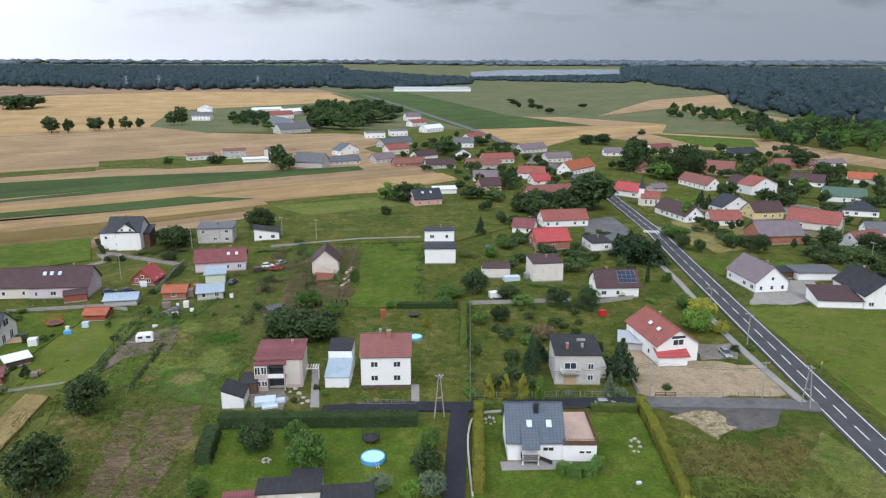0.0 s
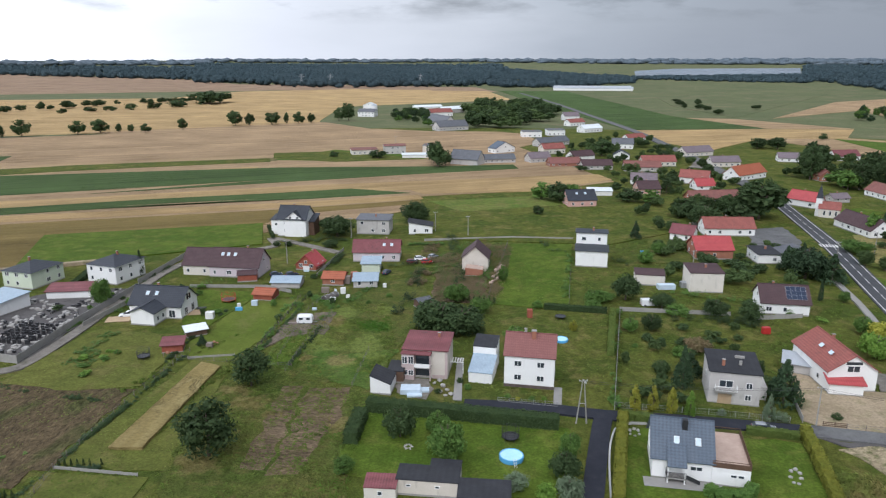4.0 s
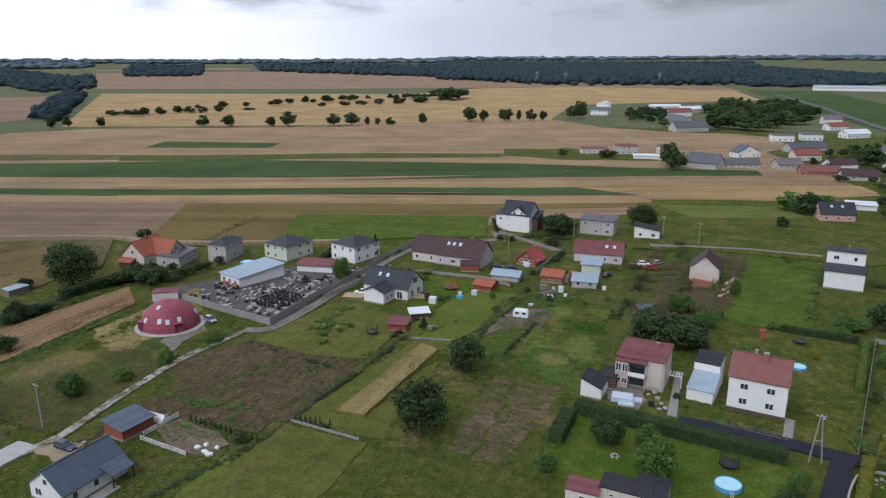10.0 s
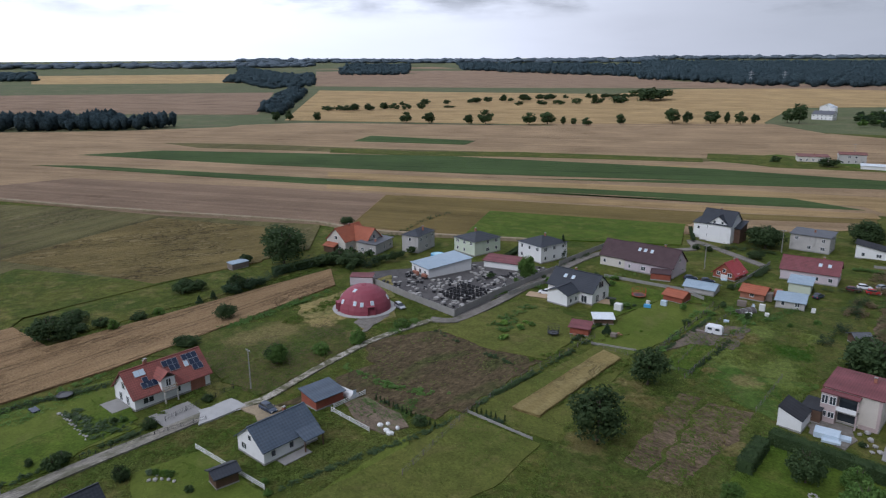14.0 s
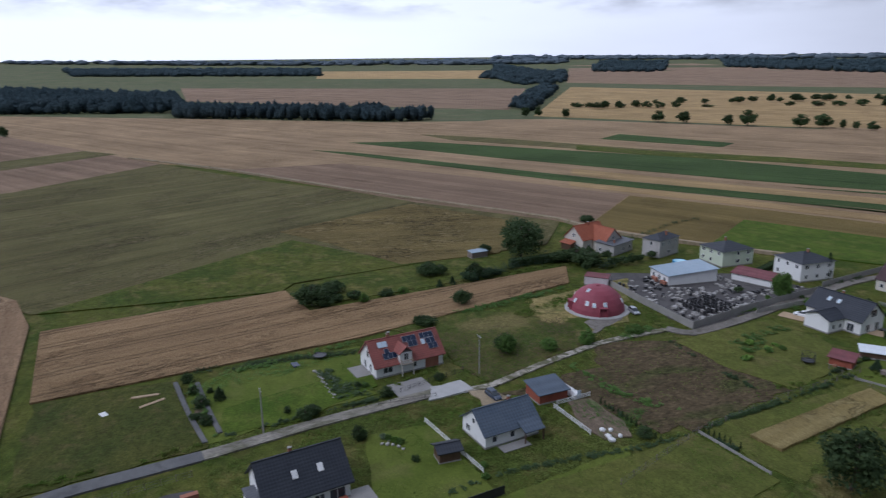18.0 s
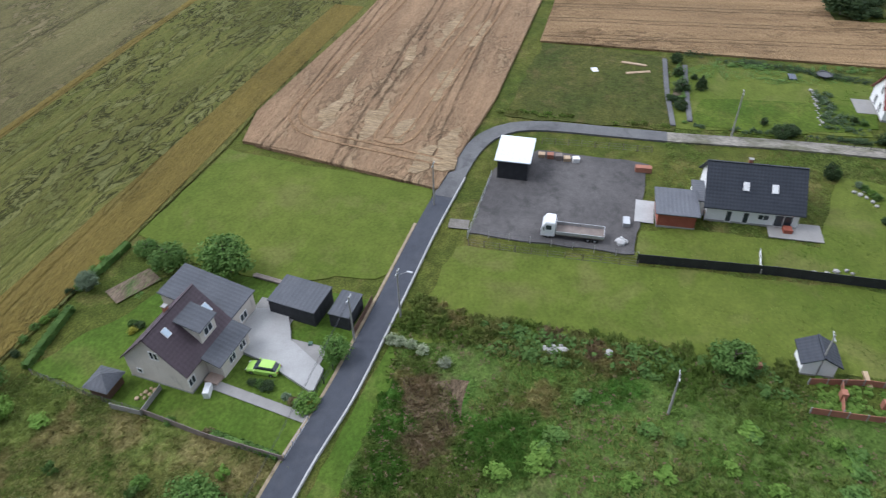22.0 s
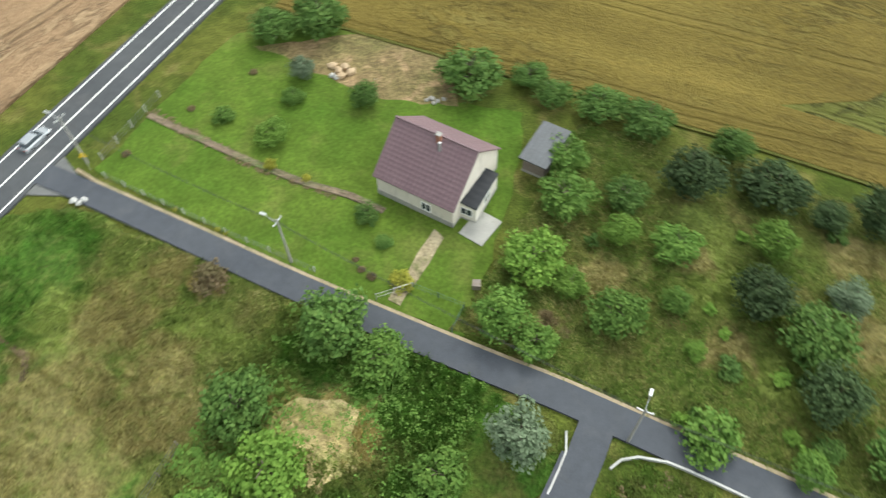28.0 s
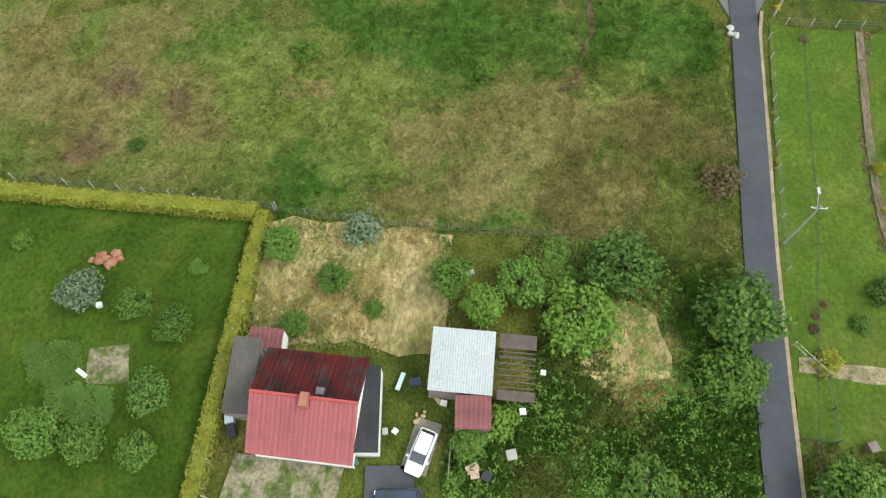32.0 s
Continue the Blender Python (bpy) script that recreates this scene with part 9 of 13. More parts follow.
for spot in ((-95.5, 40.3, 0.8, 1.3), (-136.9, 13.2, 0.8, 1.3), (-120.4, 29.7, 0.8, 1.3), (-120, 45.1, 0.8, 1.3), (-126, 40.7, 0.8, 1.3)):
    tree(*spot, "bush_fine", "leaf_dark", "bush", "small round garden shrub on grass")
# dark trees along the village street, conifers by the workshop
for spot in ((54.2, 317.6, 3.9, 7.5), (59.4, 309.8, 4.4, 9.8), (65.8, 307.2, 4.9, 11.3), (73.5, 309.5, 5.4, 12.9), (81.9, 314.4, 5.5, 14.6), (90.0, 330.4, 4.5, 15.0), (83.6, 339.3, 4.6, 12.6), (147.6, 389, 7.6, 16.5), (160.3, 392.7, 6.4, 18), (133.1, 420.6, 7.2, 20), (242.8, 430.1, 6.4, 13.3), (120.4, 232, 4, 7.5), (225, 368.9, 5.6, 12.1), (179.2, 323.1, 4.2, 8.1)):
    tree(*spot, "round_fine", "leaf_dark", "tree", "broad dark tree beside the village street")
for spot in ((69.8, 230.8, 2.8, 8.6), (74.9, 232.8, 2.9, 9.4), (79.1, 230.6, 2.4, 7.4), (81.4, 225.6, 2.4, 7.2), (131.4, 310.8, 2.8, 9.1), (134, 308.3, 2.5, 7)):
    tree(*spot, "cone", "leaf_pine", "tree", "tall dark spruce beside village houses")
for spot in ((40.9, 278.6, 2.8, 5.9), (36.2, 287.1, 2.4, 5.3), (96.4, 239.9, 2.6, 6.6), (100.6, 235.3, 2.1, 5.7), (135.6, 218.9, 4.3, 5.7), (146.8, 218.7, 5.2, 7.6), (135.5, 200.6, 3.6, 7), (153, 337.9, 3, 8.4), (87.4, 358, 3, 8.7)):
    tree(*spot, "wide_fine", "leaf_olive", "tree", "spreading garden tree between village houses")
grove("trees", [(-708, 560), (-724, 690), (-690, 815), (-668, 930), (-590, 1075), (-604, 1085), (-684, 935), (-706, 815), (-742, 690), (-726, 556)], 34, (4.5, 8.5), (7.0, 12.0), "round", "leaf_dark", "hedgerow trees between stubble fields", 210)
for spot in ((-117.6, 27.6, 1.9, 3.0), (-121.5, 25.1, 0.9, 1.6), (-106.2, 34.1, 1.4, 3.2), (-143.5, 9.6, 1.5, 2.6), (-138.0, 10.0, 1.2, 2.0), (-131.5, 10.6, 1.8, 2.6), (-124.0, 10.6, 1.5, 2.2), (-84.6, 79.6, 1.7, 2.0), (-119.5, 44.5, 1.5, 2.2), (-121.6, 57.0, 1.3, 1.6)):
    tree(*spot, "bush_fine", "leaf_dark", "bush", "dark garden shrub beside a farm track")
for k in range(14):
    tree(-97.7 + k * 1.22, 80.3 + 0.04 * k, 0.3, 1.5, "column", "leaf_dark", "thuja_tree", "small young thuja in a row")
# village gardens
grove("trees", [(-18.2, 546.7), (55.6, 638.8), (94.3, 431.2), (96.9, 337.4), (70.9, 276.8), (34.0, 278.1), (20.6, 372.4), (-11.2, 434.7)], 55, (2.0, 4.0), (4.5, 9.0), "wide", "leaf_olive leaf_dark", "leafy green trees between houses", 30)
grove("trees", [(26.5, 250.7), (70.8, 266.9), (81.3, 218.8), (62.2, 198.4), (19.8, 221.2)], 20, (1.5, 3.0), (3.0, 6.0), "wide", "leaf_olive leaf_dark", "leafy green trees between houses", 40)
grove("trees", [(122.5, 430.2), (157.6, 367.7), (159.8, 284.1), (160.1, 222.7), (254.9, 364.3), (279.7, 509.4), (174.7, 512.7)], 65, (2.0, 4.5), (5.0, 10.0), "wide", "leaf_olive leaf_dark", "leafy green trees between houses", 50)
grove("trees", [(109.4, 285.9), (113.2, 239.3), (133.5, 234.7), (136.6, 187.6), (169.9, 237.2), (144.3, 255.0), (125.6, 308.9)], 30, (1.2, 2.8), (2.5, 5.5), "wide", "leaf_olive leaf_dark", "leafy green trees between houses", 60)
grove("trees", [(15.7, 173.6), (45.5, 172.4), (42.2, 129.7), (12.1, 130.9)], 11, (1.0, 2.2), (2.0, 4.5), "wide", "leaf_olive leaf_dark", "leafy green trees between houses", 70)
grove("trees", [(-205.1, 840.0), (-181.1, 883.3), (-138.6, 698.4), (-163.3, 711.0)], 12, (3.0, 5.0), (7.0, 11.0), "round", "leaf_dark", "leafy green trees between houses", 90)
grove("trees", [(304.0, 607.3), (350.5, 507.1), (438.1, 637.8), (424.8, 746.9)], 20, (4.0, 7.0), (10.0, 15.0), "round", "leaf_dark leaf", "leafy green trees between houses", 100)
grove("trees", [(159.6, 1189.2), (272.9, 1038.0), (227.8, 864.1), (139.0, 875.5)], 10, (4.0, 7.0), (7.0, 12.0), "wide", "leaf_dark", "leafy green trees between houses", 110)
grove("trees", [(-186.3, 121.4), (-184.9, 158.1), (-171.8, 179.2), (-164.9, 131.4)], 14, (1.2, 2.5), (3.0, 5.5), "wide", "leaf_dark", "leafy green trees between houses", 120)
grove("bushes", [(-139.3, 153.0), (-118.8, 184.1), (-79.2, 184.9), (-44.4, 171.0), (-50.9, 154.4), (-84.8, 159.3), (-112.1, 155.6)], 8, (0.8, 1.6), (1.5, 3.0), "bush", "leaf leaf_dark", "low garden bush beside a house", 130)
grove("bushes", [(-108.2, 130.2), (-101.6, 140.6), (-91.5, 128.6), (-99.0, 120.7)], 4, (0.7, 1.4), (0.8, 1.6), "bush", "leaf_light leaf", "low round bush on grass", 140)
grove("bushes", [(-52.3, -3.0), (-54.4, 38.2), (-45.6, 35.8), (-37.3, -12.9)], 13, (0.7, 1.5), (0.7, 1.5), "bush", "leaf leaf_light", "low weedy bush", 150)
grove("bushes", [(9.7, -63.5), (-34.7, -61.4), (-32.8, -29.4), (1.4, -30.8), (13.4, -33.4)], 10, (0.7, 1.5), (1.0, 2.2), "bush", "leaf leaf_light", "low bush in an overgrown orchard", 160)

# ---- kits for smaller things ----
def fence(name, label, pts, height=1.2, step=2.5, kind="wire", mat="metal", category="fence"):
    """Posts with wires, rails, boards or concrete panels between them, along a line."""
    o = root(name, pts[0][0], pts[0][1], 0, label, category)
    base = Vector((pts[0][0], pts[0][1]))
    post_mat = {"wire": "kerb" if mat == "concrete" else "oldwood", "rail": mat, "board": mat, "panel": "concrete", "mesh": mat}[kind]
    pm = None
    for a, b in zip(pts, pts[1:]):
        a, b = Vector(a) - base, Vector(b) - base
        n = max(1, round((b - a).length / step))
        L = (b - a).length / n
        ang = math.degrees(math.atan2(b.y - a.y, b.x - a.x))
        for i in range(n + 1):
            p = a + (b - a) * i / n
            if pm is None:
                w = 0.045 if kind in ("wire", "mesh") else 0.06
                pm = part("post", boxes((-w, w, -w, w, -0.2, height + 0.08)), post_mat, o, at=pose(p.x, p.y, 0, 0, 0, ang))
            elif i or a.length > 0:
                again(pm, o, pose(p.x, p.y, 0, 0, 0, ang))
        m = (a + b) / 2
        full = (b - a).length
        if kind == "wire":
            for z in (0.15, 0.55, 0.95):
                part("wire", boxes((-full / 2, full / 2, -0.012, 0.012, height * z - 0.012, height * z + 0.012)), "r_grey", o, at=pose(m.x, m.y, 0, 0, 0, ang))
        elif kind == "mesh":
            bm = bmesh.new()
            for k in range(int(full / 0.35) + 1):
                x = -full / 2 + k * 0.35
                box(bm, x - 0.01, x + 0.01, -0.01, 0.01, 0.05, height)
            for z in (0.08, 0.5, 1.0):
                box(bm, -full / 2, full / 2, -0.015, 0.015, height * z - 0.02, height * z)
            tagged(part("mesh_panel", bm, mat, o, at=pose(m.x, m.y, 0, 0, 0, ang)), kind="stuff")
        elif kind == "rail":
            for z in (0.3, 0.62, 0.95):
                part("rail", boxes((-full / 2, full / 2, -0.03, 0.03, height * z - 0.06, height * z + 0.06)), mat, o, at=pose(m.x, m.y, 0, 0, 0, ang))
        else:
            pan = None
            for i in range(n):
                p = a + (b - a) * (i + 0.5) / n
                at = pose(p.x, p.y, 0, 0, 0, ang)
                if pan is None:
                    bm = boxes((-L / 2 + 0.07, L / 2 - 0.07, -0.035, 0.035, 0.04, height))
                    pan = part("panel" if kind == "panel" else "board", bm, mat, o, at=at)
                else:
                    again(pan, o, at)
    return o


def wire(name, pts, sag, label, r=0.02):
    """An overhead cable that sags from pole to pole."""
    cu = bpy.data.curves.new(name, "CURVE")
    cu.dimensions, cu.bevel_depth, cu.bevel_resolution = "3D", r, 1
    for a, b in zip(pts, pts[1:]):
        a, b = Vector(a), Vector(b)
        sp = cu.splines.new("POLY")
        sp.points.add(12)
        for i in range(13):
            t = i / 12
            q = a.lerp(b, t) - Vector((0, 0, sag * 4 * t * (1 - t)))
            sp.points[i].co = (*q, 1)
    cu.materials.append(M["darkmetal"])
    return tagged(new(name, cu), label, "cable")


def street_lamp(x, y, rot=0.0, h=8.0, mat="concrete", legs=1, lamp=True, label="concrete utility pole with a street lamp"):
    o = root("utility_pole", x, y, rot, label, "utility pole")
    if legs == 1:
        part("pole", tube(bmesh.new(), (0, 0, -0.3), (0, 0, h), 0.16, 0.09, 8), mat, o)
    else:
        for s in (-1, 1):
            part("leg", tube(bmesh.new(), (s * 1.0, 0, -0.3), (s * 0.12, 0, h), 0.14, 0.08, 8), mat, o)
        part("brace", boxes((-0.6, 0.6, -0.06, 0.06, h * 0.45, h * 0.45 + 0.12)), mat, o)
    part("crossarm", boxes((-0.75, 0.75, -0.05, 0.05, h - 0.45, h - 0.33)), "metal", o)
    pin = part("insulator", lathe(bmesh.new(), [(0.05, 0), (0.07, 0.05), (0.05, 0.16)], 8, pose(-0.68, 0, h - 0.33)), "pvc", o)
    for x0 in (0.68, 1.36):
        again(pin, o, pose(x0, 0, 0))
    if lamp:
        arm = part("lamp_arm", tube(bmesh.new(), (0, 0, h - 0.8), (0, -1.4, h + 0.1), 0.04, 0.03, 6), "metal", o)
        part("lamp_head", boxes((-0.14, 0.14, -2.0, -1.3, h + 0.03, h + 0.15)), "metal", arm)
    return o


def wheel(parent, x, y, r, w=0.22):
    t = part("wheel", lathe(bmesh.new(), [(r * 0.55, -w / 2), (r * 0.95, -w / 2), (r, -w / 4), (r, w / 4), (r * 0.95, w / 2), (r * 0.55, w / 2)], 14, pose(x, y, r, 90)), "tyre", parent)
    part("rim", lathe(bmesh.new(), [(r * 0.1, -w / 2 - 0.01), (r * 0.58, -w / 2 + 0.01), (r * 0.58, w / 2 - 0.01), (r * 0.1, w / 2 + 0.01)], 10, pose(x, y, r, 90)), "metal", t)


def loft(sections):
    """A skin over cross-sections, each a list of (x, y, z) of equal length."""
    bm = bmesh.new()
    rows = [[bm.verts.new(v) for v in s] for s in sections]
    n = len(rows[0])
    for a, b in zip(rows, rows[1:]):
        for i in range(n):
            bm.faces.new((a[i], a[(i + 1) % n], b[(i + 1) % n], b[i]))
    bm.faces.new(rows[0][::-1])
    bm.faces.new(rows[-1])
    return bm


def car(x, y, rot, paint, label, length=4.1, width=1.72, height=1.48, van=False):
    """A hatchback, or a van: body, glasshouse, lamps and wheels. It points along +x."""
    o = root("van" if van else "car", x, y, rot, label, "van" if van else "car")
    L, W = length / 2, width / 2

    def ring(px, half, z0, z1, r=0.12):
        return [(px, -half, z0), (px, half, z0), (px, half, z1 - r), (px, half - r, z1), (px, -half + r, z1), (px, -half, z1 - r)]

    if van:
        secs = [ring(-L, W * 0.93, 0.35, height), ring(-L + 0.15, W, 0.28, height + 0.02), ring(L * 0.35, W, 0.28, height), ring(L * 0.62, W, 0.28, height * 0.72), ring(L * 0.93, W * 0.95, 0.3, height * 0.52), ring(L, W * 0.8, 0.38, height * 0.42)]
    else:
        secs = [ring(-L, W * 0.82, 0.38, 0.8), ring(-L + 0.12, W * 0.95, 0.3, 0.93), ring(-L * 0.45, W, 0.27, 0.95), ring(L * 0.35, W, 0.27, 0.92), ring(L * 0.78, W * 0.96, 0.28, 0.8), ring(L * 0.96, W * 0.86, 0.32, 0.68), ring(L, W * 0.7, 0.4, 0.6)]
    body = part("body", loft(secs), paint, o, smooth=False)
    if not van:
        g = [ring(-L * 0.93, W * 0.74, 0.9, 0.96, 0.03), ring(-L * 0.72, W * 0.78, 0.9, height - 0.05), ring(L * 0.02, W * 0.78, 0.9, height - 0.02), ring(L * 0.5, W * 0.8, 0.88, 0.95, 0.03)]
        part("glasshouse", loft(g), "glass", body)
        r = [ring(-L * 0.76, W * 0.7, height - 0.06, height, 0.03), ring(-L * 0.1, W * 0.72, height - 0.03, height + 0.02, 0.03), ring(L * 0.1, W * 0.7, height - 0.08, height - 0.01, 0.03)]
        part("roof", loft(r), paint, body)
    else:
        part("windscreen", loft([ring(L * 0.37, W * 0.88, height * 0.62, height * 0.97, 0.05), ring(L * 0.62, W * 0.9, height * 0.6, height * 0.745, 0.05)]), "glass", body)
        for s in (-1, 1):
            part("side_window", boxes((L * 0.12, L * 0.4, s * W - 0.012, s * W + 0.012, height * 0.6, height * 0.88)), "glass", body)
    for s in (-1, 1):
        part("headlight", boxes((L * 0.9, L * 0.985, s * W * 0.62 - 0.16, s * W * 0.62 + 0.16, 0.52, 0.68)), "pvc", body)
        part("tail_light", boxes((-L - 0.005, -L + 0.06, s * W * 0.66 - 0.1, s * W * 0.66 + 0.1, 0.62, 0.84)), "carred", body)
        part("mirror", boxes((L * 0.3, L * 0.4, s * (W + 0.1) - 0.09, s * (W + 0.1) + 0.09, 0.9, 1.04)), paint, body)
        for px in (-0.62, 0.62):
            wheel(o, L * px, s * (W - 0.1), 0.31)
    return o


def wooden_stack(name, x, y, rot, label, n=6, w=2.4, mat="wood"):
    o = root(name, x, y, rot, label, "timber", z=0.2)
    rnd = random.Random(int(x * 3))
    for i in range(n):
        dx, k = rnd.uniform(-0.2, 0.2), i % 3
        part("plank", boxes((-w / 2 + dx, w / 2 + dx, -0.4 + k * 0.27, -0.16 + k * 0.27, (i // 3) * 0.1, (i // 3) * 0.1 + 0.09)), mat, o)
    return o


def boulders(name, spots, label, mat="stone", rmin=0.2, rmax=0.5, seed=4, category="stones"):
    """Uncountable stones as one object."""
    rnd = random.Random(seed)
    bm = bmesh.new()
    for x, y in spots:
        r = rnd.uniform(rmin, rmax)
        m = Matrix.Translation((x, y, r * 0.3 + 0.14)) @ Matrix.Rotation(rnd.random() * 6, 4, "Z") @ Matrix.Diagonal((r, r * rnd.uniform(0.6, 1), r * rnd.uniform(0.5, 0.8), 1))
        ret = bmesh.ops.create_icosphere(bm, subdivisions=1, radius=1.0, matrix=m)
        for v in ret["verts"]:
            v.co += Vector((rnd.gauss(0, 0.08), rnd.gauss(0, 0.08), rnd.gauss(0, 0.05))) * r
    me = bpy.data.meshes.new(name)
    bm.to_mesh(me)
    bm.free()
    me.materials.append(M[mat])
    return tagged(new(name, me), label, category, kind="stuff")


def pool(x, y, r, label, h=0.9, ladder=True):
    o = root("garden_pool", x, y, 20, label, "pool")
    part("wall", lathe(bmesh.new(), [(r - 0.04, 0), (r, 0), (r + 0.03, h * 0.5), (r, h), (r - 0.14, h + 0.03), (r - 0.16, h - 0.1)], 32), "poolblue", o)
    part("water", lathe(bmesh.new(), [(r - 0.17, h - 0.09), (r - 0.17, h - 0.05)], 32), "poolwater", o)
    if ladder:
        for s in (-0.22, 0.22):
            part("ladder_rail", tube(bmesh.new(), (s, -r - 0.9, 0), (s, -r, h + 0.5), 0.03, 0.03), "pvc", o)
        for k in range(3):
            part("ladder_rung", boxes((-0.22, 0.22, -r - 0.65 + k * 0.25, -r - 0.58 + k * 0.25, 0.38 + k * 0.36, 0.42 + k * 0.36)), "pvc", o)
    return o


def trampoline(x, y, r, label, net="darkmetal", nets=True, pad="darkmetal"):
    o = root("trampoline", x, y, 0, label, "trampoline")
    part("mat", lathe(bmesh.new(), [(r * 0.82, 0.78), (r * 0.82, 0.8)], 24), "blackstone", o)
    bm = bmesh.new()
    n = 24
    rings = [[bm.verts.new((q * math.cos(6.2832 * i / n), q * math.sin(6.2832 * i / n), z)) for i in range(n)] for q, z in ((r * 0.82, 0.76), (r, 0.76), (r, 0.86), (r * 0.82, 0.86))]
    for a, b in zip(rings, rings[1:] + rings[:1]):
        for i in range(n):
            bm.faces.new((a[i], a[(i + 1) % n], b[(i + 1) % n], b[i]))
    part("pad", bm, pad, o)
    for i in range(6):
        a = i * 1.0472
        c, s = r * math.cos(a), r * math.sin(a)
        part("leg", tube(bmesh.new(), (c, s, 0), (c, s, 2.5 if nets else 0.78), 0.035, 0.035), net, o)
    if nets:
        bm = bmesh.new()
        for z in (1.3, 1.7, 2.1, 2.5):
            for i in range(n):
                a0, a1 = 6.2832 * i / n, 6.2832 * (i + 1) / n
                tube(bm, (r * math.cos(a0), r * math.sin(a0), z), (r * math.cos(a1), r * math.sin(a1), z), 0.02, 0.02, 4)
        for i in range(n):
            a0 = 6.2832 * i / n
            tube(bm, (r * math.cos(a0), r * math.sin(a0), 0.86), (r * math.cos(a0), r * math.sin(a0), 2.5), 0.012, 0.012, 3)
        tagged(part("net", bm, net, o), kind="stuff")
    return o


def on_slope(ho, side, u, v, w, h, d_half, wall_h, rise, mat, name, thick=0.06, lift=0.18, frame=None):
    """A flat thing on a roof slope of a house whose ridge runs along x: u along the ridge, v down from it."""
    ang = math.atan2(rise, d_half)
    s = -1 if side == "f" else 1
    slope = math.hypot(rise, d_half)
    k = v / slope
    y, z = s * d_half * k, wall_h + rise * (1 - k)
    at = pose(u, y, z, math.degrees(ang) * (1 if s < 0 else -1)) @ pose(0, 0, lift)
    ob = part(name, boxes((-w / 2, w / 2, -h / 2, h / 2, 0, thick)), mat, ho, at=at)
    if frame:
        bm = boxes((-w / 2 - 0.06, w / 2 + 0.06, -h / 2 - 0.06, h / 2 + 0.06, -0.02, thick * 0.6))
        part("frame", bm, frame, ob)
    return ob


def railing(parent, pts, z, height, mat="pvc", gap=0.14, name="railing"):
    bm = bmesh.new()
    for (x0, y0), (x1, y1) in zip(pts, pts[1:]):
        L = math.hypot(x1 - x0, y1 - y0)
        a = math.atan2(y1 - y0, x1 - x0)
        m = Matrix.Translation((x0, y0, z)) @ Matrix.Rotation(a, 4, "Z")
        box(bm, 0, L, -0.03, 0.03, height - 0.07, height, m)
        box(bm, 0, L, -0.02, 0.02, 0.06, 0.1, m)
        for k in range(int(L / gap) + 1):
            box(bm, k * gap - 0.014, k * gap + 0.014, -0.014, 0.014, 0.06, height - 0.05, m)
    return part(name, bm, mat, parent)


def slab(name, x, y, rot, w, d, h, mat, label, category="slab", z=0.0):
    o = part_free(name, boxes((-w / 2, w / 2, -d / 2, d / 2, z, z + h)), mat, x, y, rot)
    return tagged(o, label, category)


def part_free(name, bm, mat, x, y, rot=0.0):
    ob = link_bm(name, bm, mat)
    ob.matrix_basis = pose(x, y, 0, 0, 0, rot)
    return ob

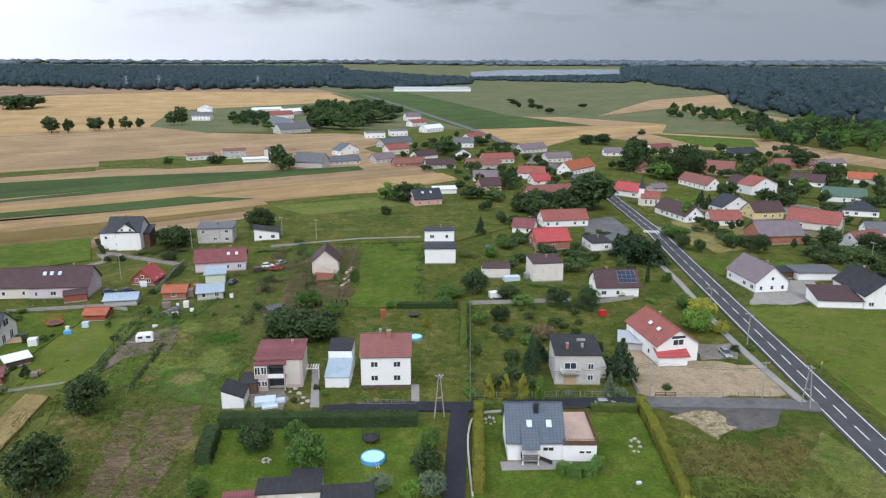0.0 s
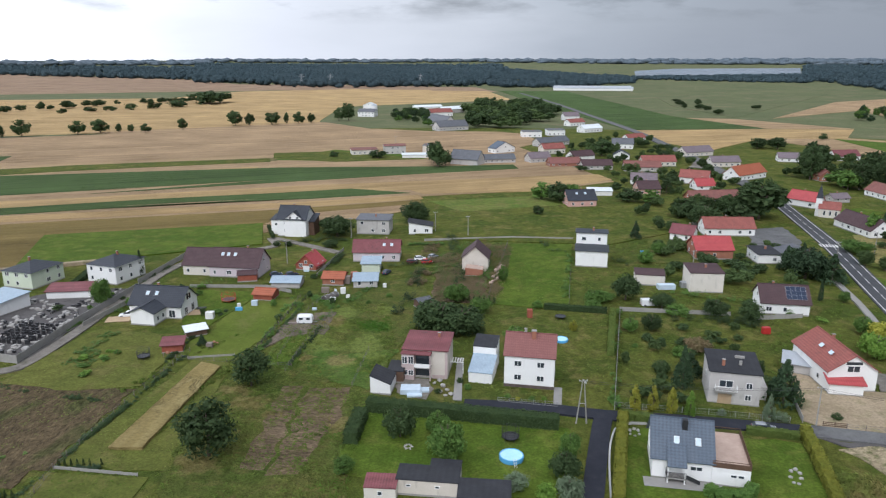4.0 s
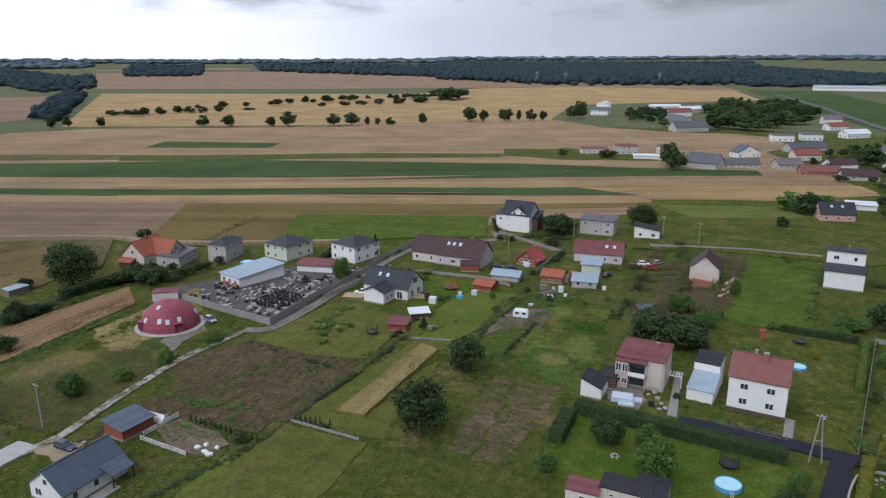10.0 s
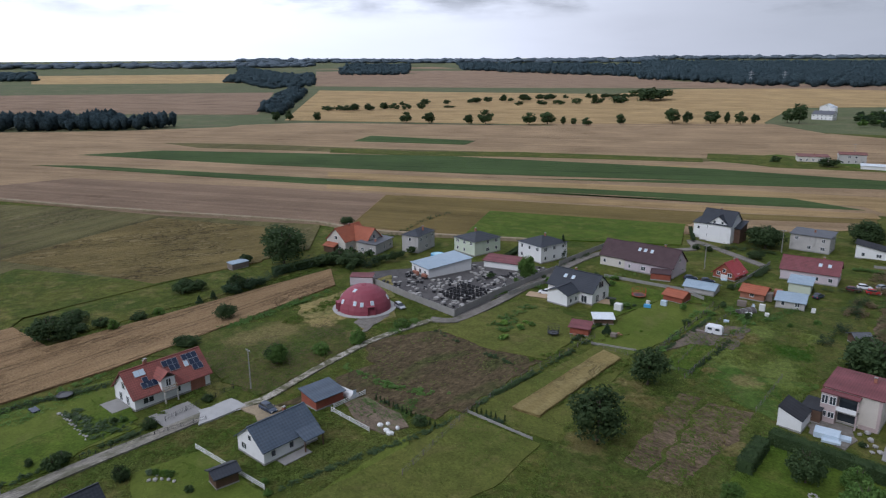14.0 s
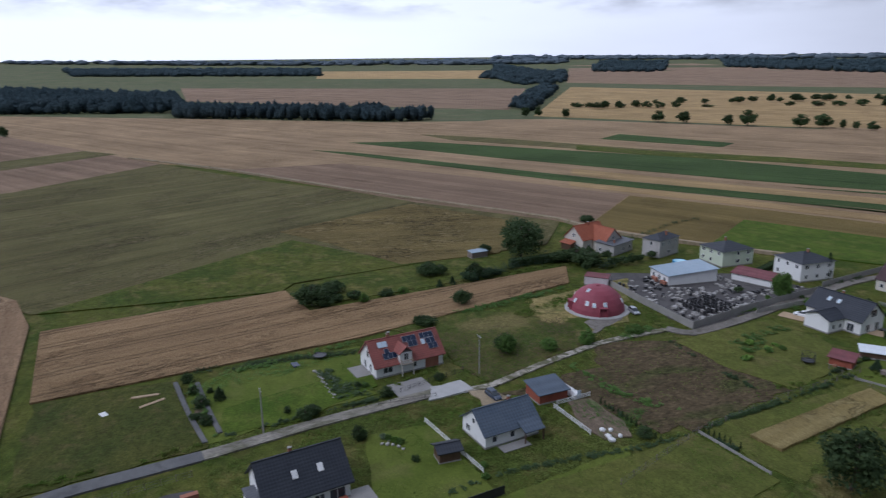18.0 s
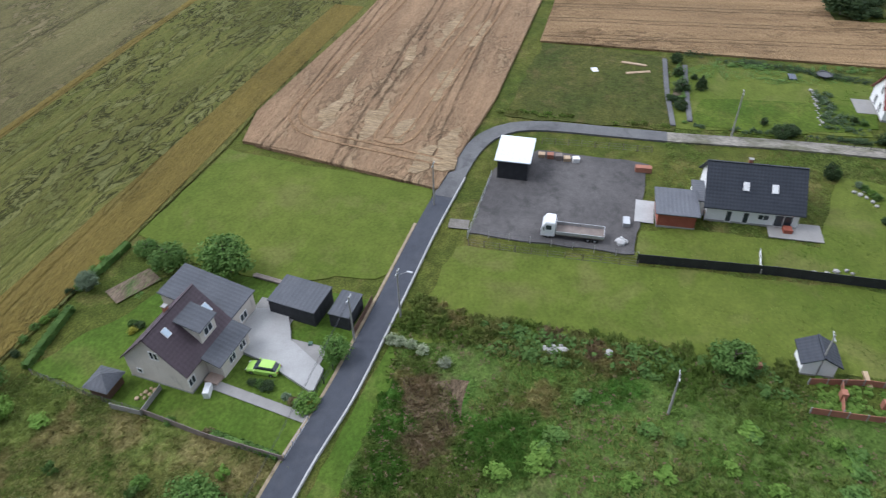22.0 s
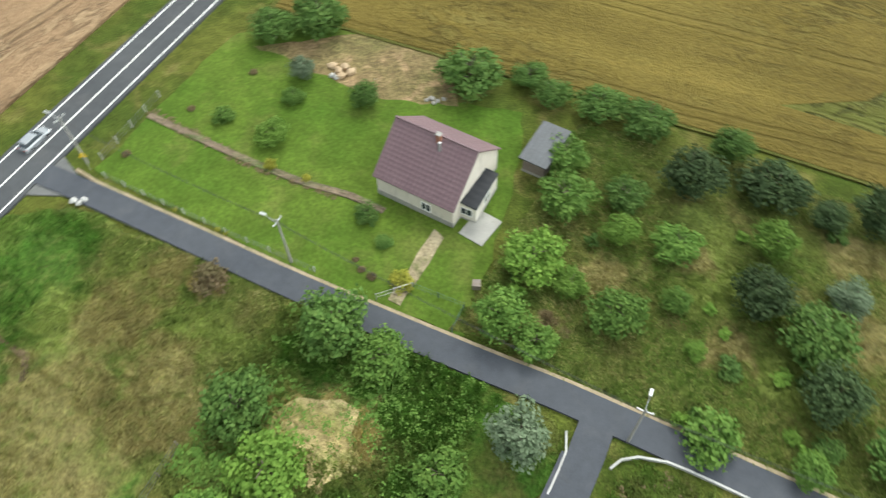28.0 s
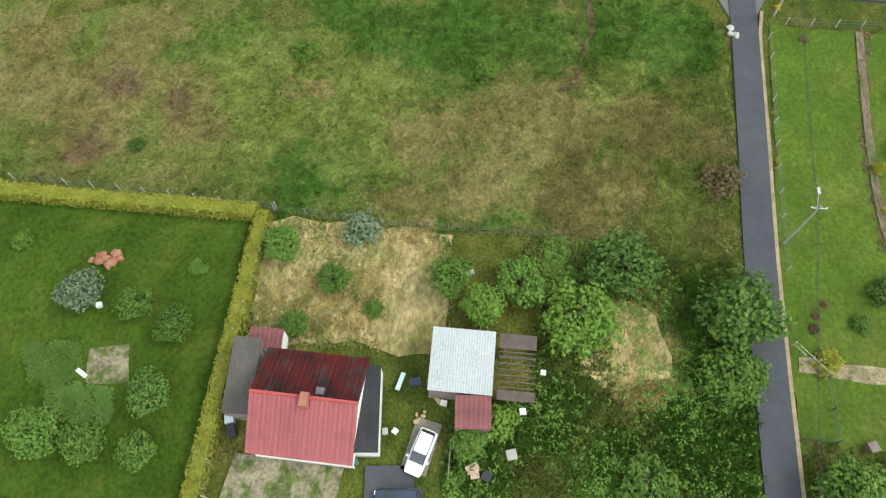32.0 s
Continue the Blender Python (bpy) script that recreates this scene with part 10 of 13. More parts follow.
# ---- single things ----
def dome_house(x, y, r, h):
    """A red dome of curved panels with skylights, a door porch and a stone apron."""
    o = root("dome_house", x, y, 0, "dark pink dome house with skylights on a stone apron", "house")
    n, m = 24, 7
    k = 0
    for i in range(n):
        bm = bmesh.new()
        a0, a1 = 6.2832 * i / n + 0.006, 6.2832 * (i + 1) / n - 0.006
        cols = []
        for a in (a0, (a0 + a1) / 2, a1):
            cols.append([bm.verts.new((r * math.cos(t) ** 0.92 * math.cos(a) if j < m else 0.25 * math.cos(a), r * math.cos(t) ** 0.92 * math.sin(a) if j < m else 0.25 * math.sin(a), h * math.sin(t))) for j, t in enumerate([1.5533 * q / m for q in range(m + 1)])])
        for c0, c1 in zip(cols, cols[1:]):
            for j in range(m):
                bm.faces.new((c0[j], c1[j], c1[j + 1], c0[j + 1]))
        part("panel", bm, "dome", o)
    part("core", lathe(bmesh.new(), [(r * 0.985, 0), (r * 0.93, h * 0.3), (r * 0.76, h * 0.62), (r * 0.45, h * 0.87), (0.2, h * 0.985)], 24), "dome", o)
    part("apron", lathe(bmesh.new(), [(r + 1.3, -0.1), (r + 1.3, 0.28), (r + 1.1, 0.34), (r * 0.9, 0.34)], 32), "kerb", o)
    for a, t in ((-100, 28), (-62, 30), (-45, 28), (-20, 30), (40, 30), (150, 30), (-80, 62), (-150, 30)):
        aa, tt = radians(a), radians(t)
        p = Vector((r * math.cos(tt) ** 0.92 * math.cos(aa), r * math.cos(tt) ** 0.92 * math.sin(aa), h * math.sin(tt)))
        q = Vector((math.cos(tt) * math.cos(aa), math.cos(tt) * math.sin(aa), math.sin(tt))).to_track_quat("Z", "Y")
        at = Matrix.Translation(p) @ q.to_matrix().to_4x4()
        w = part("skylight", boxes((-0.45, 0.45, -0.6, 0.6, -0.15, 0.1)), "pvc", o, at=at)
        part("pane", boxes((-0.36, 0.36, -0.5, 0.5, 0.1, 0.12)), "tarp", w)
    for a in (-115, -25):
        at = pose(0, 0, 0, 0, 0, a + 90) @ pose(0, -r * 0.97, 0.3)
        d = part("porch", boxes((-1.1, -0.9, -0.6, 0.8, 0, 2.3)), "dome", o, at=at)
        again(d, o, at @ pose(2.0, 0, 0))
        part("lintel", boxes((-1.1, 1.1, -0.6, 0.8, 2.3, 2.5)), "dome", o, at=at)
        part("door", boxes((-0.9, 0.9, 0.2, 0.28, 0, 2.3)), "glass", o, at=at)
    part("top_cap", lathe(bmesh.new(), [(0.7, h - 0.1), (0.65, h + 0.12), (0.2, h + 0.2)], 16), "dome", o)
    return o


def stone_yard(poly):
    """Slabs, blocks and dark headstones laid out in a stonemason's yard."""
    rnd = random.Random(9)
    xs, ys = [p[0] for p in poly], [p[1] for p in poly]
    made = 0
    pale, dark = bmesh.new(), bmesh.new()
    while made < 270:
        p = (rnd.uniform(min(xs), max(xs)), rnd.uniform(min(ys), max(ys)))
        if not inside(p, poly) or any(math.hypot(p[0] - a, p[1] - b) < s + 1 for a, b, s in SPOTS):
            continue
        made += 1
        m = Matrix.Translation((*p, 0.15)) @ Matrix.Rotation(radians(rnd.choice((8, 98)) + rnd.uniform(-8, 8)), 4, "Z")
        if rnd.random() < 0.6:
            w, d, h = rnd.uniform(0.6, 1.6), rnd.uniform(0.5, 1.1), rnd.uniform(0.15, 0.7)
            box(pale, -w / 2, w / 2, -d / 2, d / 2, 0, h, m)
        else:
            w, h = rnd.uniform(0.6, 1.1), rnd.uniform(0.3, 0.9)
            box(dark, -w / 2, w / 2, -0.25, 0.25, 0, h, m)
    for bm, mat, label in ((pale, "stone", "pale stone blocks and slabs in rows"), (dark, "blackstone", "black granite slabs in rows")):
        tagged(link_bm("stone_blocks", bm, mat), label, "stone blocks", kind="stuff")
    # upright dark stones in a block near the gate
    cx, cy = -128.0, 139.0
    first = None
    for i in range(7):
        for j in range(8):
            x, y = cx + i * 1.5 + rnd.uniform(-0.3, 0.3) - 5, cy + j * 1.5 + rnd.uniform(-0.3, 0.3) - 5
            ob = part_free("headstone", boxes((-0.4, 0.4, -0.12, 0.12, 0.1, 1.2), (-0.5, 0.5, -0.25, 0.25, 0.0, 0.16)), "blackstone", x, y, 20 + rnd.uniform(-15, 15)) if first is None else new("headstone", first.data)
            ob.matrix_basis = pose(x, y, 0.1, 0, 0, 20 + rnd.uniform(-15, 15))
            tagged(ob, "black granite headstone standing in a yard", "headstone", "headstones in the stonemason yard")
            first = first or ob


def truck(x, y, rot):
    """A flatbed lorry with a white cab and low grey dropsides, pointing along +x."""
    o = root("flatbed_truck", x, y, rot, "white flatbed truck with an empty grey bed", "truck")
    cab = part("cab", loft([[(px, -1.2, z0), (px, 1.2, z0), (px, 1.2, z1 - 0.2), (px, 1.05, z1), (px, -1.05, z1), (px, -1.2, z1 - 0.2)] for px, z0, z1 in ((2.6, 0.7, 2.9), (2.8, 0.6, 3.0), (4.0, 0.55, 3.0), (4.5, 0.55, 2.2), (4.6, 0.6, 1.6))]), "carwhite", o)
    part("windscreen", loft([[(px, -1.0, z0), (px, 1.0, z0), (px, 0.95, z1), (px, -0.95, z1)] for px, z0, z1 in ((4.05, 2.05, 2.9), (4.56, 1.75, 2.1))]), "glass", cab)
    for s in (-1, 1):
        part("side_window", boxes((3.1, 3.9, s * 1.2 - 0.015, s * 1.2 + 0.015, 1.75, 2.5)), "glass", cab)
        part("mirror", boxes((4.1, 4.25, s * 1.42 - 0.1, s * 1.42 + 0.1, 1.7, 2.2)), "darkmetal", cab)
        part("headlight", boxes((4.54, 4.62, s * 0.85 - 0.2, s * 0.85 + 0.2, 0.75, 0.98)), "pvc", cab)
    part("chassis", boxes((-4.3, 4.2, -0.45, 0.45, 0.6, 0.85)), "darkmetal", o)
    part("bed", boxes((-4.4, 2.45, -1.22, 1.22, 0.95, 1.1)), "oldwood", o)
    for s in (-1, 1):
        for a, b in ((-4.4, -1.0), (-0.95, 2.45)):
            part("dropside", boxes((a, b, s * 1.22 - 0.04, s * 1.22 + 0.04, 1.1, 1.6)), "metal", o)
        for px in (-3.2, -2.2, 3.5):
            wheel(o, px, s * 0.98, 0.48, 0.34)
    part("tailgate", boxes((-4.45, -4.38, -1.22, 1.22, 1.1, 1.6)), "metal", o)
    part("headboard", boxes((2.45, 2.52, -1.22, 1.22, 1.1, 2.1)), "metal", o)
    return o


def caravan(x, y, rot):
    o = root("caravan", x, y, rot, "white caravan parked on a garden plot", "caravan")
    body = part("body", loft([[(px, -1.0, z0), (px, 1.0, z0), (px, 1.0, z1 - 0.25), (px, 0.8, z1), (px, -0.8, z1), (px, -1.0, z1 - 0.25)] for px, z0, z1 in ((-2.0, 0.7, 1.6), (-1.85, 0.5, 2.2), (-1.4, 0.45, 2.4), (1.4, 0.45, 2.4), (1.85, 0.5, 2.1), (2.0, 0.7, 1.5))]), "carwhite", o)
    for px in (-0.9, 0.9):
        for s in (-1, 1):
            part("window", boxes((px - 0.5, px + 0.5, s * 1.0 - 0.02, s * 1.0 + 0.02, 1.35, 1.9)), "glass", body)
    part("drawbar", boxes((1.9, 3.0, -0.06, 0.06, 0.45, 0.55)), "metal", o)
    for s in (-1, 1):
        wheel(o, -0.2, s * 0.95, 0.32)


def polytunnel(x, y, rot, length, width, skin="paint_white", label="white rounded polytunnel greenhouse"):
    o = root("polytunnel", x, y, rot, label, "greenhouse")
    r = width / 2
    bm = bmesh.new()
    n = 12
    rows = [[bm.verts.new((px, r * math.cos(math.pi * i / n), r * 1.0 * math.sin(math.pi * i / n) + 0.1)) for i in range(n + 1)] for px in (-length / 2, -length / 4, 0, length / 4, length / 2)]
    for a, b in zip(rows, rows[1:]):
        for i in range(n):
            bm.faces.new((a[i], a[i + 1], b[i + 1], b[i]))
    bm.faces.new(rows[0])
    bm.faces.new(rows[-1][::-1])
    part("cover", bm, skin, o)
    for px in (-length / 2, -length / 6, length / 6, length / 2):
        bm = bmesh.new()
        for i in range(n):
            a0, a1 = math.pi * i / n, math.pi * (i + 1) / n
            tube(bm, (px, (r + 0.02) * math.cos(a0), (r + 0.02) * math.sin(a0) + 0.1), (px, (r + 0.02) * math.cos(a1), (r + 0.02) * math.sin(a1) + 0.1), 0.03, 0.03, 4)
        part("hoop", bm, "metal", o)
    part("door", boxes((length / 2, length / 2 + 0.04, -0.4, 0.4, 0.1, 1.8 * r / 1.1)), "tarp", o)


def spire_chapel(x, y):
    o = root("chapel", x, y, -20, "small white chapel with a pointed spire", "chapel")
    walls(o, 8.0, 6.0, 4.0, 2.6, "gx", "cream")
    roof_parts(o, 8.0, 6.0, 4.0, 2.6, "gx", "r_red", 0.3)
    part("tower", boxes((-5.4, -3.0, -1.2, 1.2, -0.2, 8.0)), "white", o)
    bm = bmesh.new()
    b = [bm.verts.new(v) for v in ((-5.6, -1.4, 8.0), (-2.8, -1.4, 8.0), (-2.8, 1.4, 8.0), (-5.6, 1.4, 8.0))]
    t = bm.verts.new((-4.2, 0, 14.0))
    bm.faces.new(b[::-1])
    for i in range(4):
        bm.faces.new((b[i], b[(i + 1) % 4], t))
    part("spire", bm, "r_anthracite", o)
    part("cross", boxes((-4.23, -4.17, -0.03, 0.03, 13.9, 15.0)), "darkmetal", o)
    for u in (-2.2, 0, 2.2):
        window(o, 0.9, 2.0, side_pose("f", u + 0.4, 1.2, 8.0, 6.0))


def silo(x, y):
    o = root("silo", x, y, 0, "white cylindrical silo on a far farmstead", "silo")
    part("barrel", lathe(bmesh.new(), [(4.0, 0), (4.0, 12.0), (3.9, 12.2)], 20), "white", o)
    part("cap", lathe(bmesh.new(), [(4.1, 12.2), (0.4, 14.0)], 20), "r_white", o)


def pylon(x, y, h):
    o = root("pylon", x, y, 20, "grey lattice power pylon before the woods", "pylon", z=terrain(x, y))
    for sx in (-1, 1):
        for sy in (-1, 1):
            part("leg", tube(bmesh.new(), (sx * 3, sy * 3, 0), (sx * 0.4, sy * 0.4, h), 0.35, 0.25, 5), "metal", o)
    for z, w in ((0.72, 7), (0.86, 5)):
        part("arm", boxes((-w, w, -0.35, 0.35, h * z, h * z + 0.6)), "metal", o)
    for z in (0.2, 0.4, 0.6):
        s = 3 - 2.6 * z
        for a, b in (((-s, -s), (s, s)), ((-s, s), (s, -s))):
            part("brace", tube(bmesh.new(), (*a, h * z), (b[0] * 0.85, b[1] * 0.85, h * (z + 0.14)), 0.22, 0.22, 4), "metal", o)


def greenhouse_row(x, y, rot):
    for i in range(2):
        o = root("far_hall", x, y + i * 60, rot, "long pale far greenhouse hall", "hall", z=terrain(x, y))
        walls(o, 170.0, 14.0, 5.0, 3.0, "gx", "white")
        roof_parts(o, 170.0, 14.0, 5.0, 3.0, "gx", "r_white", 0.5)


def sign(x, y):
    o = root("road_sign", x, y, 30, "yellow road sign on a grey post", "road sign")
    part("post", tube(bmesh.new(), (0, 0, -0.2), (0, 0, 2.6), 0.04, 0.04), "metal", o)
    bm = bmesh.new()
    vs = [[bm.verts.new((0.55 * math.sin(a), yy, 2.5 + 0.55 * math.cos(a))) for a in (0, 2.094, 4.189)] for yy in (-0.05, -0.02)]
    bm.faces.new(vs[0])
    bm.faces.new(vs[1][::-1])
    for i in range(3):
        bm.faces.new((vs[0][i], vs[0][(i + 1) % 3], vs[1][(i + 1) % 3], vs[1][i]))
    part("plate", bm, "signyellow", o)


def house_details():
    """Skylights, solar panels, dormers, balconies, terraces on the nearer houses."""
    # slate-roofed house with the roof terrace
    for u, v in ((-0.9, 3.6), (2.4, 3.6)):
        on_slope(slate_house, "f", u, v, 0.75, 1.15, 4.5, 4.0, 4.5, "tarp", "skylight", 0.1, 0.2, "pvc")
    part("chimney", boxes((0.0, 0.8, -1.4, -0.6, 6.2, 9.0)), "darkmetal", slate_house)
    part("vent_box", boxes((-2.3, -1.5, 1.2, 1.7, 6.2, 7.6)), "darkmetal", slate_house)
    part("porch_roof", loft([[(-2.4, y, z), (0.6, y, z), (0.6, y, z + 0.15), (-2.4, y, z + 0.15)] for y, z in ((-6.1, 3.1), (-3.0, 5.75))]), "r_navy", slate_house)
    for px in (-2.2, 0.4):
        part("porch_post", boxes((px - 0.1, px + 0.1, -5.9, -5.7, 0, 3.1)), "pvc", slate_house)
    part("landing", boxes((-2.4, 0.6, -6.0, -4.5, 1.0, 1.2)), "paving", slate_house)
    railing(slate_house, [(-2.4, -4.6), (-2.4, -5.95), (0.6, -5.95)], 1.2, 1.0, "darkmetal")
    for k in range(6):
        part("step", boxes((0.6 + k * 0.35, 0.95 + k * 0.35, -5.95, -4.8, 0.0, 1.05 - k * 0.17)), "paving", slate_house)
    part("stair_rail", loft([[(x, y, z), (x, y + 0.06, z), (x, y + 0.06, z + 0.7), (x, y, z + 0.7)] for x, y, z in ((0.6, -5.98, 1.3), (2.7, -5.98, 0.4))]), "darkmetal", slate_house)
    wa, da = 5.7, 11.2
    railing(terrace_annex, [(-wa / 2, -da / 2), (wa / 2, -da / 2), (wa / 2, da / 2), (-wa / 2, da / 2)], 3.46, 1.0, "darkwood", 0.16)
    part("parapet", boxes((-wa / 2, wa / 2, -da / 2 - 0.06, -da / 2 + 0.05, 3.3, 4.1), (wa / 2 - 0.05, wa / 2 + 0.06, -da / 2, da / 2, 3.3, 4.0)), "darkwood", terrace_annex)
    # grey house: balcony, garage door
    part("balcony", boxes((-3.6, 0.4, -5.9, -4.7, 3.0, 3.2)), "concrete", grey_house)
    railing(grey_house, [(-3.6, -4.75), (-3.6, -5.85), (0.4, -5.85), (0.4, -4.75)], 3.2, 0.95, "pvc", 0.2)
    part("garage_door", boxes((-2.9, -0.4, -4.82, -4.74, 0.1, 2.2)), "wood", grey_house)
    part("side_wing", boxes((4.8, 6.6, -1.5, 3.5, -0.2, 2.9)), "grey", grey_house)
    part("vent", boxes((1.0, 1.5, -1.5, -1.0, 6.9, 7.9)), "concrete", grey_house)
    part("vent", boxes((0.6, 2.4, 1.5, 2.0, 7.0, 7.7)), "concrete", grey_house)
    # beige house with recessed balconies
    part("bay", boxes((-4.7, -2.1, -6.2, -4.4, -0.2, 5.8)), "rosy", balcony_house)
    part("bay_roof", boxes((-4.9, 1.5, -6.4, -4.2, 5.85, 6.05)), "r_maroon", balcony_house)
    for z, h in ((3.75, 1.7), (1.2, 1.2)):
        window(balcony_house, 1.15, h, pose(-4.05, -6.2, z))
        window(balcony_house, 1.15, h, pose(-2.75, -6.2, z))
        part("recess", boxes((-2.0, 1.2, -4.58, -4.51, z - 0.7, z + 1.5)), "glass", balcony_house)
    part("balcony", boxes((-2.1, 1.4, -6.1, -4.5, 2.75, 2.95)), "concrete", balcony_house)
    part("balcony_front", boxes((-2.1, 1.4, -6.1, -6.02, 2.95, 3.8)), "white", balcony_house)
    part("column", boxes((1.15, 1.4, -6.1, -5.85, 0, 5.85)), "rosy", balcony_house)
    part("plinth_stone", boxes((1.5, 4.6, -4.62, -4.5, 0, 0.8)), "rosy", balcony_house)
    part("pilaster", boxes((4.2, 4.76, -4.6, -4.48, 0.8, 6.25)), "rosy", balcony_house)
    part("pergola_frame", boxes(*((5.3 + 0.55 * k, 5.42 + 0.55 * k, -1.4, 0.8, 2.6, 2.75) for k in range(5)), (5.0, 7.8, -1.4, -1.25, 2.5, 2.62), (7.6, 7.75, -1.4, -1.25, 0, 2.5)), "paint_white", balcony_house)
    # white house
    part("basement_plinth", boxes((-5.1, 5.1, -4.85, -4.6, 0, 0.8)), "darkoldwood", white_house)
    chimney(white_house, 0.6, -0.9, 8.6, 11.2, "brick", 0.9)
    chimney(white_house, -1.2, 0.2, 9.6, 11.1, "concrete", 0.5)
    # long red-roofed house
    part("gable_window", boxes((-1.6, 1.6, -7.82, -7.76, 5.9, 6.5)), "glass", long_house)
    for v in (-3.5, 0.5):
        part("skylight", boxes((-0.45, 0.45, -0.6, 0.6, 0, 0.1)), "tarp", long_house, at=pose(-2.6, v, 6.75, 0, -39, 0))
    # solar panels on village roof and on the red roof
    for i in range(4):
        for j in range(3):
            on_slope(solar_house, "f", 1.0 + i * 1.25, 1.3 + j * 1.35, 1.18, 1.28, 4.5, 3.4, 3.6, "solar", "solar_panel", 0.05, 0.24, "metal")
    for u, v, nx, ny in ((-5.6, 1.4, 2, 1), (-5.2, 4.2, 3, 1), (-4.6, 3.2, 1, 1), (0.2, 1.2, 3, 1), (1.2, 2.5, 2, 1), (4.4, 1.2, 3, 1), (5.4, 2.6, 2, 1), (5.6, 3.9, 2, 1)):
        for i in range(nx):
            on_slope(red_solar, "f", u + i * 1.08, v, 1.0, 1.25, 4.3, 2.9, 4.0, "solar" if u != -5.6 else "tarp", "solar_panel", 0.05, 0.24, "metal")
    on_slope(red_solar, "f", 4.2, 2.6, 0.8, 1.1, 4.3, 2.9, 4.0, "tarp", "skylight", 0.1, 0.2, "pvc")
    # dormer with balcony
    dm = part("dormer", boxes((-2.6, 0.2, -4.9, -1.0, 2.6, 5.0)), "white", red_solar)
    for s in (-1, 1):
        part("dormer_roof", loft([[(-1.2 + s * 1.8, y, 4.7), (-1.2, y, 6.2), (-1.2, y, 6.35), (-1.2 + s * 1.8, y, 4.85)] for y in (-5.3, 0.0)]), "r_red", red_solar)
    window(red_solar, 1.1, 1.6, pose(-1.2, -4.92, 3.2))
    part("balcony", boxes((-2.6, 0.2, -5.9, -4.9, 2.5, 2.65)), "concrete", red_solar)
    railing(red_solar, [(-2.6, -5.0), (-2.6, -5.85), (0.2, -5.85), (0.2, -5.0)], 2.65, 0.9, "wood", 0.2)
    for px in (-2.5, 0.1):
        part("column", boxes((px - 0.1, px + 0.1, -5.8, -5.6, 0, 2.5)), "cream", red_solar)
    part("garage_door", boxes((3.6, 6.8, -4.36, -4.28, 0.1, 2.3)), "brick", red_solar)
    chimney(red_solar, -3.0, 0.3, 6.0, 8.0)
    # bungalow
    part("porch_roof", loft([[(1.2, y, z), (5.4, y, z), (5.4, y, z + 0.15), (1.2, y, z + 0.15)] for y, z in ((-6.2, 2.3), (-3.6, 3.3))]), "r_navy", bungalow)
    for px in (1.4, 5.2):
        part("porch_post", boxes((px - 0.1, px + 0.1, -6.0, -5.8, 0, 2.3)), "darkwood", bungalow)
    # dark-roofed house
    for u in (-1.4, 2.6):
        on_slope(dark_house, "f", u, 3.4, 0.75, 1.2, 4.75, 3.2, 4.2, "paint_white", "skylight", 0.1, 0.2, "pvc")
    part("side_porch", boxes((-8.2, -6.5, -3.6, 1.5, -0.2, 2.6)), "white", dark_house)
    part("side_porch_roof", boxes((-8.4, -6.4, -3.8, 1.7, 2.6, 2.8)), "r_grey", dark_house)
    # brown-roofed house in the south
    on_slope(maroon_house, "f", -2.2, 1.4, 0.7, 1.0, 4.3, 3.6, 4.3, "tarp", "skylight", 0.1, 0.2, "pvc")
    on_slope(maroon_house, "f", 3.6, 3.0, 0.7, 1.2, 4.3, 3.6, 4.3, "tarp", "skylight", 0.1, 0.2, "pvc")
    part("dormer", boxes((-0.3, 2.6, -3.9, -1.2, 4.2, 6.4)), "beige", maroon_house)
    part("dormer_roof", loft([[(-0.6, y, z), (2.9, y, z), (2.9, y, z + 0.14), (-0.6, y, z + 0.14)] for y, z in ((-4.3, 6.3), (-0.8, 7.1))]), "r_slate", maroon_house)
    window(maroon_house, 1.6, 1.2, pose(1.2, -3.92, 4.7))
    part("porch", boxes((-1.2, 4.4, -6.6, -4.35, -0.2, 2.7)), "beige", maroon_house)
    part("porch_roof", loft([[(-1.9, y, z), (4.8, y, z), (4.8, y, z + 0.15), (-1.9, y, z + 0.15)] for y, z in ((-7.0, 2.7), (-4.2, 3.5))]), "r_slate", maroon_house)
    for u in (0.8, 3.0):
        window(maroon_house, 1.3, 1.2, pose(u, -6.6, 1.0))
    part("porch_steps", boxes((-2.6, -1.2, -6.4, -4.6, -0.1, 0.5)), "terrace", maroon_house)
    # mauve-roofed house
    chimney(mauve_house, 0.6, -0.5, 7.0, 8.7)
    part("chimney_pipe", tube(bmesh.new(), (1.1, -1.2, 6.4), (1.1, -1.2, 8.3), 0.16, 0.16, 8), "metal", mauve_house)
    part("plinth_band", boxes((-5.2, 5.2, -5.36, -5.2, 0, 0.9)), "concrete", mauve_house)
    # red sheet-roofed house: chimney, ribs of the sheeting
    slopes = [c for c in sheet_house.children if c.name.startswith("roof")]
    # front slope pinkish red, back slope dark red with near-black blotches
    for c, key in zip(slopes, ("r_pinkred", "r_blotched")):
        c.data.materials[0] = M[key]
    part("chimney", boxes((-0.2, 0.5, -0.9, 0.3, 5.6, 7.0)), "brick", sheet_house)
    part("roof_hatch", boxes((0.9, 1.6, 0.4, 1.0, 5.8, 6.3)), "r_grey", sheet_house)
    for s in ("f", "b"):
        for i in range(22):
            u = -4.3 + i * 0.41
            on_slope(sheet_house, s, u, 2.5, 0.07, 4.9, 4.4, 3.6, 2.6, "r_pinkred" if s == "f" else "r_blotched", "roof_rib", 0.06, 0.15)
    # open-roofed pergola beside the white barn
    for i in range(9):
        part("batten", boxes((3.4, 6.6, -2.6 + i * 0.55, -2.5 + i * 0.55, 2.9, 3.0)), "darkoldwood", white_barn)
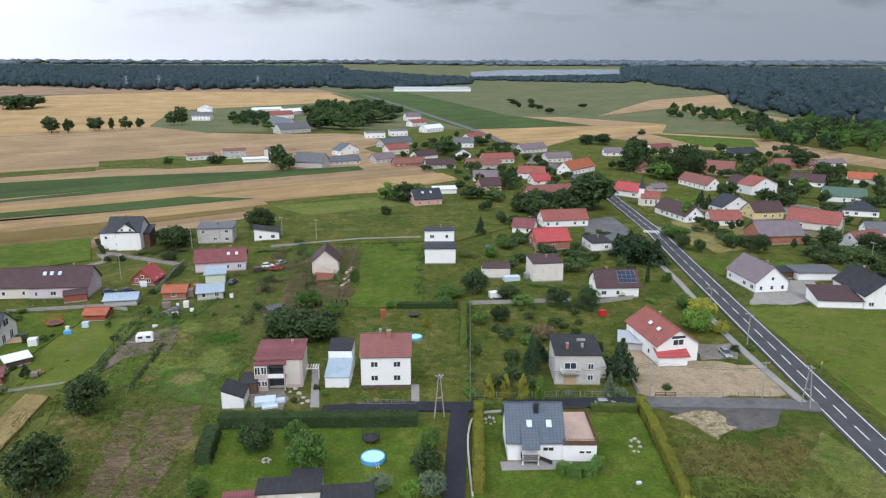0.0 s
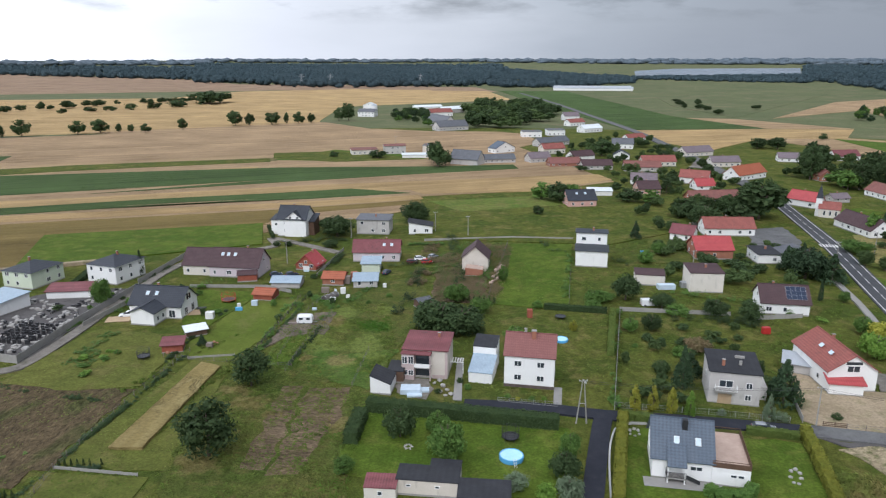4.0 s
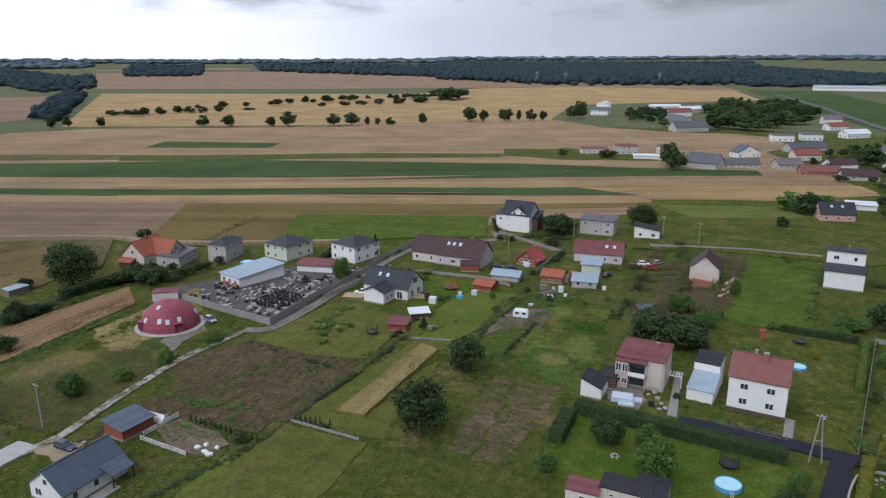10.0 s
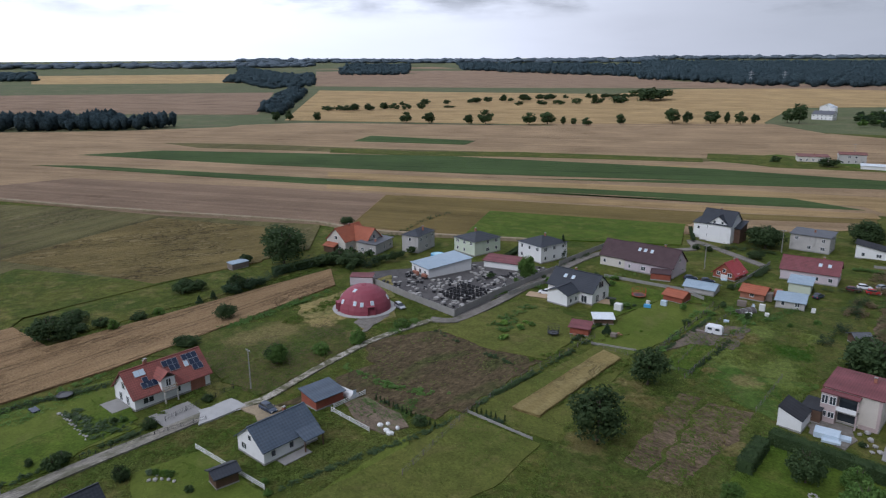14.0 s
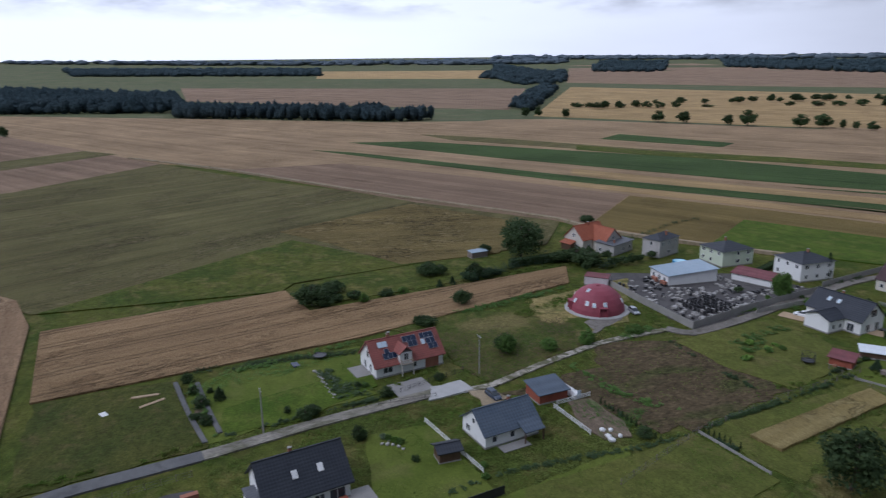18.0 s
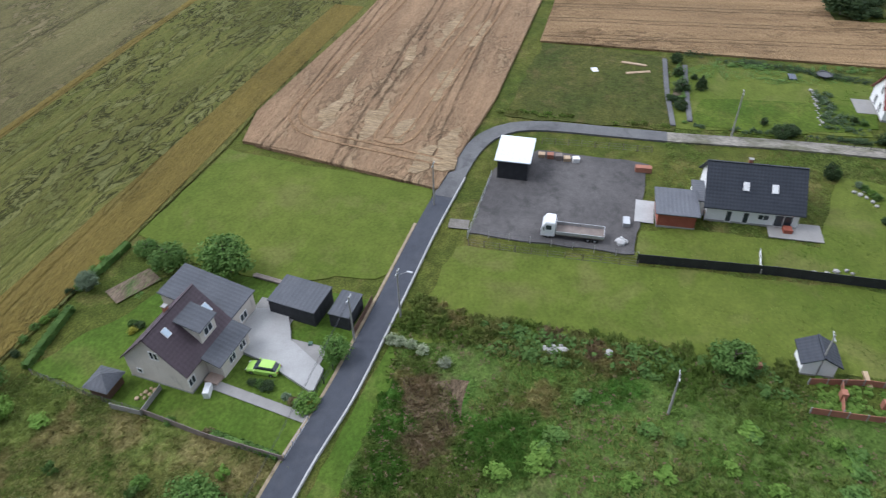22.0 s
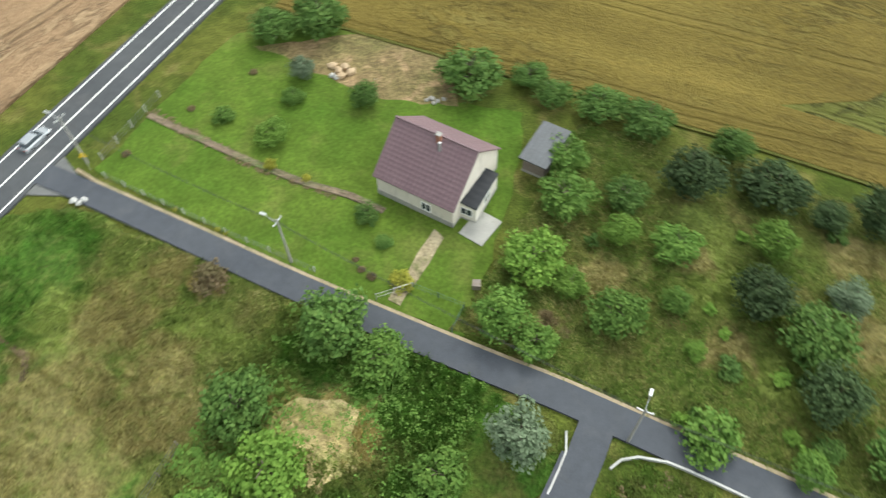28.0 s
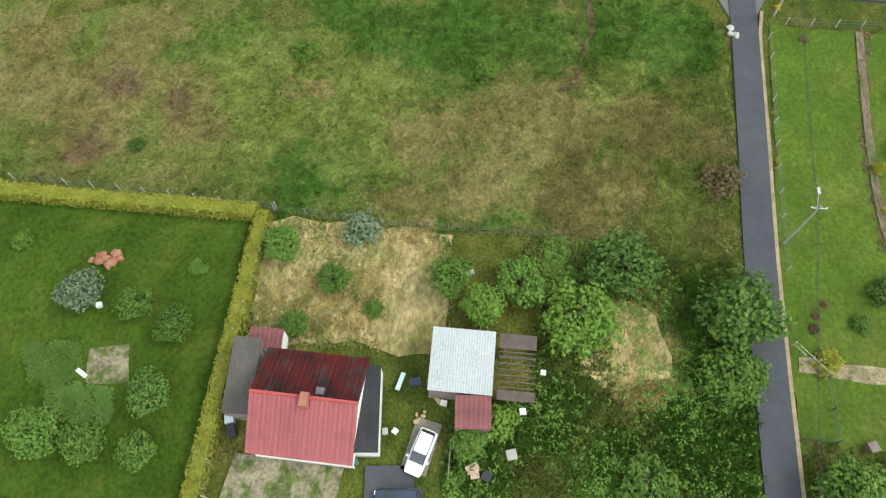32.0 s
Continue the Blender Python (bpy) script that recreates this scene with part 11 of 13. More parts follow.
    for y in (-2.7, -0.9, 0.9, 2.4):
        part("beam", boxes((3.3, 6.7, y - 0.07, y + 0.07, 2.75, 2.9)), "darkoldwood", white_barn)
    for x in (3.5, 6.5):
        for y in (-2.6, 2.4):
            part("pergola_post", boxes((x - 0.08, x + 0.08, y - 0.08, y + 0.08, 0, 2.8)), "darkoldwood", white_barn)
    part("board_roof", boxes((3.3, 6.7, 1.6, 3.0, 3.02, 3.1)), "darkoldwood", white_barn)
    part("board_roof", boxes((3.3, 6.7, -3.2, -2.3, 3.02, 3.1)), "darkoldwood", white_barn)
    # skylights further off
    for ho, us, dh, wh, rs in ((lilac_house, (-4.5, -2.6, -0.4), 5.0, 3.6, 4.4), (wine_house, (2.5, 5.0), 4.5, 3.4, 3.0), (new_house, (-3, -0.5), 4.5, 3.6, 3.7), (pink_house, (-2, 2), 5.0, 3.4, 3.8)):
        for u in us:
            on_slope(ho, "f", u, 2.4, 0.8, 1.1, dh, wh, rs, "tarp", "skylight", 0.1, 0.2, "pvc")

# road markings and kerbs

def marking(line, width, lift, dash=0.0, gap=0.0, label="white road marking"):
    """White lines on the road, dash by dash."""
    o = root("road_marking", 0, 0, 0, label, "road marking")
    pts = [Vector(p) for p in line]
    first, on = {}, 0.0
    for a, b in zip(pts, pts[1:]):
        L, ang = (b - a).length, math.degrees(math.atan2(b.y - a.y, b.x - a.x))
        if not dash:
            part("line", boxes((-L / 2 - 0.02, L / 2 + 0.02, -width / 2, width / 2, lift - 0.012, lift)), "paint_white", o, at=pose((a.x + b.x) / 2, (a.y + b.y) / 2, terrain(a.x, a.y), 0, 0, ang))
            continue
        s = on
        while s < L:
            p = a + (b - a) * min(1, (s + dash / 2) / L)
            at = pose(p.x, p.y, terrain(p.x, p.y), 0, 0, ang)
            if first:
                again(first["m"], o, at)
            else:
                first["m"] = part("dash", boxes((-dash / 2, dash / 2, -width / 2, width / 2, lift - 0.012, lift)), "paint_white", o, at=at)
            s += dash + gap
        on = s - L
    return o


def beside(line, off):
    """A line set off to the left of another."""
    pts = [Vector(p) for p in line]
    out = []
    for i, p in enumerate(pts):
        d = (pts[min(i + 1, len(pts) - 1)] - pts[max(i - 1, 0)]).normalized()
        out.append((p.x - d.y * off, p.y + d.x * off))
    return out


MAIN = [(70.5, -160.0), (72.0, -56.5), (72.4, -20.0), (72.6, 0.0), (73.0, 21.0), (76.5, 60.0), (80.5, 112.2), (84.3, 155.3), (89.6, 213.3), (94.4, 263.2), (96.5, 316.4), (97.6, 345.0), (97.2, 355.0)]
marking(MAIN[3:6], 0.18, 0.33, 2.3, 2.4, "dashed white centre line of the main road")
marking(MAIN[5:], 0.2, 0.33, 5.0, 3.0, "dashed white centre line of the main road")
marking(MAIN[:4], 0.2, 0.33, label="solid white centre line of the main road")
marking(beside(MAIN, 2.95), 0.2, 0.33, label="white edge line of the main road")
marking(beside(MAIN, -2.95), 0.2, 0.33, label="white edge line of the main road")
crossing = root("road_marking", 93.2, 264.7, -4.5, "white zebra crossing", "road marking")
bar = part("stripe", boxes((-0.28, 0.28, -1.9, 1.9, 0.30, 0.332)), "paint_white", crossing, at=pose(-2.6, 0, 0))
for i in range(1, 6):
    again(bar, crossing, pose(-2.6 + i * 1.05, 0, 0))


def kerb_line(line, w, h, mat, label):
    return ribbon("kerb", line, w, mat, h, label, "kerb")

kerb_line([(-4.9, -24.3), (-5.6, -25.5), (-7.0, -26.4), (-9.5, -27.0), (-13.5, -26.9), (-17.9, -26.6), (-35.6, -25.6), (-45.9, -24.4), (-60.4, -23.9), (-78.7, -23.5), (-92.2, -22.7)], 0.21, 0.42, "kerb", "pale concrete kerb of the lane")
kerb_line([(65.7, -33.8), (62.0, -33.2), (45.9, -32.4), (30.7, -31.6), (9.0, -31.1), (1.5, -31.1), (-18.1, -30.1), (-35.8, -29.1), (-46.1, -28.0), (-60.5, -27.5), (-78.8, -27.1)], 0.40, 0.27, "dirt", "sandy verge of the lane")
kerb_line([(-0.4, -19.8), (-0.7, -24.2), (-0.1, -26.1)], 0.20, 0.42, "kerb", "pale concrete kerb at the junction")
kerb_line([(8.6, 94.1), (8.9, 107.3), (9.7, 115.0), (11.7, 120.2), (17.8, 121.5)], 0.30, 0.42, "kerb", "pale concrete kerb of the lane")
# hedges
hedge("hedge", (12.0, 121.8), (9.6, 95.0), 1.8, 2.2, "leaf_thuja", "clipped yellow green thuja hedge along the lane")
hedge("hedge", (12.1, 122.2), (17.6, 121.8), 1.4, 1.8, "leaf_thuja_green", "clipped green hedge beside a garden")
hedge("hedge", (43.8, 122.8), (42.8, 107.8), 1.7, 1.9, "leaf_thuja", "clipped yellow green thuja hedge beside a lawn")
hedge("hedge", (42.8, 107.8), (41.2, 92.5), 1.7, 1.9, "leaf_thuja", "clipped yellow green thuja hedge beside a lawn")
hedge("hedge", (33.7, 121.1), (42.2, 120.6), 1.3, 1.4, "leaf_thuja_green", "clipped green hedge behind a lawn")
hedge("hedge", (33.3, 49.2), (32.9, 21.9), 1.6, 1.6, "leaf_thuja", "long clipped yellow green thuja hedge")
hedge("hedge", (32.9, 21.1), (2.5, 22.2), 1.6, 1.6, "leaf_thuja", "clipped yellow green thuja hedge round a garden")
hedge("hedge", (41.2, 91), (33.4, 50.0), 1.6, 1.6, "leaf_thuja", "long clipped yellow green thuja hedge")
hedge("hedge", (-36.0, 117.7), (0.3, 117.1), 2.6, 2.4, "leaf_dark", "tall dense dark green hedge along a lane")
hedge("hedge", (-36.2, 114.4), (-35.4, 104.8), 2.6, 2.4, "leaf_dark", "tall dense dark green hedge")
hedge("hedge", (-4.8, 180.5), (11.6, 179.9), 1.6, 1.6, "leaf_dark", "dark clipped hedge across a lawn")
hedge("hedge", (13.2, 180.3), (11.2, 151.3), 1.4, 1.6, "leaf_thuja_green", "narrow garden hedge beside a garden")
hedge("hedge", (23.4, 100.8), (24.4, 99.5), 1.7, 1.9, "leaf", "low curved clipped hedge before a house")
hedge("hedge", (24.4, 99.5), (26.6, 98.9), 1.7, 1.9, "leaf", "low curved clipped hedge before a house")
hedge("hedge", (26.6, 98.9), (29.0, 99.8), 1.7, 1.9, "leaf", "low curved clipped hedge before a house")
hedge("hedge", (29.0, 99.8), (30.4, 102.2), 1.7, 1.9, "leaf", "low curved clipped hedge before a house")
hedge("hedge", (-108.2, 240.4), (-117.5, 257.1), 1.2, 1.3, "leaf_dark", "low dark hedge beside a garden")
hedge("hedge", (-141.6, 172.0), (-150.8, 199.9), 2.0, 1.6, "leaf_dark", "dark hedge beside a lane")
hedge("hedge", (-184.0, 111.8), (-183.1, 132.2), 2.2, 2.6, "leaf_dark", "tall dark hedge behind a house")
hedge("hedge", (-40.1, -64.6), (-50.3, -65.9), 1.0, 0.9, "leaf", "uneven hedge along a field")
hedge("hedge", (-53.5, -67.4), (-63.7, -66.4), 1.0, 0.9, "leaf", "uneven hedge along a field")
hedge("hedge", (-37.3, -38.1), (-36.4, -29.4), 0.8, 0.7, "leaf", "low hedge along a garden fence")
# fences and walls
fence("concrete_wall", "pale concrete panel wall round the stonemason yard", [(-157.8, 128.0), (-137.0, 125.8), (-118.2, 124.3), (-121.2, 147.3), (-122.6, 175.6)], 2.0, 3.0, "panel", "concrete")
fence("concrete_wall", "pale concrete panel wall along the lane", [(-125.3, 180.7), (-127.1, 210.5)], 1.8, 3.0, "panel", "concrete")
fence("fence", "white wooden rail fence round a vegetable garden", [(-100.3, 71.3), (-89.2, 71.4)], 1.0, 2.5, "rail", "paint_white")
fence("fence", "white wooden rail fence of a garden", [(-100.9, 72.4), (-101.1, 80.3)], 1.0, 2.5, "rail", "paint_white")
fence("fence", "white rail fence between gardens", [(-106.5, 47.0), (-93.6, 48.1), (-87.4, 48.7)], 1.0, 2.5, "rail", "paint_white")
fence("fence", "black board fence along a garden", [(-77.9, 5.5), (-79.7, 23.7), (-80.9, 48.8)], 1.6, 3.0, "board", "darkmetal")
fence("fence", "wire fence on concrete posts beside the hedge", [(35.0, 48.6), (34.9, 45.7), (34.6, 37.0), (33.8, 23.2), (33.8, 20.1)], 1.6, 2.6, "wire", "concrete")
fence("fence", "wire fence on concrete posts beside a garden", [(33.6, 20.3), (25.5, 20.6), (17.2, 22.0), (4.9, 21.1)], 1.6, 3.0, "wire", "concrete")
fence("fence", "wire fence of an orchard plot", [(33.6, 20.1), (32.8, 7.5), (32.8, -0.8), (33.0, -10.1)], 1.4, 3.0, "wire", "metal")
fence("fence", "wire fence along the lane", [(63.9, -36.5), (64.2, -48.5)], 1.2, 3.0, "wire", "concrete")
fence("fence", "wire fence with stakes beside the lane", [(61.5, -34.2), (43.1, -33.0), (31.0, -32.4)], 1.1, 3.0, "wire", "concrete")
fence("garden_gate", "grey metal gate of a garden", [(23.1, -31.9), (20.2, -34.7)], 1.3, 2.0, "mesh", "metal")
fence("fence", "green mesh fence of a garden", [(20.1, -34.8), (14.1, -34.7), (14.1, -31.5)], 1.2, 2.5, "mesh", "r_green")
fence("fence", "garden fence with low hedge", [(-37.8, -46.7), (-36.7, -38.2), (-36.2, -28.8)], 1.1, 2.5, "board", "oldwood")
fence("fence", "dark board fence along the lane", [(-61.2, -27.7), (-54.8, -27.9)], 1.3, 2.0, "board", "darkwood")
fence("fence", "metal garden fence beside a garden", [(-36.4, -28.6), (-41.5, -28.1)], 1.2, 2.0, "mesh", "metal")
fence("garden_gate", "dark metal drive gate", [(-44.8, -28.9), (-49.2, -28.3)], 1.3, 2.0, "mesh", "darkmetal")
fence("fence", "low wall round a woodpile yard", [(-37.6, -50.8), (-37.6, -46.9), (-41.4, -46.8)], 1.0, 2.0, "panel", "concrete")
fence("fence", "wire fence of a garden plot", [(-39.6, -63.4), (-38.2, -52.3), (-37.8, -46.7)], 1.0, 2.6, "wire", "metal")
fence("fence", "wire fence between plots", [(-74.7, 66.3), (-81.1, 88.8), (-83.5, 114.8), (-83.8, 136.8)], 1.2, 3.5, "wire", "metal")
fence("concrete_wall", "low pale wall of a garden plot", [(-81.2, 89.0), (-66.3, 89.5)], 0.6, 3.0, "panel", "concrete")
fence("concrete_wall", "low pale wall of a garden plot", [(-82.5, 133.4), (-72.8, 136.7)], 0.6, 3.0, "panel", "concrete")
fence("fence", "wire fence of a vegetable plot", [(-62.4, 136.6), (-67.1, 168.7), (-66.5, 179.8)], 1.1, 3.0, "wire", "metal")
fence("fence", "wire fence between long gardens", [(-20.7, 181.6), (-20.8, 248.3)], 1.3, 3.5, "wire", "metal")
fence("fence", "wire fence across a garden", [(2.1, 221.8), (1.7, 183.0)], 1.3, 3.0, "wire", "metal")
fence("concrete_wall", "pale garden wall between plots", [(10.7, 125.5), (15.2, 182.5), (43.5, 183.8)], 1.2, 3.0, "panel", "concrete")
fence("concrete_wall", "pale garden wall by a house", [(47.7, 181.2), (61.6, 185.5)], 1.2, 3.0, "panel", "concrete")
fence("fence", "green mesh fence before gardens", [(11.2, 126.9), (28.2, 127.2), (42.4, 126.4)], 1.2, 2.5, "mesh", "metal")
fence("fence", "garden fence before a white house", [(-11.7, 125.5), (-0.1, 125.5)], 0.9, 2.5, "mesh", "metal")
fence("concrete_wall", "low wall before a white house", [(-11.5, 125.0), (-0.1, 124.8)], 0.4, 2.5, "panel", "concrete")
fence("fence", "yard fence on concrete posts", [(44.8, 127.1), (45.7, 137.7), (49.1, 149.8)], 1.2, 2.5, "panel", "concrete")
fence("fence", "wooden yard rail beside a garden", [(48.0, 126.2), (52.0, 126.1)], 1.0, 2.0, "rail", "darkwood")
fence("fence", "wire fence along a yard", [(51.9, 125.8), (74.2, 125.4)], 1.1, 3.0, "wire", "metal")
fence("fence", "wire fence between road and gardens", [(93.6, 211.9), (93.6, 184.2)], 1.1, 3.0, "wire", "metal")
fence("fence", "mesh fence of a parking yard", [(-77.3, -18.7), (-93.8, -18.7)], 1.2, 2.5, "mesh", "metal")
fence("fence", "wire fence of the parking yard", [(-78.2, -18.8), (-78.8, 5.6)], 1.2, 3.0, "wire", "concrete")
fence("fence", "dark garden fence along the track", [(-117.3, 31.7), (-116.2, 41.6), (-114.4, 53.0)], 1.0, 2.5, "mesh", "darkmetal")
fence("fence", "dark garden fence with gate posts", [(-119.4, 47.5), (-122.8, 63.4)], 1.1, 2.5, "mesh", "darkmetal")
fence("concrete_wall", "low concrete wall of a long garden", [(-75.6, 197.0), (-77.0, 229.1)], 1.0, 3.0, "panel", "concrete")
fence("concrete_wall", "pale wall along a lane", [(-118.5, 146.7), (-117.7, 167.5), (-118.1, 170.6)], 1.4, 3.0, "panel", "concrete")
fence("fence", "dark hedge-lined wire fence of a long strip", [(-69.6, 141.9), (-71.1, 159.2), (-71.1, 176.9)], 1.2, 2.5, "mesh", "darkmetal")
fence("concrete_wall", "pale wall before a lilac house", [(-108.6, 180.9), (-86.0, 184.4), (-77.2, 181.2)], 1.0, 3.0, "panel", "concrete")
fence("concrete_wall", "pale wall behind gardens", [(-51.6, 247.0), (-19.8, 256.6), (2.6, 258.4)], 0.9, 3.0, "panel", "concrete")
fence("brick_wall", "half-built red brick foundation walls", [(-60.9, 25.8), (-62.2, 31.8), (-63.0, 40.6)], 1.1, 2.0, "panel", "brick")
fence("brick_wall", "half-built red brick foundation walls", [(-56.6, 25.5), (-57.0, 31.3), (-58.0, 39.2)], 1.1, 2.0, "panel", "brick")
fence("brick_wall", "half-built red brick foundation walls", [(-61.5, 29.4), (-57.1, 28.9)], 1.1, 2.0, "panel", "brick")
# poles and cables
street_lamp(4.4, 119.5, 12, 9.0, legs=2, lamp=True, label="double concrete utility pole with a street lamp")
street_lamp(75.5, 120.4, -60, 9.0, legs=2, lamp=True, label="double concrete utility pole with a street lamp")
street_lamp(69.1, 124.9, 0, 8.0, legs=1, lamp=False, label="thin wooden utility pole beside a yard")
street_lamp(-5.7, -27.5, 0, 8.0, legs=1, lamp=True, label="concrete utility pole with a street lamp")
street_lamp(-54.0, -27.4, 0, 8.0, legs=1, lamp=False, label="wooden utility pole beside a hut")
street_lamp(-59.8, -23.3, 180, 8.0, legs=1, lamp=True, label="concrete utility pole with a street lamp")
street_lamp(-83.9, -25.6, 180, 8.0, legs=1, lamp=False, label="wooden utility pole at a field corner")
street_lamp(-119.7, 65.6, 0, 9.0, legs=1, lamp=False, label="concrete utility pole beside the track")
street_lamp(-115.7, 19.4, 0, 9.0, legs=1, lamp=False, label="concrete utility pole beside the track")
street_lamp(34.1, -32.5, 90, 8.0, legs=1, lamp=True, label="grey street lamp beside the lane")
street_lamp(65.3, -35.3, 90, 8.0, legs=1, lamp=True, label="street lamp at the road junction")
street_lamp(-62.5, 26.8, 0, 7.0, legs=1, lamp=False, label="thin utility pole in a meadow")
street_lamp(-52.6, 10.4, 0, 7.0, legs=1, lamp=False, label="thin pole in rough grass")
street_lamp(-36.7, 257.3, 0, 8.0, legs=1, lamp=False, label="thin utility pole behind gardens")
street_lamp(-90.1, 209.8, 0, 8.0, legs=1, lamp=False, label="thin utility pole behind gardens")
street_lamp(-79.6, 246.5, 0, 8.0, legs=1, lamp=False, label="thin utility pole behind gardens")
street_lamp(-50.3, 262.2, 0, 8.0, legs=1, lamp=False, label="thin utility pole behind gardens")
street_lamp(105.3, 256.4, -60, 8.0, legs=1, lamp=True, label="concrete utility pole with a street lamp")
street_lamp(77.6, 171.2, -60, 8.0, legs=1, lamp=True, label="concrete utility pole with a street lamp")
street_lamp(78.8, 152.0, -60, 8.0, legs=1, lamp=True, label="concrete utility pole with a street lamp")
street_lamp(150.4, 216.2, -60, 8.0, legs=1, lamp=True, label="concrete utility pole with a street lamp")
street_lamp(87.7, 240.3, -60, 8.0, legs=1, lamp=True, label="concrete utility pole with a street lamp")
street_lamp(39.5, 220.4, 20, 8.0, legs=1, lamp=False, label="wooden utility pole among houses")
street_lamp(-132.9, 530.2, 20, 8.0, legs=1, lamp=False, label="wooden utility pole among houses")
street_lamp(163.9, 254.3, 20, 8.0, legs=1, lamp=False, label="wooden utility pole among houses")
wire("cable", [(4.2, 119.6, 8.60), (46.7, 125.8, 7.80), (75.5, 120.4, 8.60)], 0.7, "overhead cable between utility poles")
wire("cable", [(4.2, 119.6, 8.25), (46.7, 125.8, 7.45), (75.5, 120.4, 8.25)], 0.7, "overhead cable between utility poles")
street_lamp(46.7, 125.8, 0, 8.2, lamp=False, label="concrete utility pole beside a yard")
wire("cable", [(65.3, -35.3, 7.60), (34.1, -32.5, 7.60), (-5.7, -27.5, 7.60), (-54.0, -27.4, 7.60)], 0.6, "overhead cable along the lane")
wire("cable", [(65.3, -35.3, 7.30), (34.1, -32.5, 7.30), (-5.7, -27.5, 7.30), (-54.0, -27.4, 7.30)], 0.6, "overhead cable along the lane")
# the dome and the stonemason yard
for spot in ((-152.0, 142.6), (-147.6, 142.0)):
    slab("stone_stack", *spot, -12, 2.4, 0.8, 1.3, "brick", "stack of reddish stone blocks before a workshop", "stone stack", 0.1)
boulders("rubble_heap", [(-21.5 + 0.5 * (k % 4), 200.0 + 1.6 * k) for k in range(12)], "heap of pinkish rubble and boards beside a ruin", "terrace", 0.5, 1.0, 61, "heap")
dome_house(-140.6, 112.6, 7.2, 6.7)
stone_yard([(-156.8, 130.0), (-153.3, 150.8), (-138.8, 169.8), (-126.4, 176.6), (-119.9, 127.7), (-127.3, 126.6), (-149.6, 128.2)])
# vehicles
car(10.2, 2.7, 162, "carwhite", "white hatchback parked beside a house", 4.2)
car(-47.1, -36.4, 273, "cargreen", "lime green hatchback parked on a drive", 4.0)
car(73.7, -35.5, -91, "carsilver", "silver car driving along the main road", 4.3)
car(-109.4, 63.2, 3, "carblue", "dark car parked by a gravel drive", 4.3)
car(-133.7, 119.2, -13, "carsilver", "silver car parked beside a dome", 4.2)
car(70.9, 146.0, -90, "carsilver", "silver car parked on gravel", 4.3)
car(37.0, 122.8, 0, "carsilver", "silver car on the lane behind a hedge", 4.2)
car(-49.5, 217.3, 20, "carmaroon", "maroon car parked on grass", 4.0)
car(-47.8, 221.7, 20, "carwhite", "white car parked on grass", 4.0)
car(-44.8, 218.4, 20, "carred", "red car parked on grass", 3.8)
car(-44.0, 224.9, 60, "carsilver", "silver car parked by a hedge", 4.0)
car(-54.9, 204.5, 80, "carblue", "dark car parked beside a shed", 4.0)
car(-88.2, 196.2, 40, "carblue", "dark car beside a barn", 4.0)
car(-83.3, 197.0, 40, "carblue", "dark car beside a barn", 4.0)
car(-147.4, 160.1, -60, "carwhite", "white van parked in the stonemason yard", 5.2, 1.95, 2.3, True)
car(23.4, 188.4, 15, "carwhite", "white van between sheds", 4.8, 1.9, 2.0, True)
car(-112.1, 155.6, 200, "carwhite", "white car parked before a wall", 4.2)
car(6.1, 4.3, 95, "carblue", "dark car at the village edge", 4.2)
truck(-81.5, -3.9, -87)
caravan(-64.4, 159.0, 10)
# garden things
pool(-7.3, 105.2, 2.05, "round light blue pool with a white ladder")
pool(0.0, 158.6, 1.7, "round light blue pool in a back garden", 0.7, False)
pool(-162.4, 162.4, 2.2, "round blue pool behind a workshop", 1.0, False)
trampoline(-8.0, 111.4, 1.5, "small dark trampoline with a net on a lawn")
trampoline(-91.4, 171.1, 2.0, "red trampoline with a tall net", "carred", True, "r_orange")
trampoline(-0.4, 173.8, 1.4, "low dark trampoline on a lawn", nets=False)
trampoline(-143.3, 37.8, 1.5, "low dark trampoline in a garden", nets=False)
polytunnel(-103.9, 77.7, 4, 5.0, 2.2)
polytunnel(-64.6, 178.8, 70, 5.0, 2.6, "r_oldgrey", "grey ribbed rounded garden store")
spire_chapel(110.1, 317.3)
silo(-232.1, 824.3)
pylon(-670.5, 1717.9, 32)
pylon(-595.3, 1719.6, 32)
pylon(-380.6, 1789.4, 30)
greenhouse_row(43.2, 1597.2, -1)
sign(87.2, 135.5)
sign(64.2, -34.6)
slab("terrace", -90.2, 27.2, 93, 7.5, 4.0, 0.14, "paving", "pale paved terrace beside a house", "terrace", 0.12)
slab("terrace", -91.9, 57.4, 92, 5.5, 2.2, 0.14, "paving", "pale paved terrace of a bungalow", "terrace", 0.12)
slab("concrete_apron", -116.1, 56.7, 77, 7.0, 4.2, 0.1, "kerb", "white concrete apron before a drive", "apron", 0.16)
slab("concrete_pad", -90.0, 5.9, -179, 5.6, 2.8, 0.1, "kerb", "pale concrete pad beside a garage", "pad", 0.15)
slab("paved_drive", -50.6, -36.2, 177, 4.0, 12.0, 0.06, "paving", "pale paved drive beside a garden", "drive", 0.16)
slab("paved_yard", -53.8, -39.6, 176, 9.0, 6.0, 0.06, "paving", "pale paved yard before a house", "yard", 0.18)
slab("garden_path", -42.7, -34.9, 82, 13.0, 1.3, 0.06, "paving", "pale paved garden path", "path", 0.2)
sheet("garden_path", [(22.0, -32.4), (21.3, -42.9), (19.7, -42.2), (20.4, -32.3)], "yardsand", 0.2, "sandy trodden path to a house", "path", ragged=0.2)
slab("paved_yard", 16.5, -45.2, -102, 4.2, 3.2, 0.06, "concrete", "concrete yard beside a porch", "yard", 0.2)
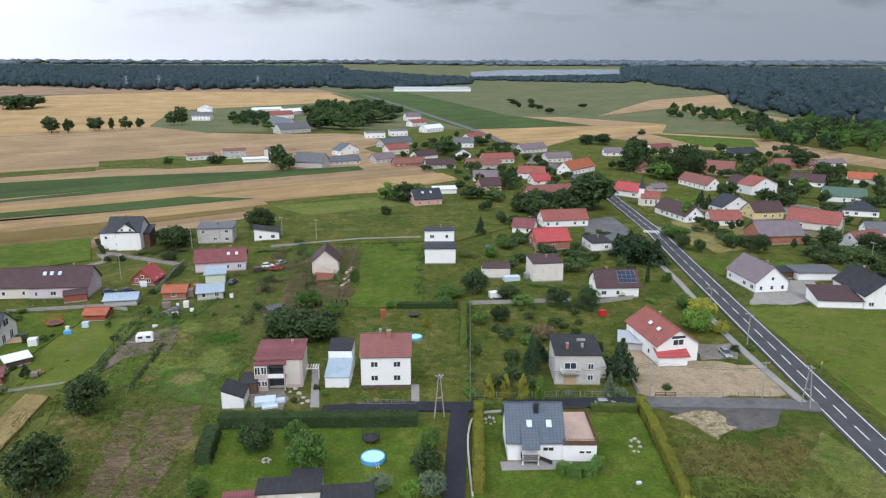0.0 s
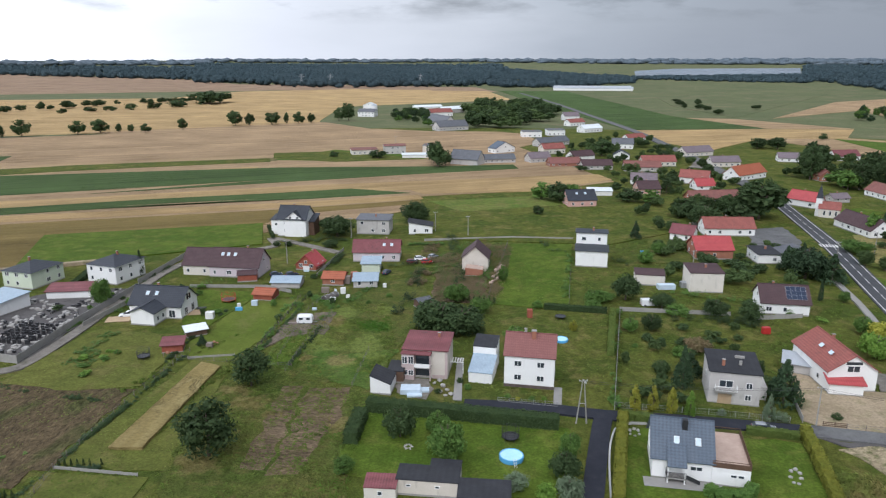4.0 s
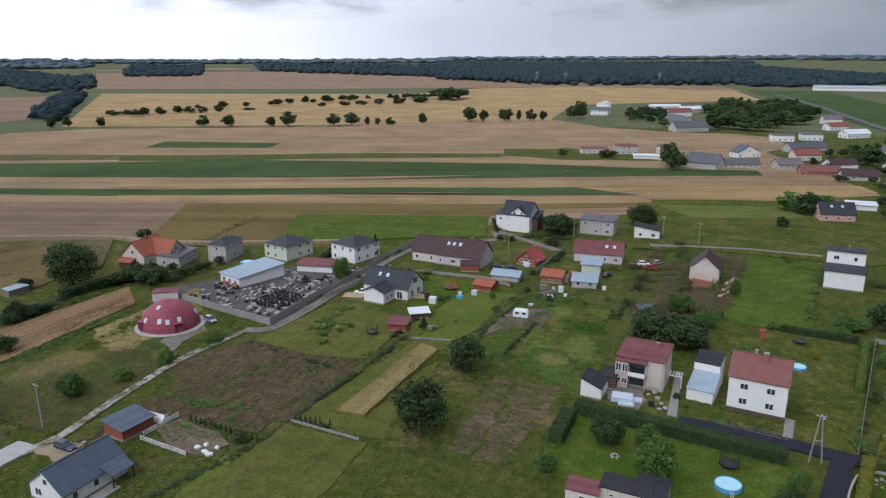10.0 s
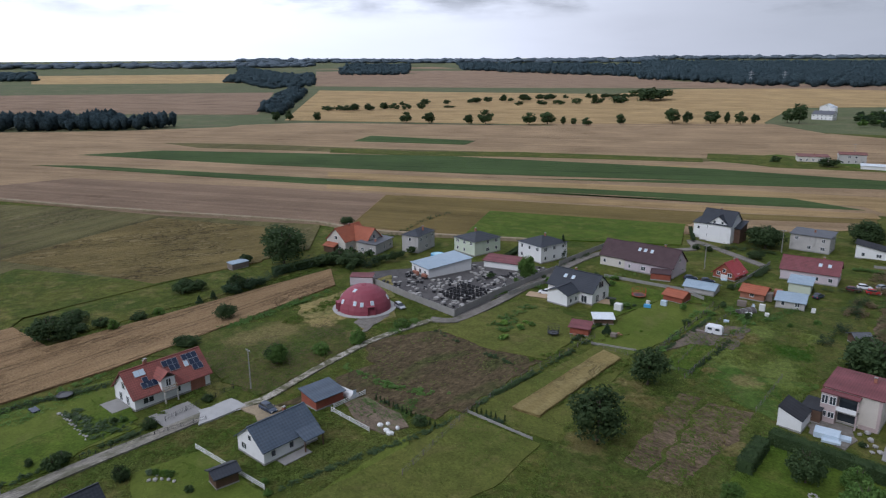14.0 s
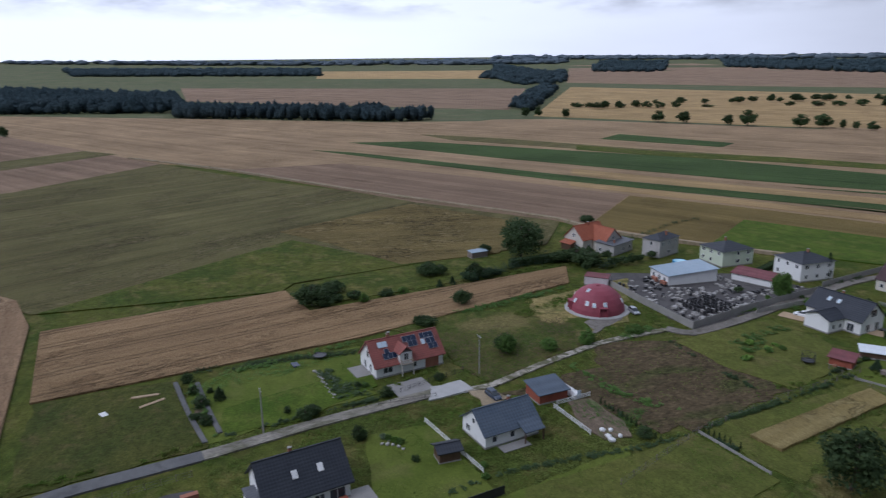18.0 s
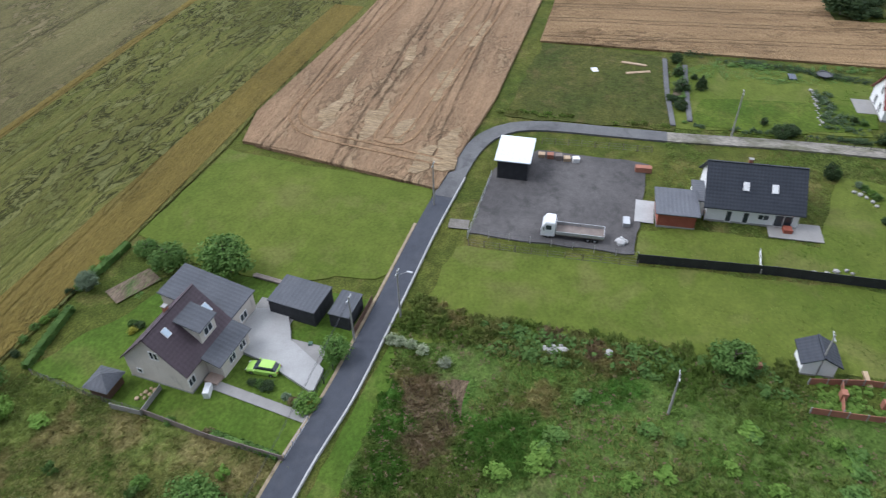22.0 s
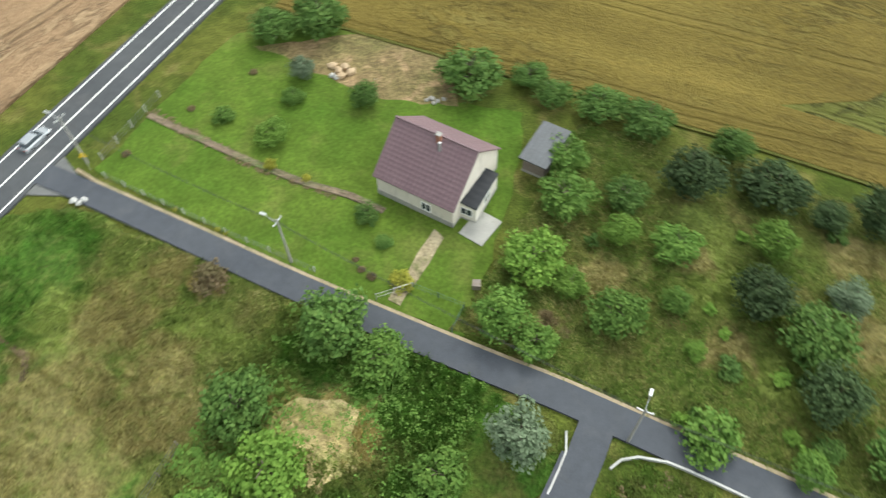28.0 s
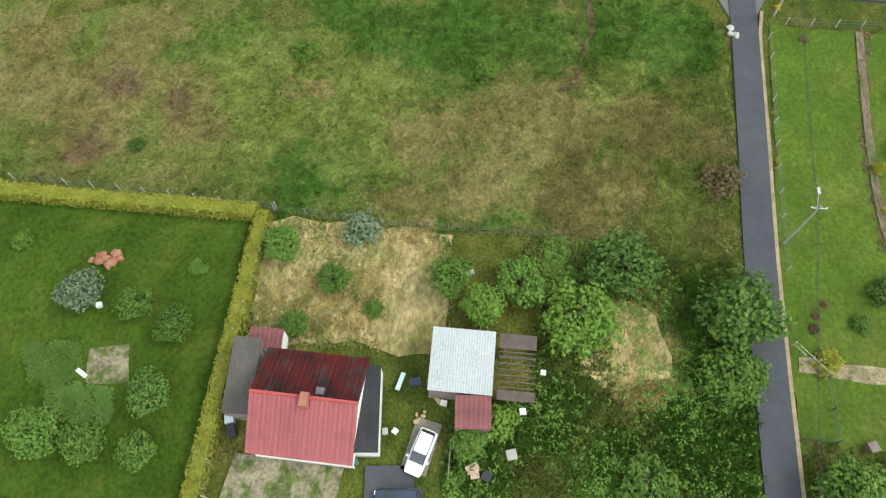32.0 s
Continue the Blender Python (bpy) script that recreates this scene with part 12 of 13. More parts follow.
slab("paved_yard", 7.2, 5.2, -85, 4.4, 3.4, 0.06, "newasphalt", "dark asphalt drive beside a garden", "drive", 0.14)
slab("grass_pavers", 10.8, 2.7, -13, 4.8, 2.4, 0.05, "gravel", "grass paver parking strip", "drive", 0.15)
sheet("yard", [(9.0, 19.6), (8.6, 9.3), (5.4, 9.2), (5.0, 20.0)], "yardsoil", 0.2, "trodden earth and grass along a house", "yard", ragged=0.35)
slab("paved_yard", -120.7, 50.2, 93, 8.0, 6.0, 0.06, "paving", "pale paved yard of a house", "yard", 0.16)
slab("terrace", -132.4, 43.7, 93, 4.2, 5.5, 0.06, "paving", "pale paved terrace beside a gable", "terrace", 0.17)
slab("garden_path", -0.1, 128.8, 0, 1.6, 9.0, 0.06, "paving", "grey paved garden path beside a house", "path", 0.17)
slab("terrace", 20.0, 102.4, 0, 12.0, 2.6, 0.06, "paving", "pale paved strip round a house", "terrace", 0.17)
slab("garden_bed", -56.3, -60.6, 151, 6.5, 3.4, 0.06, "soil", "dug vegetable bed beside a garden", "garden bed", 0.16)
sheet("garden_bed", [(17.4, 35.3), (17.9, 31.4), (14.5, 30.6), (14.0, 34.6)], "yardsoil", 0.2, "grey dug vegetable bed on a lawn", "garden bed", ragged=0.15)
slab("garden_bed", -130.9, 10.3, 83, 1.8, 9.0, 0.06, "soil", "planted strip with grey edging", "garden bed", 0.16)
boulders("leaf_heap", [(26.4, 37.7), (26.3, 36.9), (26.7, 36.3), (26.4, 35.4), (26.8, 34.9), (26.1, 35.8), (27.0, 36.8), (27.3, 35.4)], "reddish brown heap of garden waste on a lawn", "leafheap", 0.35, 0.7, 8, "heap")
slab("white_sheet", -136.5, -6.4, 20, 1.8, 1.2, 0.1, "paint_white", "white plastic sheet on grass", "sheet", 0.15)
wooden_stack("timber_pile", -140.8, 1.2, 83, "pale timber planks on grass", 6, 5.0)
wooden_stack("timber_pile", -137.2, 2.3, 111, "pale timber planks on grass", 3, 5.0)
slab("loaded_pallet", -101.7, -11.7, 95, 1.1, 1.0, 0.6, "wood", "pallet of building material in a yard", "pallet", 0.15)
slab("loaded_pallet", -101.6, -10.2, 98, 1.1, 1.0, 0.8, "brick", "pallet of building material in a yard", "pallet", 0.15)
slab("loaded_pallet", -101.5, -8.8, 101, 1.1, 1.0, 0.9, "oldwood", "pallet of building material in a yard", "pallet", 0.15)
slab("loaded_pallet", -101.5, -7.4, 104, 1.1, 1.0, 0.6, "wood", "pallet of building material in a yard", "pallet", 0.15)
slab("loaded_pallet", -101.4, -5.9, 107, 1.1, 1.0, 0.8, "paint_white", "pallet of building material in a yard", "pallet", 0.15)
slab("yard_box", -42.3, -41.1, 15, 1.6, 0.7, 1.0, "paint_white", "white and black recycling bins by a house", "yard object", 0.15)
slab("yard_box", -52.3, -32.6, 15, 0.5, 0.5, 0.3, "r_green", "green garden lid on grass", "yard object", 0.15)
slab("yard_box", 15.5, 8.8, 15, 0.6, 1.5, 0.4, "metal", "metal trailer beside a house", "yard object", 0.15)
slab("yard_box", 16.5, 3.8, 15, 0.7, 1.1, 0.7, "carblue", "blue quad bike on gravel", "yard object", 0.15)
slab("yard_box", 10.6, -5.4, 15, 0.9, 0.9, 0.8, "concrete", "concrete planter box beside a garden", "yard object", 0.15)
slab("yard_box", 11.7, 20.3, 15, 0.8, 0.8, 0.8, "tarp", "pale water tank beside a house", "yard object", 0.15)
slab("yard_box", 28.0, -0.4, 15, 0.5, 1.2, 0.5, "stone", "grey stone pile in bushes", "yard object", 0.15)
slab("yard_box", 8.8, -2.2, 15, 1.0, 0.8, 0.4, "terrace", "cracked garden slab beside a garden", "yard object", 0.15)
slab("yard_box", 39.0, -62.8, 15, 0.1, 0.1, 0.1, "stone", "small stone on bare ground", "yard object", 0.15)
slab("garden_box", -86.6, 167.5, 10, 0.9, 0.6, 1.0, "paint_white", "white garden box on grass", "garden box", 0.1)
slab("garden_box", -82.9, 169.3, 10, 1.6, 1.1, 1.4, "tarp", "turquoise garden box beside a garden", "garden box", 0.1)
slab("garden_box", -95.8, 164.1, 10, 2.2, 1.5, 0.4, "darkmetal", "dark garden furniture on a terrace", "garden box", 0.1)
slab("garden_box", -62.2, 183.2, 10, 1.4, 1.0, 1.8, "paint_white", "white garden cupboard beside a garden", "garden box", 0.1)
slab("garden_box", -51.9, 190.8, 10, 1.0, 0.7, 1.2, "paint_white", "white box on grass", "garden box", 0.1)
slab("garden_box", -59.7, 179.9, 10, 1.0, 0.7, 0.9, "paint_white", "white crate beside a garden", "garden box", 0.1)
slab("garden_box", -65.5, 168.6, 10, 1.2, 0.8, 0.6, "tarp", "pale crates on a garden plot", "garden box", 0.1)
slab("garden_box", -79.9, 207.7, 10, 3.2, 2.2, 1.8, "paint_white", "white tarpaulin shelter beside a garden", "garden box", 0.1)
slab("garden_box", -80.5, 202.2, 10, 1.6, 1.1, 0.4, "tarp", "pale garden tarpaulin beside a garden", "garden box", 0.1)
slab("garden_box", 26.1, 242.6, 10, 0.9, 0.6, 1.2, "poolblue", "blue barrel in a garden", "garden box", 0.1)
slab("garden_box", 35.4, 246.2, 10, 2.0, 1.4, 0.5, "tarp", "pale glass frame beside a garden", "garden box", 0.1)
slab("garden_box", -29.5, 126.4, 10, 4.0, 2.8, 1.0, "tarp", "low glazed cold frame beside a garage", "garden box", 0.1)
slab("garden_box", 49.4, 172.3, 10, 1.8, 1.3, 1.6, "carred", "red tent-like playhouse beside a garden", "garden box", 0.1)
# roof details
house_details()
# undergrowth
scrub("undergrowth", [(54.8, 57.5), (68.6, 25.8), (69.8, -24.0), (61.9, -29.2), (31.3, -27.9), (33.0, -10.1), (32.9, 20.6), (34.9, 50.4)], 6000, "tuft", "tall mixed meadow grass", 0.20, 0.50, 0.45, 1, 8)
scrub("undergrowth", [(54.8, 57.5), (68.6, 25.8), (69.8, -24.0), (61.9, -29.2), (31.3, -27.9), (33.0, -10.1), (32.9, 20.6), (34.9, 50.4)], 1200, "tuft_dry", "dry seed heads in a meadow", 0.20, 0.50, 0.50, 2, 8)
scrub("undergrowth", [(32.9, -7.8), (31.3, -27.9), (8.9, -27.4), (6.2, 0.6), (14.6, 0.2), (16.3, -7.6)], 2400, "tuft", "thick weeds on an overgrown plot", 0.25, 0.70, 0.90, 3, 10)
scrub("undergrowth", [(32.9, -7.8), (31.3, -27.9), (8.9, -27.4), (6.2, 0.6), (14.6, 0.2), (16.3, -7.6)], 1500, "leaf_mid", "thick weeds on an overgrown plot", 0.25, 0.55, 0.90, 4, 10)
scrub("undergrowth", [(64.5, -27.7), (31.8, -29.1), (22.4, -27.2), (1.4, -27.0), (-0.5, -24.8), (-0.1, -19.4), (30.9, -5.8), (57.3, -12.0)], 4200, "tuft", "rough grass and weeds beside a lane", 0.20, 0.55, 0.50, 5, 8)
scrub("undergrowth", [(10.9, -65.8), (-28.4, -65.8), (-39.3, -64.6), (-36.2, -28.3), (1.4, -30.8), (14.0, -32.4)], 4600, "tuft", "tall grass in an overgrown orchard", 0.20, 0.50, 0.50, 6, 8)
scrub("undergrowth", [(10.9, -65.8), (-28.4, -65.8), (-39.3, -64.6), (-36.2, -28.3), (1.4, -30.8), (14.0, -32.4)], 2300, "tuft_dry", "dry grass in an overgrown orchard", 0.20, 0.50, 0.45, 7, 8)
scrub("undergrowth", [(-58.2, -22.3), (-63.5, 10.0), (-57.7, 39.2), (-45.6, 35.8), (-36.0, -20.9)], 3000, "tuft", "weeds on rough ground", 0.25, 0.60, 0.60, 8, 9)
scrub("undergrowth", [(-58.2, -22.3), (-63.5, 10.0), (-57.7, 39.2), (-45.6, 35.8), (-36.0, -20.9)], 450, "leaf_brown", "brown dead weeds on rough ground", 0.20, 0.50, 0.60, 9, 9)
scrub("undergrowth", [(-7.2, -26.2), (-25.3, -24.9), (-32.4, -21.2), (-54.7, -20.3), (-42.5, -6.5), (-3.8, -18.7)], 2600, "tuft", "thick weeds beside the lane", 0.25, 0.60, 0.60, 10, 9)
scrub("undergrowth", [(-7.2, -26.2), (-25.3, -24.9), (-32.4, -21.2), (-54.7, -20.3), (-42.5, -6.5), (-3.8, -18.7)], 350, "leaf_brown", "brown weeds beside the lane", 0.20, 0.50, 0.60, 11, 9)
scrub("undergrowth", [(-69.0, 126.1), (-53.0, 126.9), (-34.6, 123.8), (-33.9, 101.4), (-31.2, 88.3), (-56.4, 77.0), (-64.5, 96.0)], 2400, "tuft", "rough grass between plots", 0.30, 0.80, 0.50, 12, 8)
scrub("undergrowth", [(-144.3, 66.6), (-139.4, 99.9), (-122.4, 97.7), (-115.5, 65.5), (-126.9, 63.6)], 1800, "leaf_brown", "rough grass and brushwood", 0.30, 0.90, 0.60, 13, 8)
scrub("undergrowth", [(-64.2, 133.9), (-72.0, 177.0), (-65.3, 178.8), (-46.8, 176.0), (-37.3, 146.8), (-38.0, 125.6)], 2200, "tuft", "weeds on a green plot", 0.30, 0.90, 0.60, 14, 8)
scrub("undergrowth", [(-35.3, 182.1), (-42.5, 223.5), (-35.1, 244.9), (-18.9, 244.3), (-17.6, 181.5)], 1500, "leaf_brown", "brown brambles by an unfinished house", 0.50, 1.20, 1.40, 15, 22)
scrub("undergrowth", [(-36.8, 182.2), (-43.4, 223.5), (-35.6, 248.9), (-19.2, 248.3), (-17.6, 181.5)], 500, "leaf", "green brambles by an unfinished house", 0.50, 1.20, 1.60, 55, 22)
scrub("undergrowth", [(43.4, 109.7), (67.5, 112.7), (66.4, 91.8), (42.4, 92.7)], 2400, "tuft", "tall grass beside the main road", 0.30, 0.80, 0.60, 16, 8)
scrub("undergrowth", [(17.1, 41.8), (17.8, 36.5), (15.0, 35.3), (13.2, 37.2), (14.2, 39.7)], 520, "leaf_mid", "leafy cabbages in a vegetable bed", 0.30, 0.60, 0.60, 17, 14)
scrub("undergrowth", [(13.1, 38.1), (13.9, 35.3), (13.6, 32.0), (10.5, 31.2), (10.3, 37.1)], 420, "leaf", "green vegetables in a bed", 0.25, 0.45, 0.50, 18, 12)
scrub("undergrowth", [(-97.6, 79.0), (-92.0, 87.0), (-86.9, 77.7), (-91.3, 75.7)], 300, "leaf", "vegetables in a fenced garden", 0.30, 0.50, 0.50, 19, 8)
scrub("undergrowth", [(32.5, 21.1), (32.7, 1.6), (18.9, 0.5), (19.6, 6.0), (19.6, 20.3)], 900, "tuft_dry", "dry grass tussocks", 0.25, 0.60, 0.40, 20, 8)
scrub("undergrowth", [(-145.8, 17.8), (-146.0, 31.3), (-142.6, 46.4), (-137.8, 29.2), (-137.5, 7.5)], 240, "leaf", "shrubs along a garden edge", 0.40, 0.90, 0.80, 21, 10)
# more village detail
slab("garden_box", -8.3, 173.2, 12, 1.3, 1.3, 2.2, "redwood", "wooden playhouse with a slide", "garden box", 0.1)
slab("garden_box", 29.6, 204.1, 12, 5.0, 2.2, 1.4, "tarp", "low pale glass frame behind a house", "garden box", 0.1)
slab("garden_box", 35.3, 206.8, 12, 2.6, 2.0, 1.6, "metal", "low metal shed behind a house", "garden box", 0.1)
slab("garden_box", -27.4, 127.0, 12, 3.2, 1.6, 0.5, "tarp", "glazed cold frame in a yard", "garden box", 0.1)
slab("garden_box", -28.3, 124.7, 12, 3.0, 1.4, 0.4, "tarp", "glazed cold frame in a yard", "garden box", 0.1)
slab("garden_box", -67.3, 157.7, 12, 2.6, 0.8, 0.5, "oldwood", "wooden bench on bare soil", "garden box", 0.1)
slab("garden_box", -80.8, 140.4, 12, 1.4, 1.2, 1.1, "oldwood", "small kennel on grass", "garden box", 0.1)
slab("garden_box", -90.0, 157.9, 12, 2.0, 1.6, 1.8, "paint_white", "white goal frame on a lawn", "garden box", 0.1)
slab("garden_box", -67.6, 183.4, 12, 2.2, 1.2, 1.5, "oldwood", "old wooden hutch behind sheds", "garden box", 0.1)
slab("garden_box", -63.1, 176.6, 12, 1.6, 1.0, 1.0, "paint_white", "white crate behind sheds", "garden box", 0.1)
slab("garden_box", -64.3, 192.8, 12, 2.4, 2.0, 2.2, "oldwood", "grey lean-to shed beside a garden", "garden box", 0.1)
slab("garden_box", -63.4, 197.8, 12, 2.0, 2.0, 2.0, "brick", "small brick outhouse beside a garden", "garden box", 0.1)
slab("garden_box", -85.3, 164.8, 12, 1.8, 0.8, 0.9, "poolblue", "turquoise water butt beside a garden", "garden box", 0.1)
slab("garden_box", -81.1, 203.8, 12, 2.0, 1.6, 1.4, "paint_white", "white garden tent beside a garden", "garden box", 0.1)
slab("garden_box", 27.6, 104.5, 12, 0.9, 0.6, 0.4, "tarp", "blue wheelbarrow on a lawn", "garden box", 0.1)
slab("garden_box", 35.3, 96.6, 12, 0.8, 0.5, 0.4, "tarp", "blue toy on a lawn", "garden box", 0.1)
scrub("hedgerow", [(15.2, 180.6), (29.4, 181.6), (50.2, 180.5), (49.9, 175.5), (29.4, 176.6), (15.5, 175.6)], 60, "leaf_dark", "overgrown dark hedgerow behind an orchard", 0.40, 1.00, 3.20, 31, 26, "hedgerow")
scrub("hedgerow", [(15.8, 183.2), (13.2, 155.8), (11.3, 126.3), (9.7, 126.4), (11.6, 155.9), (14.2, 183.4)], 50, "leaf", "climbing shrubs along a garden wall", 0.40, 1.00, 2.00, 32, 26, "hedgerow")
scrub("hedgerow", [(-43.6, 210.8), (-41.6, 189.1), (-41.5, 168.8), (-45.5, 168.8), (-45.6, 188.9), (-47.6, 210.4)], 60, "leaf_dark", "overgrown hedgerow between plots", 0.40, 1.00, 3.00, 33, 26, "hedgerow")
scrub("hedgerow", [(-23.4, 229.1), (-22.5, 200.8), (-21.7, 178.3), (-24.7, 178.2), (-25.5, 200.7), (-26.4, 229.0)], 40, "leaf", "overgrown hedgerow between plots", 0.40, 1.00, 2.40, 34, 26, "hedgerow")
scrub("hedgerow", [(-34.6, 164.5), (-25.2, 160.5), (-19.4, 162.4), (-18.0, 157.6), (-25.8, 155.5), (-36.6, 159.9)], 60, "leaf_dark", "dense dark bushes behind a house", 0.40, 1.00, 3.60, 35, 26, "hedgerow")
scrub("hedgerow", [(-74.3, 178.6), (-70.4, 156.3), (-67.9, 137.0), (-69.4, 136.8), (-71.9, 156.1), (-75.8, 178.4)], 40, "leaf", "weeds along a garden fence", 0.40, 1.00, 1.00, 36, 26, "hedgerow")
scrub("hedgerow", [(-60.1, 166.7), (-59.3, 146.8), (-59.3, 132.3), (-60.8, 132.3), (-60.8, 146.8), (-61.6, 166.6)], 40, "tuft", "weeds along a garden fence", 0.40, 1.00, 0.90, 37, 26, "hedgerow")
scrub("hedgerow", [(-63.6, 201.5), (-58.2, 211.5), (-47.3, 218.7), (-45.9, 216.6), (-56.4, 209.8), (-61.4, 200.3)], 36, "leaf_dark", "bushes behind sheds", 0.40, 1.00, 2.20, 38, 26, "hedgerow")
scrub("hedgerow", [(-72.7, 101.9), (-73.8, 116.7), (-72.5, 134.0), (-70.0, 133.8), (-71.3, 116.6), (-70.2, 102.1)], 60, "tuft", "tall grass along a track", 0.40, 1.00, 0.80, 39, 26, "hedgerow")
scrub("hedgerow", [(-96.5, 238.5), (-88.8, 245.9), (-74.5, 238.7), (-75.9, 236.0), (-88.8, 242.9), (-94.3, 236.4)], 40, "leaf_dark", "shrubs between houses", 0.40, 1.00, 2.40, 40, 26, "hedgerow")
scrub("hedgerow", [(31.1, 202.0), (47.7, 196.9), (60.2, 187.0), (58.3, 184.7), (46.3, 194.3), (30.2, 199.1)], 50, "leaf", "shrubs and small trees between houses", 0.40, 1.00, 2.60, 41, 26, "hedgerow")
scrub("hedgerow", [(2.9, 237.2), (1.6, 188.8), (-0.4, 188.8), (0.9, 237.2)], 40, "leaf", "shrubs along a garden wall", 0.40, 1.00, 2.00, 42, 26, "hedgerow")
scrub("hedgerow", [(64.7, 184.6), (74.2, 183.6), (75.2, 159.7), (72.2, 159.6), (71.4, 182.6), (64.7, 181.6)], 40, "leaf_light", "shrubs behind a red-roofed house", 0.40, 1.00, 2.40, 43, 26, "hedgerow")
fence("fence", "wire fence between narrow plots", [(-73.3, 178.3), (-70.3, 156.0), (-69.0, 134.8)], 1.2, 3.0, "wire", "metal")
fence("fence", "wire fence between narrow plots", [(-60.4, 167.8), (-59.9, 150.3), (-58.2, 130.8)], 1.2, 3.0, "wire", "metal")
fence("fence", "wire fence across plots", [(-88.1, 133.0), (-57.8, 133.4)], 1.0, 3.0, "wire", "metal")
fence("fence", "wire fence beside brown plots", [(-43.6, 144.9), (-41.9, 126.6)], 1.2, 3.0, "wire", "metal")
boulders("stone_steps", [(-25.7, 134.6), (-24.5, 132.2), (-23.4, 129.8), (-22.3, 128.1), (-21.2, 126.5), (-23.5, 127.3), (-22.2, 125.7), (-25.4, 130.7)], "pale limestone blocks on a garden bank", "stone", 0.35, 0.7, 3)
boulders("rockery", [(13.0, 118.1), (13.8, 118.8), (14.5, 118.3), (14.6, 117.1), (13.8, 116.4), (13.0, 116.9)], "round stone rockery on a lawn", "stone", 0.3, 0.5, 5)
boulders("rockery", [(37.9, 109.4), (38.7, 110.0), (39.1, 108.9), (38.9, 107.3), (38.1, 105.8), (37.4, 106.0), (37.3, 107.5)], "oval rockery with pale stones", "stone", 0.3, 0.5, 6)
boulders("fire_ring", [(-25.7, 106.0), (-25.2, 106.4), (-24.5, 105.8), (-24.7, 105.0), (-25.4, 105.0)], "small round fire ring of stones", "stone", 0.2, 0.35, 7)
# garden with the lime car
sheet("paved_yard", [(-55.7, -43.4), (-57.3, -37.9), (-52.1, -35.1), (-48.9, -29.4), (-45.1, -29.2), (-48.0, -36.4), (-49.0, -41.4)], "lightpaving", 0.545, "pale paved yard and drive", "drive", ragged=0.12)
boulders("rubbish_heap", [(-54.3, -39.5), (-54.2, -38.9), (-54.7, -38.7), (-54.5, -38.0), (-54.9, -39.2)], "red and white rubbish heap in a yard", "leafheap", 0.2, 0.4, 9, "heap")
wooden_stack("firewood_stack", -62.0, -43.1, 83, "long stack of split firewood beside a carport", 7, 4.5, "oldwood")
boulders("firewood_heap", [(-39.5, -48.8), (-40.1, -48.6), (-40.6, -48.3), (-41.2, -48.0), (-39.8, -48.0), (-40.4, -47.7), (-41.1, -47.4)], "heap of split firewood in a walled pen", "wood", 0.2, 0.4, 10, "firewood")
boulders("rubbish_heap", [(-58.6, -4.3), (-58.4, -3.7), (-59.0, -3.4), (-58.9, -2.7), (-58.9, -2.1), (-59.9, 3.2)], "grey heap of rubbish and cut brush", "stone", 0.4, 0.8, 19, "heap")
scrub("undergrowth", [(-54.5, -61.7), (-58.8, -61.8), (-58.6, -58.7), (-54.2, -58.5)], 70, "leaf", "rows of vegetables in a dug bed", 0.15, 0.30, 0.35, 63, 8)
# gardens seen from above
scrub("garden_strip", [(63.7, -45.2), (63.2, -46.2), (48.9, -44.0), (40.3, -43.4), (32.2, -43.5), (32.2, -42.5), (41.2, -42.3), (49.8, -42.8)], 150, "leaf_brown", "flower strip along a garden path", 0.2, 0.5, 0.4, 61, 9, "flower bed")
ribbon("garden_path", [(63.3, -45.1), (55.1, -44.2), (46.0, -43.4), (38.6, -43.1), (32.6, -43.5), (27.8, -43.0)], 0.9, "soil", 0.28, "narrow trodden garden path across a lawn", "path")
boulders("earth_heap", [(45.6, -62.8), (44.4, -62.3), (43.9, -63.3), (42.7, -62.7), (43.5, -61.4)], "heap of pinkish earth and sand", "wood", 0.5, 1.0, 12, "heap")
boulders("sand_heap", [(44.8, -61.1), (44.0, -61.0)], "small pale heap of sand", "kerb", 0.4, 0.7, 13, "heap")
boulders("rubble_heap", [(30.9, -61.8), (30.4, -62.3), (29.5, -62.2), (28.9, -62.8), (29.8, -61.6)], "grey heap of rubble on grass", "stone", 0.3, 0.6, 14, "heap")
boulders("white_stones", [(62.6, -29.7), (61.7, -29.7), (61.4, -30.2)], "white stones at the lane mouth", "kerb", 0.3, 0.6, 15)
slab("garden_box", 13.9, -37.7, 20, 0.9, 0.9, 0.8, "oldwood", "grey wooden box beside a hedge", "garden box", 0.1)
sheet("drain", [(66.0, -12.4), (66.0, -13.0), (58.0, -13.0), (53.7, -11.3), (51.0, -10.0), (51.3, -9.6), (53.9, -10.8), (58.1, -12.4)], "heather", 0.204, "dark narrow ditch through a meadow", "meadow", ragged=0.6)
slab("white_chair", 21.7, 35.5, 20, 0.5, 0.5, 0.45, "paint_white", "small white stool on a lawn", "stool", 0.1)
slab("white_sheet", 14.9, 35.2, 60, 1.2, 0.4, 0.1, "paint_white", "crumpled white sheet on a vegetable bed", "sheet", 0.25)
slab("yard_box", 16.5, 5.2, 75, 0.4, 1.7, 0.4, "tarp", "long white trough beside a shed", "yard object", 0.15)
slab("yard_box", 10.7, 19.9, 112, 0.7, 1.2, 0.8, "darkmetal", "dark metal crate beside a lean-to", "yard object", 0.15)
slab("yard_box", 11.9, 5.2, 149, 0.5, 0.5, 0.4, "paint_white", "white bucket in a yard", "yard object", 0.15)
slab("yard_box", 11.8, 6.1, 186, 0.6, 0.5, 0.4, "stone", "grey bucket in a yard", "yard object", 0.15)
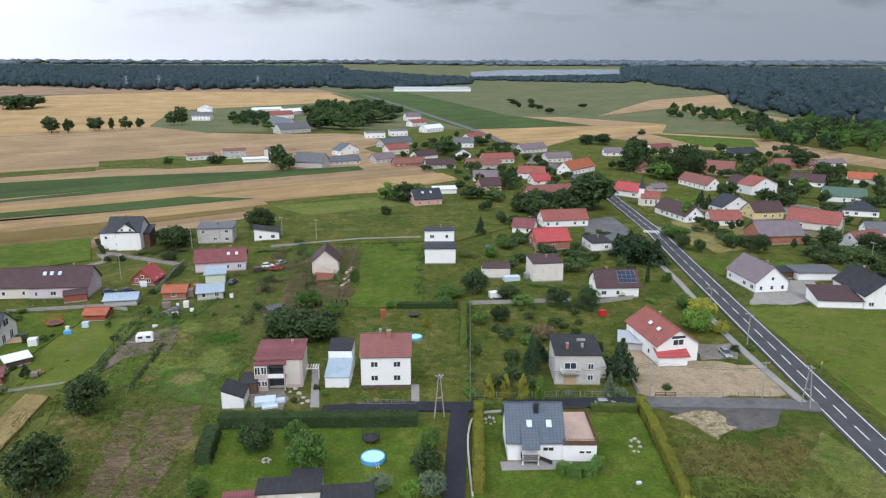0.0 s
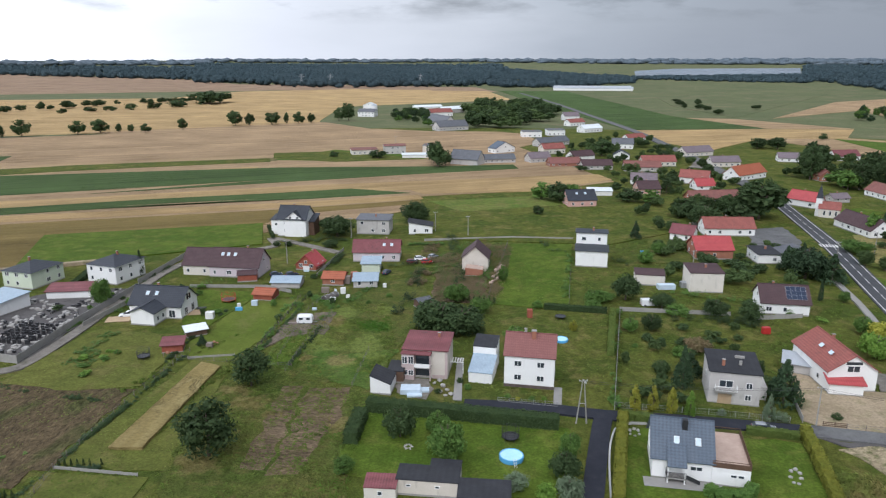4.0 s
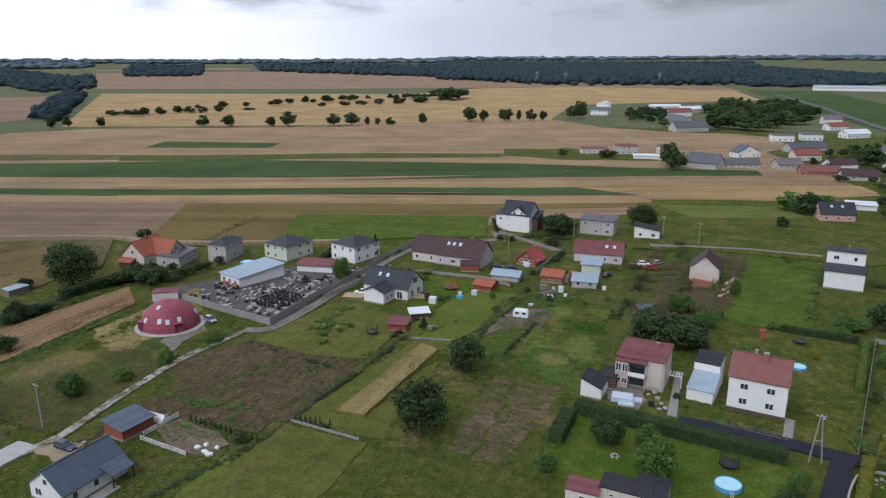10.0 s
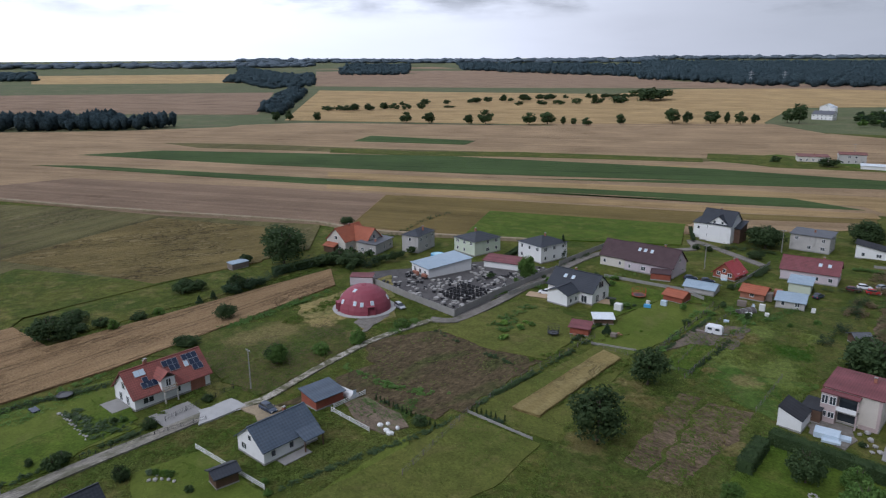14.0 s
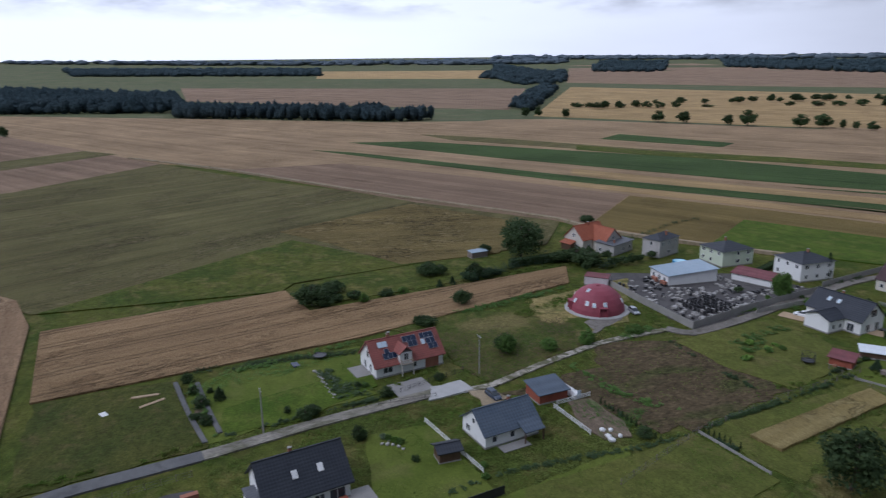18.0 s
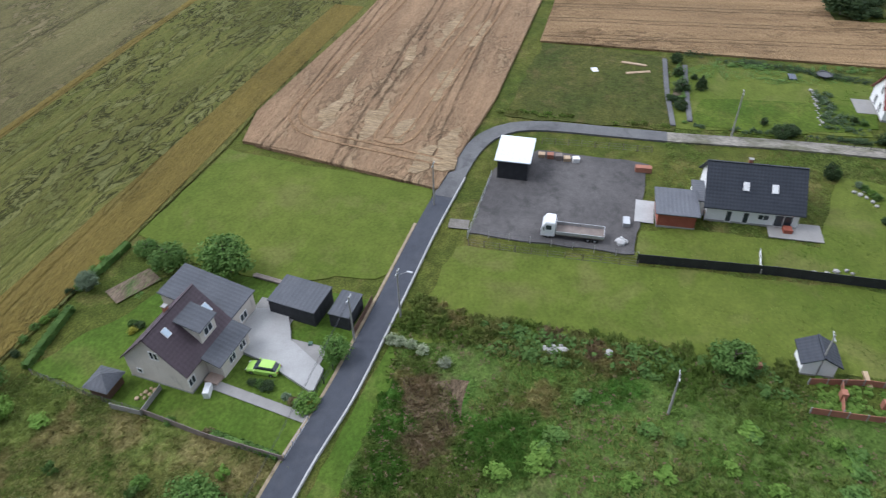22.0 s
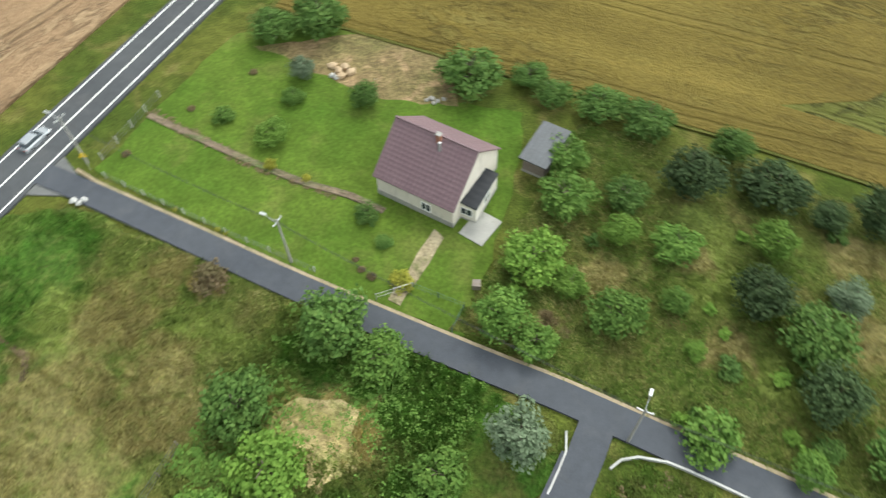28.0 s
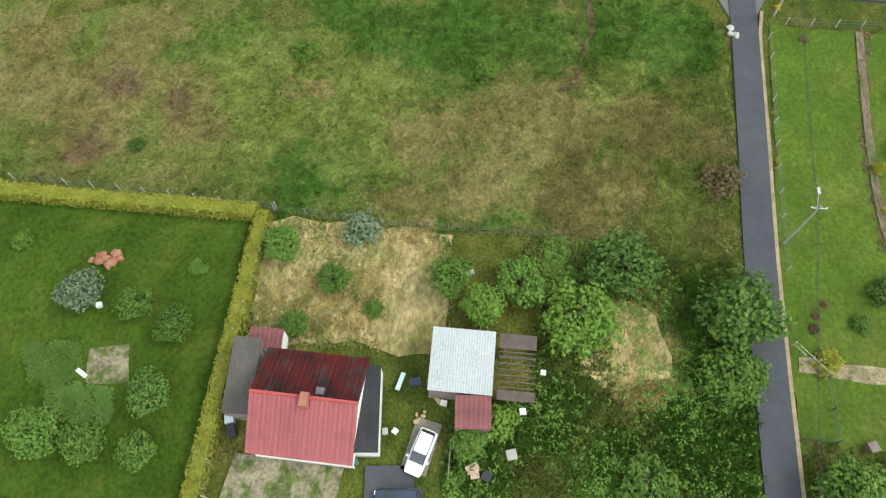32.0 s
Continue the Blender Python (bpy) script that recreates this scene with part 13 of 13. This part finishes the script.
slab("yard_box", 15.1, 1.6, 223, 1.0, 0.4, 0.2, "wood", "pale planks before a barn", "yard object", 0.15)
slab("yard_box", 14.8, 1.0, 260, 0.6, 0.5, 0.4, "paint_white", "white can before a barn", "yard object", 0.15)
slab("yard_box", 9.2, -2.0, 297, 1.2, 0.8, 0.3, "terrace", "pinkish tarpaulin bundle in weeds", "yard object", 0.15)
slab("yard_box", 8.6, -3.3, 334, 0.9, 0.8, 0.6, "darkmetal", "dark bin in weeds", "yard object", 0.15)
slab("yard_box", 14.6, -6.3, 371, 0.6, 0.6, 0.4, "paint_white", "white bucket beside a pergola", "yard object", 0.15)
slab("yard_box", 12.1, -3.3, 408, 0.5, 0.4, 0.3, "paint_white", "white tin beside a shed", "yard object", 0.15)
slab("yard_box", 18.4, -8.1, 445, 0.5, 0.5, 0.4, "paint_white", "white basin beside a pergola", "yard object", 0.15)
slab("yard_box", 8.9, 8.5, 482, 0.7, 0.7, 0.8, "r_green", "green bin at a house corner", "yard object", 0.15)
boulders("fire_ring", [(-25.3 + 0.6 * math.cos(k * 0.7), 105.8 + 0.6 * math.sin(k * 0.7)) for k in range(9)], "ring of stones round a fireplace on a lawn", "stone", 0.15, 0.25, 21, "fire ring")
boulders("plank_heap", [(13.6, 3.4), (13.2, 3.1), (13.5, 2.8), (13.9, 2.7), (12.9, 3.4)], "heap of pale broken planks and stone", "wood", 0.15, 0.35, 16, "heap")
fence("fence", "old board fence beside weeds", [(11.5, 0.1), (8.1, 0.1)], 1.0, 2.0, "board", "oldwood")
scrub("undergrowth", [(-90.4, 196.3), (-48.9, 184.9), (-20.0, 175.0), (-27.8, 252.7), (36.0, 259.0), (76.7, 200.6), (50.5, 126.8), (11.8, 128.4), (-13.2, 129.4), (-37.3, 146.8), (-41.9, 117.0), (-53.8, 96.9), (-64.2, 97.3), (-96.4, 155.5)], 9000, "tuft", "grass tussocks among village gardens", 0.25, 0.70, 0.30, 51, 6)
scrub("undergrowth", [(91.8, 212.0), (136.6, 187.6), (94.8, 125.1), (84.7, 125.5), (91.8, 170.7)], 2500, "tuft", "grass tussocks beside the main road", 0.25, 0.70, 0.30, 52, 6)
scrub("undergrowth", [(-202.1, 55.5), (-184.8, 93.8), (-160.4, 127.7), (-90.3, 128.8), (-56.1, 119.4), (-53.6, 77.2), (-113.4, 26.7)], 8000, "tuft", "grass tussocks among village plots", 0.25, 0.70, 0.30, 53, 6)
scrub("undergrowth", [(-119.8, 9.1), (-117.5, 67.2), (-91.4, 80.7), (-58.6, 58.1), (-64.1, 5.7)], 6000, "tuft", "grass tussocks in village gardens", 0.25, 0.60, 0.25, 54, 6)
# gardens along the western lane
scrub("hedgerow", [(-136.4, 34.9), (-137.6, 37.9), (-128.8, 38.4), (-125.9, 43.2), (-121.0, 43.0), (-122.0, 35.4)], 150, "leaf_dark", "rockery border of dark shrubs and stones", 0.25, 0.60, 1.00, 95, 12, "border")
boulders("rockery", [(-136.8 + 0.9 * k, 34.7 + 0.25 * (k % 3)) for k in range(16)], "pale stones edging a shrub border", "stone", 0.25, 0.5, 62)
scrub("hedgerow", [(-150.8, 5.9), (-147.2, 28.0), (-143.4, 47.4), (-141.2, 47.0), (-145.0, 27.4), (-148.4, 5.5)], 200, "leaf_dark", "dark overgrown margin along a wheat field", 0.35, 0.80, 1.10, 96, 12, "hedgerow")
scrub("hedgerow", [(-85.6, 41.6), (-86.2, 54.4), (-81.8, 80.1), (-83.4, 112.2), (-82.4, 112.2), (-80.6, 80.0), (-85.0, 54.2), (-84.4, 41.6)], 240, "leaf_dark", "dark weeds along a plot fence", 0.25, 0.55, 0.80, 97, 12, "hedgerow")
scrub("undergrowth", [(-100.5, 75.0), (-99.4, 79.0), (-90.2, 79.0), (-86.5, 76.5), (-92.0, 72.4)], 130, "leaf", "rows of green vegetables in a dark bed", 0.20, 0.45, 0.50, 98, 9, "vegetables")
boulders("covered_heap", [(-89.3, 74.1), (-88.6, 75.4), (-86.9, 73.6), (-85.7, 73.3), (-86.2, 75.6)], "crumpled white sheets over garden heaps", "paint_white", 0.5, 0.9, 63, "heap")
scrub("hedgerow", [(-141.8, 11.2), (-130.3, 11.3), (-118.6, 11.9), (-118.6, 10.3), (-130.3, 9.7), (-141.7, 9.6)], 22, "leaf", "shrubs between two edging strips", 0.30, 0.60, 1.30, 71, 26, "hedgerow")
scrub("hedgerow", [(-118.7, 13.2), (-119.1, 26.8), (-119.8, 45.4), (-118.6, 45.4), (-117.9, 26.8), (-117.5, 13.2)], 60, "leaf_dark", "low shrubs along a lane", 0.25, 0.55, 0.90, 72, 26, "hedgerow")
scrub("hedgerow", [(-116.3, -21.9), (-116.9, -4.8), (-117.3, 8.9), (-115.7, 9.0), (-115.3, -4.7), (-114.7, -21.8)], 60, "tuft", "tall grass along a lane", 0.30, 0.60, 0.80, 73, 26, "hedgerow")
scrub("hedgerow", [(-135.6, 37.0), (-129.4, 37.5), (-124.8, 38.3), (-124.5, 36.3), (-129.2, 35.6), (-135.5, 35.0)], 24, "leaf_grey", "shrubs in a gravel bed", 0.25, 0.50, 0.90, 74, 26, "hedgerow")
scrub("hedgerow", [(-145.2, 19.5), (-147.6, 36.7), (-148.8, 47.7), (-146.8, 47.9), (-145.6, 36.9), (-143.3, 19.7)], 50, "leaf", "uneven hedge along a wheat field", 0.30, 0.70, 1.10, 75, 26, "hedgerow")
scrub("hedgerow", [(-64.0, -22.5), (-62.4, -12.4), (-62.8, 1.3), (-64.6, 24.7), (-58.6, 25.2), (-56.8, 1.7), (-56.4, -12.7), (-58.1, -23.4)], 420, "tuft", "tall weeds behind a lawn", 0.30, 0.80, 1.00, 76, 26, "hedgerow")
scrub("hedgerow", [(-61.2, -12.5), (-61.6, 1.4), (-62.4, 24.5), (-57.4, 24.7), (-56.6, 1.6), (-56.2, -12.4)], 200, "leaf", "nettles and weeds behind a lawn", 0.30, 0.80, 1.10, 77, 26, "hedgerow")
scrub("hedgerow", [(-62.1, 26.5), (-62.2, 35.0), (-62.6, 44.1), (-57.6, 44.4), (-57.2, 35.1), (-57.1, 26.6)], 140, "leaf_light", "weeds inside half-built walls", 0.20, 0.50, 0.80, 78, 26, "hedgerow")
slab("yard_box", -59.6, 29.2, 5, 0.8, 0.7, 1.2, "brick", "red brick pier in weeds", "yard object", 0.15)
slab("yard_box", -59.4, 33.5, 5, 0.7, 0.6, 1.1, "brick", "red brick pier in weeds", "yard object", 0.15)
slab("yard_box", -60.8, 37.1, 5, 1.0, 0.8, 1.1, "brick", "red brick pier in weeds", "yard object", 0.15)
slab("yard_box", -60.8, 40.3, 5, 1.0, 0.9, 1.2, "brick", "red brick pier in weeds", "yard object", 0.15)
slab("yard_box", -62.0, 20.4, 5, 0.7, 0.6, 0.8, "brick", "stack of red bricks on grass", "yard object", 0.15)
slab("yard_box", -101.1, 5.1, 5, 1.0, 2.6, 0.9, "brick", "stacks of bricks beside a yard", "yard object", 0.15)
slab("yard_box", -86.3, 3.4, 5, 1.8, 1.0, 0.7, "metal", "silver covered trailer in a yard", "yard object", 0.15)
slab("yard_box", -89.9, 26.1, 5, 1.2, 1.2, 0.7, "redwood", "brown garden table on a terrace", "yard object", 0.15)
slab("yard_box", -141.8, 31.8, 5, 2.4, 1.4, 0.3, "solar", "dark panel lying on a lawn", "yard object", 0.15)
slab("yard_box", -145.2, 38.0, 5, 1.6, 1.0, 0.3, "darkmetal", "dark garden frame on a lawn", "yard object", 0.15)
slab("yard_box", -63.1, 32.4, 5, 2.4, 0.5, 0.3, "wood", "planks beside a shed", "yard object", 0.15)
slab("yard_box", -80.2, -20.7, 5, 2.2, 3.0, 0.1, "gravel", "gravel entrance to a yard", "yard object", 0.15)
boulders("rubble_row", [(-81.2, 24.0), (-80.8, 25.5), (-81.1, 27.2), (-81.3, 28.8), (-81.7, 30.5), (-82.3, 31.8), (-82.8, 33.1), (-82.4, 33.8)], "pale rubble along a black fence", "stone", 0.3, 0.6, 31, "stones")
boulders("rockery", [(-102.7, 37.1), (-102.2, 37.9), (-101.6, 38.7), (-100.6, 39.4), (-99.6, 39.8), (-103.3, 38.7)], "rocky flower bed on a lawn", "stone", 0.3, 0.5, 26, "stones")
boulders("white_heap", [(-81.8, 2.6), (-82.1, 3.1), (-81.8, 3.6), (-81.3, 3.0)], "pale round heap of gravel", "kerb", 0.5, 0.8, 25, "stones")
boulders("brush_heap", [(-59.4, -3.9), (-59.1, -3.2), (-59.5, -2.5), (-59.0, -1.9), (-58.5, -2.9)], "pale heap of cut brush and rubble", "stone", 0.3, 0.6, 33, "stones")
fence("fence", "white garden fence panel", [(-84.0, 22.0), (-79.4, 21.8)], 0.9, 1.5, "panel", "paint_white")
fence("fence", "wire fence on a low wall", [(-75.9, -18.2), (-76.1, -6.8), (-77.0, 5.6)], 1.2, 2.5, "wire", "metal")
fence("fence", "wire fence along the lane", [(-105.9, -12.3), (-106.8, -3.3), (-107.4, 6.2)], 1.2, 2.5, "wire", "metal")
# near the stonemason yard
scrub("hedgerow", [(-190.7, 150.7), (-196.6, 173.4), (-206.9, 202.6), (-208.0, 222.3), (-205.0, 222.5), (-204.0, 203.3), (-193.7, 174.3), (-187.8, 151.5)], 90, "leaf_dark", "row of young conifers and shrubs", 0.30, 0.80, 1.80, 81, 26, "hedgerow")
scrub("hedgerow", [(-147.2, 91.0), (-152.7, 109.1), (-156.9, 128.1), (-153.0, 129.0), (-148.8, 110.1), (-143.4, 92.2)], 110, "tuft", "tall dry grass before a dome", 0.30, 0.80, 0.80, 82, 26, "hedgerow")
scrub("hedgerow", [(-117.0, 86.6), (-98.8, 87.2), (-88.9, 92.0), (-88.0, 90.2), (-98.4, 85.2), (-116.9, 84.6)], 60, "leaf", "weeds along a plot edge", 0.30, 0.70, 0.80, 83, 26, "hedgerow")
scrub("hedgerow", [(-116.4, 115.2), (-97.0, 112.7), (-88.3, 112.6), (-88.3, 111.1), (-97.1, 111.2), (-116.6, 113.7)], 60, "leaf_dark", "low dark hedge across plots", 0.30, 0.60, 0.90, 84, 26, "hedgerow")
scrub("hedgerow", [(-106.8, 123.6), (-109.8, 132.8), (-111.1, 146.2), (-105.2, 146.8), (-103.9, 133.9), (-101.1, 125.5)], 40, "leaf", "low bushes on a green plot", 0.50, 1.10, 1.10, 85, 26, "hedgerow")
scrub("hedgerow", [(-122.2, 41.0), (-126.0, 56.4), (-134.4, 80.9), (-132.9, 81.4), (-124.6, 56.8), (-120.8, 41.3)], 60, "tuft", "grass along a farm track", 0.30, 0.60, 0.70, 86, 26, "hedgerow")
scrub("hedgerow", [(-179.0, 92.2), (-181.1, 125.2), (-176.1, 149.8), (-173.2, 149.2), (-178.2, 125.1), (-176.0, 92.4)], 120, "tuft", "tall grass beside a wheat strip", 0.30, 0.80, 0.80, 87, 26, "hedgerow")
scrub("hedgerow", [(-124.3, 148.3), (-113.6, 167.3), (-101.8, 195.8), (-99.9, 195.0), (-111.8, 166.4), (-122.5, 147.3)], 70, "leaf", "shrubs behind garden sheds", 0.30, 0.90, 1.60, 88, 26, "hedgerow")
scrub("hedgerow", [(-88.2, 115.5), (-84.5, 133.3), (-78.2, 150.6), (-76.3, 149.9), (-82.5, 132.8), (-86.2, 115.1)], 60, "tuft", "weeds along a plot fence", 0.30, 0.70, 0.80, 89, 26, "hedgerow")
scrub("hedgerow", [(-63.8, 146.2), (-61.4, 165.8), (-57.2, 189.9), (-55.2, 189.6), (-59.4, 165.5), (-61.8, 145.9)], 60, "leaf", "weeds along a plot fence", 0.30, 0.80, 0.90, 90, 26, "hedgerow")
scrub("hedgerow", [(-41.1, 256.5), (-31.8, 216.5), (-27.4, 185.3), (-31.3, 184.8), (-35.7, 215.7), (-45.0, 255.6)], 80, "leaf_dark", "thicket between long gardens", 0.40, 1.10, 2.60, 91, 26, "hedgerow")
scrub("hedgerow", [(-13.8, 263.1), (-3.0, 241.9), (23.3, 228.9), (21.9, 226.2), (-5.0, 239.7), (-16.4, 261.7)], 80, "leaf_dark", "shrubs between village houses", 0.40, 1.00, 2.20, 92, 26, "hedgerow")
# plots behind the village houses
scrub("hedgerow", [(-86.7, 129.4), (-88.6, 147.1), (-89.0, 165.0), (-88.0, 165.0), (-87.6, 147.2), (-85.7, 129.5)], 90, "leaf_dark", "dark overgrown fence between plots", 0.25, 0.50, 1.00, 101, 26, "hedgerow")
scrub("hedgerow", [(-82.8, 97.8), (-82.9, 113.8), (-84.3, 133.9), (-83.3, 134.0), (-81.9, 113.9), (-81.8, 97.8)], 120, "leaf_dark", "dark overgrown fence between plots", 0.25, 0.50, 0.90, 102, 26, "hedgerow")
scrub("hedgerow", [(-68.7, 142.2), (-69.2, 154.9), (-70.0, 169.2), (-69.0, 169.3), (-68.2, 155.0), (-67.7, 142.3)], 80, "leaf_dark", "dark overgrown fence between plots", 0.25, 0.50, 0.90, 103, 26, "hedgerow")
scrub("hedgerow", [(-59.0, 134.1), (-59.5, 146.1), (-60.0, 159.8), (-59.0, 159.8), (-58.5, 146.1), (-58.0, 134.1)], 80, "leaf_dark", "dark overgrown fence between plots", 0.25, 0.50, 0.90, 104, 26, "hedgerow")
scrub("hedgerow", [(-75.6, 204.2), (-76.5, 224.7), (-74.5, 224.8), (-73.6, 204.3)], 50, "leaf_dark", "dark hedge along a concrete wall", 0.40, 0.80, 1.80, 105, 26, "hedgerow")
scrub("hedgerow", [(-45.4, 193.7), (-46.8, 213.2), (-49.8, 240.2), (-44.9, 240.8), (-41.8, 213.7), (-40.4, 194.0)], 90, "leaf_brown", "brown thicket beside gardens", 0.50, 1.20, 2.00, 106, 26, "hedgerow")
scrub("hedgerow", [(-35.5, 177.7), (-29.7, 166.0), (-25.2, 155.5), (-30.7, 153.2), (-35.1, 163.5), (-40.9, 175.0)], 80, "leaf_dark", "dark bushes behind a house", 0.60, 1.30, 3.20, 107, 26, "hedgerow")
scrub("hedgerow", [(-125.3, 199.0), (-123.4, 182.8), (-125.4, 182.5), (-127.2, 198.8)], 40, "leaf_dark", "clipped hedge along a lane", 0.40, 0.70, 1.20, 108, 26, "hedgerow")
scrub("hedgerow", [(-69.9, 180.3), (-64.7, 176.8), (-58.9, 171.2), (-61.0, 169.0), (-66.6, 174.5), (-71.6, 177.8)], 60, "leaf", "shrubs round a vegetable garden", 0.30, 0.80, 1.30, 109, 26, "hedgerow")
scrub("hedgerow", [(-108.5, 239.3), (-99.8, 236.0), (-79.8, 244.0), (-79.1, 242.1), (-99.5, 234.1), (-109.2, 237.5)], 70, "leaf_dark", "clipped hedge before a white house", 0.40, 0.80, 1.40, 110, 26, "hedgerow")
scrub("hedgerow", [(-56.1, 241.6), (-43.9, 244.3), (-43.5, 242.4), (-55.7, 239.6)], 60, "leaf", "hedge behind a small white house", 0.40, 0.80, 1.30, 111, 26, "hedgerow")
scrub("hedgerow", [(-183.7, 108.9), (-186.4, 121.6), (-184.6, 137.7), (-167.8, 139.5), (-167.5, 134.5), (-181.2, 134.1), (-181.4, 121.9), (-178.8, 109.9)], 90, "leaf_pine", "tall dark conifer hedge along a field", 0.90, 1.70, 4.60, 112, 26, "hedgerow")
scrub("hedgerow", [(-183.3, 93.3), (-183.2, 99.7), (-183.6, 107.7), (-179.6, 107.9), (-179.2, 99.8), (-179.3, 93.3)], 36, "leaf_pine", "young dark conifers along a field", 0.60, 1.20, 2.60, 113, 26, "hedgerow")
scrub("hedgerow", [(-155.8, 77.7), (-156.7, 88.9), (-159.4, 105.5), (-161.0, 115.1), (-158.0, 115.6), (-156.4, 106.0), (-153.7, 89.3), (-152.8, 77.9)], 110, "leaf", "weeds along a wheat strip", 0.30, 0.80, 1.00, 114, 26, "hedgerow")
scrub("hedgerow", [(-122.3, 104.9), (-124.0, 110.4), (-125.0, 115.5), (-122.1, 116.1), (-121.1, 111.1), (-119.5, 105.8)], 40, "leaf", "shrubs by a lane corner", 0.40, 0.80, 1.10, 115, 26, "hedgerow")
scrub("hedgerow", [(-121.4, 128.1), (-121.9, 138.5), (-122.4, 150.0), (-120.9, 150.0), (-120.4, 138.6), (-119.9, 128.2)], 60, "leaf", "weeds below a concrete wall", 0.30, 0.60, 0.80, 116, 26, "hedgerow")
scrub("hedgerow", [(-100.1, 80.2), (-91.8, 81.4), (-91.6, 80.4), (-99.9, 79.2)], 24, "leaf_pine", "row of clipped dwarf conifers", 0.30, 0.50, 1.00, 117, 26, "hedgerow")
scrub("hedgerow", [(-80.2, 90.2), (-73.4, 90.7), (-73.3, 89.7), (-80.1, 89.2)], 24, "leaf_pine", "row of clipped dwarf conifers", 0.30, 0.50, 1.00, 118, 26, "hedgerow")
slab("terrace", -96.8, 160.9, 20, 5.0, 4.0, 0.12, "wood", "sandy wooden terrace beside a house", "terrace", 0.1)
slab("terrace", -113.0, 153.1, 20, 6.0, 4.0, 0.12, "wood", "sandy terrace with low wall", "terrace", 0.1)
boulders("scrap_heap", [(-88.6, 136.6), (-88.8, 137.9), (-87.5, 137.2), (-88.4, 135.3)], "rusty scrap heap beside a red shed", "leafheap", 0.3, 0.7, 34, "heap")
boulders("earth_mound", [(-81.1, 143.0), (-80.1, 142.5), (-80.4, 141.4)], "reddish earth mound on a lawn", "leafheap", 0.3, 0.7, 29, "heap")
trampoline(-92.2, 131.7, 1.4, "small black netted trampoline on a plot")
